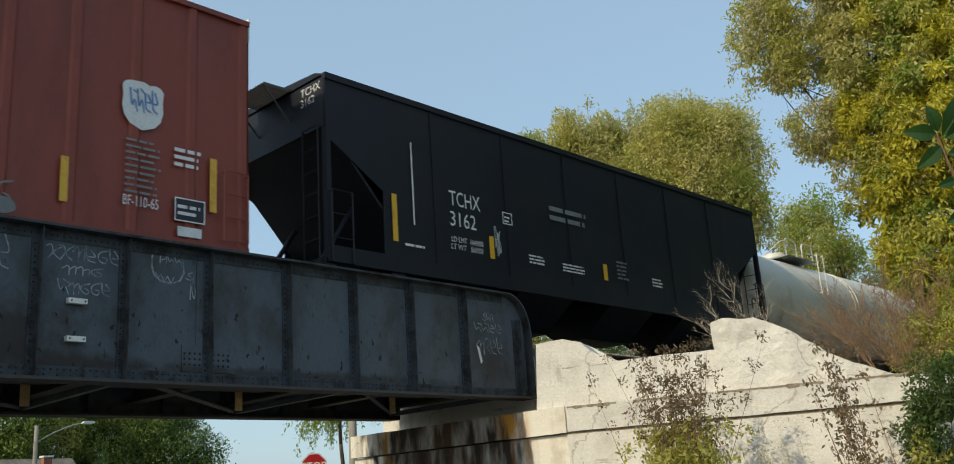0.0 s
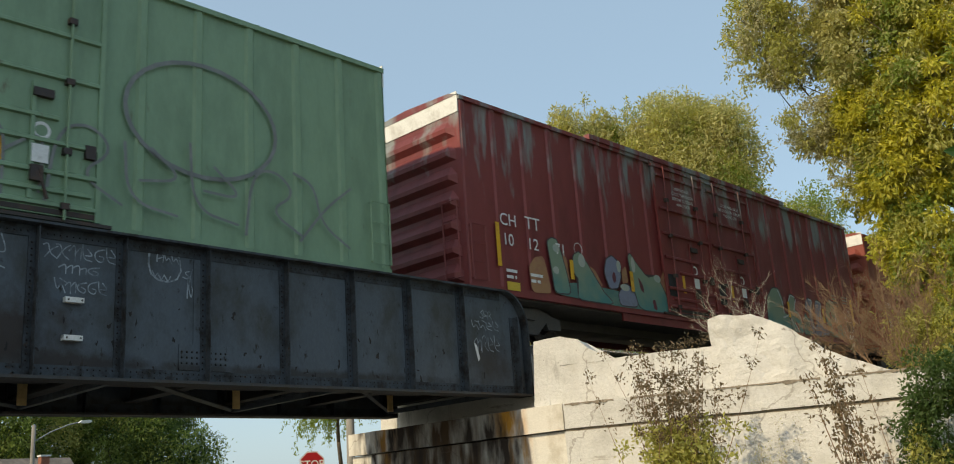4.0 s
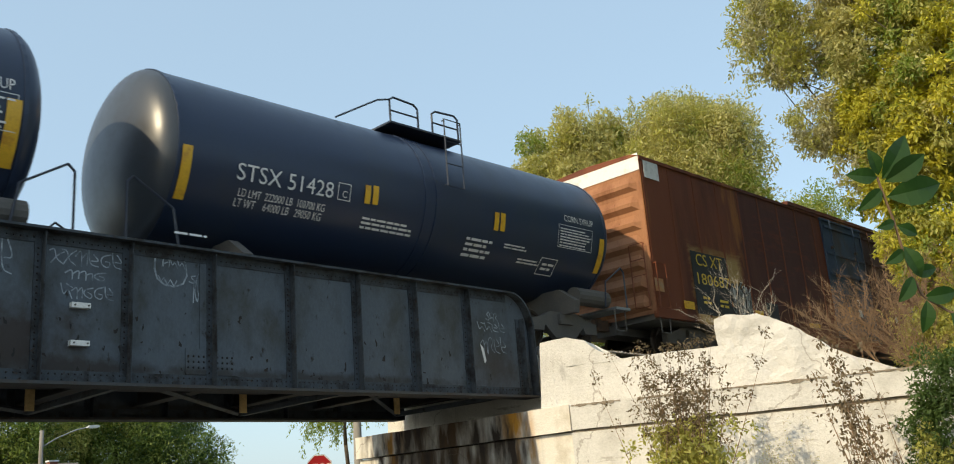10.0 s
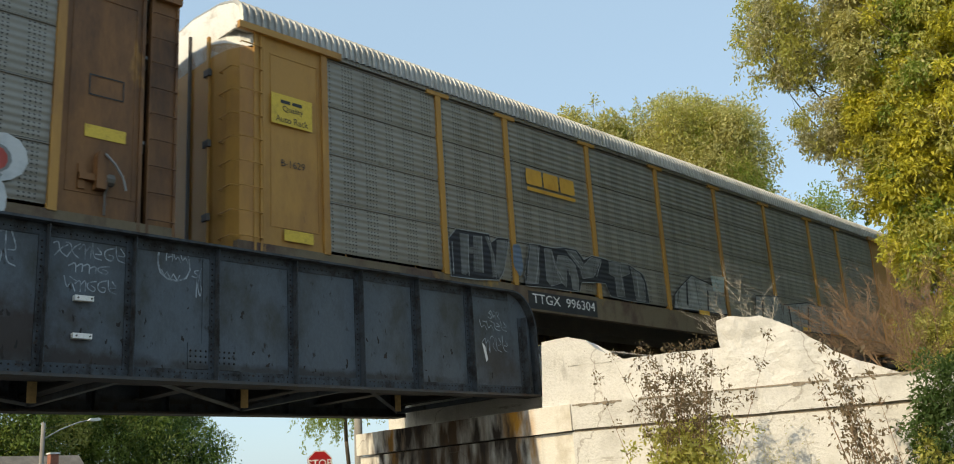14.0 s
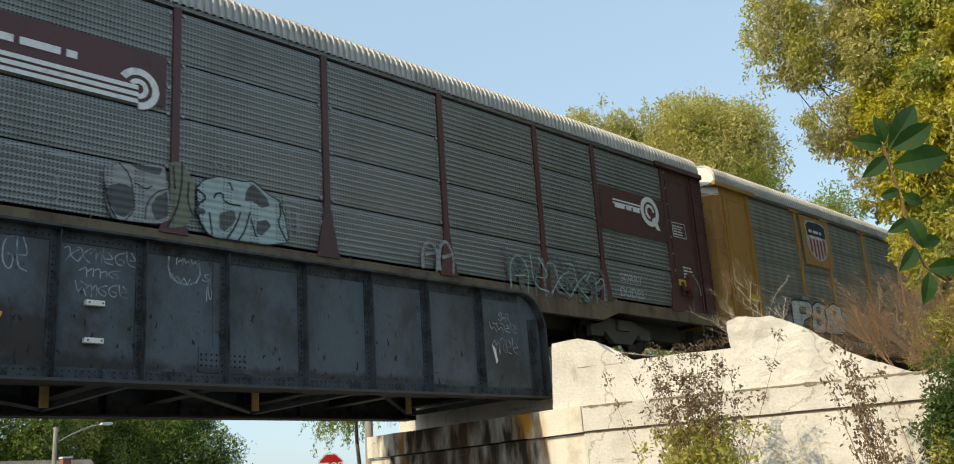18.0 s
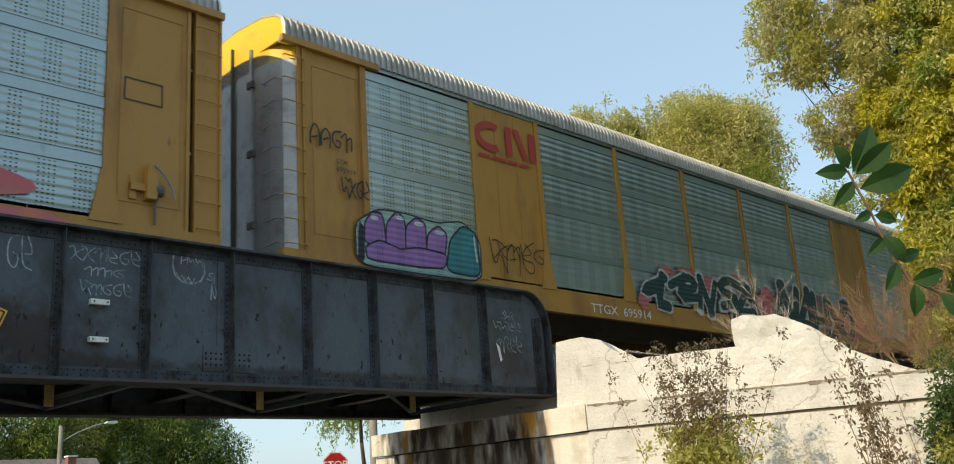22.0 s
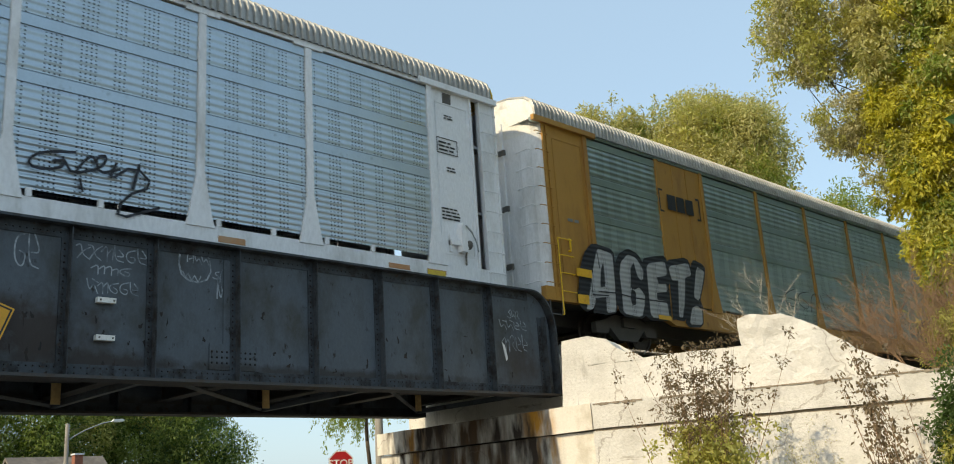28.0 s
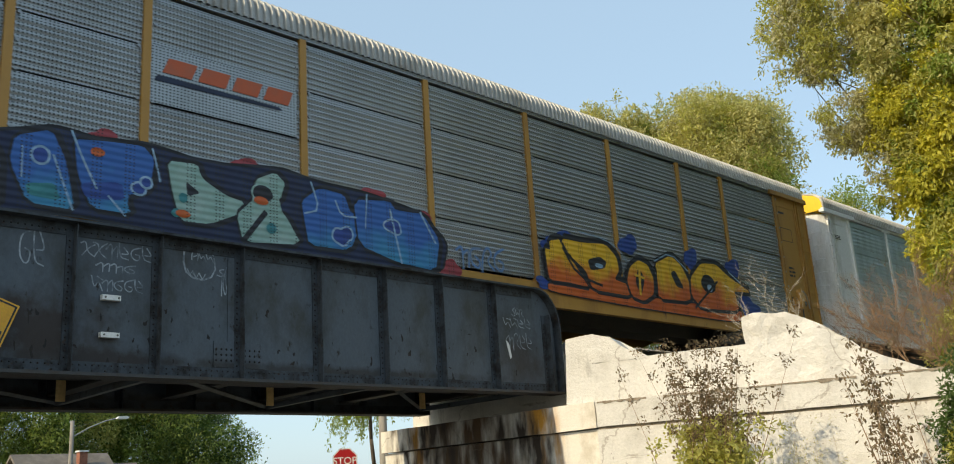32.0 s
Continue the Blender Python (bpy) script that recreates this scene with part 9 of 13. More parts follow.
put(c9, "Auto Rack", -12.8, 3.25, 0.12, "text_black", width=0.66, y=RACK_Y - 0.006)
patch(c9, "placard", -12.64, -12.06, 1.18, 1.37, "text_yellow", y=RACK_Y)
patch(c9, "stencil_panel", -6.65, -4.35, 0.62, 0.99, "panel_black", y=RACK_Y + 0.016)
put(c9, "TTGX  996304", -6.53, 0.74, 0.20, "text_white", width=2.10, y=RACK_Y + 0.008)
patch(c9, "reflector", -0.08, 0.41, 1.07, 1.18, "reflector", y=RACK_Y - 0.006)
patch(c9, "reflector", 2.85, 3.32, 1.08, 1.2, "reflector", y=RACK_Y - 0.006)
patch(c9, "reflector", 5.63, 6.11, 1.08, 1.19, "reflector", y=RACK_Y - 0.006)
patch(c9, "reflector", 8.09, 8.57, 1.09, 1.19, "reflector", y=RACK_Y - 0.006)
put(c9, "B-1629", -12.67, 2.48, 0.12, "text_black", width=0.48, y=-1.55)
frame_mark(c9, 12.15, 12.67, 2.94, 3.24, "text_black", y=-1.55)
patch(c10, "emblem_panel", -8.67, -6.75, 3.16, 4.72, "rack_yellow", y=RACK_Y + 0.01)
shape(c10, "emblem", shield_poly(-7.70, 3.32, 1.39, 1.31), "g_white", RACK_Y + 0.002, "shield emblem with stripes")
shape(c10, "emblem_top", [(-8.31, 4.11), (-7.08, 4.11), (-7.14, 4.29), (-7.06, 4.45), (-7.28, 4.56), (-7.70, 4.58), (-8.11, 4.56), (-8.33, 4.45), (-8.25, 4.29)], "g_navy", RACK_Y - 0.003)
shape(c10, "emblem_stripe", [(-8.20, 3.58), (-8.08, 3.58), (-8.08, 4.07), (-8.20, 4.07)], "logo_red", RACK_Y - 0.003)
shape(c10, "emblem_stripe", [(-7.97, 3.45), (-7.86, 3.45), (-7.86, 4.07), (-7.97, 4.07)], "logo_red", RACK_Y - 0.003)
shape(c10, "emblem_stripe", [(-7.75, 3.39), (-7.64, 3.39), (-7.64, 4.07), (-7.75, 4.07)], "logo_red", RACK_Y - 0.003)
shape(c10, "emblem_stripe", [(-7.53, 3.45), (-7.42, 3.45), (-7.42, 4.07), (-7.53, 4.07)], "logo_red", RACK_Y - 0.003)
shape(c10, "emblem_stripe", [(-7.31, 3.58), (-7.19, 3.58), (-7.19, 4.07), (-7.31, 4.07)], "logo_red", RACK_Y - 0.003)
bars(c10, -8.19, 4.03, 1.05, 0.37, 2, "text_white", y=RACK_Y - 0.007)
put(c10, "TTGX  970787", -7.51, 0.75, 0.16, "text_white", width=2.46, y=RACK_Y)
graffiti(c10, "ALIE", -0.86, 1.48, 2.78, 0.65, ["g_white"], "g_ash", seed=102, lean=0.0, shine=None)
scribble(c10, -2.88, 1.3, 1.69, 0.77, "g_white", 103, 4)
bubble(c10, 6.88, 0.71, 4.28, 1.07, 7, ["g_red", "g_mint", "g_purple"], "g_ash", halo="g_white", seed=104)
patch(c10, "placard", 12.31, 12.92, 2.25, 2.44, "text_yellow", y=-1.545)
frame_mark(c10, 12.34, 12.87, 2.9, 3.23, "text_black", y=-1.545)
patch(c10, "placard", -12.3, -11.73, 1.66, 1.86, "text_yellow", y=-1.545)
patch(c10, "reflector", 10.5, 11.06, 0.92, 1.03, "reflector", y=RACK_Y - 0.006)
patch(c11, "emblem_panel", 9.21, 11.92, 2.77, 3.82, "rack_brown", y=RACK_Y + 0.012)
bars(c11, 9.75, 3.34, 1.04, 0.19, 1, "text_white", y=RACK_Y)
ring(c11, 11.17, 3.45, 0.38, 0.38, 0.13, "text_white")
ring(c11, 11.17, 3.45, 0.19, 0.19, 0.08, "text_white", a0=0, a1=270)
for dz in (0.0, 0.08):
    shape(c11, "emblem_bar", [(9.69, 3.43 + dz), (10.89, 3.43 + dz), (10.89, 3.47 + dz), (9.69, 3.47 + dz)], "text_white")
shape(c11, "emblem_tail", [(11.22, 3.26), (11.40, 3.01), (11.55, 3.01), (11.36, 3.34)], "text_white")
frame_mark(c11, 12.15, 12.74, 2.98, 3.37, "text_white", y=-1.545)
bars(c11, 12.2, 3.04, 0.50, 0.28, 4, "text_white", y=-1.545)
bars(c11, 12.41, 1.94, 0.47, 0.33, 4, "text_white", y=-1.545)
patch(c11, "placard", 12.15, 12.85, 1.72, 1.88, "text_yellow", y=-1.545)
patch(c11, "emblem_panel", -4.21, -1.53, 3.02, 3.86, "rack_brown", y=RACK_Y + 0.012)
bars(c11, -4.07, 3.42, 1.26, 0.23, 1, "text_white", y=RACK_Y)
for dz in (0.0, 0.11, 0.22):
    shape(c11, "emblem_bar", [(-4.13, 2.97 + dz), (-1.98, 2.97 + dz), (-1.98, 3.04 + dz), (-4.13, 3.04 + dz)], "text_white")
ring(c11, -1.98, 3.21, 0.33, 0.33, 0.11, "text_white", a0=-90, a1=150)
ring(c11, -1.98, 3.21, 0.16, 0.16, 0.08, "text_white", a0=-90, a1=150)
scribble(c11, -8.6, 1.1, 1.41, 0.89, "g_white", 111, 4)
put(c11, "CBA", -6.05, 1.49, 0.34, "g_white", width=1.53, y=RACK_Y)
patch(c11, "placard", -12.68, -12.14, 1.71, 1.87, "text_yellow", y=-1.545)
scribble(c11, -12.71, 1.21, 0.65, 0.41, "g_white", 113, 4, y=-1.545)
scribble(c11, 5.8, 0.9, 3.3, 1.0, "r_smoke", 114, 7, t=0.09)
scribble(c11, 5.9, 0.95, 3.1, 0.85, "r_mint", 119, 5, t=0.035, y=RACK_Y - 0.002)
scribble(c11, 3.55, 1.1, 0.85, 0.7, "r_ash", 115, 2, t=0.07)
put(c11, "SORRY", 9.66, 1.54, 0.20, "g_white", width=0.86, y=RACK_Y)
put(c11, "DUDES", 9.61, 1.19, 0.21, "g_white", width=0.91, y=RACK_Y)
ring(c12, -8.45, 4.12, 0.47, 0.33, 0.16, "logo_red", y=-1.585, a0=60, a1=300)
layer(c12, "emblem", [[(-8.00, 3.80), (-7.82, 3.80), (-7.82, 4.45), (-8.00, 4.45)], [(-7.78, 4.45), (-7.60, 4.45), (-7.32, 3.80), (-7.50, 3.80)], [(-7.28, 3.80), (-7.10, 3.80), (-7.10, 4.45), (-7.28, 4.45)]], "logo_red", -1.585)
bars(c12, -8.84, 3.63, 1.83, 0.14, 1, "logo_red", y=-1.585)
scribble(c12, -8.61, 1.5, 1.52, 0.44, "g_black", 126, 4, y=-1.585)
put(c12, "GTW", -12.42, 2.72, 0.1, "text_black", width=0.26, y=-1.585)
put(c12, "695914", -12.42, 2.58, 0.1, "text_black", width=0.42, y=-1.585)
bars(c12, 12.15, 3.33, 0.63, 0.36, 3, "text_black", y=-1.545)
patch(c12, "placard", 12.28, 12.83, 2.07, 2.25, "text_yellow", y=-1.545)
scribble(c12, 8.37, 1.19, 0.83, 0.46, "g_ash", 127, 3, y=-1.585)
scribble(c12, -8.72, 1.22, 1.33, 0.77, "g_black", 128, 3)
for k in range(10):
    layer(c13, "sprayed_band", [blob(-11.5 + k * 2.35, 1.2 + 0.12 * (k % 3), 1.2, 0.32, 134 + k, 30, 0.5)], "g_pink", RACK_Y + 0.004 + 0.0003 * (k % 2))
M["sill_spray"] = fade("pink_to_orange_spray", (0.52, 0.13, 0.15), (0.56, 0.20, 0.06), 0.6, 1.0)
for k in range(6):
    x = -11.8 + k * 3.9
    top = [(x + 3.9 - q * 0.65, 1.0 + 0.10 * math.sin(q * 2.1 + k)) for q in range(7)]
    shape(c13, "sprayed_band", [(x, 0.86 if abs(x) > 9 else 0.62), (x + 3.9, 0.86 if abs(x + 3.9) > 9 else 0.62)] + top, "sill_spray", RACK_Y + 0.0005)
shape(c13, "emblem", [(4.70, 3.41), (5.19, 3.41), (5.29, 3.65), (4.80, 3.65)], "logo_orange")
shape(c13, "emblem", [(5.30, 3.41), (5.79, 3.41), (5.89, 3.65), (5.40, 3.65)], "logo_orange")
shape(c13, "emblem", [(5.91, 3.41), (6.40, 3.41), (6.50, 3.65), (6.00, 3.65)], "logo_orange")
shape(c13, "emblem", [(6.51, 3.41), (7.00, 3.41), (7.10, 3.65), (6.61, 3.65)], "logo_orange")
shape(c13, "emblem_bar", [(4.57, 3.25), (6.88, 3.29), (6.83, 3.34), (4.62, 3.35)], "g_navy")
bars(c13, 7.66, 1.96, 1.84, 0.19, 1, "g_navy", y=RACK_Y, gap=0.6)
frame_mark(c13, 12.12, 12.73, 2.98, 3.35, "text_black", y=-1.545)
patch(c13, "placard", 11.84, 12.26, 0.77, 0.94, "text_yellow", y=RACK_Y)
scribble(c13, 9.57, 1.66, 0.45, 0.38, "g_white", 137, 2)
put(c13, "TTGX  952523", -6.61, 0.73, 0.19, "text_white", width=2.01, y=RACK_Y)
bars(c13, -12.72, 2.22, 0.42, 0.29, 2, "text_black", y=-1.545)
shape(c14, "emblem", [(-8.68, 3.51), (-8.33, 3.51), (-8.33, 3.91), (-8.68, 3.91)], "g_black", -1.585)
shape(c14, "emblem", [(-8.28, 3.51), (-7.94, 3.51), (-7.94, 3.91), (-8.28, 3.91)], "g_black", -1.585)
shape(c14, "emblem", [(-7.88, 3.51), (-7.54, 3.51), (-7.54, 3.91), (-7.88, 3.91)], "g_black", -1.585)
layer(c14, "emblem_bracket", [[(-9.04, 3.41), (-8.99, 3.41), (-8.99, 4.01), (-9.04, 4.01)], [(-9.04, 3.41), (-8.86, 3.41), (-8.86, 3.46), (-9.04, 3.46)], [(-9.04, 3.96), (-8.86, 3.96), (-8.86, 4.01), (-9.04, 4.01)]], "g_black", -1.586)
layer(c14, "emblem_bracket", [[(-7.23, 3.41), (-7.28, 3.41), (-7.28, 4.01), (-7.23, 4.01)], [(-7.23, 3.41), (-7.41, 3.41), (-7.41, 3.46), (-7.23, 3.46)], [(-7.23, 3.96), (-7.41, 3.96), (-7.41, 4.01), (-7.23, 4.01)]], "g_black", -1.586)
patch(c14, "reflector", -12.51, -12.0, 1.38, 1.56, "reflector", y=-1.61)
patch(c14, "reflector", -12.55, -12.18, 0.78, 0.98, "reflector", y=-1.61)
patch(c14, "reflector", -9.67, -9.17, 0.67, 0.77, "reflector", y=-1.62)
bars(c14, -12.58, 2.61, 0.42, 0.14, 1, "g_ash", y=-1.545)
bars(c14, 12.09, 3.27, 0.57, 0.34, 4, "text_black", y=-1.545)
bars(c14, 11.95, 2.52, 0.66, 0.33, 2, "text_black", y=-1.545)
put(c14, "B1", 12.94, 2.62, 0.23, "text_white", width=0.29, y=-1.57)
patch(c14, "placard", 12.15, 12.63, 2.07, 2.27, "text_yellow", y=-1.545)
scribble(c14, -3.49, 1.5, 3.04, 0.63, "g_black", 143, 4)
patch(c15, "window", 12.28, 12.50, 4.50, 4.72, "black_steel", y=-1.545)
bars(c15, 12.29, 4.17, 0.25, 0.11, 2, "text_black", y=-1.545)
bars(c15, 12.29, 3.07, 0.25, 0.12, 2, "text_black", y=-1.545)
patch(c15, "placard", 11.6, 12.04, 0.93, 1.02, "text_yellow", y=-1.61)
bm = bmesh.new()
pipe(bm, [(-13.04, -1.54, 0.5), (-13.04, -1.6, 0.5), (-13.04, -1.6, 2.16), (-12.58, -1.6, 2.16), (-12.58, -1.54, 2.16)], 0.014)
for z in (1.79, 1.4, 1.0):
    pipe(bm, [(-13.04, -1.6, z), (-12.56, -1.6, z), (-12.56, -1.54, z)], 0.012)
part("end_ladder", bm, M["gable_yellow"], c14, "thin yellow side ladder")
bm = bmesh.new()
pipe(bm, [(-12.65, -1.54, 2.17), (-12.65, -1.61, 2.17), (-12.64, -1.61, 1.92), (-12.64, -1.54, 1.92)], 0.022)
part("handle", bm, M["gable_yellow"], c14, "bright yellow handle")
put(c15, "CP", -12.63, 2.61, 0.11, "text_black", width=0.21, y=-1.545)
put(c15, "542689", -12.74, 2.43, 0.12, "text_black", width=0.55, y=-1.545)
put(c15, "CP 542689", -6.45, 0.88, 0.13, "text_black", width=1.12, y=RACK_Y)
frame_mark(c15, 12.06, 12.61, 3.42, 3.75, "text_black", y=-1.545)
bars(c15, 12.11, 3.48, 0.46, 0.23, 3, "text_black", y=-1.545)
bars(c15, 12.1, 2.08, 0.52, 0.27, 4, "text_black", y=-1.545)
frame_mark(c15, -12.84, -12.23, 1.46, 1.84, "g_ash", y=-1.545)
bars(c15, -12.84, 3.98, 0.44, 0.16, 3, "text_black", y=-1.545)
ring(c15, -5.91, 4.01, 0.62, 0.56, 0.09, "g_navy")
shape(c15, "emblem", blob(-5.91, 4.23, 0.3, 0.16, 152), "g_navy")
shape(c15, "emblem", blob(-5.91, 3.81, 0.12, 0.2, 153), "g_navy")
shape(c15, "emblem_bar", [(-6.86, 3.99), (-4.96, 3.99), (-4.96, 4.03), (-6.86, 4.03)], "g_navy", RACK_Y - 0.004)
shape(c15, "emblem_scroll", [(-6.21, 3.29), (-5.61, 3.29), (-5.57, 3.41), (-6.25, 3.41)], "g_navy")
patch(c15, "reflector", 7.38, 7.85, 0.96, 1.06, "orange_mark", y=RACK_Y + 0.016)
patch(c15, "reflector", 10.73, 11.21, 0.96, 1.05, "orange_mark", y=RACK_Y + 0.016)
patch(c15, "reflector", 11.63, 12.1, 0.97, 1.05, "orange_mark", y=RACK_Y + 0.016)
scribble(c16, -0.81, 1.09, 1.29, 0.57, "g_sky", 163, 4, t=0.05)
patch(c16, "emblem_panel", -6.92, -4.34, 2.93, 3.88, "screen_mesh", y=RACK_Y + 0.012)
shape(c16, "emblem", [(-6.74, 3.45), (-6.26, 3.45), (-6.16, 3.71), (-6.64, 3.71)], "logo_orange")
shape(c16, "emblem", [(-6.15, 3.45), (-5.67, 3.45), (-5.58, 3.71), (-6.05, 3.71)], "logo_orange")
shape(c16, "emblem", [(-5.56, 3.45), (-5.09, 3.45), (-4.99, 3.71), (-5.46, 3.71)], "logo_orange")
shape(c16, "emblem", [(-4.98, 3.45), (-4.50, 3.45), (-4.40, 3.71), (-4.88, 3.71)], "logo_orange")
shape(c16, "emblem_bar", [(-6.87, 3.29), (-4.62, 3.33), (-4.67, 3.38), (-6.82, 3.39)], "g_navy")
frame_mark(c16, 12.07, 12.72, 3.44, 3.84, "text_black", y=-1.545)
frame_mark(c16, 12.16, 12.73, 1.56, 1.79, "text_black", y=-1.545)
bars(c16, 12.1, 4.26, 0.48, 0.12, 1, "text_black", y=-1.545)
bars(c16, 12.25, 2.4, 0.37, 0.34, 3, "text_black", y=-1.545)

put(c12, "TTGX  695914", -5.68, 0.67, 0.2, "text_white", width=2.22, y=RACK_Y)
patch(c6, "placard", -12.85, -12.2, 4.42, 4.9, "text_white", y=-1.61)


# ---- the large sprayed pieces ----
# teal and blue lettering
dot(c13, -8.37, 2.16, 0.29, 0.17, "r_pink", -1.5863, None, 0.03)
dot(c13, -7.35, 2.14, 0.23, 0.16, "r_pink", -1.5869, None, 0.03)
dot(c13, -6.41, 2.19, 0.21, 0.13, "r_pink", -1.5875, None, 0.03)
dot(c13, -5.62, 2.38, 0.28, 0.24, "r_pink", -1.5881, None, 0.03)
dot(c13, -4.79, 2.23, 0.24, 0.14, "r_pink", -1.5887, None, 0.03)
dot(c13, -4.24, 2.3, 0.28, 0.16, "r_pink", -1.5893, None, 0.03)
dot(c13, -3.1, 1.85, 0.7, 0.36, "r_pink", -1.5899, None, 0.03)
dot(c13, -2.81, 1.71, 0.64, 0.37, "r_pink", -1.5905, None, 0.03)
dot(c13, -1.88, 1.3, 0.6, 0.31, "r_pink", -1.5911, None, 0.03)
fat(c13, [(-8.92, 1.28), (-6.97, 1.21), (-2.06, 1.16), (-2.11, 0.93), (-6.97, 0.98), (-8.91, 0.98)], "r_blue", -1.5917, "r_navy", 0.05, (0, 0), 2)
fat(c13, [(-8.87, 2.02), (-8.65, 2.03), (-8.39, 1.94), (-8.02, 2.15), (-7.62, 2.09), (-7.28, 1.78), (-7.1, 1.68), (-7.19, 1.3), (-7.25, 1.08), (-7.7, 1.03), (-8.29, 1.04), (-8.74, 0.99), (-8.91, 1.42)], "r_lukes", -1.5923, "r_navy", 0.09, (-0.07, 0.04), 2)
fat(c13, [(-7.21, 1.94), (-6.75, 2.15), (-6.35, 2.08), (-6.13, 1.75), (-6.18, 1.33), (-6.36, 1.1), (-6.86, 1.05), (-7.13, 1.11), (-7.21, 1.52)], "r_lukes", -1.5929, "r_navy", 0.09, (-0.07, 0.04), 2)
fat(c13, [(-6.05, 2.13), (-5.57, 2.17), (-5.05, 2.19), (-4.94, 1.79), (-4.93, 1.35), (-5.09, 1.17), (-5.71, 1.11), (-6.07, 1.19), (-6.14, 1.59)], "r_lukes", -1.5935, "r_navy", 0.09, (-0.07, 0.04), 2)
fat(c13, [(-4.85, 1.97), (-4.38, 2.22), (-3.97, 2.12), (-3.77, 1.77), (-3.68, 1.59), (-3.74, 1.12), (-4.3, 1.09), (-4.76, 1.16), (-4.91, 1.52)], "r_lukes", -1.5941, "r_navy", 0.09, (-0.07, 0.04), 2)
fat(c13, [(-3.79, 2.26), (-3.41, 2.18), (-3.24, 2.04), (-3.35, 1.72), (-2.99, 1.72), (-2.57, 1.51), (-2.45, 1.05), (-2.86, 0.97), (-3.46, 0.99), (-3.77, 1.06), (-3.85, 1.62)], "r_lukes", -1.5947, "r_navy", 0.09, (-0.07, 0.04), 2)
fat(c13, [(-2.53, 1.65), (-2.24, 1.88), (-2.01, 1.77), (-2.05, 1.59), (-2.18, 1.26), (-2.15, 1), (-2.47, 0.99), (-2.55, 1.33)], "r_lukes", -1.5953, "r_navy", 0.09, (-0.07, 0.04), 2)
mark(c13, [(-8.16, 1.55), (-8.01, 1.38), (-7.71, 1.47), (-7.27, 1.61)], 0.15, "r_navy", -1.5959, 2, "graffiti_line")
dot(c13, -7.99, 1.29, 0.24, 0.21, "r_navy", -1.5962, None, 0.03)
dot(c13, -8.01, 1.32, 0.11, 0.12, "r_pink", -1.5968, "r_mint", 0.025)
dot(c13, -6.83, 1.48, 0.27, 0.26, "r_navy", -1.5974, None, 0.03)
dot(c13, -6.85, 1.5, 0.1, 0.13, "r_pink", -1.598, "r_mint", 0.025)
fat(c13, [(-5.73, 2.11), (-5.57, 1.79), (-5.46, 1.43), (-5.67, 1.2), (-5.86, 1.32), (-5.78, 1.76)], "r_navy", -1.5986, None, 0.06, (0, 0), 2)
dot(c13, -5.67, 1.46, 0.13, 0.19, "r_pink", -1.5992, "r_mint", 0.02)
mark(c13, [(-4.65, 1.61), (-4.35, 1.52), (-3.74, 1.66)], 0.16, "r_navy", -1.5998, 2, "graffiti_line")
dot(c13, -4.45, 1.36, 0.25, 0.23, "r_navy", -1.6001, None, 0.03)
dot(c13, -4.49, 1.39, 0.1, 0.15, "r_pink", -1.6007, "r_mint", 0.02)
fat(c13, [(-3.46, 1.42), (-3.24, 1.54), (-2.96, 1.28), (-2.92, 0.99), (-3.31, 1.01)], "r_navy", -1.6013, None, 0.06, (0, 0), 2)
dot(c13, -3.27, 1.22, 0.13, 0.16, "r_pink", -1.6019, None, 0.03)
dot(c13, -2.23, 1.64, 0.22, 0.06, "r_navy", -1.6025, None, 0.03)
mark(c13, [(-8.62, 1.28), (-8.67, 1.64), (-8.52, 1.86), (-8.39, 1.74), (-8.26, 1.61)], 0.04, "r_white", -1.6031, 2, "graffiti_shine")
mark(c13, [(-8.17, 1.83), (-7.9, 1.93), (-7.71, 1.82), (-7.56, 1.67), (-7.27, 1.7)], 0.04, "r_white", -1.6034, 2, "graffiti_shine")
mark(c13, [(-8.59, 1.08), (-8, 1.04), (-7.34, 1.04)], 0.04, "r_white", -1.6037, 2, "graffiti_shine")
mark(c13, [(-7.19, 1.57), (-7.21, 1.1)], 0.04, "r_white", -1.604, 2, "graffiti_shine")
mark(c13, [(-7, 2.06), (-6.98, 1.76)], 0.09, "r_white", -1.6043, 0, "graffiti_shine")
mark(c13, [(-6.81, 2.12), (-6.8, 1.91)], 0.09, "r_white", -1.6046, 0, "graffiti_shine")
mark(c13, [(-6.59, 2.08), (-6.58, 1.8)], 0.1, "r_white", -1.6049, 0, "graffiti_shine")
mark(c13, [(-6.95, 1.34), (-6.95, 1.06), (-6.53, 1.08), (-6.36, 1.4)], 0.04, "r_white", -1.6052, 2, "graffiti_shine")
mark(c13, [(-5.98, 2.08), (-5.57, 2.09), (-5.63, 1.83)], 0.05, "r_white", -1.6055, 2, "graffiti_shine")
mark(c13, [(-5.44, 2.12), (-5.11, 2.09)], 0.05, "r_white", -1.6058, 0, "graffiti_shine")
mark(c13, [(-5.44, 2.08), (-5.23, 1.63), (-5.34, 1.29)], 0.05, "r_white", -1.6061, 2, "graffiti_shine")
mark(c13, [(-4.85, 1.91), (-4.61, 1.95)], 0.03, "r_white", -1.6064, 0, "graffiti_shine")
mark(c13, [(-4.73, 2.03), (-4.74, 1.83)], 0.03, "r_white", -1.6067, 0, "graffiti_shine")
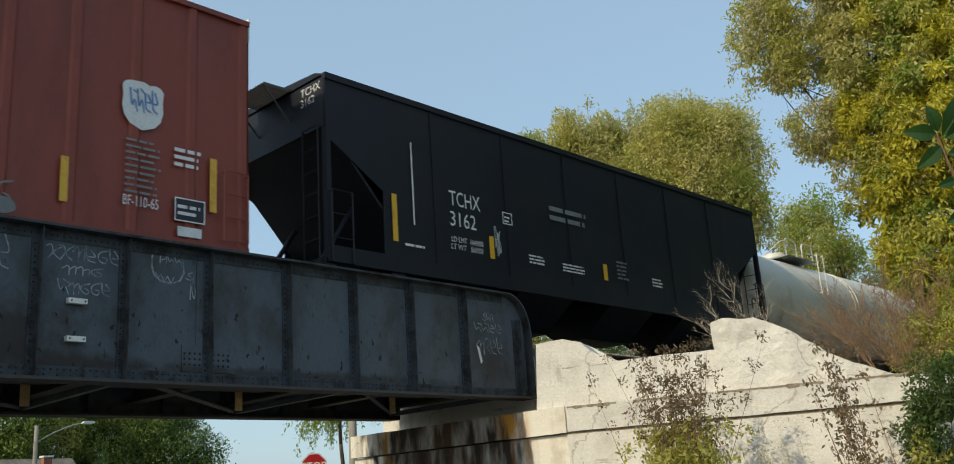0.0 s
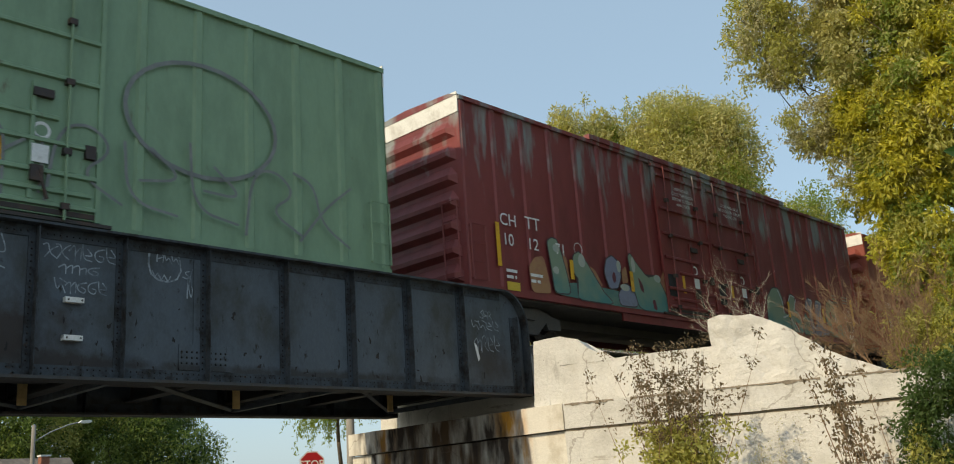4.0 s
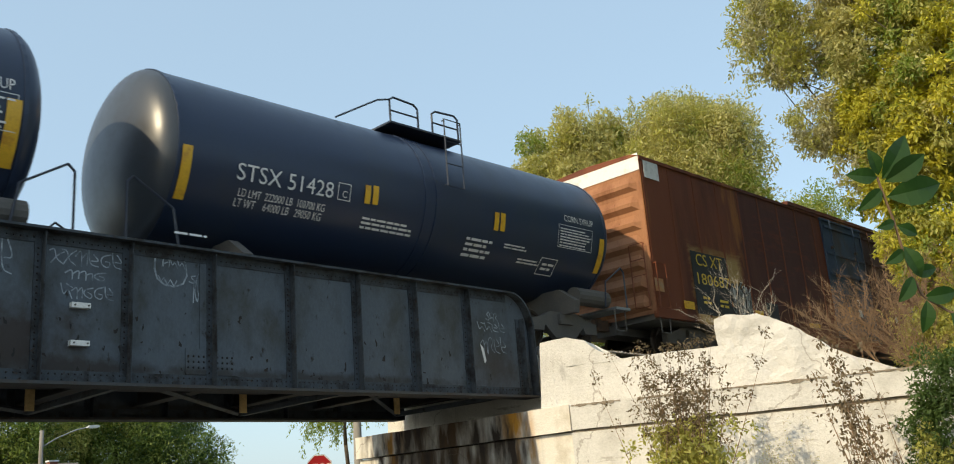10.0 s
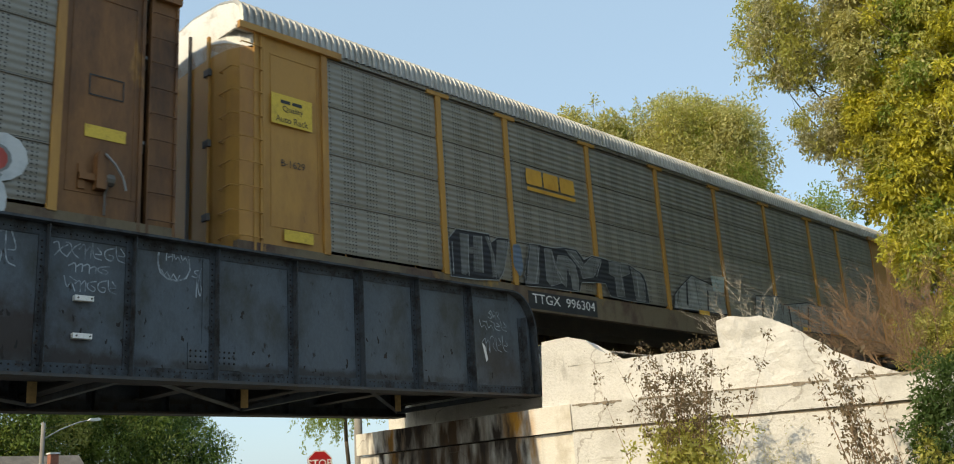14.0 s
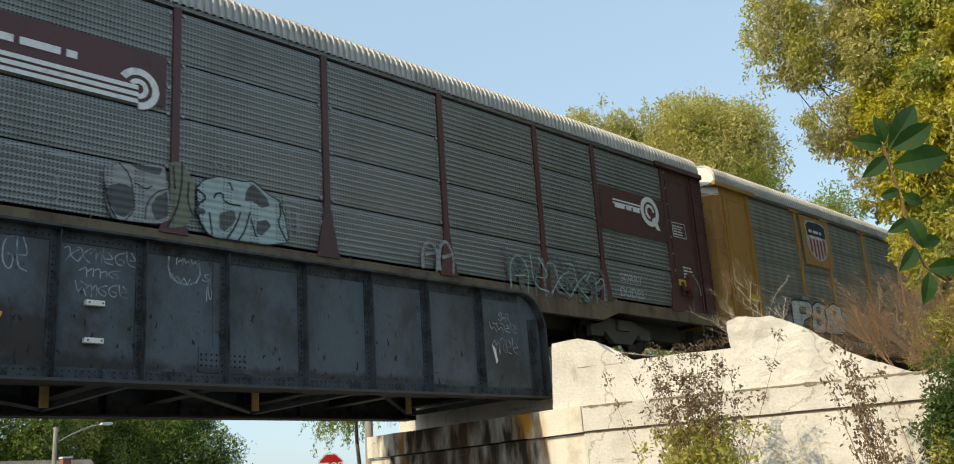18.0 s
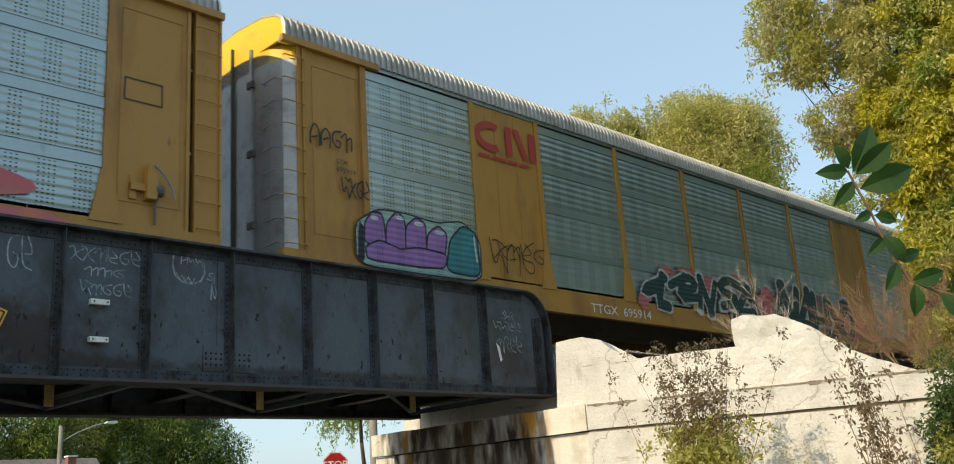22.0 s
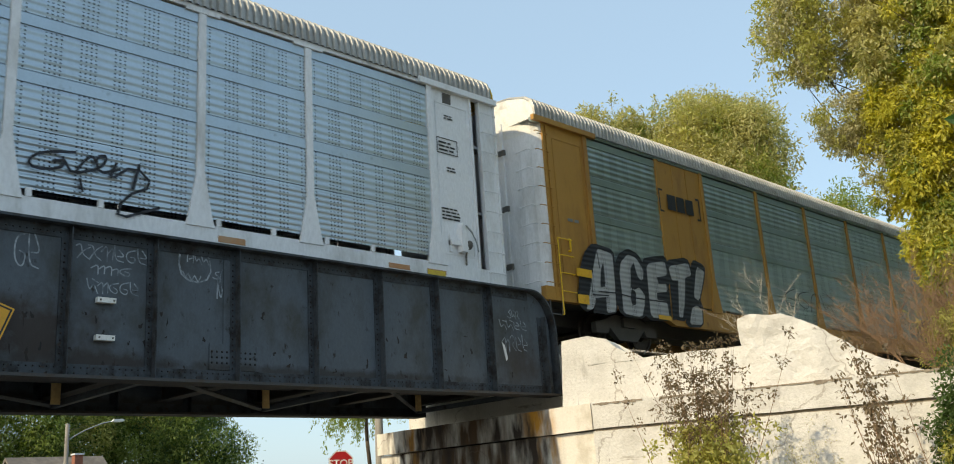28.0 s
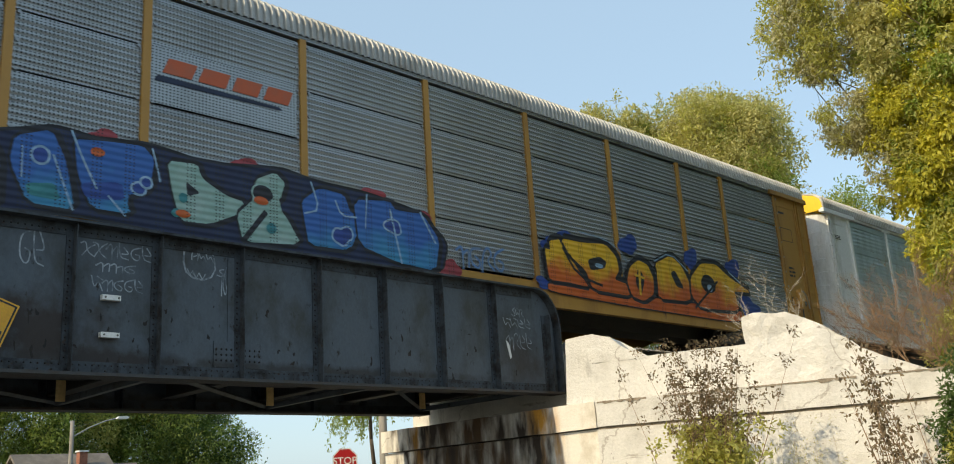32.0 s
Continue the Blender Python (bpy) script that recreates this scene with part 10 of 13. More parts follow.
mark(c13, [(-4.57, 1.96), (-4.32, 2)], 0.03, "r_white", -1.607, 0, "graffiti_shine")
mark(c13, [(-4.44, 2.08), (-4.45, 1.88)], 0.03, "r_white", -1.6073, 0, "graffiti_shine")
mark(c13, [(-4.25, 1.81), (-4, 1.85)], 0.03, "r_white", -1.6076, 0, "graffiti_shine")
mark(c13, [(-4.12, 1.93), (-4.13, 1.72)], 0.03, "r_white", -1.6079, 0, "graffiti_shine")
mark(c13, [(-4.06, 1.5), (-3.77, 1.47)], 0.03, "r_white", -1.6082, 0, "graffiti_shine")
mark(c13, [(-4.03, 1.41), (-3.78, 1.37)], 0.04, "r_white", -1.6085, 0, "graffiti_shine")
mark(c13, [(-4.01, 1.32), (-3.79, 1.26)], 0.04, "r_white", -1.6088, 0, "graffiti_shine")
mark(c13, [(-3.99, 1.24), (-3.79, 1.16)], 0.03, "r_white", -1.6091, 0, "graffiti_shine")
mark(c13, [(-3.5, 2.14), (-3.4, 1.9)], 0.06, "r_white", -1.6094, 0, "graffiti_shine")
mark(c13, [(-3.27, 1.61), (-2.9, 1.46), (-2.73, 1.13)], 0.05, "r_white", -1.6097, 2, "graffiti_shine")
dot(c13, -8.32, 1.28, 0.06, 0.07, "r_white", -1.61, None, 0.03)
dot(c13, -8.28, 1.48, 0.05, 0.06, "r_white", -1.6106, None, 0.03)
dot(c13, -8.12, 1.17, 0.06, 0.07, "r_white", -1.6112, None, 0.03)
dot(c13, -7.95, 1.06, 0.06, 0.07, "r_white", -1.6118, None, 0.03)
dot(c13, -5.13, 1.86, 0.08, 0.08, "r_white", -1.6124, None, 0.03)
dot(c13, -5.24, 1.15, 0.08, 0.07, "r_white", -1.613, None, 0.03)
# small round tag
dot(c13, -0.07, 1.72, 0.95, 0.43, "r_teal", -1.5863, None, 0.03)
dot(c13, -0.68, 1.57, 0.17, 0.17, "r_navy", -1.5869, None, 0.03)
dot(c13, -0.4, 1.8, 0.17, 0.18, "r_navy", -1.5875, None, 0.03)
dot(c13, 0.42, 1.85, 0.18, 0.18, "r_navy", -1.5881, None, 0.03)
dot(c13, -0.08, 1.95, 0.39, 0.11, "r_navy", -1.5887, None, 0.03)
mark(c13, [(-0.32, 1.49), (-0.27, 1.3), (-0.02, 1.37), (0.07, 1.6)], 0.11, "r_navy", -1.5893, 2, "graffiti_line")
mark(c13, [(0.11, 1.39), (0.3, 1.37), (0.45, 1.59)], 0.1, "r_navy", -1.5896, 2, "graffiti_line")
# blue fading lettering
dot(c13, 2.88, 2.23, 0.26, 0.14, "r_pink", -1.5863, None, 0.03)
dot(c13, 3.63, 2.39, 0.18, 0.1, "r_pink", -1.5869, None, 0.03)
dot(c13, 4.09, 2.37, 0.16, 0.15, "r_pink", -1.5875, None, 0.03)
dot(c13, 4.93, 2.36, 0.18, 0.13, "r_pink", -1.5881, None, 0.03)
dot(c13, 5.83, 2.24, 0.25, 0.11, "r_pink", -1.5887, None, 0.03)
dot(c13, 8.47, 1.69, 0.68, 0.38, "r_pink", -1.5893, None, 0.03)
dot(c13, 8.95, 1.51, 0.52, 0.32, "r_pink", -1.5899, None, 0.03)
fat(c13, [(1.66, 1.24), (1.82, 1.83), (2.37, 2.37), (3.03, 2.26), (4.68, 2.39), (5.44, 2.37), (7.26, 2.35), (8.17, 1.99), (8.63, 0.96), (4.66, 1.04), (1.92, 0.98)], "r_teal", -1.5905, "r_navy", 0.05, (0, 0), 2)
fat(c13, [(1.8, 1.45), (1.92, 1.84), (2.37, 2.31), (2.62, 2.35), (2.84, 1.96), (2.94, 1.78), (3.09, 1.58), (3.27, 1.12), (2.49, 1.06), (1.92, 1.03)], "r_gints", -1.5911, "r_navy", 0.085, (-0.09, 0.05), 1)
fat(c13, [(3.09, 2.22), (3.77, 2.24), (3.83, 2.06), (3.83, 1.65), (4.03, 1.11), (3.41, 1.1), (3.22, 1.55)], "r_gints", -1.5917, "r_navy", 0.085, (-0.09, 0.05), 1)
fat(c13, [(3.97, 2.11), (4.58, 2.38), (4.68, 2.22), (4.86, 1.93), (5.3, 1.88), (5.21, 1.22), (4.66, 1.11), (4.08, 1.1), (4.14, 1.7)], "r_gints", -1.5923, "r_navy", 0.085, (-0.09, 0.05), 1)
fat(c13, [(5.28, 2.34), (5.75, 2.22), (5.69, 1.94), (6.55, 2.26), (6.11, 1.7), (5.93, 1.23), (5.34, 1.17), (5.19, 1.66)], "r_gints", -1.5929, "r_navy", 0.085, (-0.09, 0.05), 1)
fat(c13, [(6.67, 2.25), (7.36, 2.27), (7.27, 1.57), (7.05, 1.4), (6.77, 1), (6.19, 1.1), (6.31, 1.62)], "r_gints", -1.5935, "r_navy", 0.085, (-0.09, 0.05), 1)
fat(c13, [(7.44, 1.69), (8, 1.87), (8.46, 1.57), (8.57, 1.02), (7.62, 0.99), (7.18, 1.05), (7.31, 1.47)], "r_gints", -1.5941, "r_navy", 0.085, (-0.09, 0.05), 1)
fat(c13, [(2.66, 1.76), (2.58, 1.49), (2.61, 1.25), (2.74, 1.35), (2.7, 1.56)], "r_navy", -1.5947, None, 0.06, (0, 0), 2)
mark(c13, [(4.27, 1.83), (4.21, 1.12)], 0.13, "r_navy", -1.5953, 0, "graffiti_line")
dot(c13, 5.89, 1.66, 0.15, 0.23, "r_navy", -1.5956, None, 0.03)
dot(c13, 6.85, 1.49, 0.16, 0.14, "r_navy", -1.5962, None, 0.03)
mark(c13, [(3.52, 2), (3.58, 1.61)], 0.11, "r_navy", -1.5968, 0, "graffiti_line")
mark(c13, [(2.29, 2.14), (2.49, 2.26), (2.65, 2.27), (2.8, 1.95), (2.6, 1.79), (2.48, 1.52), (2.54, 1.24), (2.74, 1.16)], 0.03, "r_white", -1.5971, 1, "graffiti_shine")
mark(c13, [(2.6, 1.71), (2.99, 1.75), (3.35, 1.13)], 0.04, "r_white", -1.5974, 1, "graffiti_shine")
mark(c13, [(3.11, 2.23), (3.8, 2.22), (3.83, 1.55), (4.05, 1.12)], 0.03, "r_white", -1.5977, 1, "graffiti_shine")
mark(c13, [(4.11, 2.18), (4.62, 2.21), (4.57, 1.76), (5.03, 1.45), (5.27, 1.12)], 0.03, "r_white", -1.598, 1, "graffiti_shine")
mark(c13, [(4.61, 1.76), (5.23, 1.83)], 0.04, "r_white", -1.5983, 1, "graffiti_shine")
mark(c13, [(5.78, 2.29), (5.66, 1.94), (6.04, 1.41)], 0.04, "r_white", -1.5986, 1, "graffiti_shine")
mark(c13, [(6.55, 2.25), (5.95, 1.21)], 0.04, "r_white", -1.5989, 1, "graffiti_shine")
mark(c13, [(6.66, 2.18), (6.81, 2.27), (7.34, 2.27), (7.25, 1.5)], 0.04, "r_white", -1.5992, 1, "graffiti_shine")
mark(c13, [(6.75, 1.23), (6.19, 1.1)], 0.04, "r_white", -1.5995, 1, "graffiti_shine")
mark(c13, [(7.33, 1.19), (7.52, 1.3), (7.63, 1.11)], 0.04, "r_white", -1.5998, 1, "graffiti_shine")
mark(c13, [(2.12, 1.45), (2.12, 1.24)], 0.06, "r_deep", -1.6001, 0, "graffiti_line")
mark(c13, [(2.38, 1.59), (2.39, 1.38)], 0.07, "r_deep", -1.6004, 0, "graffiti_line")
mark(c13, [(2.78, 1.56), (2.79, 1.35)], 0.07, "r_deep", -1.6007, 0, "graffiti_line")
mark(c13, [(2.94, 1.3), (2.94, 1.08)], 0.06, "r_deep", -1.601, 0, "graffiti_line")
mark(c13, [(3.5, 1.39), (3.5, 1.17)], 0.07, "r_deep", -1.6013, 0, "graffiti_line")
mark(c13, [(3.85, 1.49), (3.85, 1.27)], 0.07, "r_deep", -1.6016, 0, "graffiti_line")
mark(c13, [(4.43, 1.58), (4.43, 1.36)], 0.08, "r_deep", -1.6019, 0, "graffiti_line")
mark(c13, [(4.91, 1.45), (4.9, 1.22)], 0.07, "r_deep", -1.6022, 0, "graffiti_line")
mark(c13, [(5.61, 1.61), (5.6, 1.37)], 0.08, "r_deep", -1.6025, 0, "graffiti_line")
mark(c13, [(6.66, 2.06), (6.64, 1.8)], 0.08, "r_deep", -1.6028, 0, "graffiti_line")
mark(c13, [(7.98, 1.67), (7.96, 1.41)], 0.09, "r_deep", -1.6031, 0, "graffiti_line")
mark(c13, [(8.12, 1.39), (8.1, 1.13)], 0.09, "r_deep", -1.6034, 0, "graffiti_line")
# dark green block lettering
dot(c12, -2.64, 1.9, 0.34, 0.15, "r_pink", -1.5863, None, 0.03)
dot(c12, -1.7, 2.01, 0.35, 0.13, "r_pink", -1.5869, None, 0.03)
dot(c12, -0.69, 1.78, 0.26, 0.3, "r_pink", -1.5875, None, 0.03)
dot(c12, 0.51, 1.98, 0.48, 0.2, "r_pink", -1.5881, None, 0.03)
dot(c12, 2.1, 1.45, 0.54, 0.51, "r_pink", -1.5887, None, 0.03)
dot(c12, 3, 1.43, 0.5, 0.39, "r_pink", -1.5893, None, 0.03)
dot(c12, 4.93, 1.8, 0.31, 0.36, "r_pink", -1.5899, None, 0.03)
dot(c12, 7.4, 1.5, 0.77, 0.43, "r_pink", -1.5905, None, 0.03)
dot(c12, 7.72, 1.24, 0.65, 0.34, "r_pink", -1.5911, None, 0.03)
dot(c12, -3.68, 1.12, 0.25, 0.2, "r_pink", -1.5917, None, 0.03)
mark(c12, [(-2.79, 1.72), (-3.12, 1.59), (-3.54, 1.46), (-3.65, 1.31), (-3.23, 1.41)], 0.31, "r_white", -1.5923, 1, "graffiti_outline")
mark(c12, [(-2.88, 1.7), (-3.1, 1.1), (-2.8, 1.06)], 0.35, "r_white", -1.5926, 1, "graffiti_outline")
mark(c12, [(-2.46, 1.63), (-1.77, 1.9), (-1.4, 1.78), (-1.52, 1.59), (-2.03, 1.59)], 0.31, "r_white", -1.5929, 1, "graffiti_outline")
mark(c12, [(-1.92, 1.81), (-2.19, 1.31), (-1.39, 1.4)], 0.32, "r_white", -1.5932, 1, "graffiti_outline")
mark(c12, [(-2.04, 1.44), (-1.63, 1.47)], 0.27, "r_white", -1.5935, 1, "graffiti_outline")
mark(c12, [(-1.31, 1.19), (-1.16, 1.84)], 0.3, "r_white", -1.5938, 1, "graffiti_outline")
mark(c12, [(-1.16, 1.84), (-0.84, 1.14)], 0.35, "r_white", -1.5941, 1, "graffiti_outline")
mark(c12, [(-0.84, 1.1), (-0.52, 1.78)], 0.31, "r_white", -1.5944, 1, "graffiti_outline")
mark(c12, [(0.74, 1.9), (0.05, 2.03), (-0.38, 1.71), (0.45, 1.57), (0.5, 1.42), (-0.14, 1.31)], 0.36, "r_white", -1.5947, 1, "graffiti_outline")
mark(c12, [(0.37, 1.11), (1.08, 1.83)], 0.37, "r_white", -1.595, 1, "graffiti_outline")
mark(c12, [(1.08, 1.83), (1.56, 1.11)], 0.43, "r_white", -1.5953, 1, "graffiti_outline")
mark(c12, [(0.61, 1.24), (1.41, 1.29)], 0.25, "r_white", -1.5956, 1, "graffiti_outline")
mark(c12, [(2.69, 1.11), (3.04, 2.06)], 0.48, "r_white", -1.5959, 1, "graffiti_outline")
mark(c12, [(3.04, 2.06), (3.65, 0.92)], 0.49, "r_white", -1.5962, 1, "graffiti_outline")
mark(c12, [(3.57, 0.91), (3.87, 1.96)], 0.46, "r_white", -1.5965, 1, "graffiti_outline")
mark(c12, [(3.63, 0.77), (4.52, 1.99)], 0.44, "r_white", -1.5968, 1, "graffiti_outline")
mark(c12, [(4.57, 2), (4.71, 0.75)], 0.52, "r_white", -1.5971, 1, "graffiti_outline")
mark(c12, [(4.02, 1.18), (4.73, 1.17)], 0.33, "r_white", -1.5974, 1, "graffiti_outline")
mark(c12, [(4.79, 0.72), (4.89, 1.93)], 0.45, "r_white", -1.5977, 1, "graffiti_outline")
mark(c12, [(5.5, 0.68), (5.7, 1.86)], 0.47, "r_white", -1.598, 1, "graffiti_outline")
mark(c12, [(4.86, 1.32), (5.7, 1.33)], 0.38, "r_white", -1.5983, 1, "graffiti_outline")
mark(c12, [(5.78, 0.75), (7.01, 1.9)], 0.47, "r_white", -1.5986, 1, "graffiti_outline")
mark(c12, [(5.96, 1.78), (6.7, 0.79)], 0.45, "r_white", -1.5989, 1, "graffiti_outline")
mark(c12, [(6.87, 1.92), (7.42, 1.73), (7.21, 0.93), (6.59, 0.92), (6.54, 1.41), (6.87, 1.92)], 0.44, "r_white", -1.5992, 1, "graffiti_outline")
mark(c12, [(-2.79, 1.72), (-3.12, 1.59), (-3.54, 1.46), (-3.65, 1.31), (-3.23, 1.41)], 0.21, "r_green", -1.5995, 1, "graffiti_fill")
mark(c12, [(-2.88, 1.7), (-3.1, 1.1), (-2.8, 1.06)], 0.26, "r_green", -1.5998, 1, "graffiti_fill")
mark(c12, [(-2.46, 1.63), (-1.77, 1.9), (-1.4, 1.78), (-1.52, 1.59), (-2.03, 1.59)], 0.22, "r_green", -1.6001, 1, "graffiti_fill")
mark(c12, [(-1.92, 1.81), (-2.19, 1.31), (-1.39, 1.4)], 0.22, "r_green", -1.6004, 1, "graffiti_fill")
mark(c12, [(-2.04, 1.44), (-1.63, 1.47)], 0.18, "r_green", -1.6007, 1, "graffiti_fill")
mark(c12, [(-1.31, 1.19), (-1.16, 1.84)], 0.2, "r_green", -1.601, 1, "graffiti_fill")
mark(c12, [(-1.16, 1.84), (-0.84, 1.14)], 0.25, "r_green", -1.6013, 1, "graffiti_fill")
mark(c12, [(-0.84, 1.1), (-0.52, 1.78)], 0.21, "r_green", -1.6016, 1, "graffiti_fill")
mark(c12, [(0.74, 1.9), (0.05, 2.03), (-0.38, 1.71), (0.45, 1.57), (0.5, 1.42), (-0.14, 1.31)], 0.24, "r_green", -1.6019, 1, "graffiti_fill")
mark(c12, [(0.37, 1.11), (1.08, 1.83)], 0.26, "r_green", -1.6022, 1, "graffiti_fill")
mark(c12, [(1.08, 1.83), (1.56, 1.11)], 0.32, "r_green", -1.6025, 1, "graffiti_fill")
mark(c12, [(0.61, 1.24), (1.41, 1.29)], 0.14, "r_green", -1.6028, 1, "graffiti_fill")
mark(c12, [(2.69, 1.11), (3.04, 2.06)], 0.36, "r_green", -1.6031, 1, "graffiti_fill")
mark(c12, [(3.04, 2.06), (3.65, 0.92)], 0.37, "r_green", -1.6034, 1, "graffiti_fill")
mark(c12, [(3.57, 0.91), (3.87, 1.96)], 0.34, "r_green", -1.6037, 1, "graffiti_fill")
mark(c12, [(3.63, 0.77), (4.52, 1.99)], 0.32, "r_green", -1.604, 1, "graffiti_fill")
mark(c12, [(4.57, 2), (4.71, 0.75)], 0.39, "r_green", -1.6043, 1, "graffiti_fill")
mark(c12, [(4.02, 1.18), (4.73, 1.17)], 0.21, "r_green", -1.6046, 1, "graffiti_fill")
mark(c12, [(4.79, 0.72), (4.89, 1.93)], 0.33, "r_green", -1.6049, 1, "graffiti_fill")
mark(c12, [(5.5, 0.68), (5.7, 1.86)], 0.34, "r_green", -1.6052, 1, "graffiti_fill")
mark(c12, [(4.86, 1.32), (5.7, 1.33)], 0.25, "r_green", -1.6055, 1, "graffiti_fill")
mark(c12, [(5.78, 0.75), (7.01, 1.9)], 0.34, "r_green", -1.6058, 1, "graffiti_fill")
mark(c12, [(5.96, 1.78), (6.7, 0.79)], 0.32, "r_green", -1.6061, 1, "graffiti_fill")
mark(c12, [(6.87, 1.92), (7.42, 1.73), (7.21, 0.93), (6.59, 0.92), (6.54, 1.41), (6.87, 1.92)], 0.3, "r_green", -1.6064, 1, "graffiti_fill")
# lilac rounded tag
fat(c12, [(-12.04, 1.71), (-11.55, 2.02), (-10.98, 2.05), (-10.08, 1.98), (-9.44, 2.12), (-9, 1.81), (-9.01, 0.99), (-10.46, 0.97), (-12.03, 0.98)], "r_mint", -1.5863, "r_black", 0.03, (0, 0), 2)
fat(c12, [(-11.97, 1.78), (-11.84, 1.63), (-11.87, 1.02), (-12.02, 1.03)], "r_black", -1.5869, None, 0.06, (0, 0), 2)
fat(c12, [(-11.83, 1.74), (-11.66, 1.96), (-11.44, 1.95), (-11.38, 1.42), (-11.85, 1.38)], "r_purple", -1.5875, "r_black", 0.035, (0, 0), 2)
fat(c12, [(-11.34, 1.79), (-11.09, 2.06), (-10.93, 1.94), (-10.91, 1.35), (-11.36, 1.37)], "r_purple", -1.5881, "r_black", 0.035, (0, 0), 2)
fat(c12, [(-10.88, 1.81), (-10.63, 2.01), (-10.42, 1.93), (-10.43, 1.37), (-10.91, 1.35)], "r_purple", -1.5887, "r_black", 0.035, (0, 0), 2)
fat(c12, [(-10.35, 1.74), (-10.09, 1.93), (-9.88, 1.81), (-9.98, 1.32), (-10.41, 1.32)], "r_purple", -1.5893, "r_black", 0.035, (0, 0), 2)
fat(c12, [(-11.83, 1.3), (-11.51, 1.46), (-11.17, 1.31), (-10.58, 1.44), (-9.9, 1.39), (-9.99, 1.14), (-10.6, 1.09), (-11.8, 1.09)], "r_purple", -1.5899, "r_black", 0.035, (0, 0), 2)
fat(c12, [(-9.79, 1.7), (-9.44, 2.03), (-9.09, 1.92), (-9.04, 1.07), (-9.92, 1.09)], "r_teal", -1.5905, "r_black", 0.04, (0, 0), 2)
dot(c12, -11.62, 1.86, 0.09, 0.04, "r_white", -1.5911, None, 0.03)
dot(c12, -11.04, 1.95, 0.1, 0.04, "r_white", -1.5917, None, 0.03)
dot(c12, -10.58, 1.9, 0.11, 0.05, "r_white", -1.5923, None, 0.03)
dot(c12, -10.07, 1.81, 0.11, 0.05, "r_white", -1.5929, None, 0.03)
mark(c12, [(-9.16, 1.85), (-9.11, 1.37)], 0.05, "r_white", -1.5935, 0, "graffiti_shine")
# black lettering with white edges
dot(c14, 8.01, 1.82, 0.11, 0.08, "r_violet", -1.5863, None, 0.03)
dot(c14, 7.86, 1.48, 0.1, 0.14, "r_violet", -1.5869, None, 0.03)
dot(c14, 8.54, 1.38, 0.22, 0.2, "r_violet", -1.5875, None, 0.03)
dot(c14, 11.15, 1.98, 0.18, 0.12, "r_violet", -1.5881, None, 0.03)
dot(c14, 11.97, 1.77, 0.17, 0.11, "r_violet", -1.5887, None, 0.03)
dot(c14, 9.98, 1.44, 0.15, 0.16, "r_violet", -1.5893, None, 0.03)
fat(c14, [(5.84, 1.64), (6.09, 1.9), (6.5, 1.96), (6.66, 1.74), (6.94, 1.96), (6.91, 1.3), (6.79, 0.95), (5.91, 0.95)], "r_black", -1.5899, "r_white", 0.05, (0, 0), 2)
fat(c14, [(6.73, 1.72), (7.01, 1.97), (7.38, 2.1), (7.66, 2.09), (7.9, 1.88), (7.94, 1.58), (7.77, 1.16), (7.77, 0.98), (6.79, 0.95)], "r_black", -1.5905, "r_white", 0.05, (0, 0), 2)
fat(c14, [(7.95, 1.72), (8.2, 1.77), (8.41, 1.42), (8.76, 1.26), (8.88, 0.96), (8.26, 0.99), (7.78, 1.01), (7.8, 1.21), (8.14, 1.26)], "r_black", -1.5911, "r_white", 0.05, (0, 0), 2)
fat(c14, [(8.05, 2.03), (8.77, 2.25), (8.98, 2.18), (9.24, 2.1), (9.41, 1.77), (9.83, 1.56), (9.91, 1.02), (9.32, 1.02), (8.9, 1.03), (8.98, 1.6), (8.84, 1.7), (8.4, 1.62)], "r_black", -1.5917, "r_white", 0.05, (0, 0), 2)
fat(c14, [(9.69, 2.04), (10.28, 2.21), (10.52, 2.06), (10.84, 1.89), (10.8, 1.31), (10.63, 1.03), (9.99, 1.03), (10.27, 1.62), (9.9, 1.59)], "r_black", -1.5923, "r_white", 0.05, (0, 0), 2)
fat(c14, [(10.8, 1.58), (11.32, 1.98), (11.44, 2.11), (11.78, 2.15), (11.9, 1.86), (12.46, 1.69), (12.68, 1.35), (12.75, 1.01), (11.95, 0.94), (11.04, 0.98), (10.82, 1.28)], "r_black", -1.5929, "r_white", 0.05, (0, 0), 2)
dot(c14, 7.42, 1.46, 0.1, 0.16, "r_white", -1.5935, None, 0.03)
fat(c14, [(8.4, 1.53), (8.84, 1.66), (8.68, 1.54), (8.71, 1.36)], "r_white", -1.5941, None, 0.06, (0, 0), 2)
dot(c14, 9.23, 1.57, 0.09, 0.18, "r_white", -1.5947, None, 0.03)
mark(c14, [(9.26, 1.48), (9.83, 1.56)], 0.08, "r_white", -1.5953, 0, "graffiti_shine")
fat(c14, [(9.46, 1.99), (9.69, 2.04), (9.86, 1.56), (9.76, 1.5)], "r_white", -1.5956, None, 0.06, (0, 0), 2)
fat(c14, [(9.86, 1.52), (10.29, 1.64), (9.94, 1.05)], "r_white", -1.5962, None, 0.06, (0, 0), 2)
fat(c14, [(9.98, 1.47), (10.17, 1.54), (10.01, 1.28)], "r_violet", -1.5968, None, 0.06, (0, 0), 2)
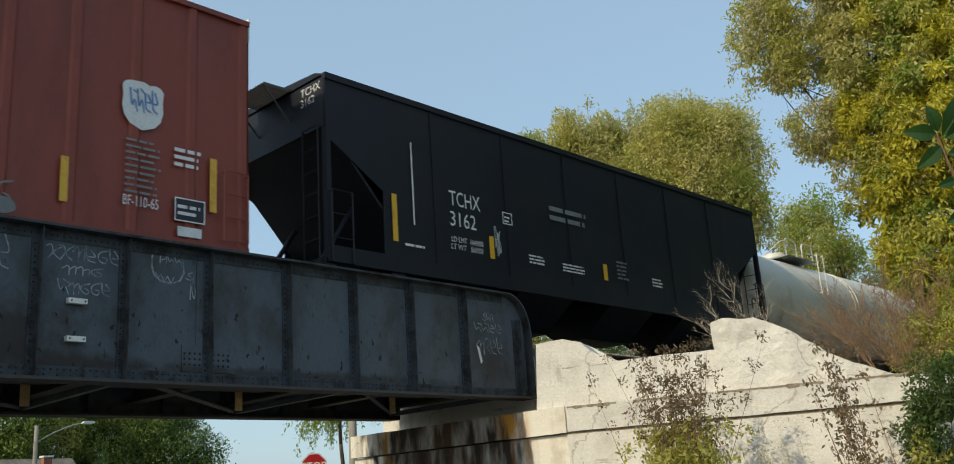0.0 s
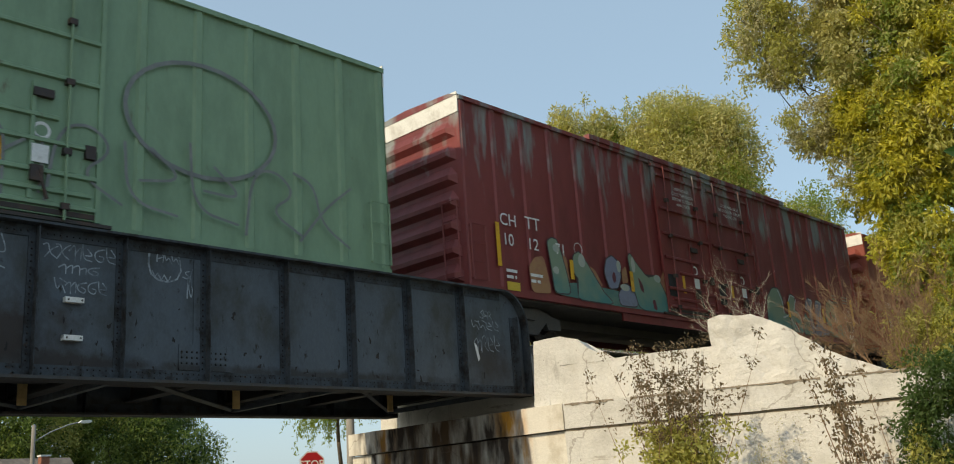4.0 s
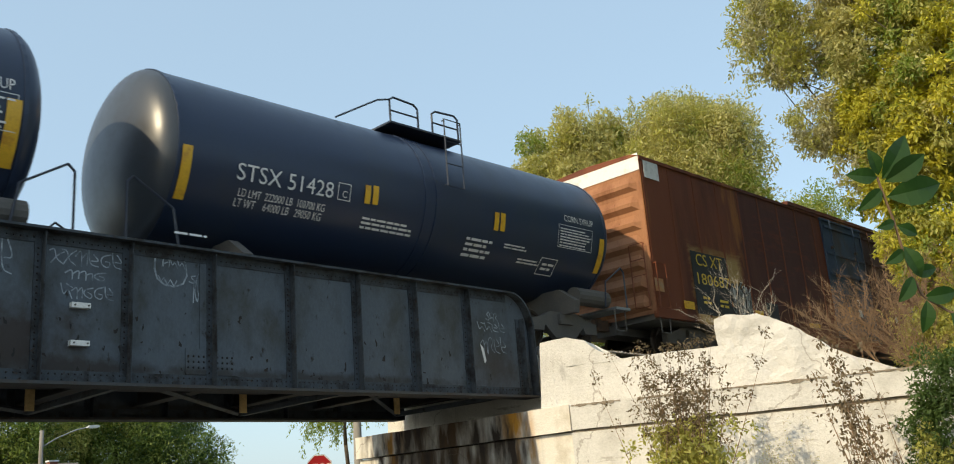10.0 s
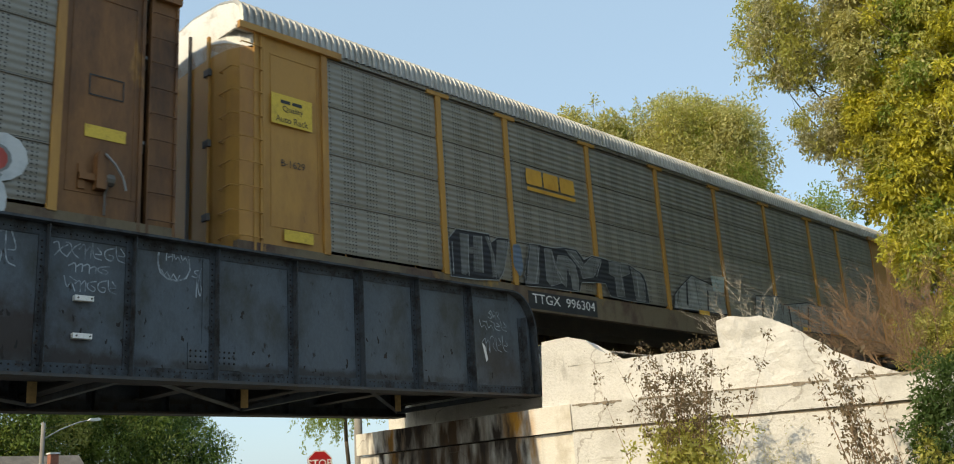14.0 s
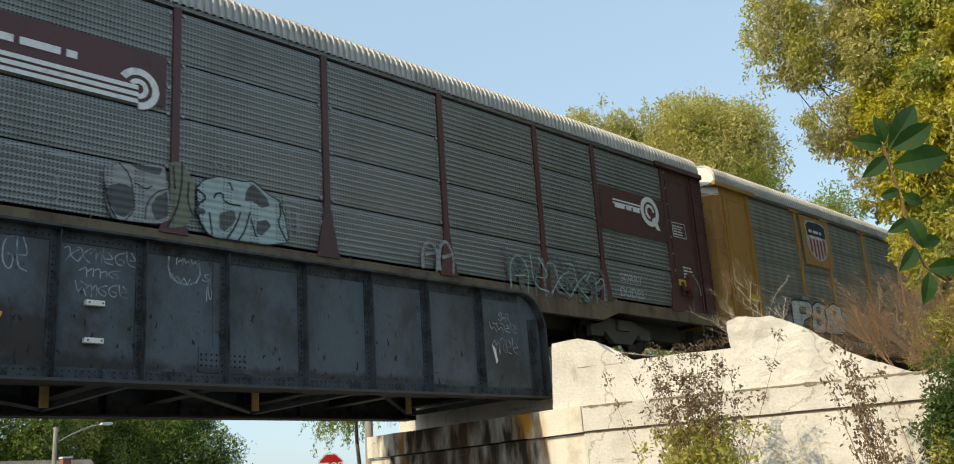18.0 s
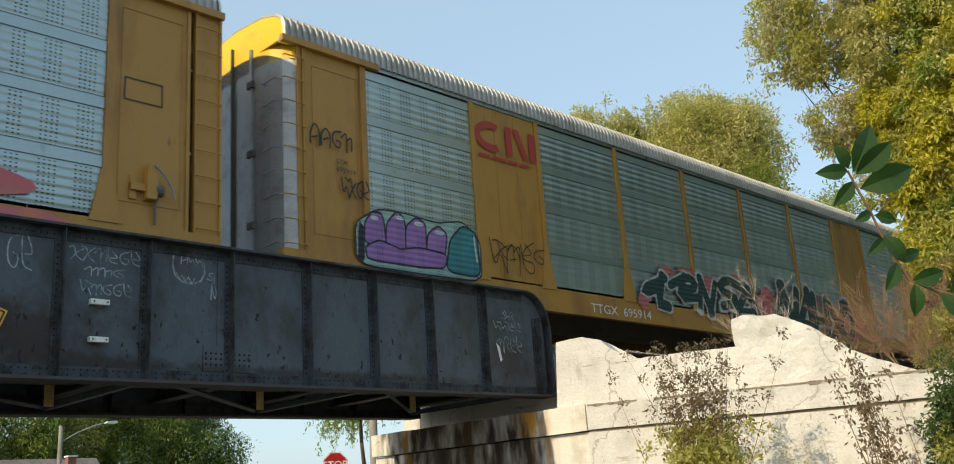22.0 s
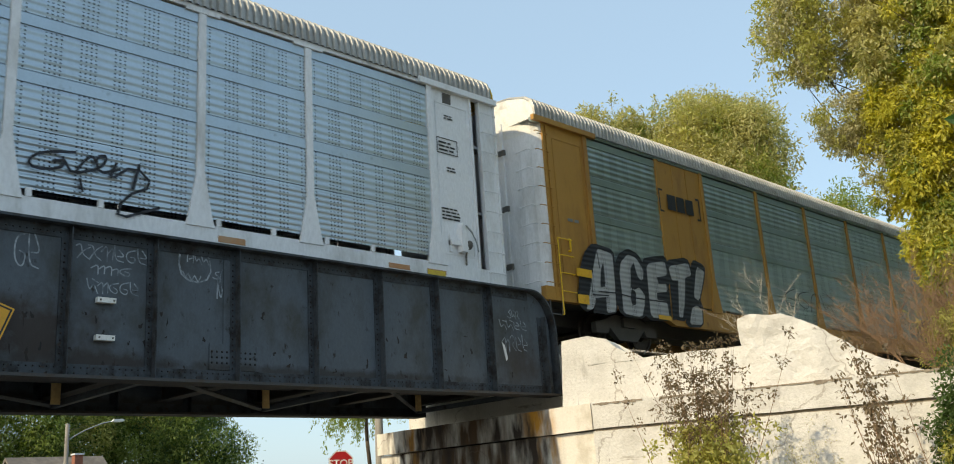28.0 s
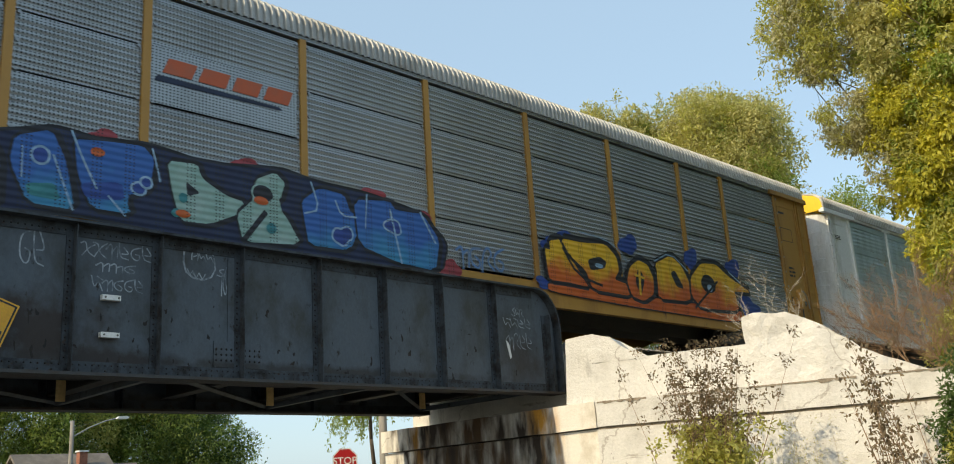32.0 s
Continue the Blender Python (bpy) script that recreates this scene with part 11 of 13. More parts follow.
fat(c14, [(10.58, 1.69), (10.76, 1.72), (10.77, 1.4), (10.95, 1.4), (10.95, 1.1)], "r_white", -1.5974, None, 0.06, (0, 0), 2)
dot(c14, 11.29, 1.5, 0.12, 0.12, "r_violet", -1.598, "r_white", 0.03)
fat(c14, [(11.67, 1.72), (11.87, 1.47), (11.7, 1.38)], "r_white", -1.5986, None, 0.06, (0, 0), 2)
dot(c14, 12.05, 1.19, 0.17, 0.15, "r_white", -1.5992, None, 0.03)
mark(c14, [(11.43, 1.07), (11.95, 1.07)], 0.08, "r_white", -1.5998, 0, "graffiti_shine")
# yellow and orange lettering
dot(c16, 1.84, 1.92, 0.2, 0.16, "r_blue", -1.5863, None, 0.03)
dot(c16, 2.44, 2.17, 0.26, 0.11, "r_blue", -1.5869, None, 0.03)
dot(c16, 4.63, 2.28, 0.34, 0.24, "r_blue", -1.5875, None, 0.03)
dot(c16, 7.16, 2.26, 0.32, 0.25, "r_blue", -1.5881, None, 0.03)
dot(c16, 9.07, 2.24, 0.41, 0.22, "r_blue", -1.5887, None, 0.03)
dot(c16, 9.69, 1.24, 0.49, 0.29, "r_blue", -1.5893, None, 0.03)
dot(c16, 1.58, 1.06, 0.19, 0.13, "r_blue", -1.5899, None, 0.03)
fat(c16, [(1.73, 1.08), (4.58, 1.09), (9.3, 1.16), (9.16, 0.8), (4.48, 0.83), (1.74, 0.9)], "r_orange", -1.5905, "r_black", 0.03, (0, 0), 2)
fat(c16, [(1.72, 1.81), (1.94, 1.8), (1.88, 2), (2.24, 2.07), (2.5, 1.77), (2.82, 1.45), (3.1, 1.12), (2.37, 1.15), (1.8, 1.14), (1.75, 1.43)], "r_aboc", -1.5911, "r_black", 0.11, (0.03, 0.02), 1)
fat(c16, [(2.25, 2.1), (3.02, 2.1), (3.77, 2.18), (4.13, 1.93), (4.19, 1.62), (3.98, 1.39), (4.43, 1.33), (4.56, 1.06), (3.19, 1.08), (3, 1.48), (2.51, 1.75)], "r_aboc", -1.5917, "r_black", 0.11, (0.03, 0.02), 1)
fat(c16, [(4.44, 1.4), (4.6, 1.75), (4.95, 1.96), (5.31, 1.88), (5.48, 1.57), (5.42, 1.19), (5, 0.99), (4.58, 1.07)], "r_aboc", -1.5923, "r_black", 0.11, (0.03, 0.02), 1)
fat(c16, [(5.56, 1.93), (6.27, 2.24), (6.7, 2.04), (7.03, 1.53), (6.89, 1.16), (5.55, 1.11), (5.93, 1.57)], "r_aboc", -1.5929, "r_black", 0.11, (0.03, 0.02), 1)
fat(c16, [(7.04, 1.77), (7.58, 2.2), (8.26, 2.26), (8.68, 2.04), (9.89, 1.66), (8.88, 1.62), (9.16, 1.11), (7.37, 1.04), (7, 1.31)], "r_aboc", -1.5935, "r_black", 0.11, (0.03, 0.02), 1)
fat(c16, [(3.08, 1.73), (3.53, 1.86), (3.76, 1.76), (3.66, 1.6), (3.17, 1.5)], "r_black", -1.5941, None, 0.06, (0, 0), 2)
dot(c16, 3.47, 1.64, 0.15, 0.05, "r_sky", -1.5947, None, 0.03)
fat(c16, [(4.74, 1.4), (4.93, 1.81), (5.13, 1.52), (4.93, 1.1)], "r_black", -1.5953, None, 0.06, (0, 0), 2)
mark(c16, [(4.95, 1.73), (4.9, 1.15)], 0.08, "r_yellow", -1.5959, 0, "graffiti_shine")
mark(c16, [(4.77, 1.58), (5.11, 1.54)], 0.06, "r_yellow", -1.5962, 0, "graffiti_shine")
fat(c16, [(6.2, 1.8), (6.39, 1.88), (6.72, 1.45), (6.38, 1.47)], "r_black", -1.5965, None, 0.06, (0, 0), 2)
dot(c16, 7.81, 1.69, 0.33, 0.23, "r_black", -1.5971, None, 0.03)
dot(c16, 7.86, 1.59, 0.12, 0.09, "r_sky", -1.5977, None, 0.03)
mark(c16, [(2.29, 1.89), (2.7, 1.34), (3.51, 1.2)], 0.06, "r_black", -1.5983, 1, "graffiti_line")
mark(c16, [(2.5, 1.77), (3.05, 1.13)], 0.04, "r_black", -1.5986, 0, "graffiti_line")
mark(c16, [(7.11, 1.03), (8.23, 1.79)], 0.06, "r_black", -1.5989, 0, "graffiti_line")
mark(c16, [(2.87, 2.34), (3.76, 2.29), (4.26, 2.1), (4.49, 1.85)], 0.02, "r_sky", -1.5992, 1, "graffiti_shine")
mark(c16, [(5.56, 2), (6.27, 2.31), (6.95, 1.92)], 0.03, "r_sky", -1.5995, 1, "graffiti_shine")
mark(c16, [(8.83, 2.12), (9.35, 1.88)], 0.04, "r_sky", -1.5998, 0, "graffiti_shine")
# blue wild lettering
dot(c16, -7.6, 2.2, 0.23, 0.11, "r_red", -1.5863, None, 0.03)
dot(c16, -5.35, 2.18, 0.29, 0.15, "r_red", -1.5869, None, 0.03)
dot(c16, -2.8, 2.18, 0.3, 0.13, "r_red", -1.5875, None, 0.03)
dot(c16, -1.68, 1.96, 0.27, 0.14, "r_red", -1.5881, None, 0.03)
dot(c16, -0.99, 1.06, 0.25, 0.19, "r_red", -1.5887, None, 0.03)
dot(c16, -8.9, 1.87, 0.12, 0.18, "r_red", -1.5893, None, 0.03)
fat(c16, [(-10.36, 1.66), (-8.91, 1.99), (-8.28, 2.2), (-7.6, 2.13), (-6.97, 2.23), (-5.98, 2.11), (-4.67, 2.29), (-3.96, 2.19), (-2.93, 2.18), (-1.68, 2.02), (-1.03, 1.53), (-1.23, 0.92), (-5.13, 0.85), (-6.93, 0.95), (-7.97, 1.01), (-10.22, 0.83)], "r_navy", -1.5899, "r_black", 0.05, (0, 0), 2)
fat(c16, [(-10.22, 1.62), (-9.83, 1.78), (-9.67, 1.45), (-9.56, 0.91), (-10.1, 0.97)], "r_perish", -1.5905, "r_black", 0.07, (0.03, 0), 1)
fat(c16, [(-9.59, 1.76), (-9.13, 1.9), (-8.96, 1.6), (-8.95, 0.93), (-9.49, 0.96)], "r_perish", -1.5911, "r_black", 0.07, (0.03, 0), 1)
fat(c16, [(-8.79, 1.96), (-8.32, 2.15), (-8.11, 1.75), (-7.96, 1.05), (-8.58, 1.06), (-8.84, 1.6)], "r_perish", -1.5917, "r_black", 0.07, (0.03, 0), 1)
fat(c16, [(-8.01, 2.08), (-7.58, 2.14), (-7.01, 2.19), (-6.83, 2.02), (-6.89, 1.55), (-7.26, 1.37), (-7.16, 1.12), (-7.73, 1.12), (-7.94, 1.58)], "r_perish", -1.5923, "r_black", 0.07, (0.03, 0), 1)
fat(c16, [(-6.63, 2.04), (-6.14, 2.08), (-6.08, 1.87), (-5.65, 1.66), (-5.33, 1.61), (-5.43, 1.4), (-5.92, 1.16), (-6.41, 1.14), (-6.55, 1.61)], "r_mint", -1.5929, "r_black", 0.07, (0.03, 0), 1)
fat(c16, [(-5.13, 2.03), (-4.77, 2.21), (-4.58, 2.07), (-4.68, 1.76), (-5, 1.59), (-4.57, 1.5), (-4.28, 1.06), (-5.35, 0.96), (-5.47, 1.39), (-5.15, 1.7)], "r_mint", -1.5935, "r_black", 0.07, (0.03, 0), 1)
fat(c16, [(-4.27, 1.81), (-3.9, 2.11), (-3.38, 2.07), (-3.32, 1.81), (-3.01, 1.67), (-3.3, 1.09), (-4.13, 1.08), (-4.22, 1.51)], "r_perish", -1.5941, "r_black", 0.07, (0.03, 0), 1)
fat(c16, [(-3.2, 2.02), (-2.39, 2.13), (-2.26, 1.98), (-1.61, 2.01), (-1.23, 1.56), (-1.36, 0.96), (-2.24, 1.01), (-3.1, 1.22)], "r_perish", -1.5947, "r_black", 0.07, (0.03, 0), 1)
fat(c16, [(-6.33, 1.77), (-6.08, 1.62), (-6.3, 1.54)], "r_black", -1.5953, None, 0.06, (0, 0), 2)
dot(c16, -5, 1.81, 0.18, 0.14, "r_black", -1.5959, "r_mint", 0.03)
mark(c16, [(-5.35, 0.98), (-4.96, 1.49)], 0.09, "r_black", -1.5965, 0, "graffiti_line")
fat(c16, [(-8.63, 1.32), (-8.24, 1.39), (-8.15, 1.15), (-8.58, 1.16)], "r_teal", -1.5968, None, 0.06, (0, 0), 2)
fat(c16, [(-7.91, 1.46), (-7.31, 1.57), (-7.26, 1.3), (-7.82, 1.25)], "r_blue", -1.5974, None, 0.06, (0, 0), 2)
dot(c16, -8.45, 1.75, 0.1, 0.11, "r_blue", -1.598, "r_sky", 0.035)
dot(c16, -7.06, 1.52, 0.09, 0.08, "r_blue", -1.5986, "r_sky", 0.035)
dot(c16, -3.45, 1.33, 0.18, 0.15, "r_blue", -1.5992, "r_sky", 0.035)
dot(c16, -2.34, 1.66, 0.15, 0.13, "r_blue", -1.5998, "r_sky", 0.035)
dot(c16, -6.95, 1.63, 0.07, 0.07, "r_blue", -1.6004, "r_sky", 0.035)
mark(c16, [(-8.69, 1.83), (-8.68, 1.4)], 0.02, "r_sky", -1.601, 1, "graffiti_shine")
mark(c16, [(-8.28, 1.78), (-7.99, 1.05)], 0.03, "r_sky", -1.6013, 1, "graffiti_shine")
mark(c16, [(-8.05, 2.19), (-7.89, 1.82), (-7.67, 1.41)], 0.03, "r_sky", -1.6016, 1, "graffiti_shine")
mark(c16, [(-7.5, 1.33), (-7.25, 1.08)], 0.03, "r_sky", -1.6019, 1, "graffiti_shine")
mark(c16, [(-6.87, 2.17), (-6.79, 1.9), (-6.74, 1.69)], 0.03, "r_sky", -1.6022, 1, "graffiti_shine")
mark(c16, [(-4.08, 2.17), (-3.91, 1.71), (-4.21, 1.61)], 0.03, "r_sky", -1.6025, 1, "graffiti_shine")
mark(c16, [(-2.91, 2.16), (-2.96, 1.54)], 0.03, "r_sky", -1.6028, 1, "graffiti_shine")
mark(c16, [(-2.4, 1.96), (-2.17, 1.01)], 0.04, "r_sky", -1.6031, 1, "graffiti_shine")
mark(c16, [(-1.68, 2.02), (-1.34, 1.49)], 0.04, "r_sky", -1.6034, 1, "graffiti_shine")
mark(c16, [(-3.59, 1.93), (-3.47, 1.68), (-3.15, 1.7)], 0.03, "r_sky", -1.6037, 1, "graffiti_shine")
dot(c16, -6.47, 1.25, 0.08, 0.07, "r_teal", -1.604, None, 0.03)
dot(c16, -4.85, 1.25, 0.09, 0.09, "r_teal", -1.6046, None, 0.03)
dot(c16, -6.37, 1.5, 0.07, 0.08, "r_teal", -1.6052, None, 0.03)
dot(c16, -7.68, 1.95, 0.1, 0.07, "r_orange", -1.6058, None, 0.03)
dot(c16, -6.37, 1.25, 0.12, 0.06, "r_orange", -1.6064, None, 0.03)
dot(c16, -5.04, 1.68, 0.13, 0.07, "r_orange", -1.607, None, 0.03)
# blue rounded lettering with white edges
dot(c6, 5.25, 2.15, 0.39, 0.25, "g_coral", -1.6063, "g_navy", 0.02)
dot(c6, 5.06, 1.86, 0.18, 0.18, "g_coral", -1.6069, "g_navy", 0.02)
dot(c6, 9.4, 2.27, 0.28, 0.22, "g_coral", -1.6075, "g_navy", 0.02)
dot(c6, 9.26, 1.86, 0.18, 0.31, "g_coral", -1.6081, "g_navy", 0.02)
dot(c6, 11.2, 1.72, 0.33, 0.43, "g_coral", -1.6087, "g_navy", 0.02)
dot(c6, 8.26, 2.21, 0.18, 0.17, "g_coral", -1.6093, "g_navy", 0.02)
dot(c6, 11.98, 1.07, 0.22, 0.21, "g_coral", -1.6099, "g_navy", 0.02)
fat(c6, [(3.22, 1.92), (3.54, 2.33), (3.89, 2.38), (4.07, 1.95), (4.05, 1.03), (3.29, 1.04)], "g_cobalt", -1.6105, "g_white", 0.07, (0.0, 0.02), 2)
fat(c6, [(3.9, 2.26), (4.5, 2.51), (4.93, 2.36), (4.96, 2.11), (4.84, 1.84), (5.24, 1.41), (5.22, 1.07), (4.06, 1.02)], "g_cobalt", -1.6111, "g_white", 0.07, (0.0, 0.02), 2)
fat(c6, [(5.15, 1.66), (5.28, 2.04), (5.48, 2), (5.73, 2.16), (6.09, 2.39), (6.49, 2.26), (6.59, 1.84), (6.54, 1.25), (6.36, 1.04), (5.3, 1.09), (5.08, 1.42)], "g_cobalt", -1.6117, "g_white", 0.07, (0.0, 0.02), 2)
fat(c6, [(6.6, 2.21), (7.02, 2.44), (7.54, 2.21), (8.07, 2.18), (8.11, 1.8), (8.4, 1.56), (8.21, 1.05), (7.03, 0.95), (6.66, 1.1), (6.59, 1.65)], "g_cobalt", -1.6123, "g_white", 0.07, (0.0, 0.02), 2)
fat(c6, [(8.11, 1.98), (8.55, 2.36), (9.15, 2.24), (9.33, 1.93), (9.22, 1.57), (9.62, 1.2), (9, 1.05), (8.28, 1.02), (8.42, 1.57)], "g_cobalt", -1.6129, "g_white", 0.07, (0.0, 0.02), 2)
fat(c6, [(9.41, 1.89), (9.72, 2.31), (10.12, 2.48), (10.67, 2.36), (11.03, 1.99), (11.15, 1.59), (11.73, 1.49), (11.86, 1.17), (11.09, 1.06), (9.61, 1.14), (9.45, 1.57)], "g_cobalt", -1.6135, "g_white", 0.07, (0.0, 0.02), 2)
fat(c6, [(5.36, 1.61), (5.88, 1.73), (6.21, 1.58), (6.08, 1.19), (5.55, 1.2)], "g_violet", -1.6141, None, 0.06, (0, 0), 2)
fat(c6, [(7.49, 2.17), (8.03, 2.12), (8.08, 1.62), (7.75, 1.16), (7.49, 1.62)], "g_violet", -1.6147, None, 0.06, (0, 0), 2)
fat(c6, [(8.43, 2.14), (9.03, 2.2), (9.2, 1.91), (8.88, 1.33), (8.66, 1.71)], "g_violet", -1.6153, None, 0.06, (0, 0), 2)
fat(c6, [(10.01, 1.33), (11.12, 1.54), (11.39, 1.17), (10.13, 1.18)], "g_violet", -1.6159, None, 0.06, (0, 0), 2)
fat(c6, [(4.49, 1.88), (4.74, 1.75), (4.79, 1.42), (4.52, 1.45)], "g_violet", -1.6165, None, 0.06, (0, 0), 2)
fat(c6, [(5.15, 1.57), (5.35, 1.79), (6.06, 1.93), (6.11, 1.71), (5.62, 1.75)], "g_white", -1.6171, None, 0.06, (0, 0), 2)
fat(c6, [(4.63, 1.47), (4.74, 1.32), (4.76, 1.15), (4.65, 1.18)], "g_white", -1.6177, None, 0.06, (0, 0), 2)
fat(c6, [(5.67, 1.42), (5.89, 1.51), (6.08, 1.33), (5.9, 1.15), (5.77, 1.23)], "g_white", -1.6183, None, 0.06, (0, 0), 2)
dot(c6, 5.81, 1.35, 0.04, 0.06, "g_coral", -1.6189, "g_navy", 0.02)
dot(c6, 6.09, 1.73, 0.08, 0.11, "g_white", -1.6195, None, 0.03)
fat(c6, [(6.54, 1.31), (6.63, 1.58), (6.75, 1.78), (7.03, 1.68), (7.13, 1.65), (6.73, 1.44)], "g_white", -1.6201, None, 0.06, (0, 0), 2)
fat(c6, [(6.44, 1.49), (6.55, 1.65), (6.6, 1.42)], "g_coral", -1.6207, None, 0.06, (0, 0), 2)
fat(c6, [(7.54, 1.72), (7.81, 1.62), (7.54, 1.53)], "g_white", -1.6213, None, 0.06, (0, 0), 2)
mark(c6, [(7.03, 0.97), (7.34, 1.22), (7.81, 1.35)], 0.03, "g_white", -1.6219, 2, "graffiti_shine")
mark(c6, [(6.66, 1.15), (6.88, 1.09), (7.03, 0.97)], 0.03, "g_white", -1.6222, 2, "graffiti_shine")
dot(c6, 7.76, 2.19, 0.22, 0.09, "g_violet", -1.6225, "g_white", 0.05)
fat(c6, [(8.72, 1.77), (8.89, 1.54), (9.06, 1.25), (8.88, 1.12), (8.71, 1.41)], "g_white", -1.6231, None, 0.06, (0, 0), 2)
fat(c6, [(8.71, 1.41), (8.86, 1.27), (8.79, 1.16)], "g_coral", -1.6237, None, 0.06, (0, 0), 2)
mark(c6, [(8.36, 1.35), (8.19, 1.08), (8.36, 0.97)], 0.06, "g_white", -1.6243, 2, "graffiti_shine")
fat(c6, [(9.63, 1.6), (9.65, 2.09), (10.05, 2.39), (9.84, 1.9), (9.89, 1.56)], "g_white", -1.6246, None, 0.06, (0, 0), 2)
dot(c6, 10.15, 1.6, 0.11, 0.1, "g_white", -1.6252, None, 0.03)
fat(c6, [(9.94, 1.24), (10.41, 1.38), (10.6, 1.13), (10.26, 1.05)], "g_white", -1.6258, None, 0.06, (0, 0), 2)
dot(c6, 10.29, 1.2, 0.07, 0.07, "g_coral", -1.6264, "g_navy", 0.02)
mark(c6, [(10.68, 1.34), (11.12, 1.52), (11.32, 1.31), (11.2, 1.07)], 0.05, "g_white", -1.627, 2, "graffiti_shine")
mark(c6, [(3.98, 2.27), (4.35, 2.44), (4.83, 2.39), (4.93, 2.24)], 0.07, "g_white", -1.6273, 2, "graffiti_shine")
mark(c6, [(8.49, 2.26), (8.69, 2.19), (8.55, 2.06)], 0.04, "g_white", -1.6276, 2, "graffiti_shine")
# pastel lettering
dot(c3, 4.85, 1.76, 0.3, 0.19, "g_salmon", -1.6123, None, 0.03)
dot(c3, 7.77, 1.48, 0.53, 0.41, "g_salmon", -1.6129, None, 0.03)
dot(c3, 3.97, 1.89, 0.09, 0.12, "g_salmon", -1.6135, None, 0.03)
dot(c3, 8.17, 1.18, 0.24, 0.19, "g_salmon", -1.6141, None, 0.03)
dot(c3, 5.96, 1.61, 0.12, 0.24, "g_salmon", -1.6147, None, 0.03)
fat(c3, [(2.79, 1.26), (2.88, 1.85), (3.29, 2.2), (3.67, 2.21), (3.85, 1.91), (3.83, 1.51), (4.12, 1.44), (4.22, 1.01), (3.31, 0.95), (2.82, 0.95)], "f_pastel", -1.6153, "g_shade", 0.035, (0, 0), 2)
fat(c3, [(4.16, 1.78), (4.36, 2.13), (4.65, 2.05), (4.5, 1.65), (4.77, 1.59), (4.94, 1.24), (4.9, 0.97), (4.2, 1.01)], "f_pastel", -1.6159, "g_shade", 0.035, (0, 0), 2)
fat(c3, [(4.98, 1.29), (5.21, 1.61), (5.45, 1.42), (5.56, 0.96), (4.97, 0.96)], "g_lichen", -1.6165, "g_shade", 0.035, (0, 0), 2)
fat(c3, [(5.26, 1.76), (5.38, 2.01), (5.52, 2.11), (5.83, 2.04), (5.62, 1.73), (5.64, 1.36), (5.78, 1.18), (5.6, 0.97), (5.45, 1.33), (5.53, 1.64)], "g_mauve", -1.6171, "g_shade", 0.035, (0, 0), 2)
fat(c3, [(5.94, 1.8), (6.07, 2.11), (6.45, 2.04), (6.26, 1.66), (6.24, 1.37), (6.62, 1.34), (6.83, 1.06), (5.88, 0.96), (5.65, 0.98), (5.92, 1.32)], "g_mauve", -1.6177, "g_shade", 0.035, (0, 0), 2)
fat(c3, [(6.65, 1.59), (6.82, 2.07), (7.11, 2.21), (7.48, 2.08), (7.47, 1.73), (7.34, 1.56), (7.88, 1.39), (8.04, 1.04), (6.89, 1.01), (6.73, 1.21)], "f_pastel", -1.6183, "g_shade", 0.035, (0, 0), 2)
fat(c3, [(6.9, 1.73), (7.07, 1.83), (7.12, 1.62), (6.97, 1.58)], "g_wine", -1.6189, None, 0.06, (0, 0), 2)
fat(c3, [(7.04, 1.36), (7.26, 1.45), (7.37, 1.21), (7.1, 1.17)], "g_wine", -1.6195, "g_salmon", 0.05, (0, 0), 2)
fat(c3, [(4.46, 1.33), (4.58, 1.26), (4.71, 1.02), (4.54, 1.08)], "g_wine", -1.6201, None, 0.06, (0, 0), 2)
mark(c3, [(4.19, 1.46), (4.42, 1.02)], 0.04, "g_white", -1.6207, 2, "graffiti_shine")
mark(c3, [(4.44, 1.24), (4.65, 1)], 0.04, "g_white", -1.621, 2, "graffiti_shine")
mark(c3, [(4.47, 1.64), (4.67, 1.98)], 0.05, "g_white", -1.6213, 2, "graffiti_shine")
mark(c3, [(4.21, 1.9), (4.36, 2.11), (4.62, 2.04)], 0.04, "g_white", -1.6216, 2, "graffiti_shine")
mark(c3, [(4.52, 1.59), (4.76, 1.57), (4.89, 1.32)], 0.04, "g_white", -1.6219, 2, "graffiti_shine")
mark(c3, [(5, 1.39), (5.17, 1.52), (5.36, 1.4), (5.51, 1.02)], 0.04, "g_white", -1.6222, 2, "graffiti_shine")
mark(c3, [(5.57, 2.08), (5.81, 2.06), (5.59, 1.78), (5.59, 1.26), (5.78, 1.18)], 0.05, "g_white", -1.6225, 2, "graffiti_shine")
mark(c3, [(6.07, 2.06), (6.43, 2.04), (6.24, 1.71), (6.22, 1.42), (6.57, 1.31)], 0.05, "g_white", -1.6228, 2, "graffiti_shine")
mark(c3, [(7.09, 2.17), (7.42, 2.09), (7.42, 1.73), (7.26, 1.53)], 0.06, "g_white", -1.6231, 2, "graffiti_shine")
mark(c3, [(7.34, 1.54), (7.88, 1.36), (7.99, 1.05)], 0.05, "g_white", -1.6234, 2, "graffiti_shine")
mark(c3, [(3.6, 2.15), (3.81, 1.85), (3.81, 1.51)], 0.04, "g_white", -1.6237, 2, "graffiti_shine")
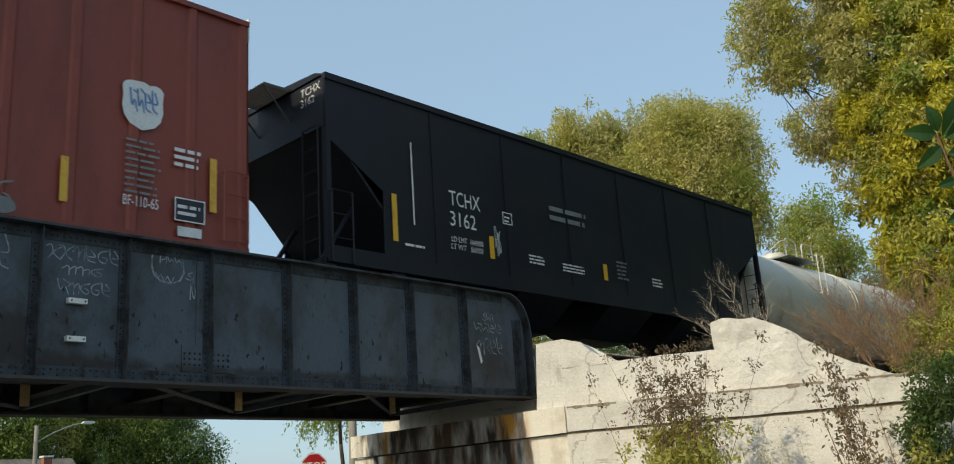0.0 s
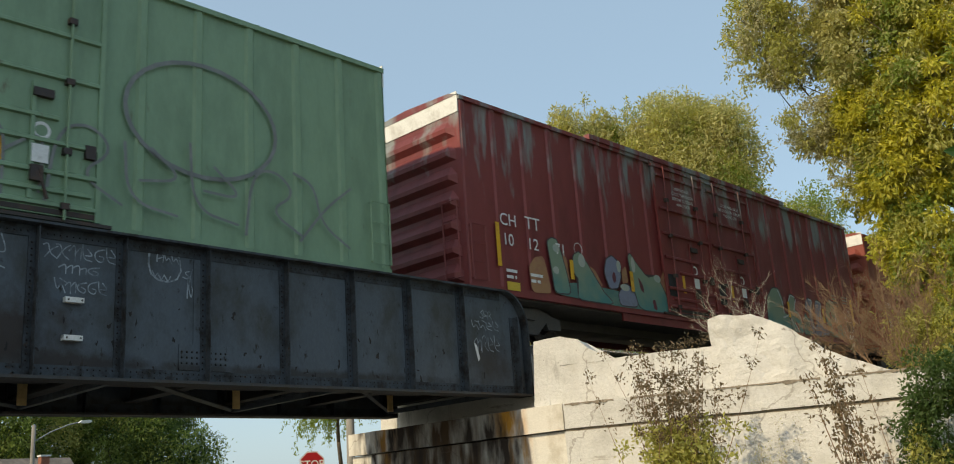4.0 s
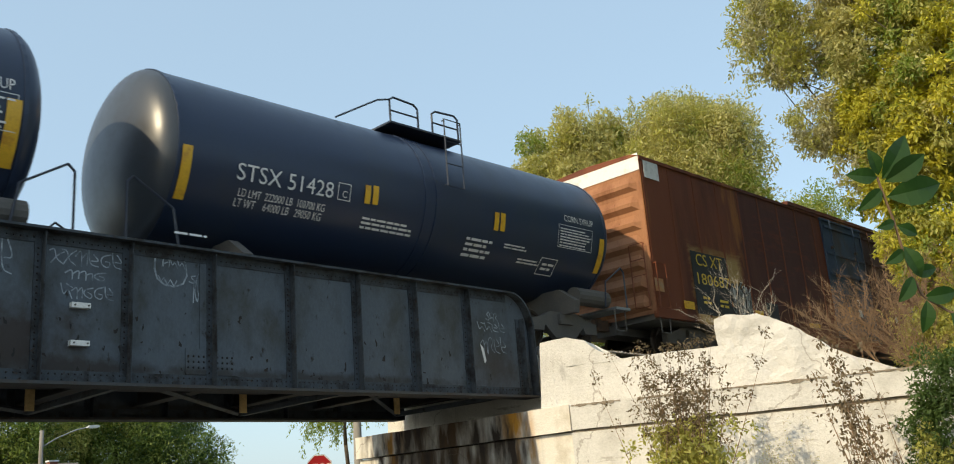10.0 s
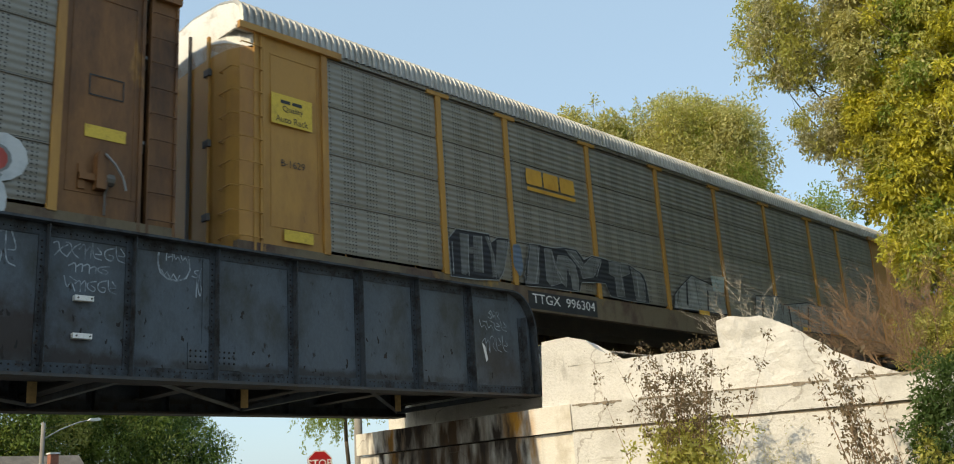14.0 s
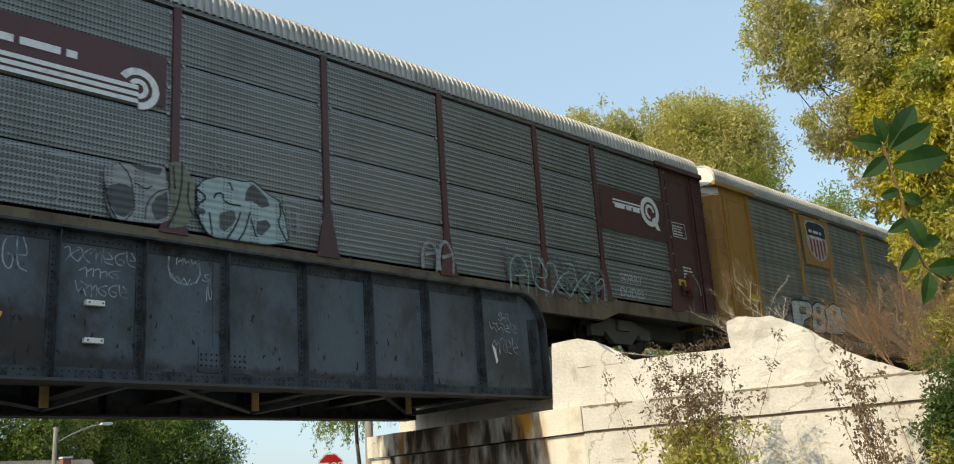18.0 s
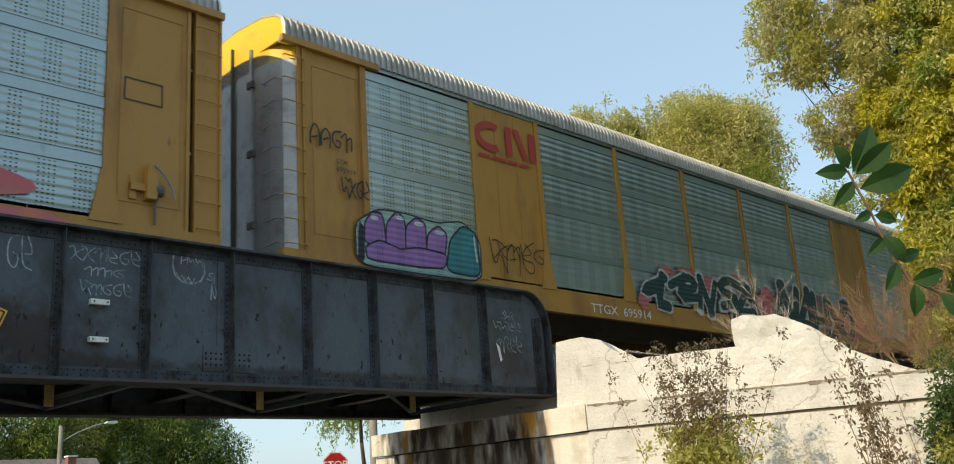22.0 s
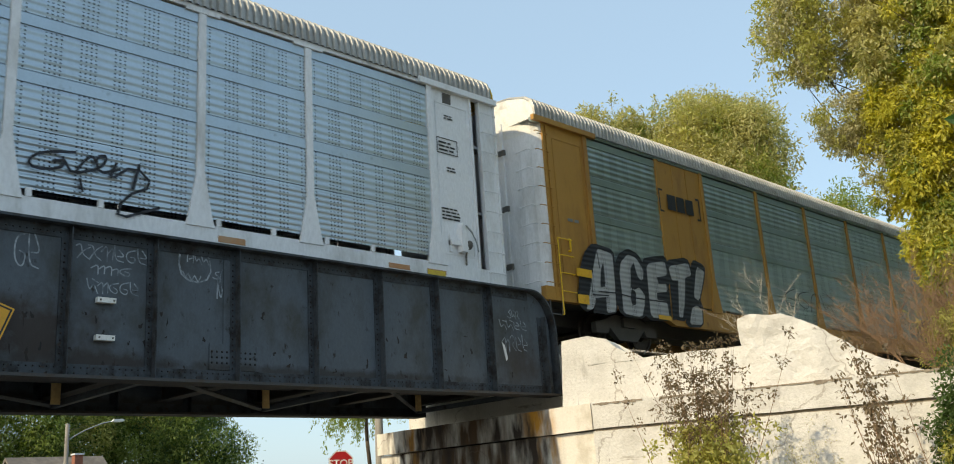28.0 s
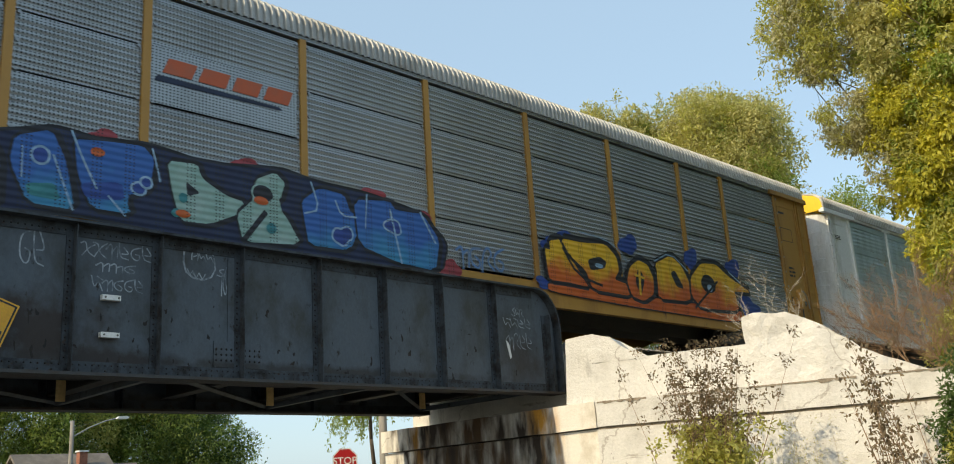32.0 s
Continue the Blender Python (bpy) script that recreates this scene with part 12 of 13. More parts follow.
mark(c3, [(3.73, 1.36), (4.07, 1.45)], 0.05, "g_white", -1.624, 2, "graffiti_shine")
# faded pastel lettering with tan shapes
fat(c3, [(-7.58, 1.53), (-7.37, 1.75), (-7.06, 1.81), (-6.91, 1.11), (-6.94, 1), (-7.54, 0.96)], "g_tan", -1.6123, None, 0.06, (0, 0), 2)
fat(c3, [(-5.57, 1.81), (-5.28, 1.73), (-5.01, 1.35), (-5.32, 1.34), (-5.51, 1.59)], "g_tan", -1.6129, None, 0.06, (0, 0), 2)
fat(c3, [(-4.23, 1.83), (-4.04, 1.97), (-3.99, 1.57), (-4.23, 1.48)], "g_tan", -1.6135, None, 0.06, (0, 0), 2)
fat(c3, [(-2.64, 1.75), (-2.39, 2.07), (-2.16, 2), (-2.22, 1.4), (-2.52, 1.51)], "g_tan", -1.6141, None, 0.06, (0, 0), 2)
fat(c3, [(-6.43, 1.91), (-6.28, 1.88), (-6.23, 1.28), (-6.38, 1.52)], "g_tan", -1.6147, None, 0.06, (0, 0), 2)
fat(c3, [(-6.79, 1.18), (-6.04, 1.35), (-4.64, 1.32), (-3.58, 1.24), (-2.28, 1.25), (-2.31, 0.96), (-4.63, 0.94), (-6.78, 1.01)], "g_lichen", -1.6153, None, 0.06, (0, 0), 2)
fat(c3, [(-6.91, 2.16), (-6.75, 2.26), (-6.58, 2.24), (-6.46, 1.95), (-6.33, 1.52), (-6.24, 1.06), (-6.78, 1.04), (-6.82, 1.52)], "f_pastel", -1.6159, "g_shade", 0.03, (0, 0), 2)
fat(c3, [(-6.09, 1.71), (-6.02, 1.97), (-5.82, 2.07), (-5.6, 1.9), (-5.51, 1.59), (-5.13, 1.28), (-4.63, 0.97), (-6.03, 0.97), (-5.79, 1.35), (-6.05, 1.53)], "f_pastel", -1.6165, "g_shade", 0.03, (0, 0), 2)
fat(c3, [(-4.92, 1.7), (-4.8, 2.03), (-4.57, 2.14), (-4.32, 2.01), (-4.28, 1.67), (-4.45, 1.38), (-4.76, 1.33)], "g_mauve", -1.6171, "g_shade", 0.03, (0, 0), 2)
fat(c3, [(-4.45, 1.25), (-4.12, 1.53), (-3.74, 1.4), (-3.71, 1), (-4.41, 0.98)], "g_mauve", -1.6177, "g_shade", 0.03, (0, 0), 2)
fat(c3, [(-3.91, 2.19), (-3.82, 2.3), (-3.55, 2.04), (-3.17, 1.76), (-2.76, 1.87), (-2.31, 1.24), (-2.41, 0.96), (-3.63, 0.95), (-3.82, 1.5)], "f_pastel", -1.6183, "g_shade", 0.03, (0, 0), 2)
fat(c3, [(-2.07, 2.01), (-1.87, 2.3), (-1.61, 2.21), (-1.35, 1.92), (-1.02, 1.5), (-0.46, 1.37), (-0.55, 1.02), (-2.16, 1.01)], "g_lichen", -1.6189, "g_shade", 0.03, (0, 0), 2)
dot(c3, -4.56, 1.62, 0.07, 0.13, "g_wine", -1.6195, None, 0.03)
fat(c3, [(-3.58, 1.75), (-3.41, 1.57), (-3.38, 1.35), (-3.53, 1.45)], "g_wine", -1.6201, None, 0.06, (0, 0), 2)
fat(c3, [(-3.07, 1.22), (-2.95, 1.25), (-2.89, 0.99), (-3.03, 1)], "g_wine", -1.6207, None, 0.06, (0, 0), 2)
dot(c3, -6.63, 2.04, 0.12, 0.09, "g_cream", -1.6213, None, 0.03)
dot(c3, -6.69, 1.54, 0.1, 0.09, "g_cream", -1.6219, None, 0.03)
dot(c3, -5.75, 1.87, 0.13, 0.15, "g_cream", -1.6225, None, 0.03)
dot(c3, -4.34, 1.91, 0.09, 0.14, "g_cream", -1.6231, None, 0.03)
dot(c3, -3.74, 2.02, 0.08, 0.19, "g_cream", -1.6237, None, 0.03)
dot(c3, -2.76, 1.79, 0.14, 0.1, "g_cream", -1.6243, None, 0.03)
dot(c3, -4.17, 1.42, 0.19, 0.08, "g_cream", -1.6249, None, 0.03)
dot(c3, -1.81, 2.17, 0.11, 0.16, "g_cream", -1.6255, None, 0.03)
dot(c3, -0.81, 1.49, 0.26, 0.16, "g_cream", -1.6261, None, 0.03)
dot(c3, -1.1, 1.4, 0.46, 0.27, "g_tan", -1.6267, "g_shade", 0.03)
dot(c3, -0.24, 1.29, 0.39, 0.23, "g_tan", -1.6273, None, 0.03)
mark(c3, [(-1.64, 1.43), (-1.09, 1.62), (-0.53, 1.36)], 0.05, "g_white", -1.6279, 2, "graffiti_shine")
# silver letters with a black outline
fat(c14, [(-12.31, 1.49), (-12.12, 1.88), (-11.83, 2.14), (-11.12, 2.09), (-11.14, 1.72), (-11.14, 1.3), (-11.2, 0.71), (-11.54, 0.63), (-11.85, 0.66), (-11.97, 0.84), (-12.2, 0.65), (-12.32, 0.67), (-12.5, 0.83), (-12.4, 1.1)], "r_black", -1.5863, "r_black", 0.05, (-0.03, 0.02), 1)
fat(c14, [(-11.07, 1.73), (-10.86, 2.04), (-10.49, 2.19), (-10.16, 2.09), (-9.93, 1.79), (-10.03, 1.53), (-10.05, 1.13), (-10.14, 0.66), (-11.01, 0.65), (-11.19, 1.16)], "r_black", -1.5869, "r_black", 0.05, (-0.03, 0.02), 1)
fat(c14, [(-9.99, 2.01), (-9.55, 2.12), (-9.06, 2.21), (-8.99, 1.83), (-9.07, 1.67), (-9.11, 1.22), (-9.12, 0.69), (-10.05, 0.64), (-10.1, 1.12)], "r_black", -1.5875, "r_black", 0.05, (-0.03, 0.02), 1)
fat(c14, [(-9.04, 2.09), (-8.11, 2.28), (-7.97, 1.94), (-8.06, 1.81), (-8.23, 1.76), (-8.34, 1.14), (-8.5, 0.74), (-8.91, 0.73), (-8.77, 1.67), (-9.03, 1.64)], "r_black", -1.5881, "r_black", 0.05, (-0.03, 0.02), 1)
fat(c14, [(-7.93, 2.14), (-7.8, 2.26), (-7.38, 2.17), (-7.43, 1.93), (-7.8, 1.27), (-7.7, 1.12), (-7.78, 0.64), (-8.48, 0.59), (-8.34, 0.99), (-8.1, 1.24)], "r_black", -1.5887, "r_black", 0.05, (-0.03, 0.02), 1)
fat(c14, [(-11.75, 2.01), (-11.67, 2.1), (-11.17, 2.04), (-11.18, 1.72), (-11.19, 1.3), (-11.24, 0.71), (-11.58, 0.65), (-11.56, 1.01), (-11.89, 0.95), (-12.05, 0.69), (-12.28, 0.67), (-12.16, 0.92), (-11.97, 1.49)], "r_chrome", -1.5893, None, 0.06, (0, 0), 1)
fat(c14, [(-10.98, 1.6), (-10.89, 1.89), (-10.58, 2.11), (-10.28, 2.06), (-10.03, 1.78), (-10.12, 1.54), (-10.34, 1.61), (-10.4, 1.96), (-10.54, 1.79), (-10.62, 1.36), (-10.49, 1.27), (-10.29, 1.36), (-10.09, 1.2), (-10.13, 0.98), (-10.3, 0.66), (-10.98, 0.69), (-10.96, 1.18)], "r_chrome", -1.5899, None, 0.06, (0, 0), 1)
fat(c14, [(-9.9, 1.97), (-9.13, 2.13), (-9.07, 1.79), (-9.57, 1.67), (-9.55, 1.53), (-9.17, 1.57), (-9.15, 1.39), (-9.62, 1.29), (-9.65, 1.14), (-9.23, 1.12), (-9.19, 0.7), (-9.95, 0.69), (-9.93, 1.28)], "r_chrome", -1.5905, None, 0.06, (0, 0), 1)
fat(c14, [(-9, 2.02), (-8.1, 2.21), (-8.04, 1.89), (-8.38, 1.79), (-8.45, 1.2), (-8.65, 0.78), (-8.8, 0.8), (-8.63, 1.7), (-8.92, 1.68)], "r_chrome", -1.5911, None, 0.06, (0, 0), 1)
fat(c14, [(-7.76, 2.16), (-7.43, 2.07), (-7.5, 1.87), (-7.83, 1.26), (-8.05, 1.35)], "r_chrome", -1.5917, None, 0.06, (0, 0), 1)
fat(c14, [(-8.2, 1.06), (-7.94, 1.15), (-7.75, 1.04), (-7.8, 0.67), (-8.37, 0.64)], "r_chrome", -1.5923, None, 0.06, (0, 0), 1)
fat(c14, [(-11.65, 1.63), (-11.54, 1.81), (-11.54, 1.26), (-11.74, 1.2)], "r_black", -1.5929, None, 0.06, (0, 0), 1)
fat(c14, [(-10.58, 1.3), (-10.43, 1.23), (-10.48, 0.94), (-10.61, 0.9), (-10.67, 1.07)], "r_black", -1.5935, None, 0.06, (0, 0), 1)
mark(c14, [(-11.8, 1.11), (-11.17, 1.14), (-10.46, 1.09), (-9.19, 1.11)], 0.03, "r_black", -1.5941, 0, "graffiti_line")
mark(c14, [(-11.73, 2), (-11.69, 1.66)], 0.03, "r_black", -1.5944, 0, "graffiti_line")
mark(c14, [(-12.02, 1.34), (-12.02, 1.02), (-11.47, 1.05)], 0.03, "r_black", -1.5947, 0, "graffiti_line")
fat(c14, [(-9.54, 1.68), (-9, 1.8), (-9.04, 1.57), (-9.5, 1.53)], "r_black", -1.5948, None, 0.06, (0, 0), 0)
fat(c14, [(-9.61, 1.3), (-9.11, 1.38), (-9.16, 1.12), (-9.62, 1.14)], "r_black", -1.5954, None, 0.06, (0, 0), 0)
fat(c14, [(-10.54, 1.79), (-10.4, 1.94), (-10.32, 1.62), (-10.19, 1.54), (-9.93, 1.54), (-9.99, 1.22), (-10.24, 1.38), (-10.49, 1.28), (-10.62, 1.33)], "r_black", -1.596, None, 0.06, (0, 0), 0)
fat(c14, [(-9.03, 1.63), (-8.66, 1.7), (-8.81, 0.74), (-9.07, 0.69)], "r_black", -1.5966, None, 0.06, (0, 0), 0)
fat(c14, [(-8.34, 1.75), (-8, 1.85), (-8.28, 1.15), (-8.45, 0.74), (-8.6, 0.76)], "r_black", -1.5972, None, 0.06, (0, 0), 0)
fat(c14, [(-11.93, 0.95), (-11.56, 1.01), (-11.6, 0.62), (-12.07, 0.61)], "r_black", -1.5978, None, 0.06, (0, 0), 0)
# grey block lettering
fat(c9, [(-8.88, 1.77), (-8.66, 1.99), (-7.74, 2.02), (-7.69, 1.85), (-7.49, 1.99), (-7.16, 2.01), (-7.27, 1.62), (-7.39, 1.29), (-7.53, 1.11), (-8.21, 1.05), (-8.86, 1.03)], "r_black", -1.5863, "r_ash", 0.022, (0, 0), 0)
fat(c9, [(-8.58, 1.93), (-8.35, 1.93), (-8.37, 1.21), (-8.47, 1.09), (-8.59, 1.11)], "r_smoke", -1.5869, None, 0.06, (0, 0), 0)
fat(c9, [(-8.2, 1.93), (-7.94, 1.95), (-7.98, 1.2), (-8.25, 1.19)], "r_smoke", -1.5875, None, 0.06, (0, 0), 0)
fat(c9, [(-8.35, 1.68), (-8.2, 1.69), (-8.21, 1.55), (-8.36, 1.54)], "r_smoke", -1.5881, None, 0.06, (0, 0), 0)
fat(c9, [(-7.87, 1.97), (-7.74, 1.97), (-7.6, 1.45), (-7.59, 1.17), (-7.71, 1.13), (-7.71, 1.62)], "r_smoke", -1.5887, None, 0.06, (0, 0), 0)
fat(c9, [(-7.52, 1.94), (-7.18, 1.97), (-7.34, 1.39), (-7.53, 1.14), (-7.6, 1.25), (-7.59, 1.45)], "r_smoke", -1.5893, None, 0.06, (0, 0), 0)
mark(c9, [(-8.34, 1.92), (-8.38, 1.35), (-8.38, 1.1)], 0.02, "r_ash", -1.5899, 0, "graffiti_line")
mark(c9, [(-7.97, 1.94), (-7.97, 1.52), (-7.98, 1.2)], 0.02, "r_ash", -1.5902, 0, "graffiti_line")
mark(c9, [(-7.78, 1.97), (-7.64, 1.59), (-7.61, 1.13)], 0.02, "r_ash", -1.5905, 0, "graffiti_line")
mark(c9, [(-8.8, 1.71), (-8.8, 1.08)], 0.02, "r_ash", -1.5908, 0, "graffiti_line")
fat(c9, [(-6.51, 2), (-6.14, 2.03), (-6.08, 1.92), (-6, 2.01), (-5.66, 2.02), (-5.59, 1.97), (-5.38, 2.08), (-4.93, 2.08), (-4.69, 1.89), (-4.39, 2.02), (-3.9, 2.01), (-3.76, 1.99), (-3.02, 2), (-2.7, 1.89), (-2.43, 1.82), (-2.33, 1.6), (-2.29, 1.13), (-3.16, 1.12), (-3.81, 1.15), (-3.97, 1.44), (-4.41, 1.41), (-4.86, 1.36), (-4.95, 1.14), (-5.34, 1.12), (-5.91, 1.12), (-6.72, 1.08), (-6.73, 1.31)], "r_black", -1.5911, "r_ash", 0.018, (0, 0), 0)
fat(c9, [(-6.48, 1.98), (-6.26, 2), (-6.28, 1.37), (-6.34, 1.17), (-6.7, 1.13), (-6.59, 1.58)], "r_smoke", -1.5917, "r_ash", 0.012, (0, 0), 0)
fat(c9, [(-6.04, 1.97), (-5.82, 1.98), (-5.77, 1.56), (-5.55, 1.27), (-5.9, 1.16), (-6.04, 1.27), (-6.04, 1.59)], "r_smoke", -1.5923, "r_ash", 0.012, (0, 0), 0)
fat(c9, [(-5.6, 1.87), (-5.29, 1.89), (-5.03, 1.73), (-4.96, 1.4), (-4.99, 1.16), (-5.18, 1.17), (-5.21, 1.44), (-5.32, 1.62), (-5.45, 1.47), (-5.41, 1.19), (-5.54, 1.27), (-5.71, 1.57)], "r_smoke", -1.5929, "r_ash", 0.012, (0, 0), 0)
fat(c9, [(-5.33, 2.05), (-4.97, 2.04), (-4.71, 1.77), (-4.43, 1.98), (-4.06, 1.99), (-4.39, 1.54), (-4.81, 1.45), (-4.88, 1.68)], "r_smoke", -1.5935, "r_ash", 0.012, (0, 0), 0)
fat(c9, [(-3.76, 1.96), (-3.03, 1.99), (-2.99, 1.78), (-3.3, 1.67), (-3.27, 1.18), (-3.57, 1.18), (-3.59, 1.63), (-3.8, 1.68)], "r_smoke", -1.5941, "r_ash", 0.012, (0, 0), 0)
fat(c9, [(-2.92, 1.93), (-2.59, 1.83), (-2.42, 1.63), (-2.5, 1.41), (-2.45, 1.16), (-2.82, 1.16), (-2.8, 1.59)], "r_smoke", -1.5947, "r_ash", 0.012, (0, 0), 0)
mark(c9, [(-6.22, 1.95), (-6.31, 1.49), (-6.41, 1.17)], 0.03, "r_ash", -1.5953, 0, "graffiti_line")
mark(c9, [(-5.82, 1.95), (-5.74, 1.63), (-5.47, 1.34)], 0.02, "r_ash", -1.5956, 0, "graffiti_line")
mark(c9, [(-5.16, 1.98), (-4.78, 1.69)], 0.02, "r_ash", -1.5959, 0, "graffiti_line")
mark(c9, [(-4.07, 1.92), (-4.29, 1.55)], 0.02, "r_ash", -1.5962, 0, "graffiti_line")
mark(c9, [(-3.34, 1.88), (-3.33, 1.32)], 0.02, "r_ash", -1.5965, 0, "graffiti_line")
mark(c9, [(-2.71, 1.81), (-2.71, 1.24)], 0.03, "r_ash", -1.5968, 0, "graffiti_line")
fat(c9, [(-7.06, 1.92), (-6.82, 1.93), (-6.78, 1.43), (-6.9, 1.23), (-7.08, 1.46)], "r_dusk", -1.6007, None, 0.06, (0, 0), 1)
# pale grey lettering with dark shapes
fat(c11, [(-2.44, 1.63), (-2.46, 1.86), (-2.2, 1.97), (-1.54, 2.07), (-1.48, 1.81), (-1.41, 1.25), (-1.6, 1.15), (-2.12, 1.12), (-2.3, 1.13), (-2.4, 1.32)], "r_ash", -1.5863, None, 0.06, (0, 0), 1)
fat(c11, [(-2.41, 1.59), (-2.19, 1.68), (-2.05, 1.52), (-2.01, 1.29), (-2.13, 1.16), (-2.26, 1.19), (-2.37, 1.37)], "r_dusky", -1.5869, None, 0.06, (0, 0), 1)
fat(c11, [(-2.17, 1.68), (-2.02, 1.62), (-2, 1.34), (-2.08, 1.24), (-2.13, 1.46)], "r_dusky", -1.5875, None, 0.06, (0, 0), 1)
fat(c11, [(-1.74, 1.39), (-1.65, 1.57), (-1.48, 1.67), (-1.45, 1.29), (-1.66, 1.19)], "r_dusky", -1.5881, None, 0.06, (0, 0), 1)
fat(c11, [(-2.09, 2), (-1.83, 2.01), (-1.56, 2.03), (-1.61, 1.9), (-1.92, 1.92)], "r_dusky", -1.5887, None, 0.06, (0, 0), 1)
mark(c11, [(-2.24, 1.97), (-2.08, 1.84), (-2.02, 1.62), (-1.98, 1.3), (-2.12, 1.12)], 0.02, "r_black", -1.5893, 1, "graffiti_line")
mark(c11, [(-1.99, 1.72), (-1.82, 1.64), (-1.73, 1.71)], 0.02, "r_black", -1.5896, 1, "graffiti_line")
mark(c11, [(-2.44, 1.63), (-2.37, 1.32), (-2.26, 1.14)], 0.03, "r_black", -1.5899, 1, "graffiti_line")
mark(c11, [(-1.82, 1.19), (-1.81, 1.42), (-1.67, 1.63), (-1.47, 1.72)], 0.02, "r_black", -1.5902, 1, "graffiti_line")
fat(c11, [(-1.48, 2.12), (-1.35, 2.18), (-1.23, 2.15), (-1.04, 1.9), (-1.05, 1.41), (-1.18, 1.18), (-1.47, 1.1), (-1.41, 1.44), (-1.4, 1.73)], "r_lichen", -1.5905, None, 0.06, (0, 0), 1)
mark(c11, [(-1.4, 2.07), (-1.36, 1.74)], 0.03, "r_black", -1.5911, 1, "graffiti_line")
mark(c11, [(-1.25, 2.15), (-1.26, 1.76), (-1.33, 1.41), (-1.47, 1.13)], 0.03, "r_black", -1.5914, 1, "graffiti_line")
mark(c11, [(-1.14, 1.88), (-1.16, 1.58), (-1.07, 1.38)], 0.03, "r_black", -1.5917, 1, "graffiti_line")
fat(c11, [(-1, 1.81), (-0.89, 1.96), (-0.62, 2.07), (-0.19, 2.06), (-0.02, 2.11), (0.26, 1.93), (0.47, 1.86), (0.58, 1.57), (0.64, 1.19), (0.25, 1.09), (-0.19, 1.09), (-0.77, 1.08), (-0.95, 1.33)], "r_cream", -1.592, "r_black", 0.02, (0, 0), 1)
fat(c11, [(-0.14, 1.94), (-0.02, 2.07), (0.24, 1.88), (0.3, 1.75), (0.14, 1.68), (-0.03, 1.78), (-0.17, 1.75)], "r_dusky", -1.5926, None, 0.06, (0, 0), 1)
fat(c11, [(-0.62, 1.48), (-0.36, 1.57), (-0.32, 1.41), (-0.51, 1.2), (-0.62, 1.23)], "r_dusky", -1.5932, None, 0.06, (0, 0), 1)
fat(c11, [(0.05, 1.44), (0.23, 1.51), (0.32, 1.41), (0.14, 1.22), (0.03, 1.26)], "r_dusky", -1.5938, None, 0.06, (0, 0), 1)
fat(c11, [(-1.01, 1.51), (-0.85, 1.49), (-0.87, 1.42), (-1.01, 1.39)], "r_dusky", -1.5944, None, 0.06, (0, 0), 1)
mark(c11, [(-0.71, 1.71), (-0.68, 1.79), (-0.56, 1.81), (-0.56, 1.69), (-0.41, 1.65), (-0.25, 1.66)], 0.03, "r_black", -1.595, 1, "graffiti_line")
mark(c11, [(-0.79, 1.45), (-0.74, 1.12)], 0.03, "r_black", -1.5953, 1, "graffiti_line")
mark(c11, [(-0.25, 1.54), (-0.32, 1.33), (-0.49, 1.08)], 0.03, "r_black", -1.5956, 1, "graffiti_line")
mark(c11, [(-0.08, 1.57), (-0.17, 1.25), (-0.28, 1.09)], 0.03, "r_black", -1.5959, 1, "graffiti_line")
mark(c11, [(-0.99, 1.79), (-0.83, 1.69), (-0.98, 1.56)], 0.03, "r_black", -1.5962, 1, "graffiti_line")
mark(c11, [(-0.45, 2.01), (-0.39, 1.9)], 0.03, "r_black", -1.5965, 1, "graffiti_line")
mark(c11, [(0.47, 1.81), (0.51, 1.64), (0.43, 1.49), (0.6, 1.21)], 0.03, "r_black", -1.5968, 1, "graffiti_line")
mark(c11, [(-0.06, 1.47), (0.03, 1.2)], 0.03, "r_black", -1.5971, 1, "graffiti_line")
mark(c11, [(-0.84, 2.25), (-0.77, 2.18)], 0.02, "r_ash", -1.5974, 0, "graffiti_line")
mark(c11, [(-0.71, 2.3), (-0.65, 2.22)], 0.02, "r_ash", -1.5977, 0, "graffiti_line")
mark(c11, [(-0.57, 2.31), (-0.51, 2.23)], 0.02, "r_ash", -1.598, 0, "graffiti_line")
mark(c11, [(-0.43, 2.31), (-0.37, 2.23)], 0.02, "r_ash", -1.5983, 0, "graffiti_line")
mark(c11, [(-0.28, 2.37), (-0.21, 2.29)], 0.02, "r_ash", -1.5986, 0, "graffiti_line")
mark(c11, [(0.54, 1.93), (0.85, 1.93)], 0.02, "r_ash", -1.5989, 0, "graffiti_line")
mark(c11, [(0.56, 1.83), (0.87, 1.81)], 0.02, "r_ash", -1.5992, 0, "graffiti_line")
mark(c11, [(0.65, 1.74), (0.69, 1.33)], 0.02, "r_ash", -1.5995, 0, "graffiti_line")
mark(c11, [(0.82, 1.71), (0.84, 1.38)], 0.03, "r_ash", -1.5998, 0, "graffiti_line")
mark(c11, [(0.54, 1.44), (0.96, 1.42)], 0.02, "r_ash", -1.6001, 0, "graffiti_line")
mark(c11, [(-3.1, 1.67), (-2.91, 1.67)], 0.012, "r_ash", -1.6004, 0, "graffiti_line")
mark(c11, [(-3.12, 1.59), (-3.07, 1.34), (-3.12, 1.2)], 0.02, "r_ash", -1.6007, 0, "graffiti_line")
mark(c11, [(-3.32, 1.9), (-2.82, 1.94)], 0.02, "r_ash", -1.601, 0, "graffiti_line")
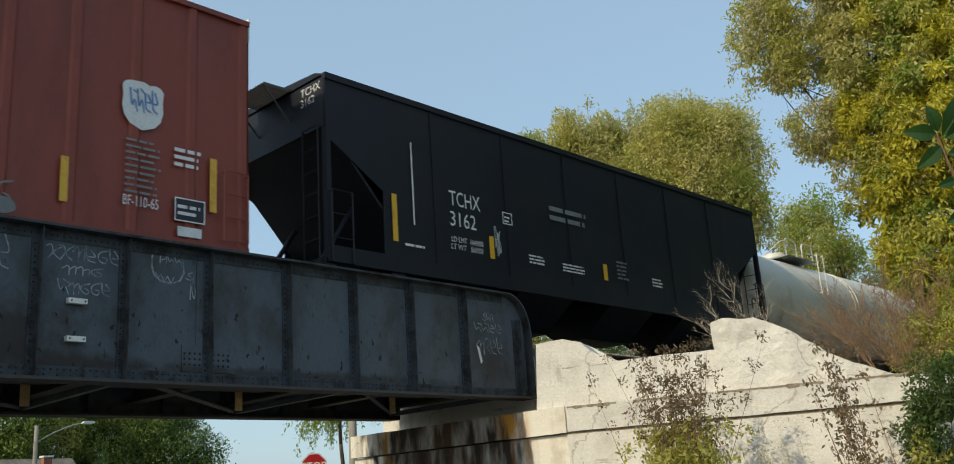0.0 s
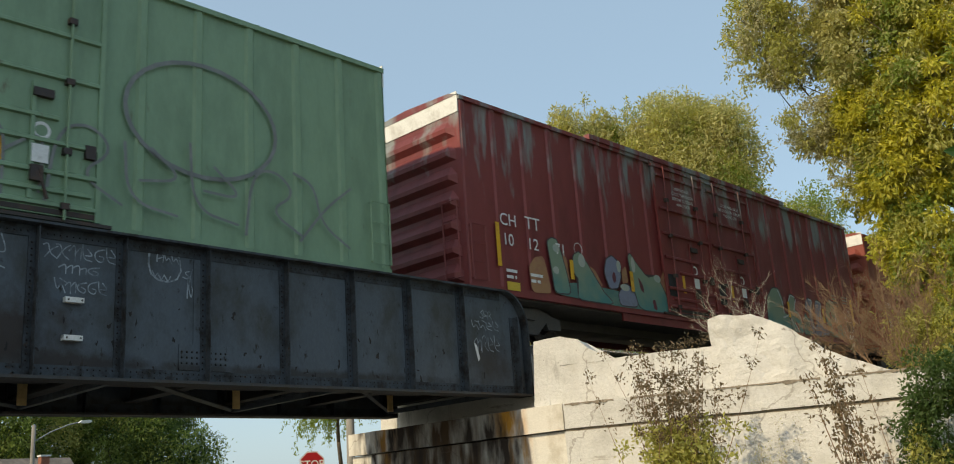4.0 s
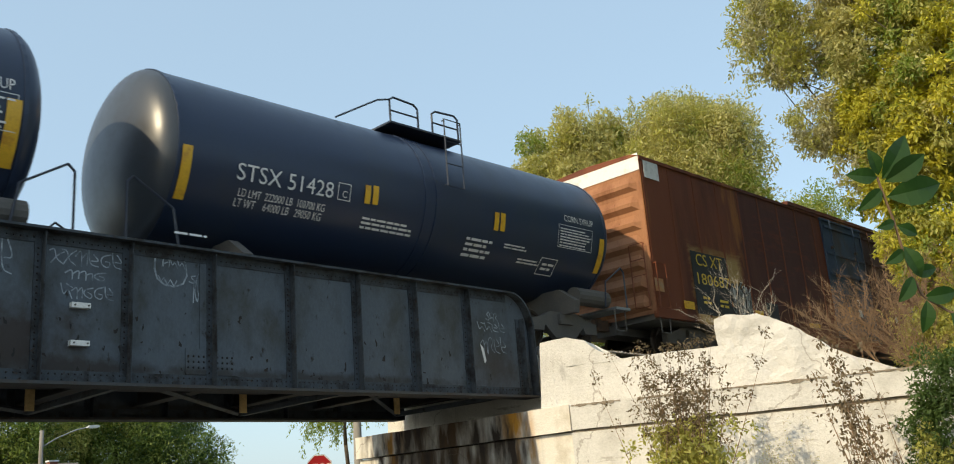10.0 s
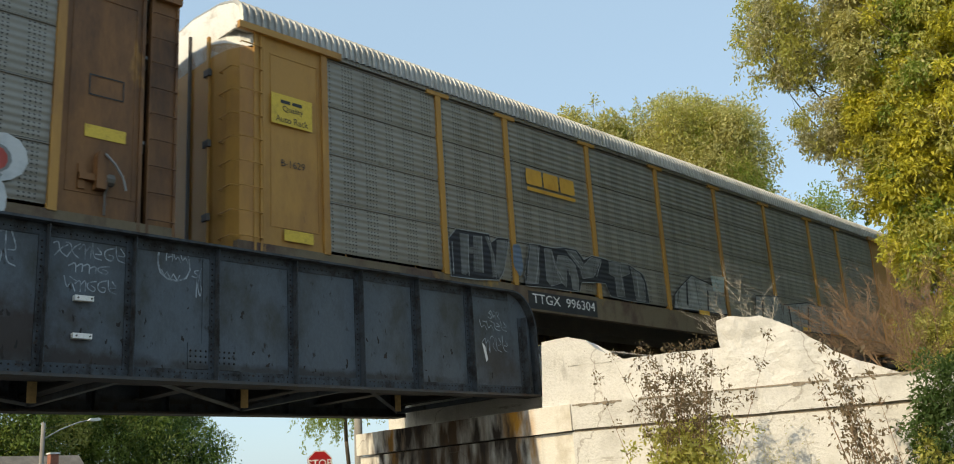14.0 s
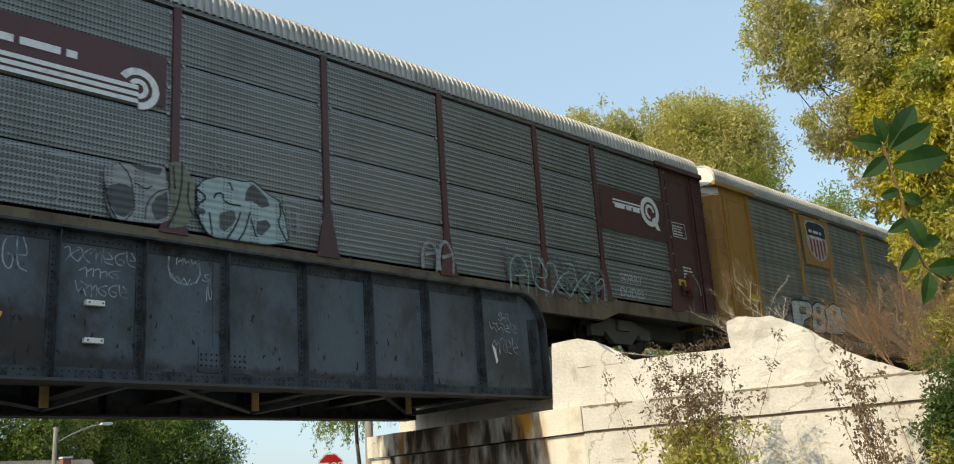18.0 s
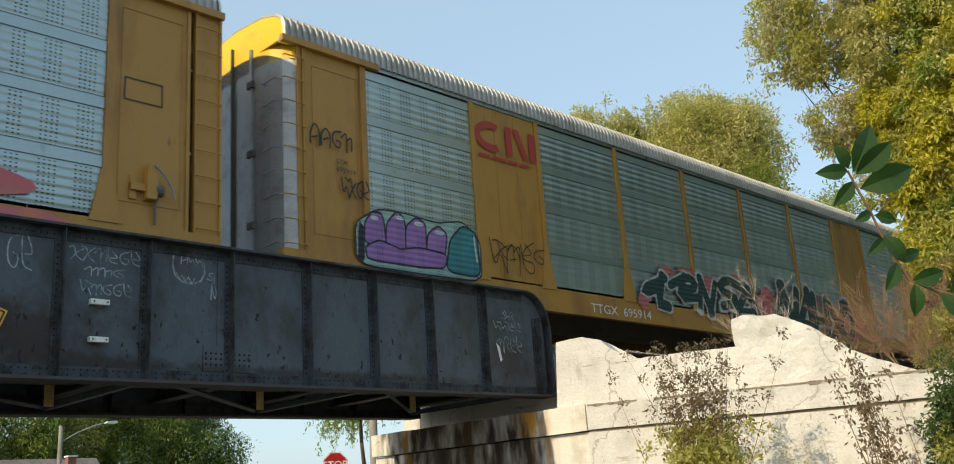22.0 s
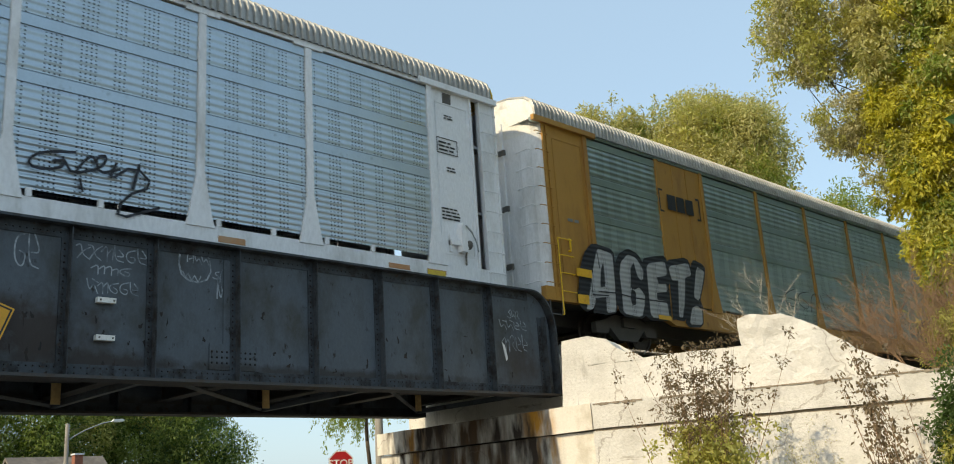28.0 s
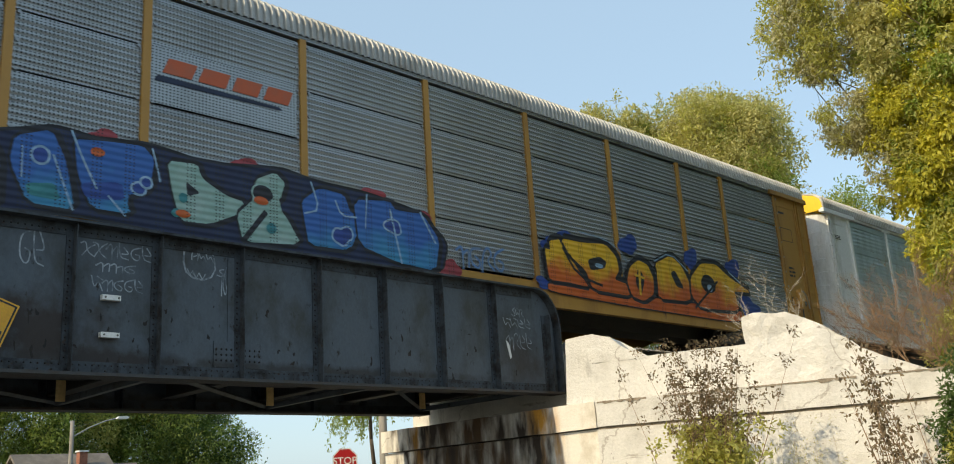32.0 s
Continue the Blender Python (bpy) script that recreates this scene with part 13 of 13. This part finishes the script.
mark(c11, [(-3.79, 1.93), (-3.56, 1.96)], 0.02, "r_ash", -1.6013, 0, "graffiti_line")
# white block lettering
fat(c10, [(-10.46, 1.42), (-10.06, 1.45), (-10.13, 1.13), (-10.5, 1.13)], "r_ash", -1.5863, None, 0.06, (0, 0), 0)
fat(c10, [(-7.11, 1.78), (-6.48, 1.81), (-6.47, 1.48), (-6.86, 1.07), (-7.23, 1.12)], "r_cream", -1.5869, None, 0.06, (0, 0), 1)
fat(c10, [(-10.08, 1.81), (-9.91, 1.89), (-8.89, 1.92), (-8.82, 1.71), (-8.99, 1.49), (-9.51, 1.37), (-9.58, 1.04), (-10.11, 1.05)], "r_white", -1.5875, "r_black", 0.05, (0, 0), 1)
fat(c10, [(-8.77, 1.81), (-8.4, 1.97), (-8.01, 1.9), (-8.08, 1.62), (-8.02, 1.4), (-8.12, 1.06), (-8.95, 1.05), (-8.92, 1.35), (-8.77, 1.54)], "r_white", -1.5881, "r_black", 0.05, (0, 0), 1)
fat(c10, [(-7.93, 1.78), (-7.37, 2.01), (-6.85, 1.93), (-6.89, 1.67), (-7.25, 1.44), (-6.76, 1.43), (-6.83, 1.11), (-8.1, 1.06), (-8.02, 1.31), (-7.63, 1.56), (-7.93, 1.58)], "r_white", -1.5887, "r_black", 0.05, (0, 0), 1)
fat(c10, [(-9.6, 1.71), (-9.23, 1.72), (-9.25, 1.56), (-9.62, 1.55)], "r_smoke", -1.5893, "r_black", 0.03, (0, 0), 1)
fat(c10, [(-8.51, 1.79), (-8.28, 1.82), (-8.3, 1.66), (-8.53, 1.65)], "r_smoke", -1.5899, "r_black", 0.03, (0, 0), 1)
fat(c10, [(-8.62, 1.42), (-8.34, 1.44), (-8.36, 1.29), (-8.64, 1.28)], "r_smoke", -1.5905, "r_black", 0.03, (0, 0), 1)
fat(c10, [(-7.57, 1.75), (-7.29, 1.81), (-7.31, 1.68), (-7.51, 1.64)], "r_smoke", -1.5911, "r_black", 0.03, (0, 0), 1)
fat(c10, [(-9.33, 2.11), (-8.92, 2.15), (-8.95, 1.99), (-9.35, 1.95)], "r_ash", -1.5917, None, 0.06, (0, 0), 0)
# thin black tag
mark(c15, [(5.15, 1.94), (4.7, 1.86), (4.52, 1.71), (4.6, 1.59), (4.96, 1.66), (5.03, 1.8), (4.85, 1.75)], 0.04, "r_black", -1.5863, 1, "scribble")
mark(c15, [(4.98, 1.83), (5.13, 1.59), (5.27, 1.83), (5.39, 1.95), (5.46, 1.81)], 0.04, "r_black", -1.5866, 1, "scribble")
mark(c15, [(5.18, 1.64), (5.52, 1.77), (5.62, 1.98), (5.44, 1.94), (5.48, 1.68), (5.79, 1.81)], 0.04, "r_black", -1.5869, 1, "scribble")
mark(c15, [(5.74, 1.89), (5.63, 1.61), (6.01, 1.92), (6.32, 1.65), (5.87, 1.42), (5.75, 1.05), (6.4, 1.33)], 0.04, "r_black", -1.5872, 1, "scribble")
mark(c15, [(6.08, 1.93), (6, 1.56)], 0.05, "r_black", -1.5875, 1, "scribble")
mark(c15, [(5.27, 1.39), (5.23, 1.56)], 0.04, "r_black", -1.5878, 1, "scribble")
# smoky angular lettering
fat(c9, [(-1.13, 1.46), (-0.8, 1.71), (-0.25, 2.05), (0.3, 1.8), (1.2, 1.82), (1.31, 1.19), (-1.2, 1.13)], "r_pale", -1.5881, "r_black", 0.03, (0, 0), 0)
fat(c9, [(3.01, 1.85), (4.32, 1.97), (4.54, 1.34), (4.12, 1.03), (2.77, 1.13)], "r_pale", -1.5887, "r_black", 0.03, (0, 0), 0)
fat(c9, [(4.59, 1.74), (6.18, 1.96), (7.43, 1.9), (7.41, 1.1), (4.41, 1.06)], "r_pale", -1.5893, "r_black", 0.03, (0, 0), 0)
fat(c9, [(7.79, 1.87), (8.93, 1.94), (9.47, 1.08), (7.66, 1.13)], "r_pale", -1.5899, "r_black", 0.03, (0, 0), 0)
mark(c9, [(-0.93, 1.6), (-1.07, 1.26)], 0.05, "r_smoke", -1.5941, 1, "graffiti_line")
mark(c9, [(-0.53, 1.83), (-0.61, 1.27)], 0.07, "r_black", -1.5944, 1, "graffiti_line")
mark(c9, [(-0.12, 1.96), (-0.07, 1.29)], 0.04, "r_smoke", -1.5947, 1, "graffiti_line")
mark(c9, [(0.44, 1.71), (0.36, 1.24)], 0.07, "r_black", -1.595, 1, "graffiti_line")
mark(c9, [(0.81, 1.7), (0.86, 1.25)], 0.05, "r_smoke", -1.5953, 1, "graffiti_line")
mark(c9, [(3.36, 1.77), (3.22, 1.18)], 0.08, "r_black", -1.5956, 1, "graffiti_line")
mark(c9, [(3.92, 1.79), (3.66, 1.15)], 0.05, "r_smoke", -1.5959, 1, "graffiti_line")
mark(c9, [(4.89, 1.72), (4.91, 1.12)], 0.08, "r_black", -1.5962, 1, "graffiti_line")
mark(c9, [(5.51, 1.77), (5.52, 1.12)], 0.06, "r_smoke", -1.5965, 1, "graffiti_line")
mark(c9, [(6.16, 1.81), (5.94, 1.09)], 0.09, "r_black", -1.5968, 1, "graffiti_line")
mark(c9, [(6.82, 1.75), (6.83, 1.12)], 0.06, "r_smoke", -1.5971, 1, "graffiti_line")
mark(c9, [(8.26, 1.78), (8.28, 1.19)], 0.09, "r_black", -1.5974, 1, "graffiti_line")
mark(c9, [(8.89, 1.7), (8.91, 1.18)], 0.07, "r_smoke", -1.5977, 1, "graffiti_line")
fat(c9, [(0.68, 2.15), (1.37, 2.19), (1.27, 1.77), (0.74, 1.75)], "r_cream", -1.598, "r_ash", 0.02, (0, 0), 0)
put(c13, "AFUE", -9.80, 1.83, 0.2, "r_navy", width=0.55, y=-1.587)
put(c13, "LEPER", -9.95, 1.60, 0.2, "r_navy", width=0.72, y=-1.587)
put(c13, "KYS-SW", -3.05, 2.06, 0.17, "r_navy", width=0.78, y=-1.600)
scribble(c12, -12.97, 2.98, 0.9, 0.42, "g_black", 124, 4, y=-1.585, t=0.035)
scribble(c12, -12.32, 2.13, 0.62, 0.42, "g_black", 125, 4, y=-1.585, t=0.03)


# ---- marks and signs on the girder ----
GY = WEB_Y - 0.0075
for x, z, w, h, n, seed, t in ((4.05, 4.72, 0.34, 0.55, 2, 1, 0.022), (4.85, 4.96, 0.98, 0.24, 6, 2, 0.02), (5.05, 4.78, 0.55, 0.15, 3, 12, 0.02), (5.0, 4.52, 0.72, 0.2, 5, 3, 0.018),
                               (6.42, 5.10, 0.34, 0.16, 3, 5, 0.018), (6.90, 4.62, 0.09, 0.42, 2, 6, 0.018), (6.84, 4.90, 0.12, 0.12, 1, 16, 0.02), (13.0, 4.82, 0.3, 0.18, 3, 7, 0.018), (12.75, 4.6, 0.75, 0.2, 4, 8, 0.018), (12.8, 4.18, 0.7, 0.34, 4, 9, 0.016)):
    tagged(scribble(near_girder, x, z, w, h, "chalk", seed, n, t, GY, "chalk_scribble"), kind="stuff")
bm = bmesh.new()
strip(bm, [(6.31, 5.20), (6.30, 5.06), (6.34, 4.92), (6.45, 4.84), (6.60, 4.82), (6.74, 4.88), (6.80, 5.00), (6.78, 5.16)], 0.03, 0.022, GY)
strip(bm, [(6.36, 4.96), (6.40, 4.88), (6.44, 4.94), (6.50, 4.84), (6.54, 4.92), (6.60, 4.83), (6.64, 4.91)], 0.02, 0.02, GY - 0.001)
part("chalk_smile", bm, M["chalk"], near_girder)
layer(near_girder, "paint_drip", [[(12.78, 4.36), (12.86, 4.3), (12.92, 4.05), (12.87, 4.0), (12.82, 4.2)]], "text_white", GY - 0.003)
rn = random.Random(21)
spots = []
for k in range(70):
    x, z = rn.uniform(3.6, 13.6), 3.56 + rn.random() ** 2 * 0.9
    spots.append(blob(x, z, rn.uniform(0.008, 0.03), rn.uniform(0.012, 0.07), k, 9, 0.8))
for nm, lst, mat, dy in (("tar_spotting", spots, "soot", 0.001),):
    bm = bmesh.new()
    for i, poly in enumerate(lst):
        bm.faces.new([bm.verts.new((x, GY + dy - 0.00001 * i, z)) for x, z in poly])
    tagged(part(nm, bm, M[mat], near_girder), kind="stuff")

sign = thing("warning_sign", "tilted yellow warning sign fixed to the girder", "road sign")
sign.matrix_basis = Matrix.Translation((4.05, 12.06, 4.17)) @ pose(0, 0, 0, 0, 20.5, 0)
M["sign_yellow"] = surface("yellow_sign_sheet", (0.72, 0.36, 0.02), 0.45, second=(0.6, 0.28, 0.02), amount=0.3, scale=2, bump=0)
M["sign_black"] = surface("black_sign_print", (0.015, 0.014, 0.012), 0.5, bump=0)
bm = bmesh.new()
box(bm, -0.76, 0, 0, 0.012, -0.76, 0)
part("plate", bm, M["sign_yellow"], sign, bevel=0.004)
frame_mark(sign, -0.74, -0.02, -0.74, -0.02, "sign_black", -0.002, 0.022, name="border")
link("lettering", lettering("N", 0.15, M["sign_black"], bold=0.02), sign, m=pose(-0.2, -0.002, -0.52))
bars(sign, -0.66, -0.56, 0.4, 0.2, 1, "sign_black", -0.002)
for x in (-0.38,):
    bm = bmesh.new()
    box(bm, x - 0.03, x + 0.03, 0.012, 0.24, -0.6, -0.1)
    part("bracket", bm, M["black_steel"], sign)

# ---- beyond the bridge: stop sign, poles, lamp, house ----
M["sign_red"] = surface("red_sign_sheet", (0.42, 0.015, 0.02), 0.4, second=(0.34, 0.02, 0.02), amount=0.3, scale=2, bump=0)
stop = thing("stop_sign", "red octagonal stop sign on a steel post", "road sign", (17.79, 24.18, 0))
stop.rotation_euler = (0, 0, radians(-30))
bm = bmesh.new()
prism(bm, [(0.40 * math.cos(radians(22.5 + 45 * k)), 2.86 + 0.40 * math.sin(radians(22.5 + 45 * k))) for k in range(8)], "y", 0.0, 0.01)
part("plate", bm, M["sign_red"], stop)
bm = bmesh.new()
for k in range(8):
    a, b = radians(22.5 + 45 * k), radians(67.5 + 45 * k)
    bm.faces.new([bm.verts.new((r * math.cos(q), -0.003, 2.86 + r * math.sin(q))) for r, q in ((0.395, a), (0.395, b), (0.365, b), (0.365, a))])
part("border", bm, M["text_white"], stop)
me = lettering("STOP", 0.22, M["text_white"], bold=0.012)
link("lettering", me, stop, m=pose(-text_width(me) / 2, -0.004, 2.75))
bm = bmesh.new()
box(bm, -0.03, 0.03, 0.012, 0.06, -0.1, 3.2)
part("post", bm, M["galv"], stop)

pole = thing("utility_pole", "grey weathered utility pole behind the abutment", "utility pole", (19.95, 25.05, 0))
bm = bmesh.new()
tube(bm, (0, 0, -0.2), (0.05, 0, 5.2), 0.15, 0.13, 12)
M["pole_wood"] = surface("weathered_pole_wood", (0.26, 0.24, 0.21), 0.85, second=(0.15, 0.13, 0.11), amount=0.5, scale=4, stretch=(1, 1, 0.1), bump=0.4)
part("shaft", bm, M["pole_wood"], pole, smooth=True)

lamp = thing("street_lamp", "cobra-head street lamp on a wooden pole", "street lamp", (21.3, 54.0, 0))
bm = bmesh.new()
tube(bm, (0, 0, -0.2), (0, 0, 6.95), 0.15, 0.11, 10)
part("shaft", bm, M["pole_wood"], lamp, smooth=True)
bm = bmesh.new()
pipe(bm, [(0, 0, 6.05), (0.8, -0.3, 6.55), (1.6, -0.65, 6.9), (2.1, -0.85, 7.02)], 0.035, 8)
part("arm", bm, M["galv"], lamp)
bm = bmesh.new()
prism(bm, [(2.0, 6.98), (2.12, 7.1), (2.55, 7.13), (2.72, 7.06), (2.6, 6.98), (2.3, 6.94)], "y", -1.2, -0.92)
part("head", bm, M["white"], lamp, bevel=0.03)
bm = bmesh.new()
pipe(bm, [(0, 0, 6.6), (1.6, -0.6, 6.95)], 0.008, 4)
part("wire", bm, M["black_steel"], lamp)

house = thing("house", "low house with a grey-brown roof and brick chimney", "house", (25.0, 59.5, 0))
M["shingle"] = surface("grey_brown_shingles", (0.15, 0.13, 0.11), 0.9, second=(0.22, 0.19, 0.16), amount=0.5, scale=1.5, bump=0.5)
M["siding"] = surface("pale_house_siding", (0.5, 0.48, 0.43), 0.7, second=(0.4, 0.38, 0.34), amount=0.4, scale=1, bump=0.1)
M["brick"] = surface("red_chimney_brick", (0.28, 0.11, 0.07), 0.85, second=(0.2, 0.08, 0.05), amount=0.5, scale=6, bump=0.5)
bm = bmesh.new()
box(bm, -3.6, 1.6, 0, 6, -0.2, 3.4)
part("wall", bm, M["siding"], house)
bm = bmesh.new()
prism(bm, [(-0.5, 3.3), (3.0, 5.75), (6.5, 3.3), (6.5, 3.15), (3.0, 5.55), (-0.5, 3.15)], "x", -4.0, 2.0)
part("roof", bm, M["shingle"], house)
bm = bmesh.new()
prism(bm, [(0.6, 3.2), (3.0, 5.1), (5.4, 3.2)], "x", 2.0, 4.0)
part("porch_roof", bm, M["shingle"], house)
bm = bmesh.new()
box(bm, 2.0, 3.8, 0.8, 5.2, -0.2, 3.25)
part("porch", bm, M["siding"], house)
bm = bmesh.new()
box(bm, -0.35, 0.15, 1.6, 2.1, 4.2, 5.75)
chim = part("chimney", bm, M["brick"], house)
bm = bmesh.new()
box(bm, -0.41, 0.21, 1.54, 2.16, 5.75, 5.85)
part("chimney_cap", bm, M["text_white"], chim)

# ---- loose stones on the ballast shoulder ----
rng = np.random.default_rng(7)
verts, faces = [], []
ico = [(0, 0, 1), (0.9, 0, 0.3), (0.28, 0.85, 0.3), (-0.72, 0.53, 0.3), (-0.72, -0.53, 0.3), (0.28, -0.85, 0.3), (0, 0, -0.8)]
ifc = [(0, 1, 2), (0, 2, 3), (0, 3, 4), (0, 4, 5), (0, 5, 1), (6, 2, 1), (6, 3, 2), (6, 4, 3), (6, 5, 4), (6, 1, 5)]
for k in range(3200):
    x, y = rng.uniform(14.7, 27), rng.uniform(10.9, 13.4)
    zb = 4.2 + max(0, min(1, (y - 11.38) / 1.15)) * (RAIL - 0.21 - 4.2) if y > 11.38 else bank_height(x, y)
    r = rng.uniform(0.025, 0.06)
    off = len(verts)
    j = rng.uniform(0.7, 1.3, (7, 3))
    for (a, b, c), q in zip(ico, j):
        verts.append((x + a * r * q[0], y + b * r * q[1], zb + c * r * q[2] * 0.8))
    faces += [tuple(off + i for i in f) for f in ifc]
me = bpy.data.meshes.new("ballast_stones")
me.from_pydata(verts, [], faces)
me.materials.append(M["ballast"])
tagged(new("ballast_stones", me), "loose crushed stones on the ballast shoulder", "stones", kind="stuff")

# ---- the leafy shoot that the wind swings before the lens ----
shoot = thing("leafy_branch", "fresh green leafy shoot swaying close to the camera", "branch")
PX = 1.3 / 1571.0
stem = [(50, 45), (62, 75), (78, 110), (92, 150), (108, 190), (128, 225), (170, 248), (240, 270), (340, 300), (520, 360)]
for (a, b), (c, d) in zip(stem[:-1], stem[1:]):
    bm = bmesh.new()
    tube(bm, (a * PX, 0, -b * PX), (c * PX, 0, -d * PX), 0.0016, 0.0018, 5)
    part("stem", bm, M["brown_twig"], shoot)
for k, (x, y, ang, ln) in enumerate(((50, 45, 178, 52), (52, 42, 120, 45), (58, 48, 58, 84), (62, 52, 38, 72), (66, 75, 15, 92), (58, 62, 225, 50), (80, 112, 200, 34), (84, 118, 340, 40), (95, 150, 300, 55),
                                     (97, 155, 215, 40), (110, 190, 10, 45), (112, 195, 235, 50), (130, 228, 10, 58), (135, 232, 265, 52), (175, 250, 300, 55), (190, 255, 40, 60), (250, 272, 320, 60))):
    a = radians(ang)
    L, Wd = ln * PX, ln * PX * 0.245
    ax, sd = Vector((math.cos(a), 0, math.sin(a))), Vector((-math.sin(a), 0, math.cos(a)))
    up = Vector((0, -1, 0))
    o = Vector((x * PX, 0, -y * PX))
    bm = bmesh.new()
    prof = [(0, 0), (0.12, 0.45), (0.3, 0.92), (0.5, 1.0), (0.7, 0.78), (0.88, 0.36), (1.0, 0)]
    tilt = 0.5 * math.sin(k * 2.4)
    mid = [bm.verts.new(o + ax * L * u + up * L * (0.10 * math.sin(u * 3.1) + tilt * u * 0.4)) for u, _ in prof]
    for s in (-1, 1):
        edge = [bm.verts.new(o + ax * L * u + sd * s * Wd * w + up * (L * (0.10 * math.sin(u * 3.1) + tilt * u * 0.4) + Wd * w * 0.35)) for u, w in prof[1:-1]]
        for i in range(len(prof) - 1):
            q = [mid[i], mid[i + 1]] + ([edge[i]] if i < len(edge) else []) + ([edge[i - 1]] if i > 0 else [])
            bm.faces.new(q)
    part("leaf", bm, M["leaf_near"], shoot)


# ---- what moves ----
# seconds and the way from the eye to the shoot's tip
SWAY = [
    (0, 0.899, 0.283, 0.334), (0.6, 0.906, 0.270, 0.326), (1.2, 0.917, 0.245, 0.315), (1.8, 0.888, 0.319, 0.331), (2.4, 0.876, 0.336, 0.346),
    (3, 0.901, 0.264, 0.344), (3.5, 0.919, 0.238, 0.314), (5.5, 0.879, 0.376, 0.294), (6.1, 0.871, 0.405, 0.278), (6.7, 0.870, 0.379, 0.317),
    (7.3, 0.868, 0.373, 0.328), (7.9, 0.880, 0.329, 0.343), (8.5, 0.883, 0.385, 0.268), (9.1, 0.877, 0.402, 0.262), (9.7, 0.892, 0.342, 0.296),
    (10.3, 0.886, 0.342, 0.311), (10.9, 0.877, 0.290, 0.383), (11.5, 0.880, 0.271, 0.390), (12.1, 0.873, 0.285, 0.395), (12.7, 0.869, 0.326, 0.372),
    (13.3, 0.879, 0.305, 0.367), (13.9, 0.915, 0.232, 0.330), (14.5, 0.918, 0.272, 0.288), (16.5, 0.891, 0.362, 0.274), (17.1, 0.881, 0.349, 0.319),
    (17.7, 0.877, 0.340, 0.339), (18.3, 0.881, 0.340, 0.329), (18.9, 0.878, 0.365, 0.309), (19.5, 0.880, 0.409, 0.243), (20.1, 0.878, 0.388, 0.281),
    (20.7, 0.879, 0.363, 0.310), (21.3, 0.878, 0.357, 0.319), (21.9, 0.867, 0.387, 0.313), (22.5, 0.894, 0.329, 0.304), (23.1, 0.902, 0.275, 0.333),
    (23.7, 0.918, 0.240, 0.315), (24.9, 0.921, 0.233, 0.312), (25.5, 0.878, 0.344, 0.334), (26.5, 0.909, 0.274, 0.316), (27.5, 0.923, 0.242, 0.300),
    (28.1, 0.894, 0.291, 0.340), (28.7, 0.854, 0.428, 0.297), (29.3, 0.918, 0.262, 0.299), (29.9, 0.928, 0.225, 0.295), (32, 0.931, 0.218, 0.292),
]


def motions():
    for car, cx in CARS:
        walk(car, [(t, pose(cx + train_at(t), TRACK_Y, RAIL)) for t in range(0, 33)])
    # the wheels roll; each turns while it is on the bridge or just past it
    rads = 0.42
    for w, x, at in WHEELS:
        near = [t * 0.05 for t in range(0, 641) if -2.0 < at + train_at(t * 0.05) < 26.0]
        if not near:
            walk(w, [(0, pose(x, 0, rads)), (32, pose(x, 0, rads))])
            continue
        d0 = train_at(near[0])
        rows = [(t, pose(x, 0, rads, 0, math.degrees((train_at(t) - d0) / rads), 0)) for t in near]
        if near[0] > 0:
            rows.insert(0, (0, rows[0][1]))
        if near[-1] < 31.99:
            rows.append((32, rows[-1][1]))
        walk(w, rows)
    yaw, pitch, roll = -46.4, 15.5, -4.5
    turn = look(EYE, EYE + ahead(yaw, pitch), roll).to_3x3().to_4x4() @ pose(0, 0, 0, -90, 0, 0)
    walk(shoot, [(t, Matrix.Translation(EYE + Vector((x, y, z)) * 1.3) @ turn @ pose(0, 0, 0, 0, 9 * math.sin(t * 1.9), 8 * math.sin(t * 2.6))) for t, x, y, z in SWAY])


motions()
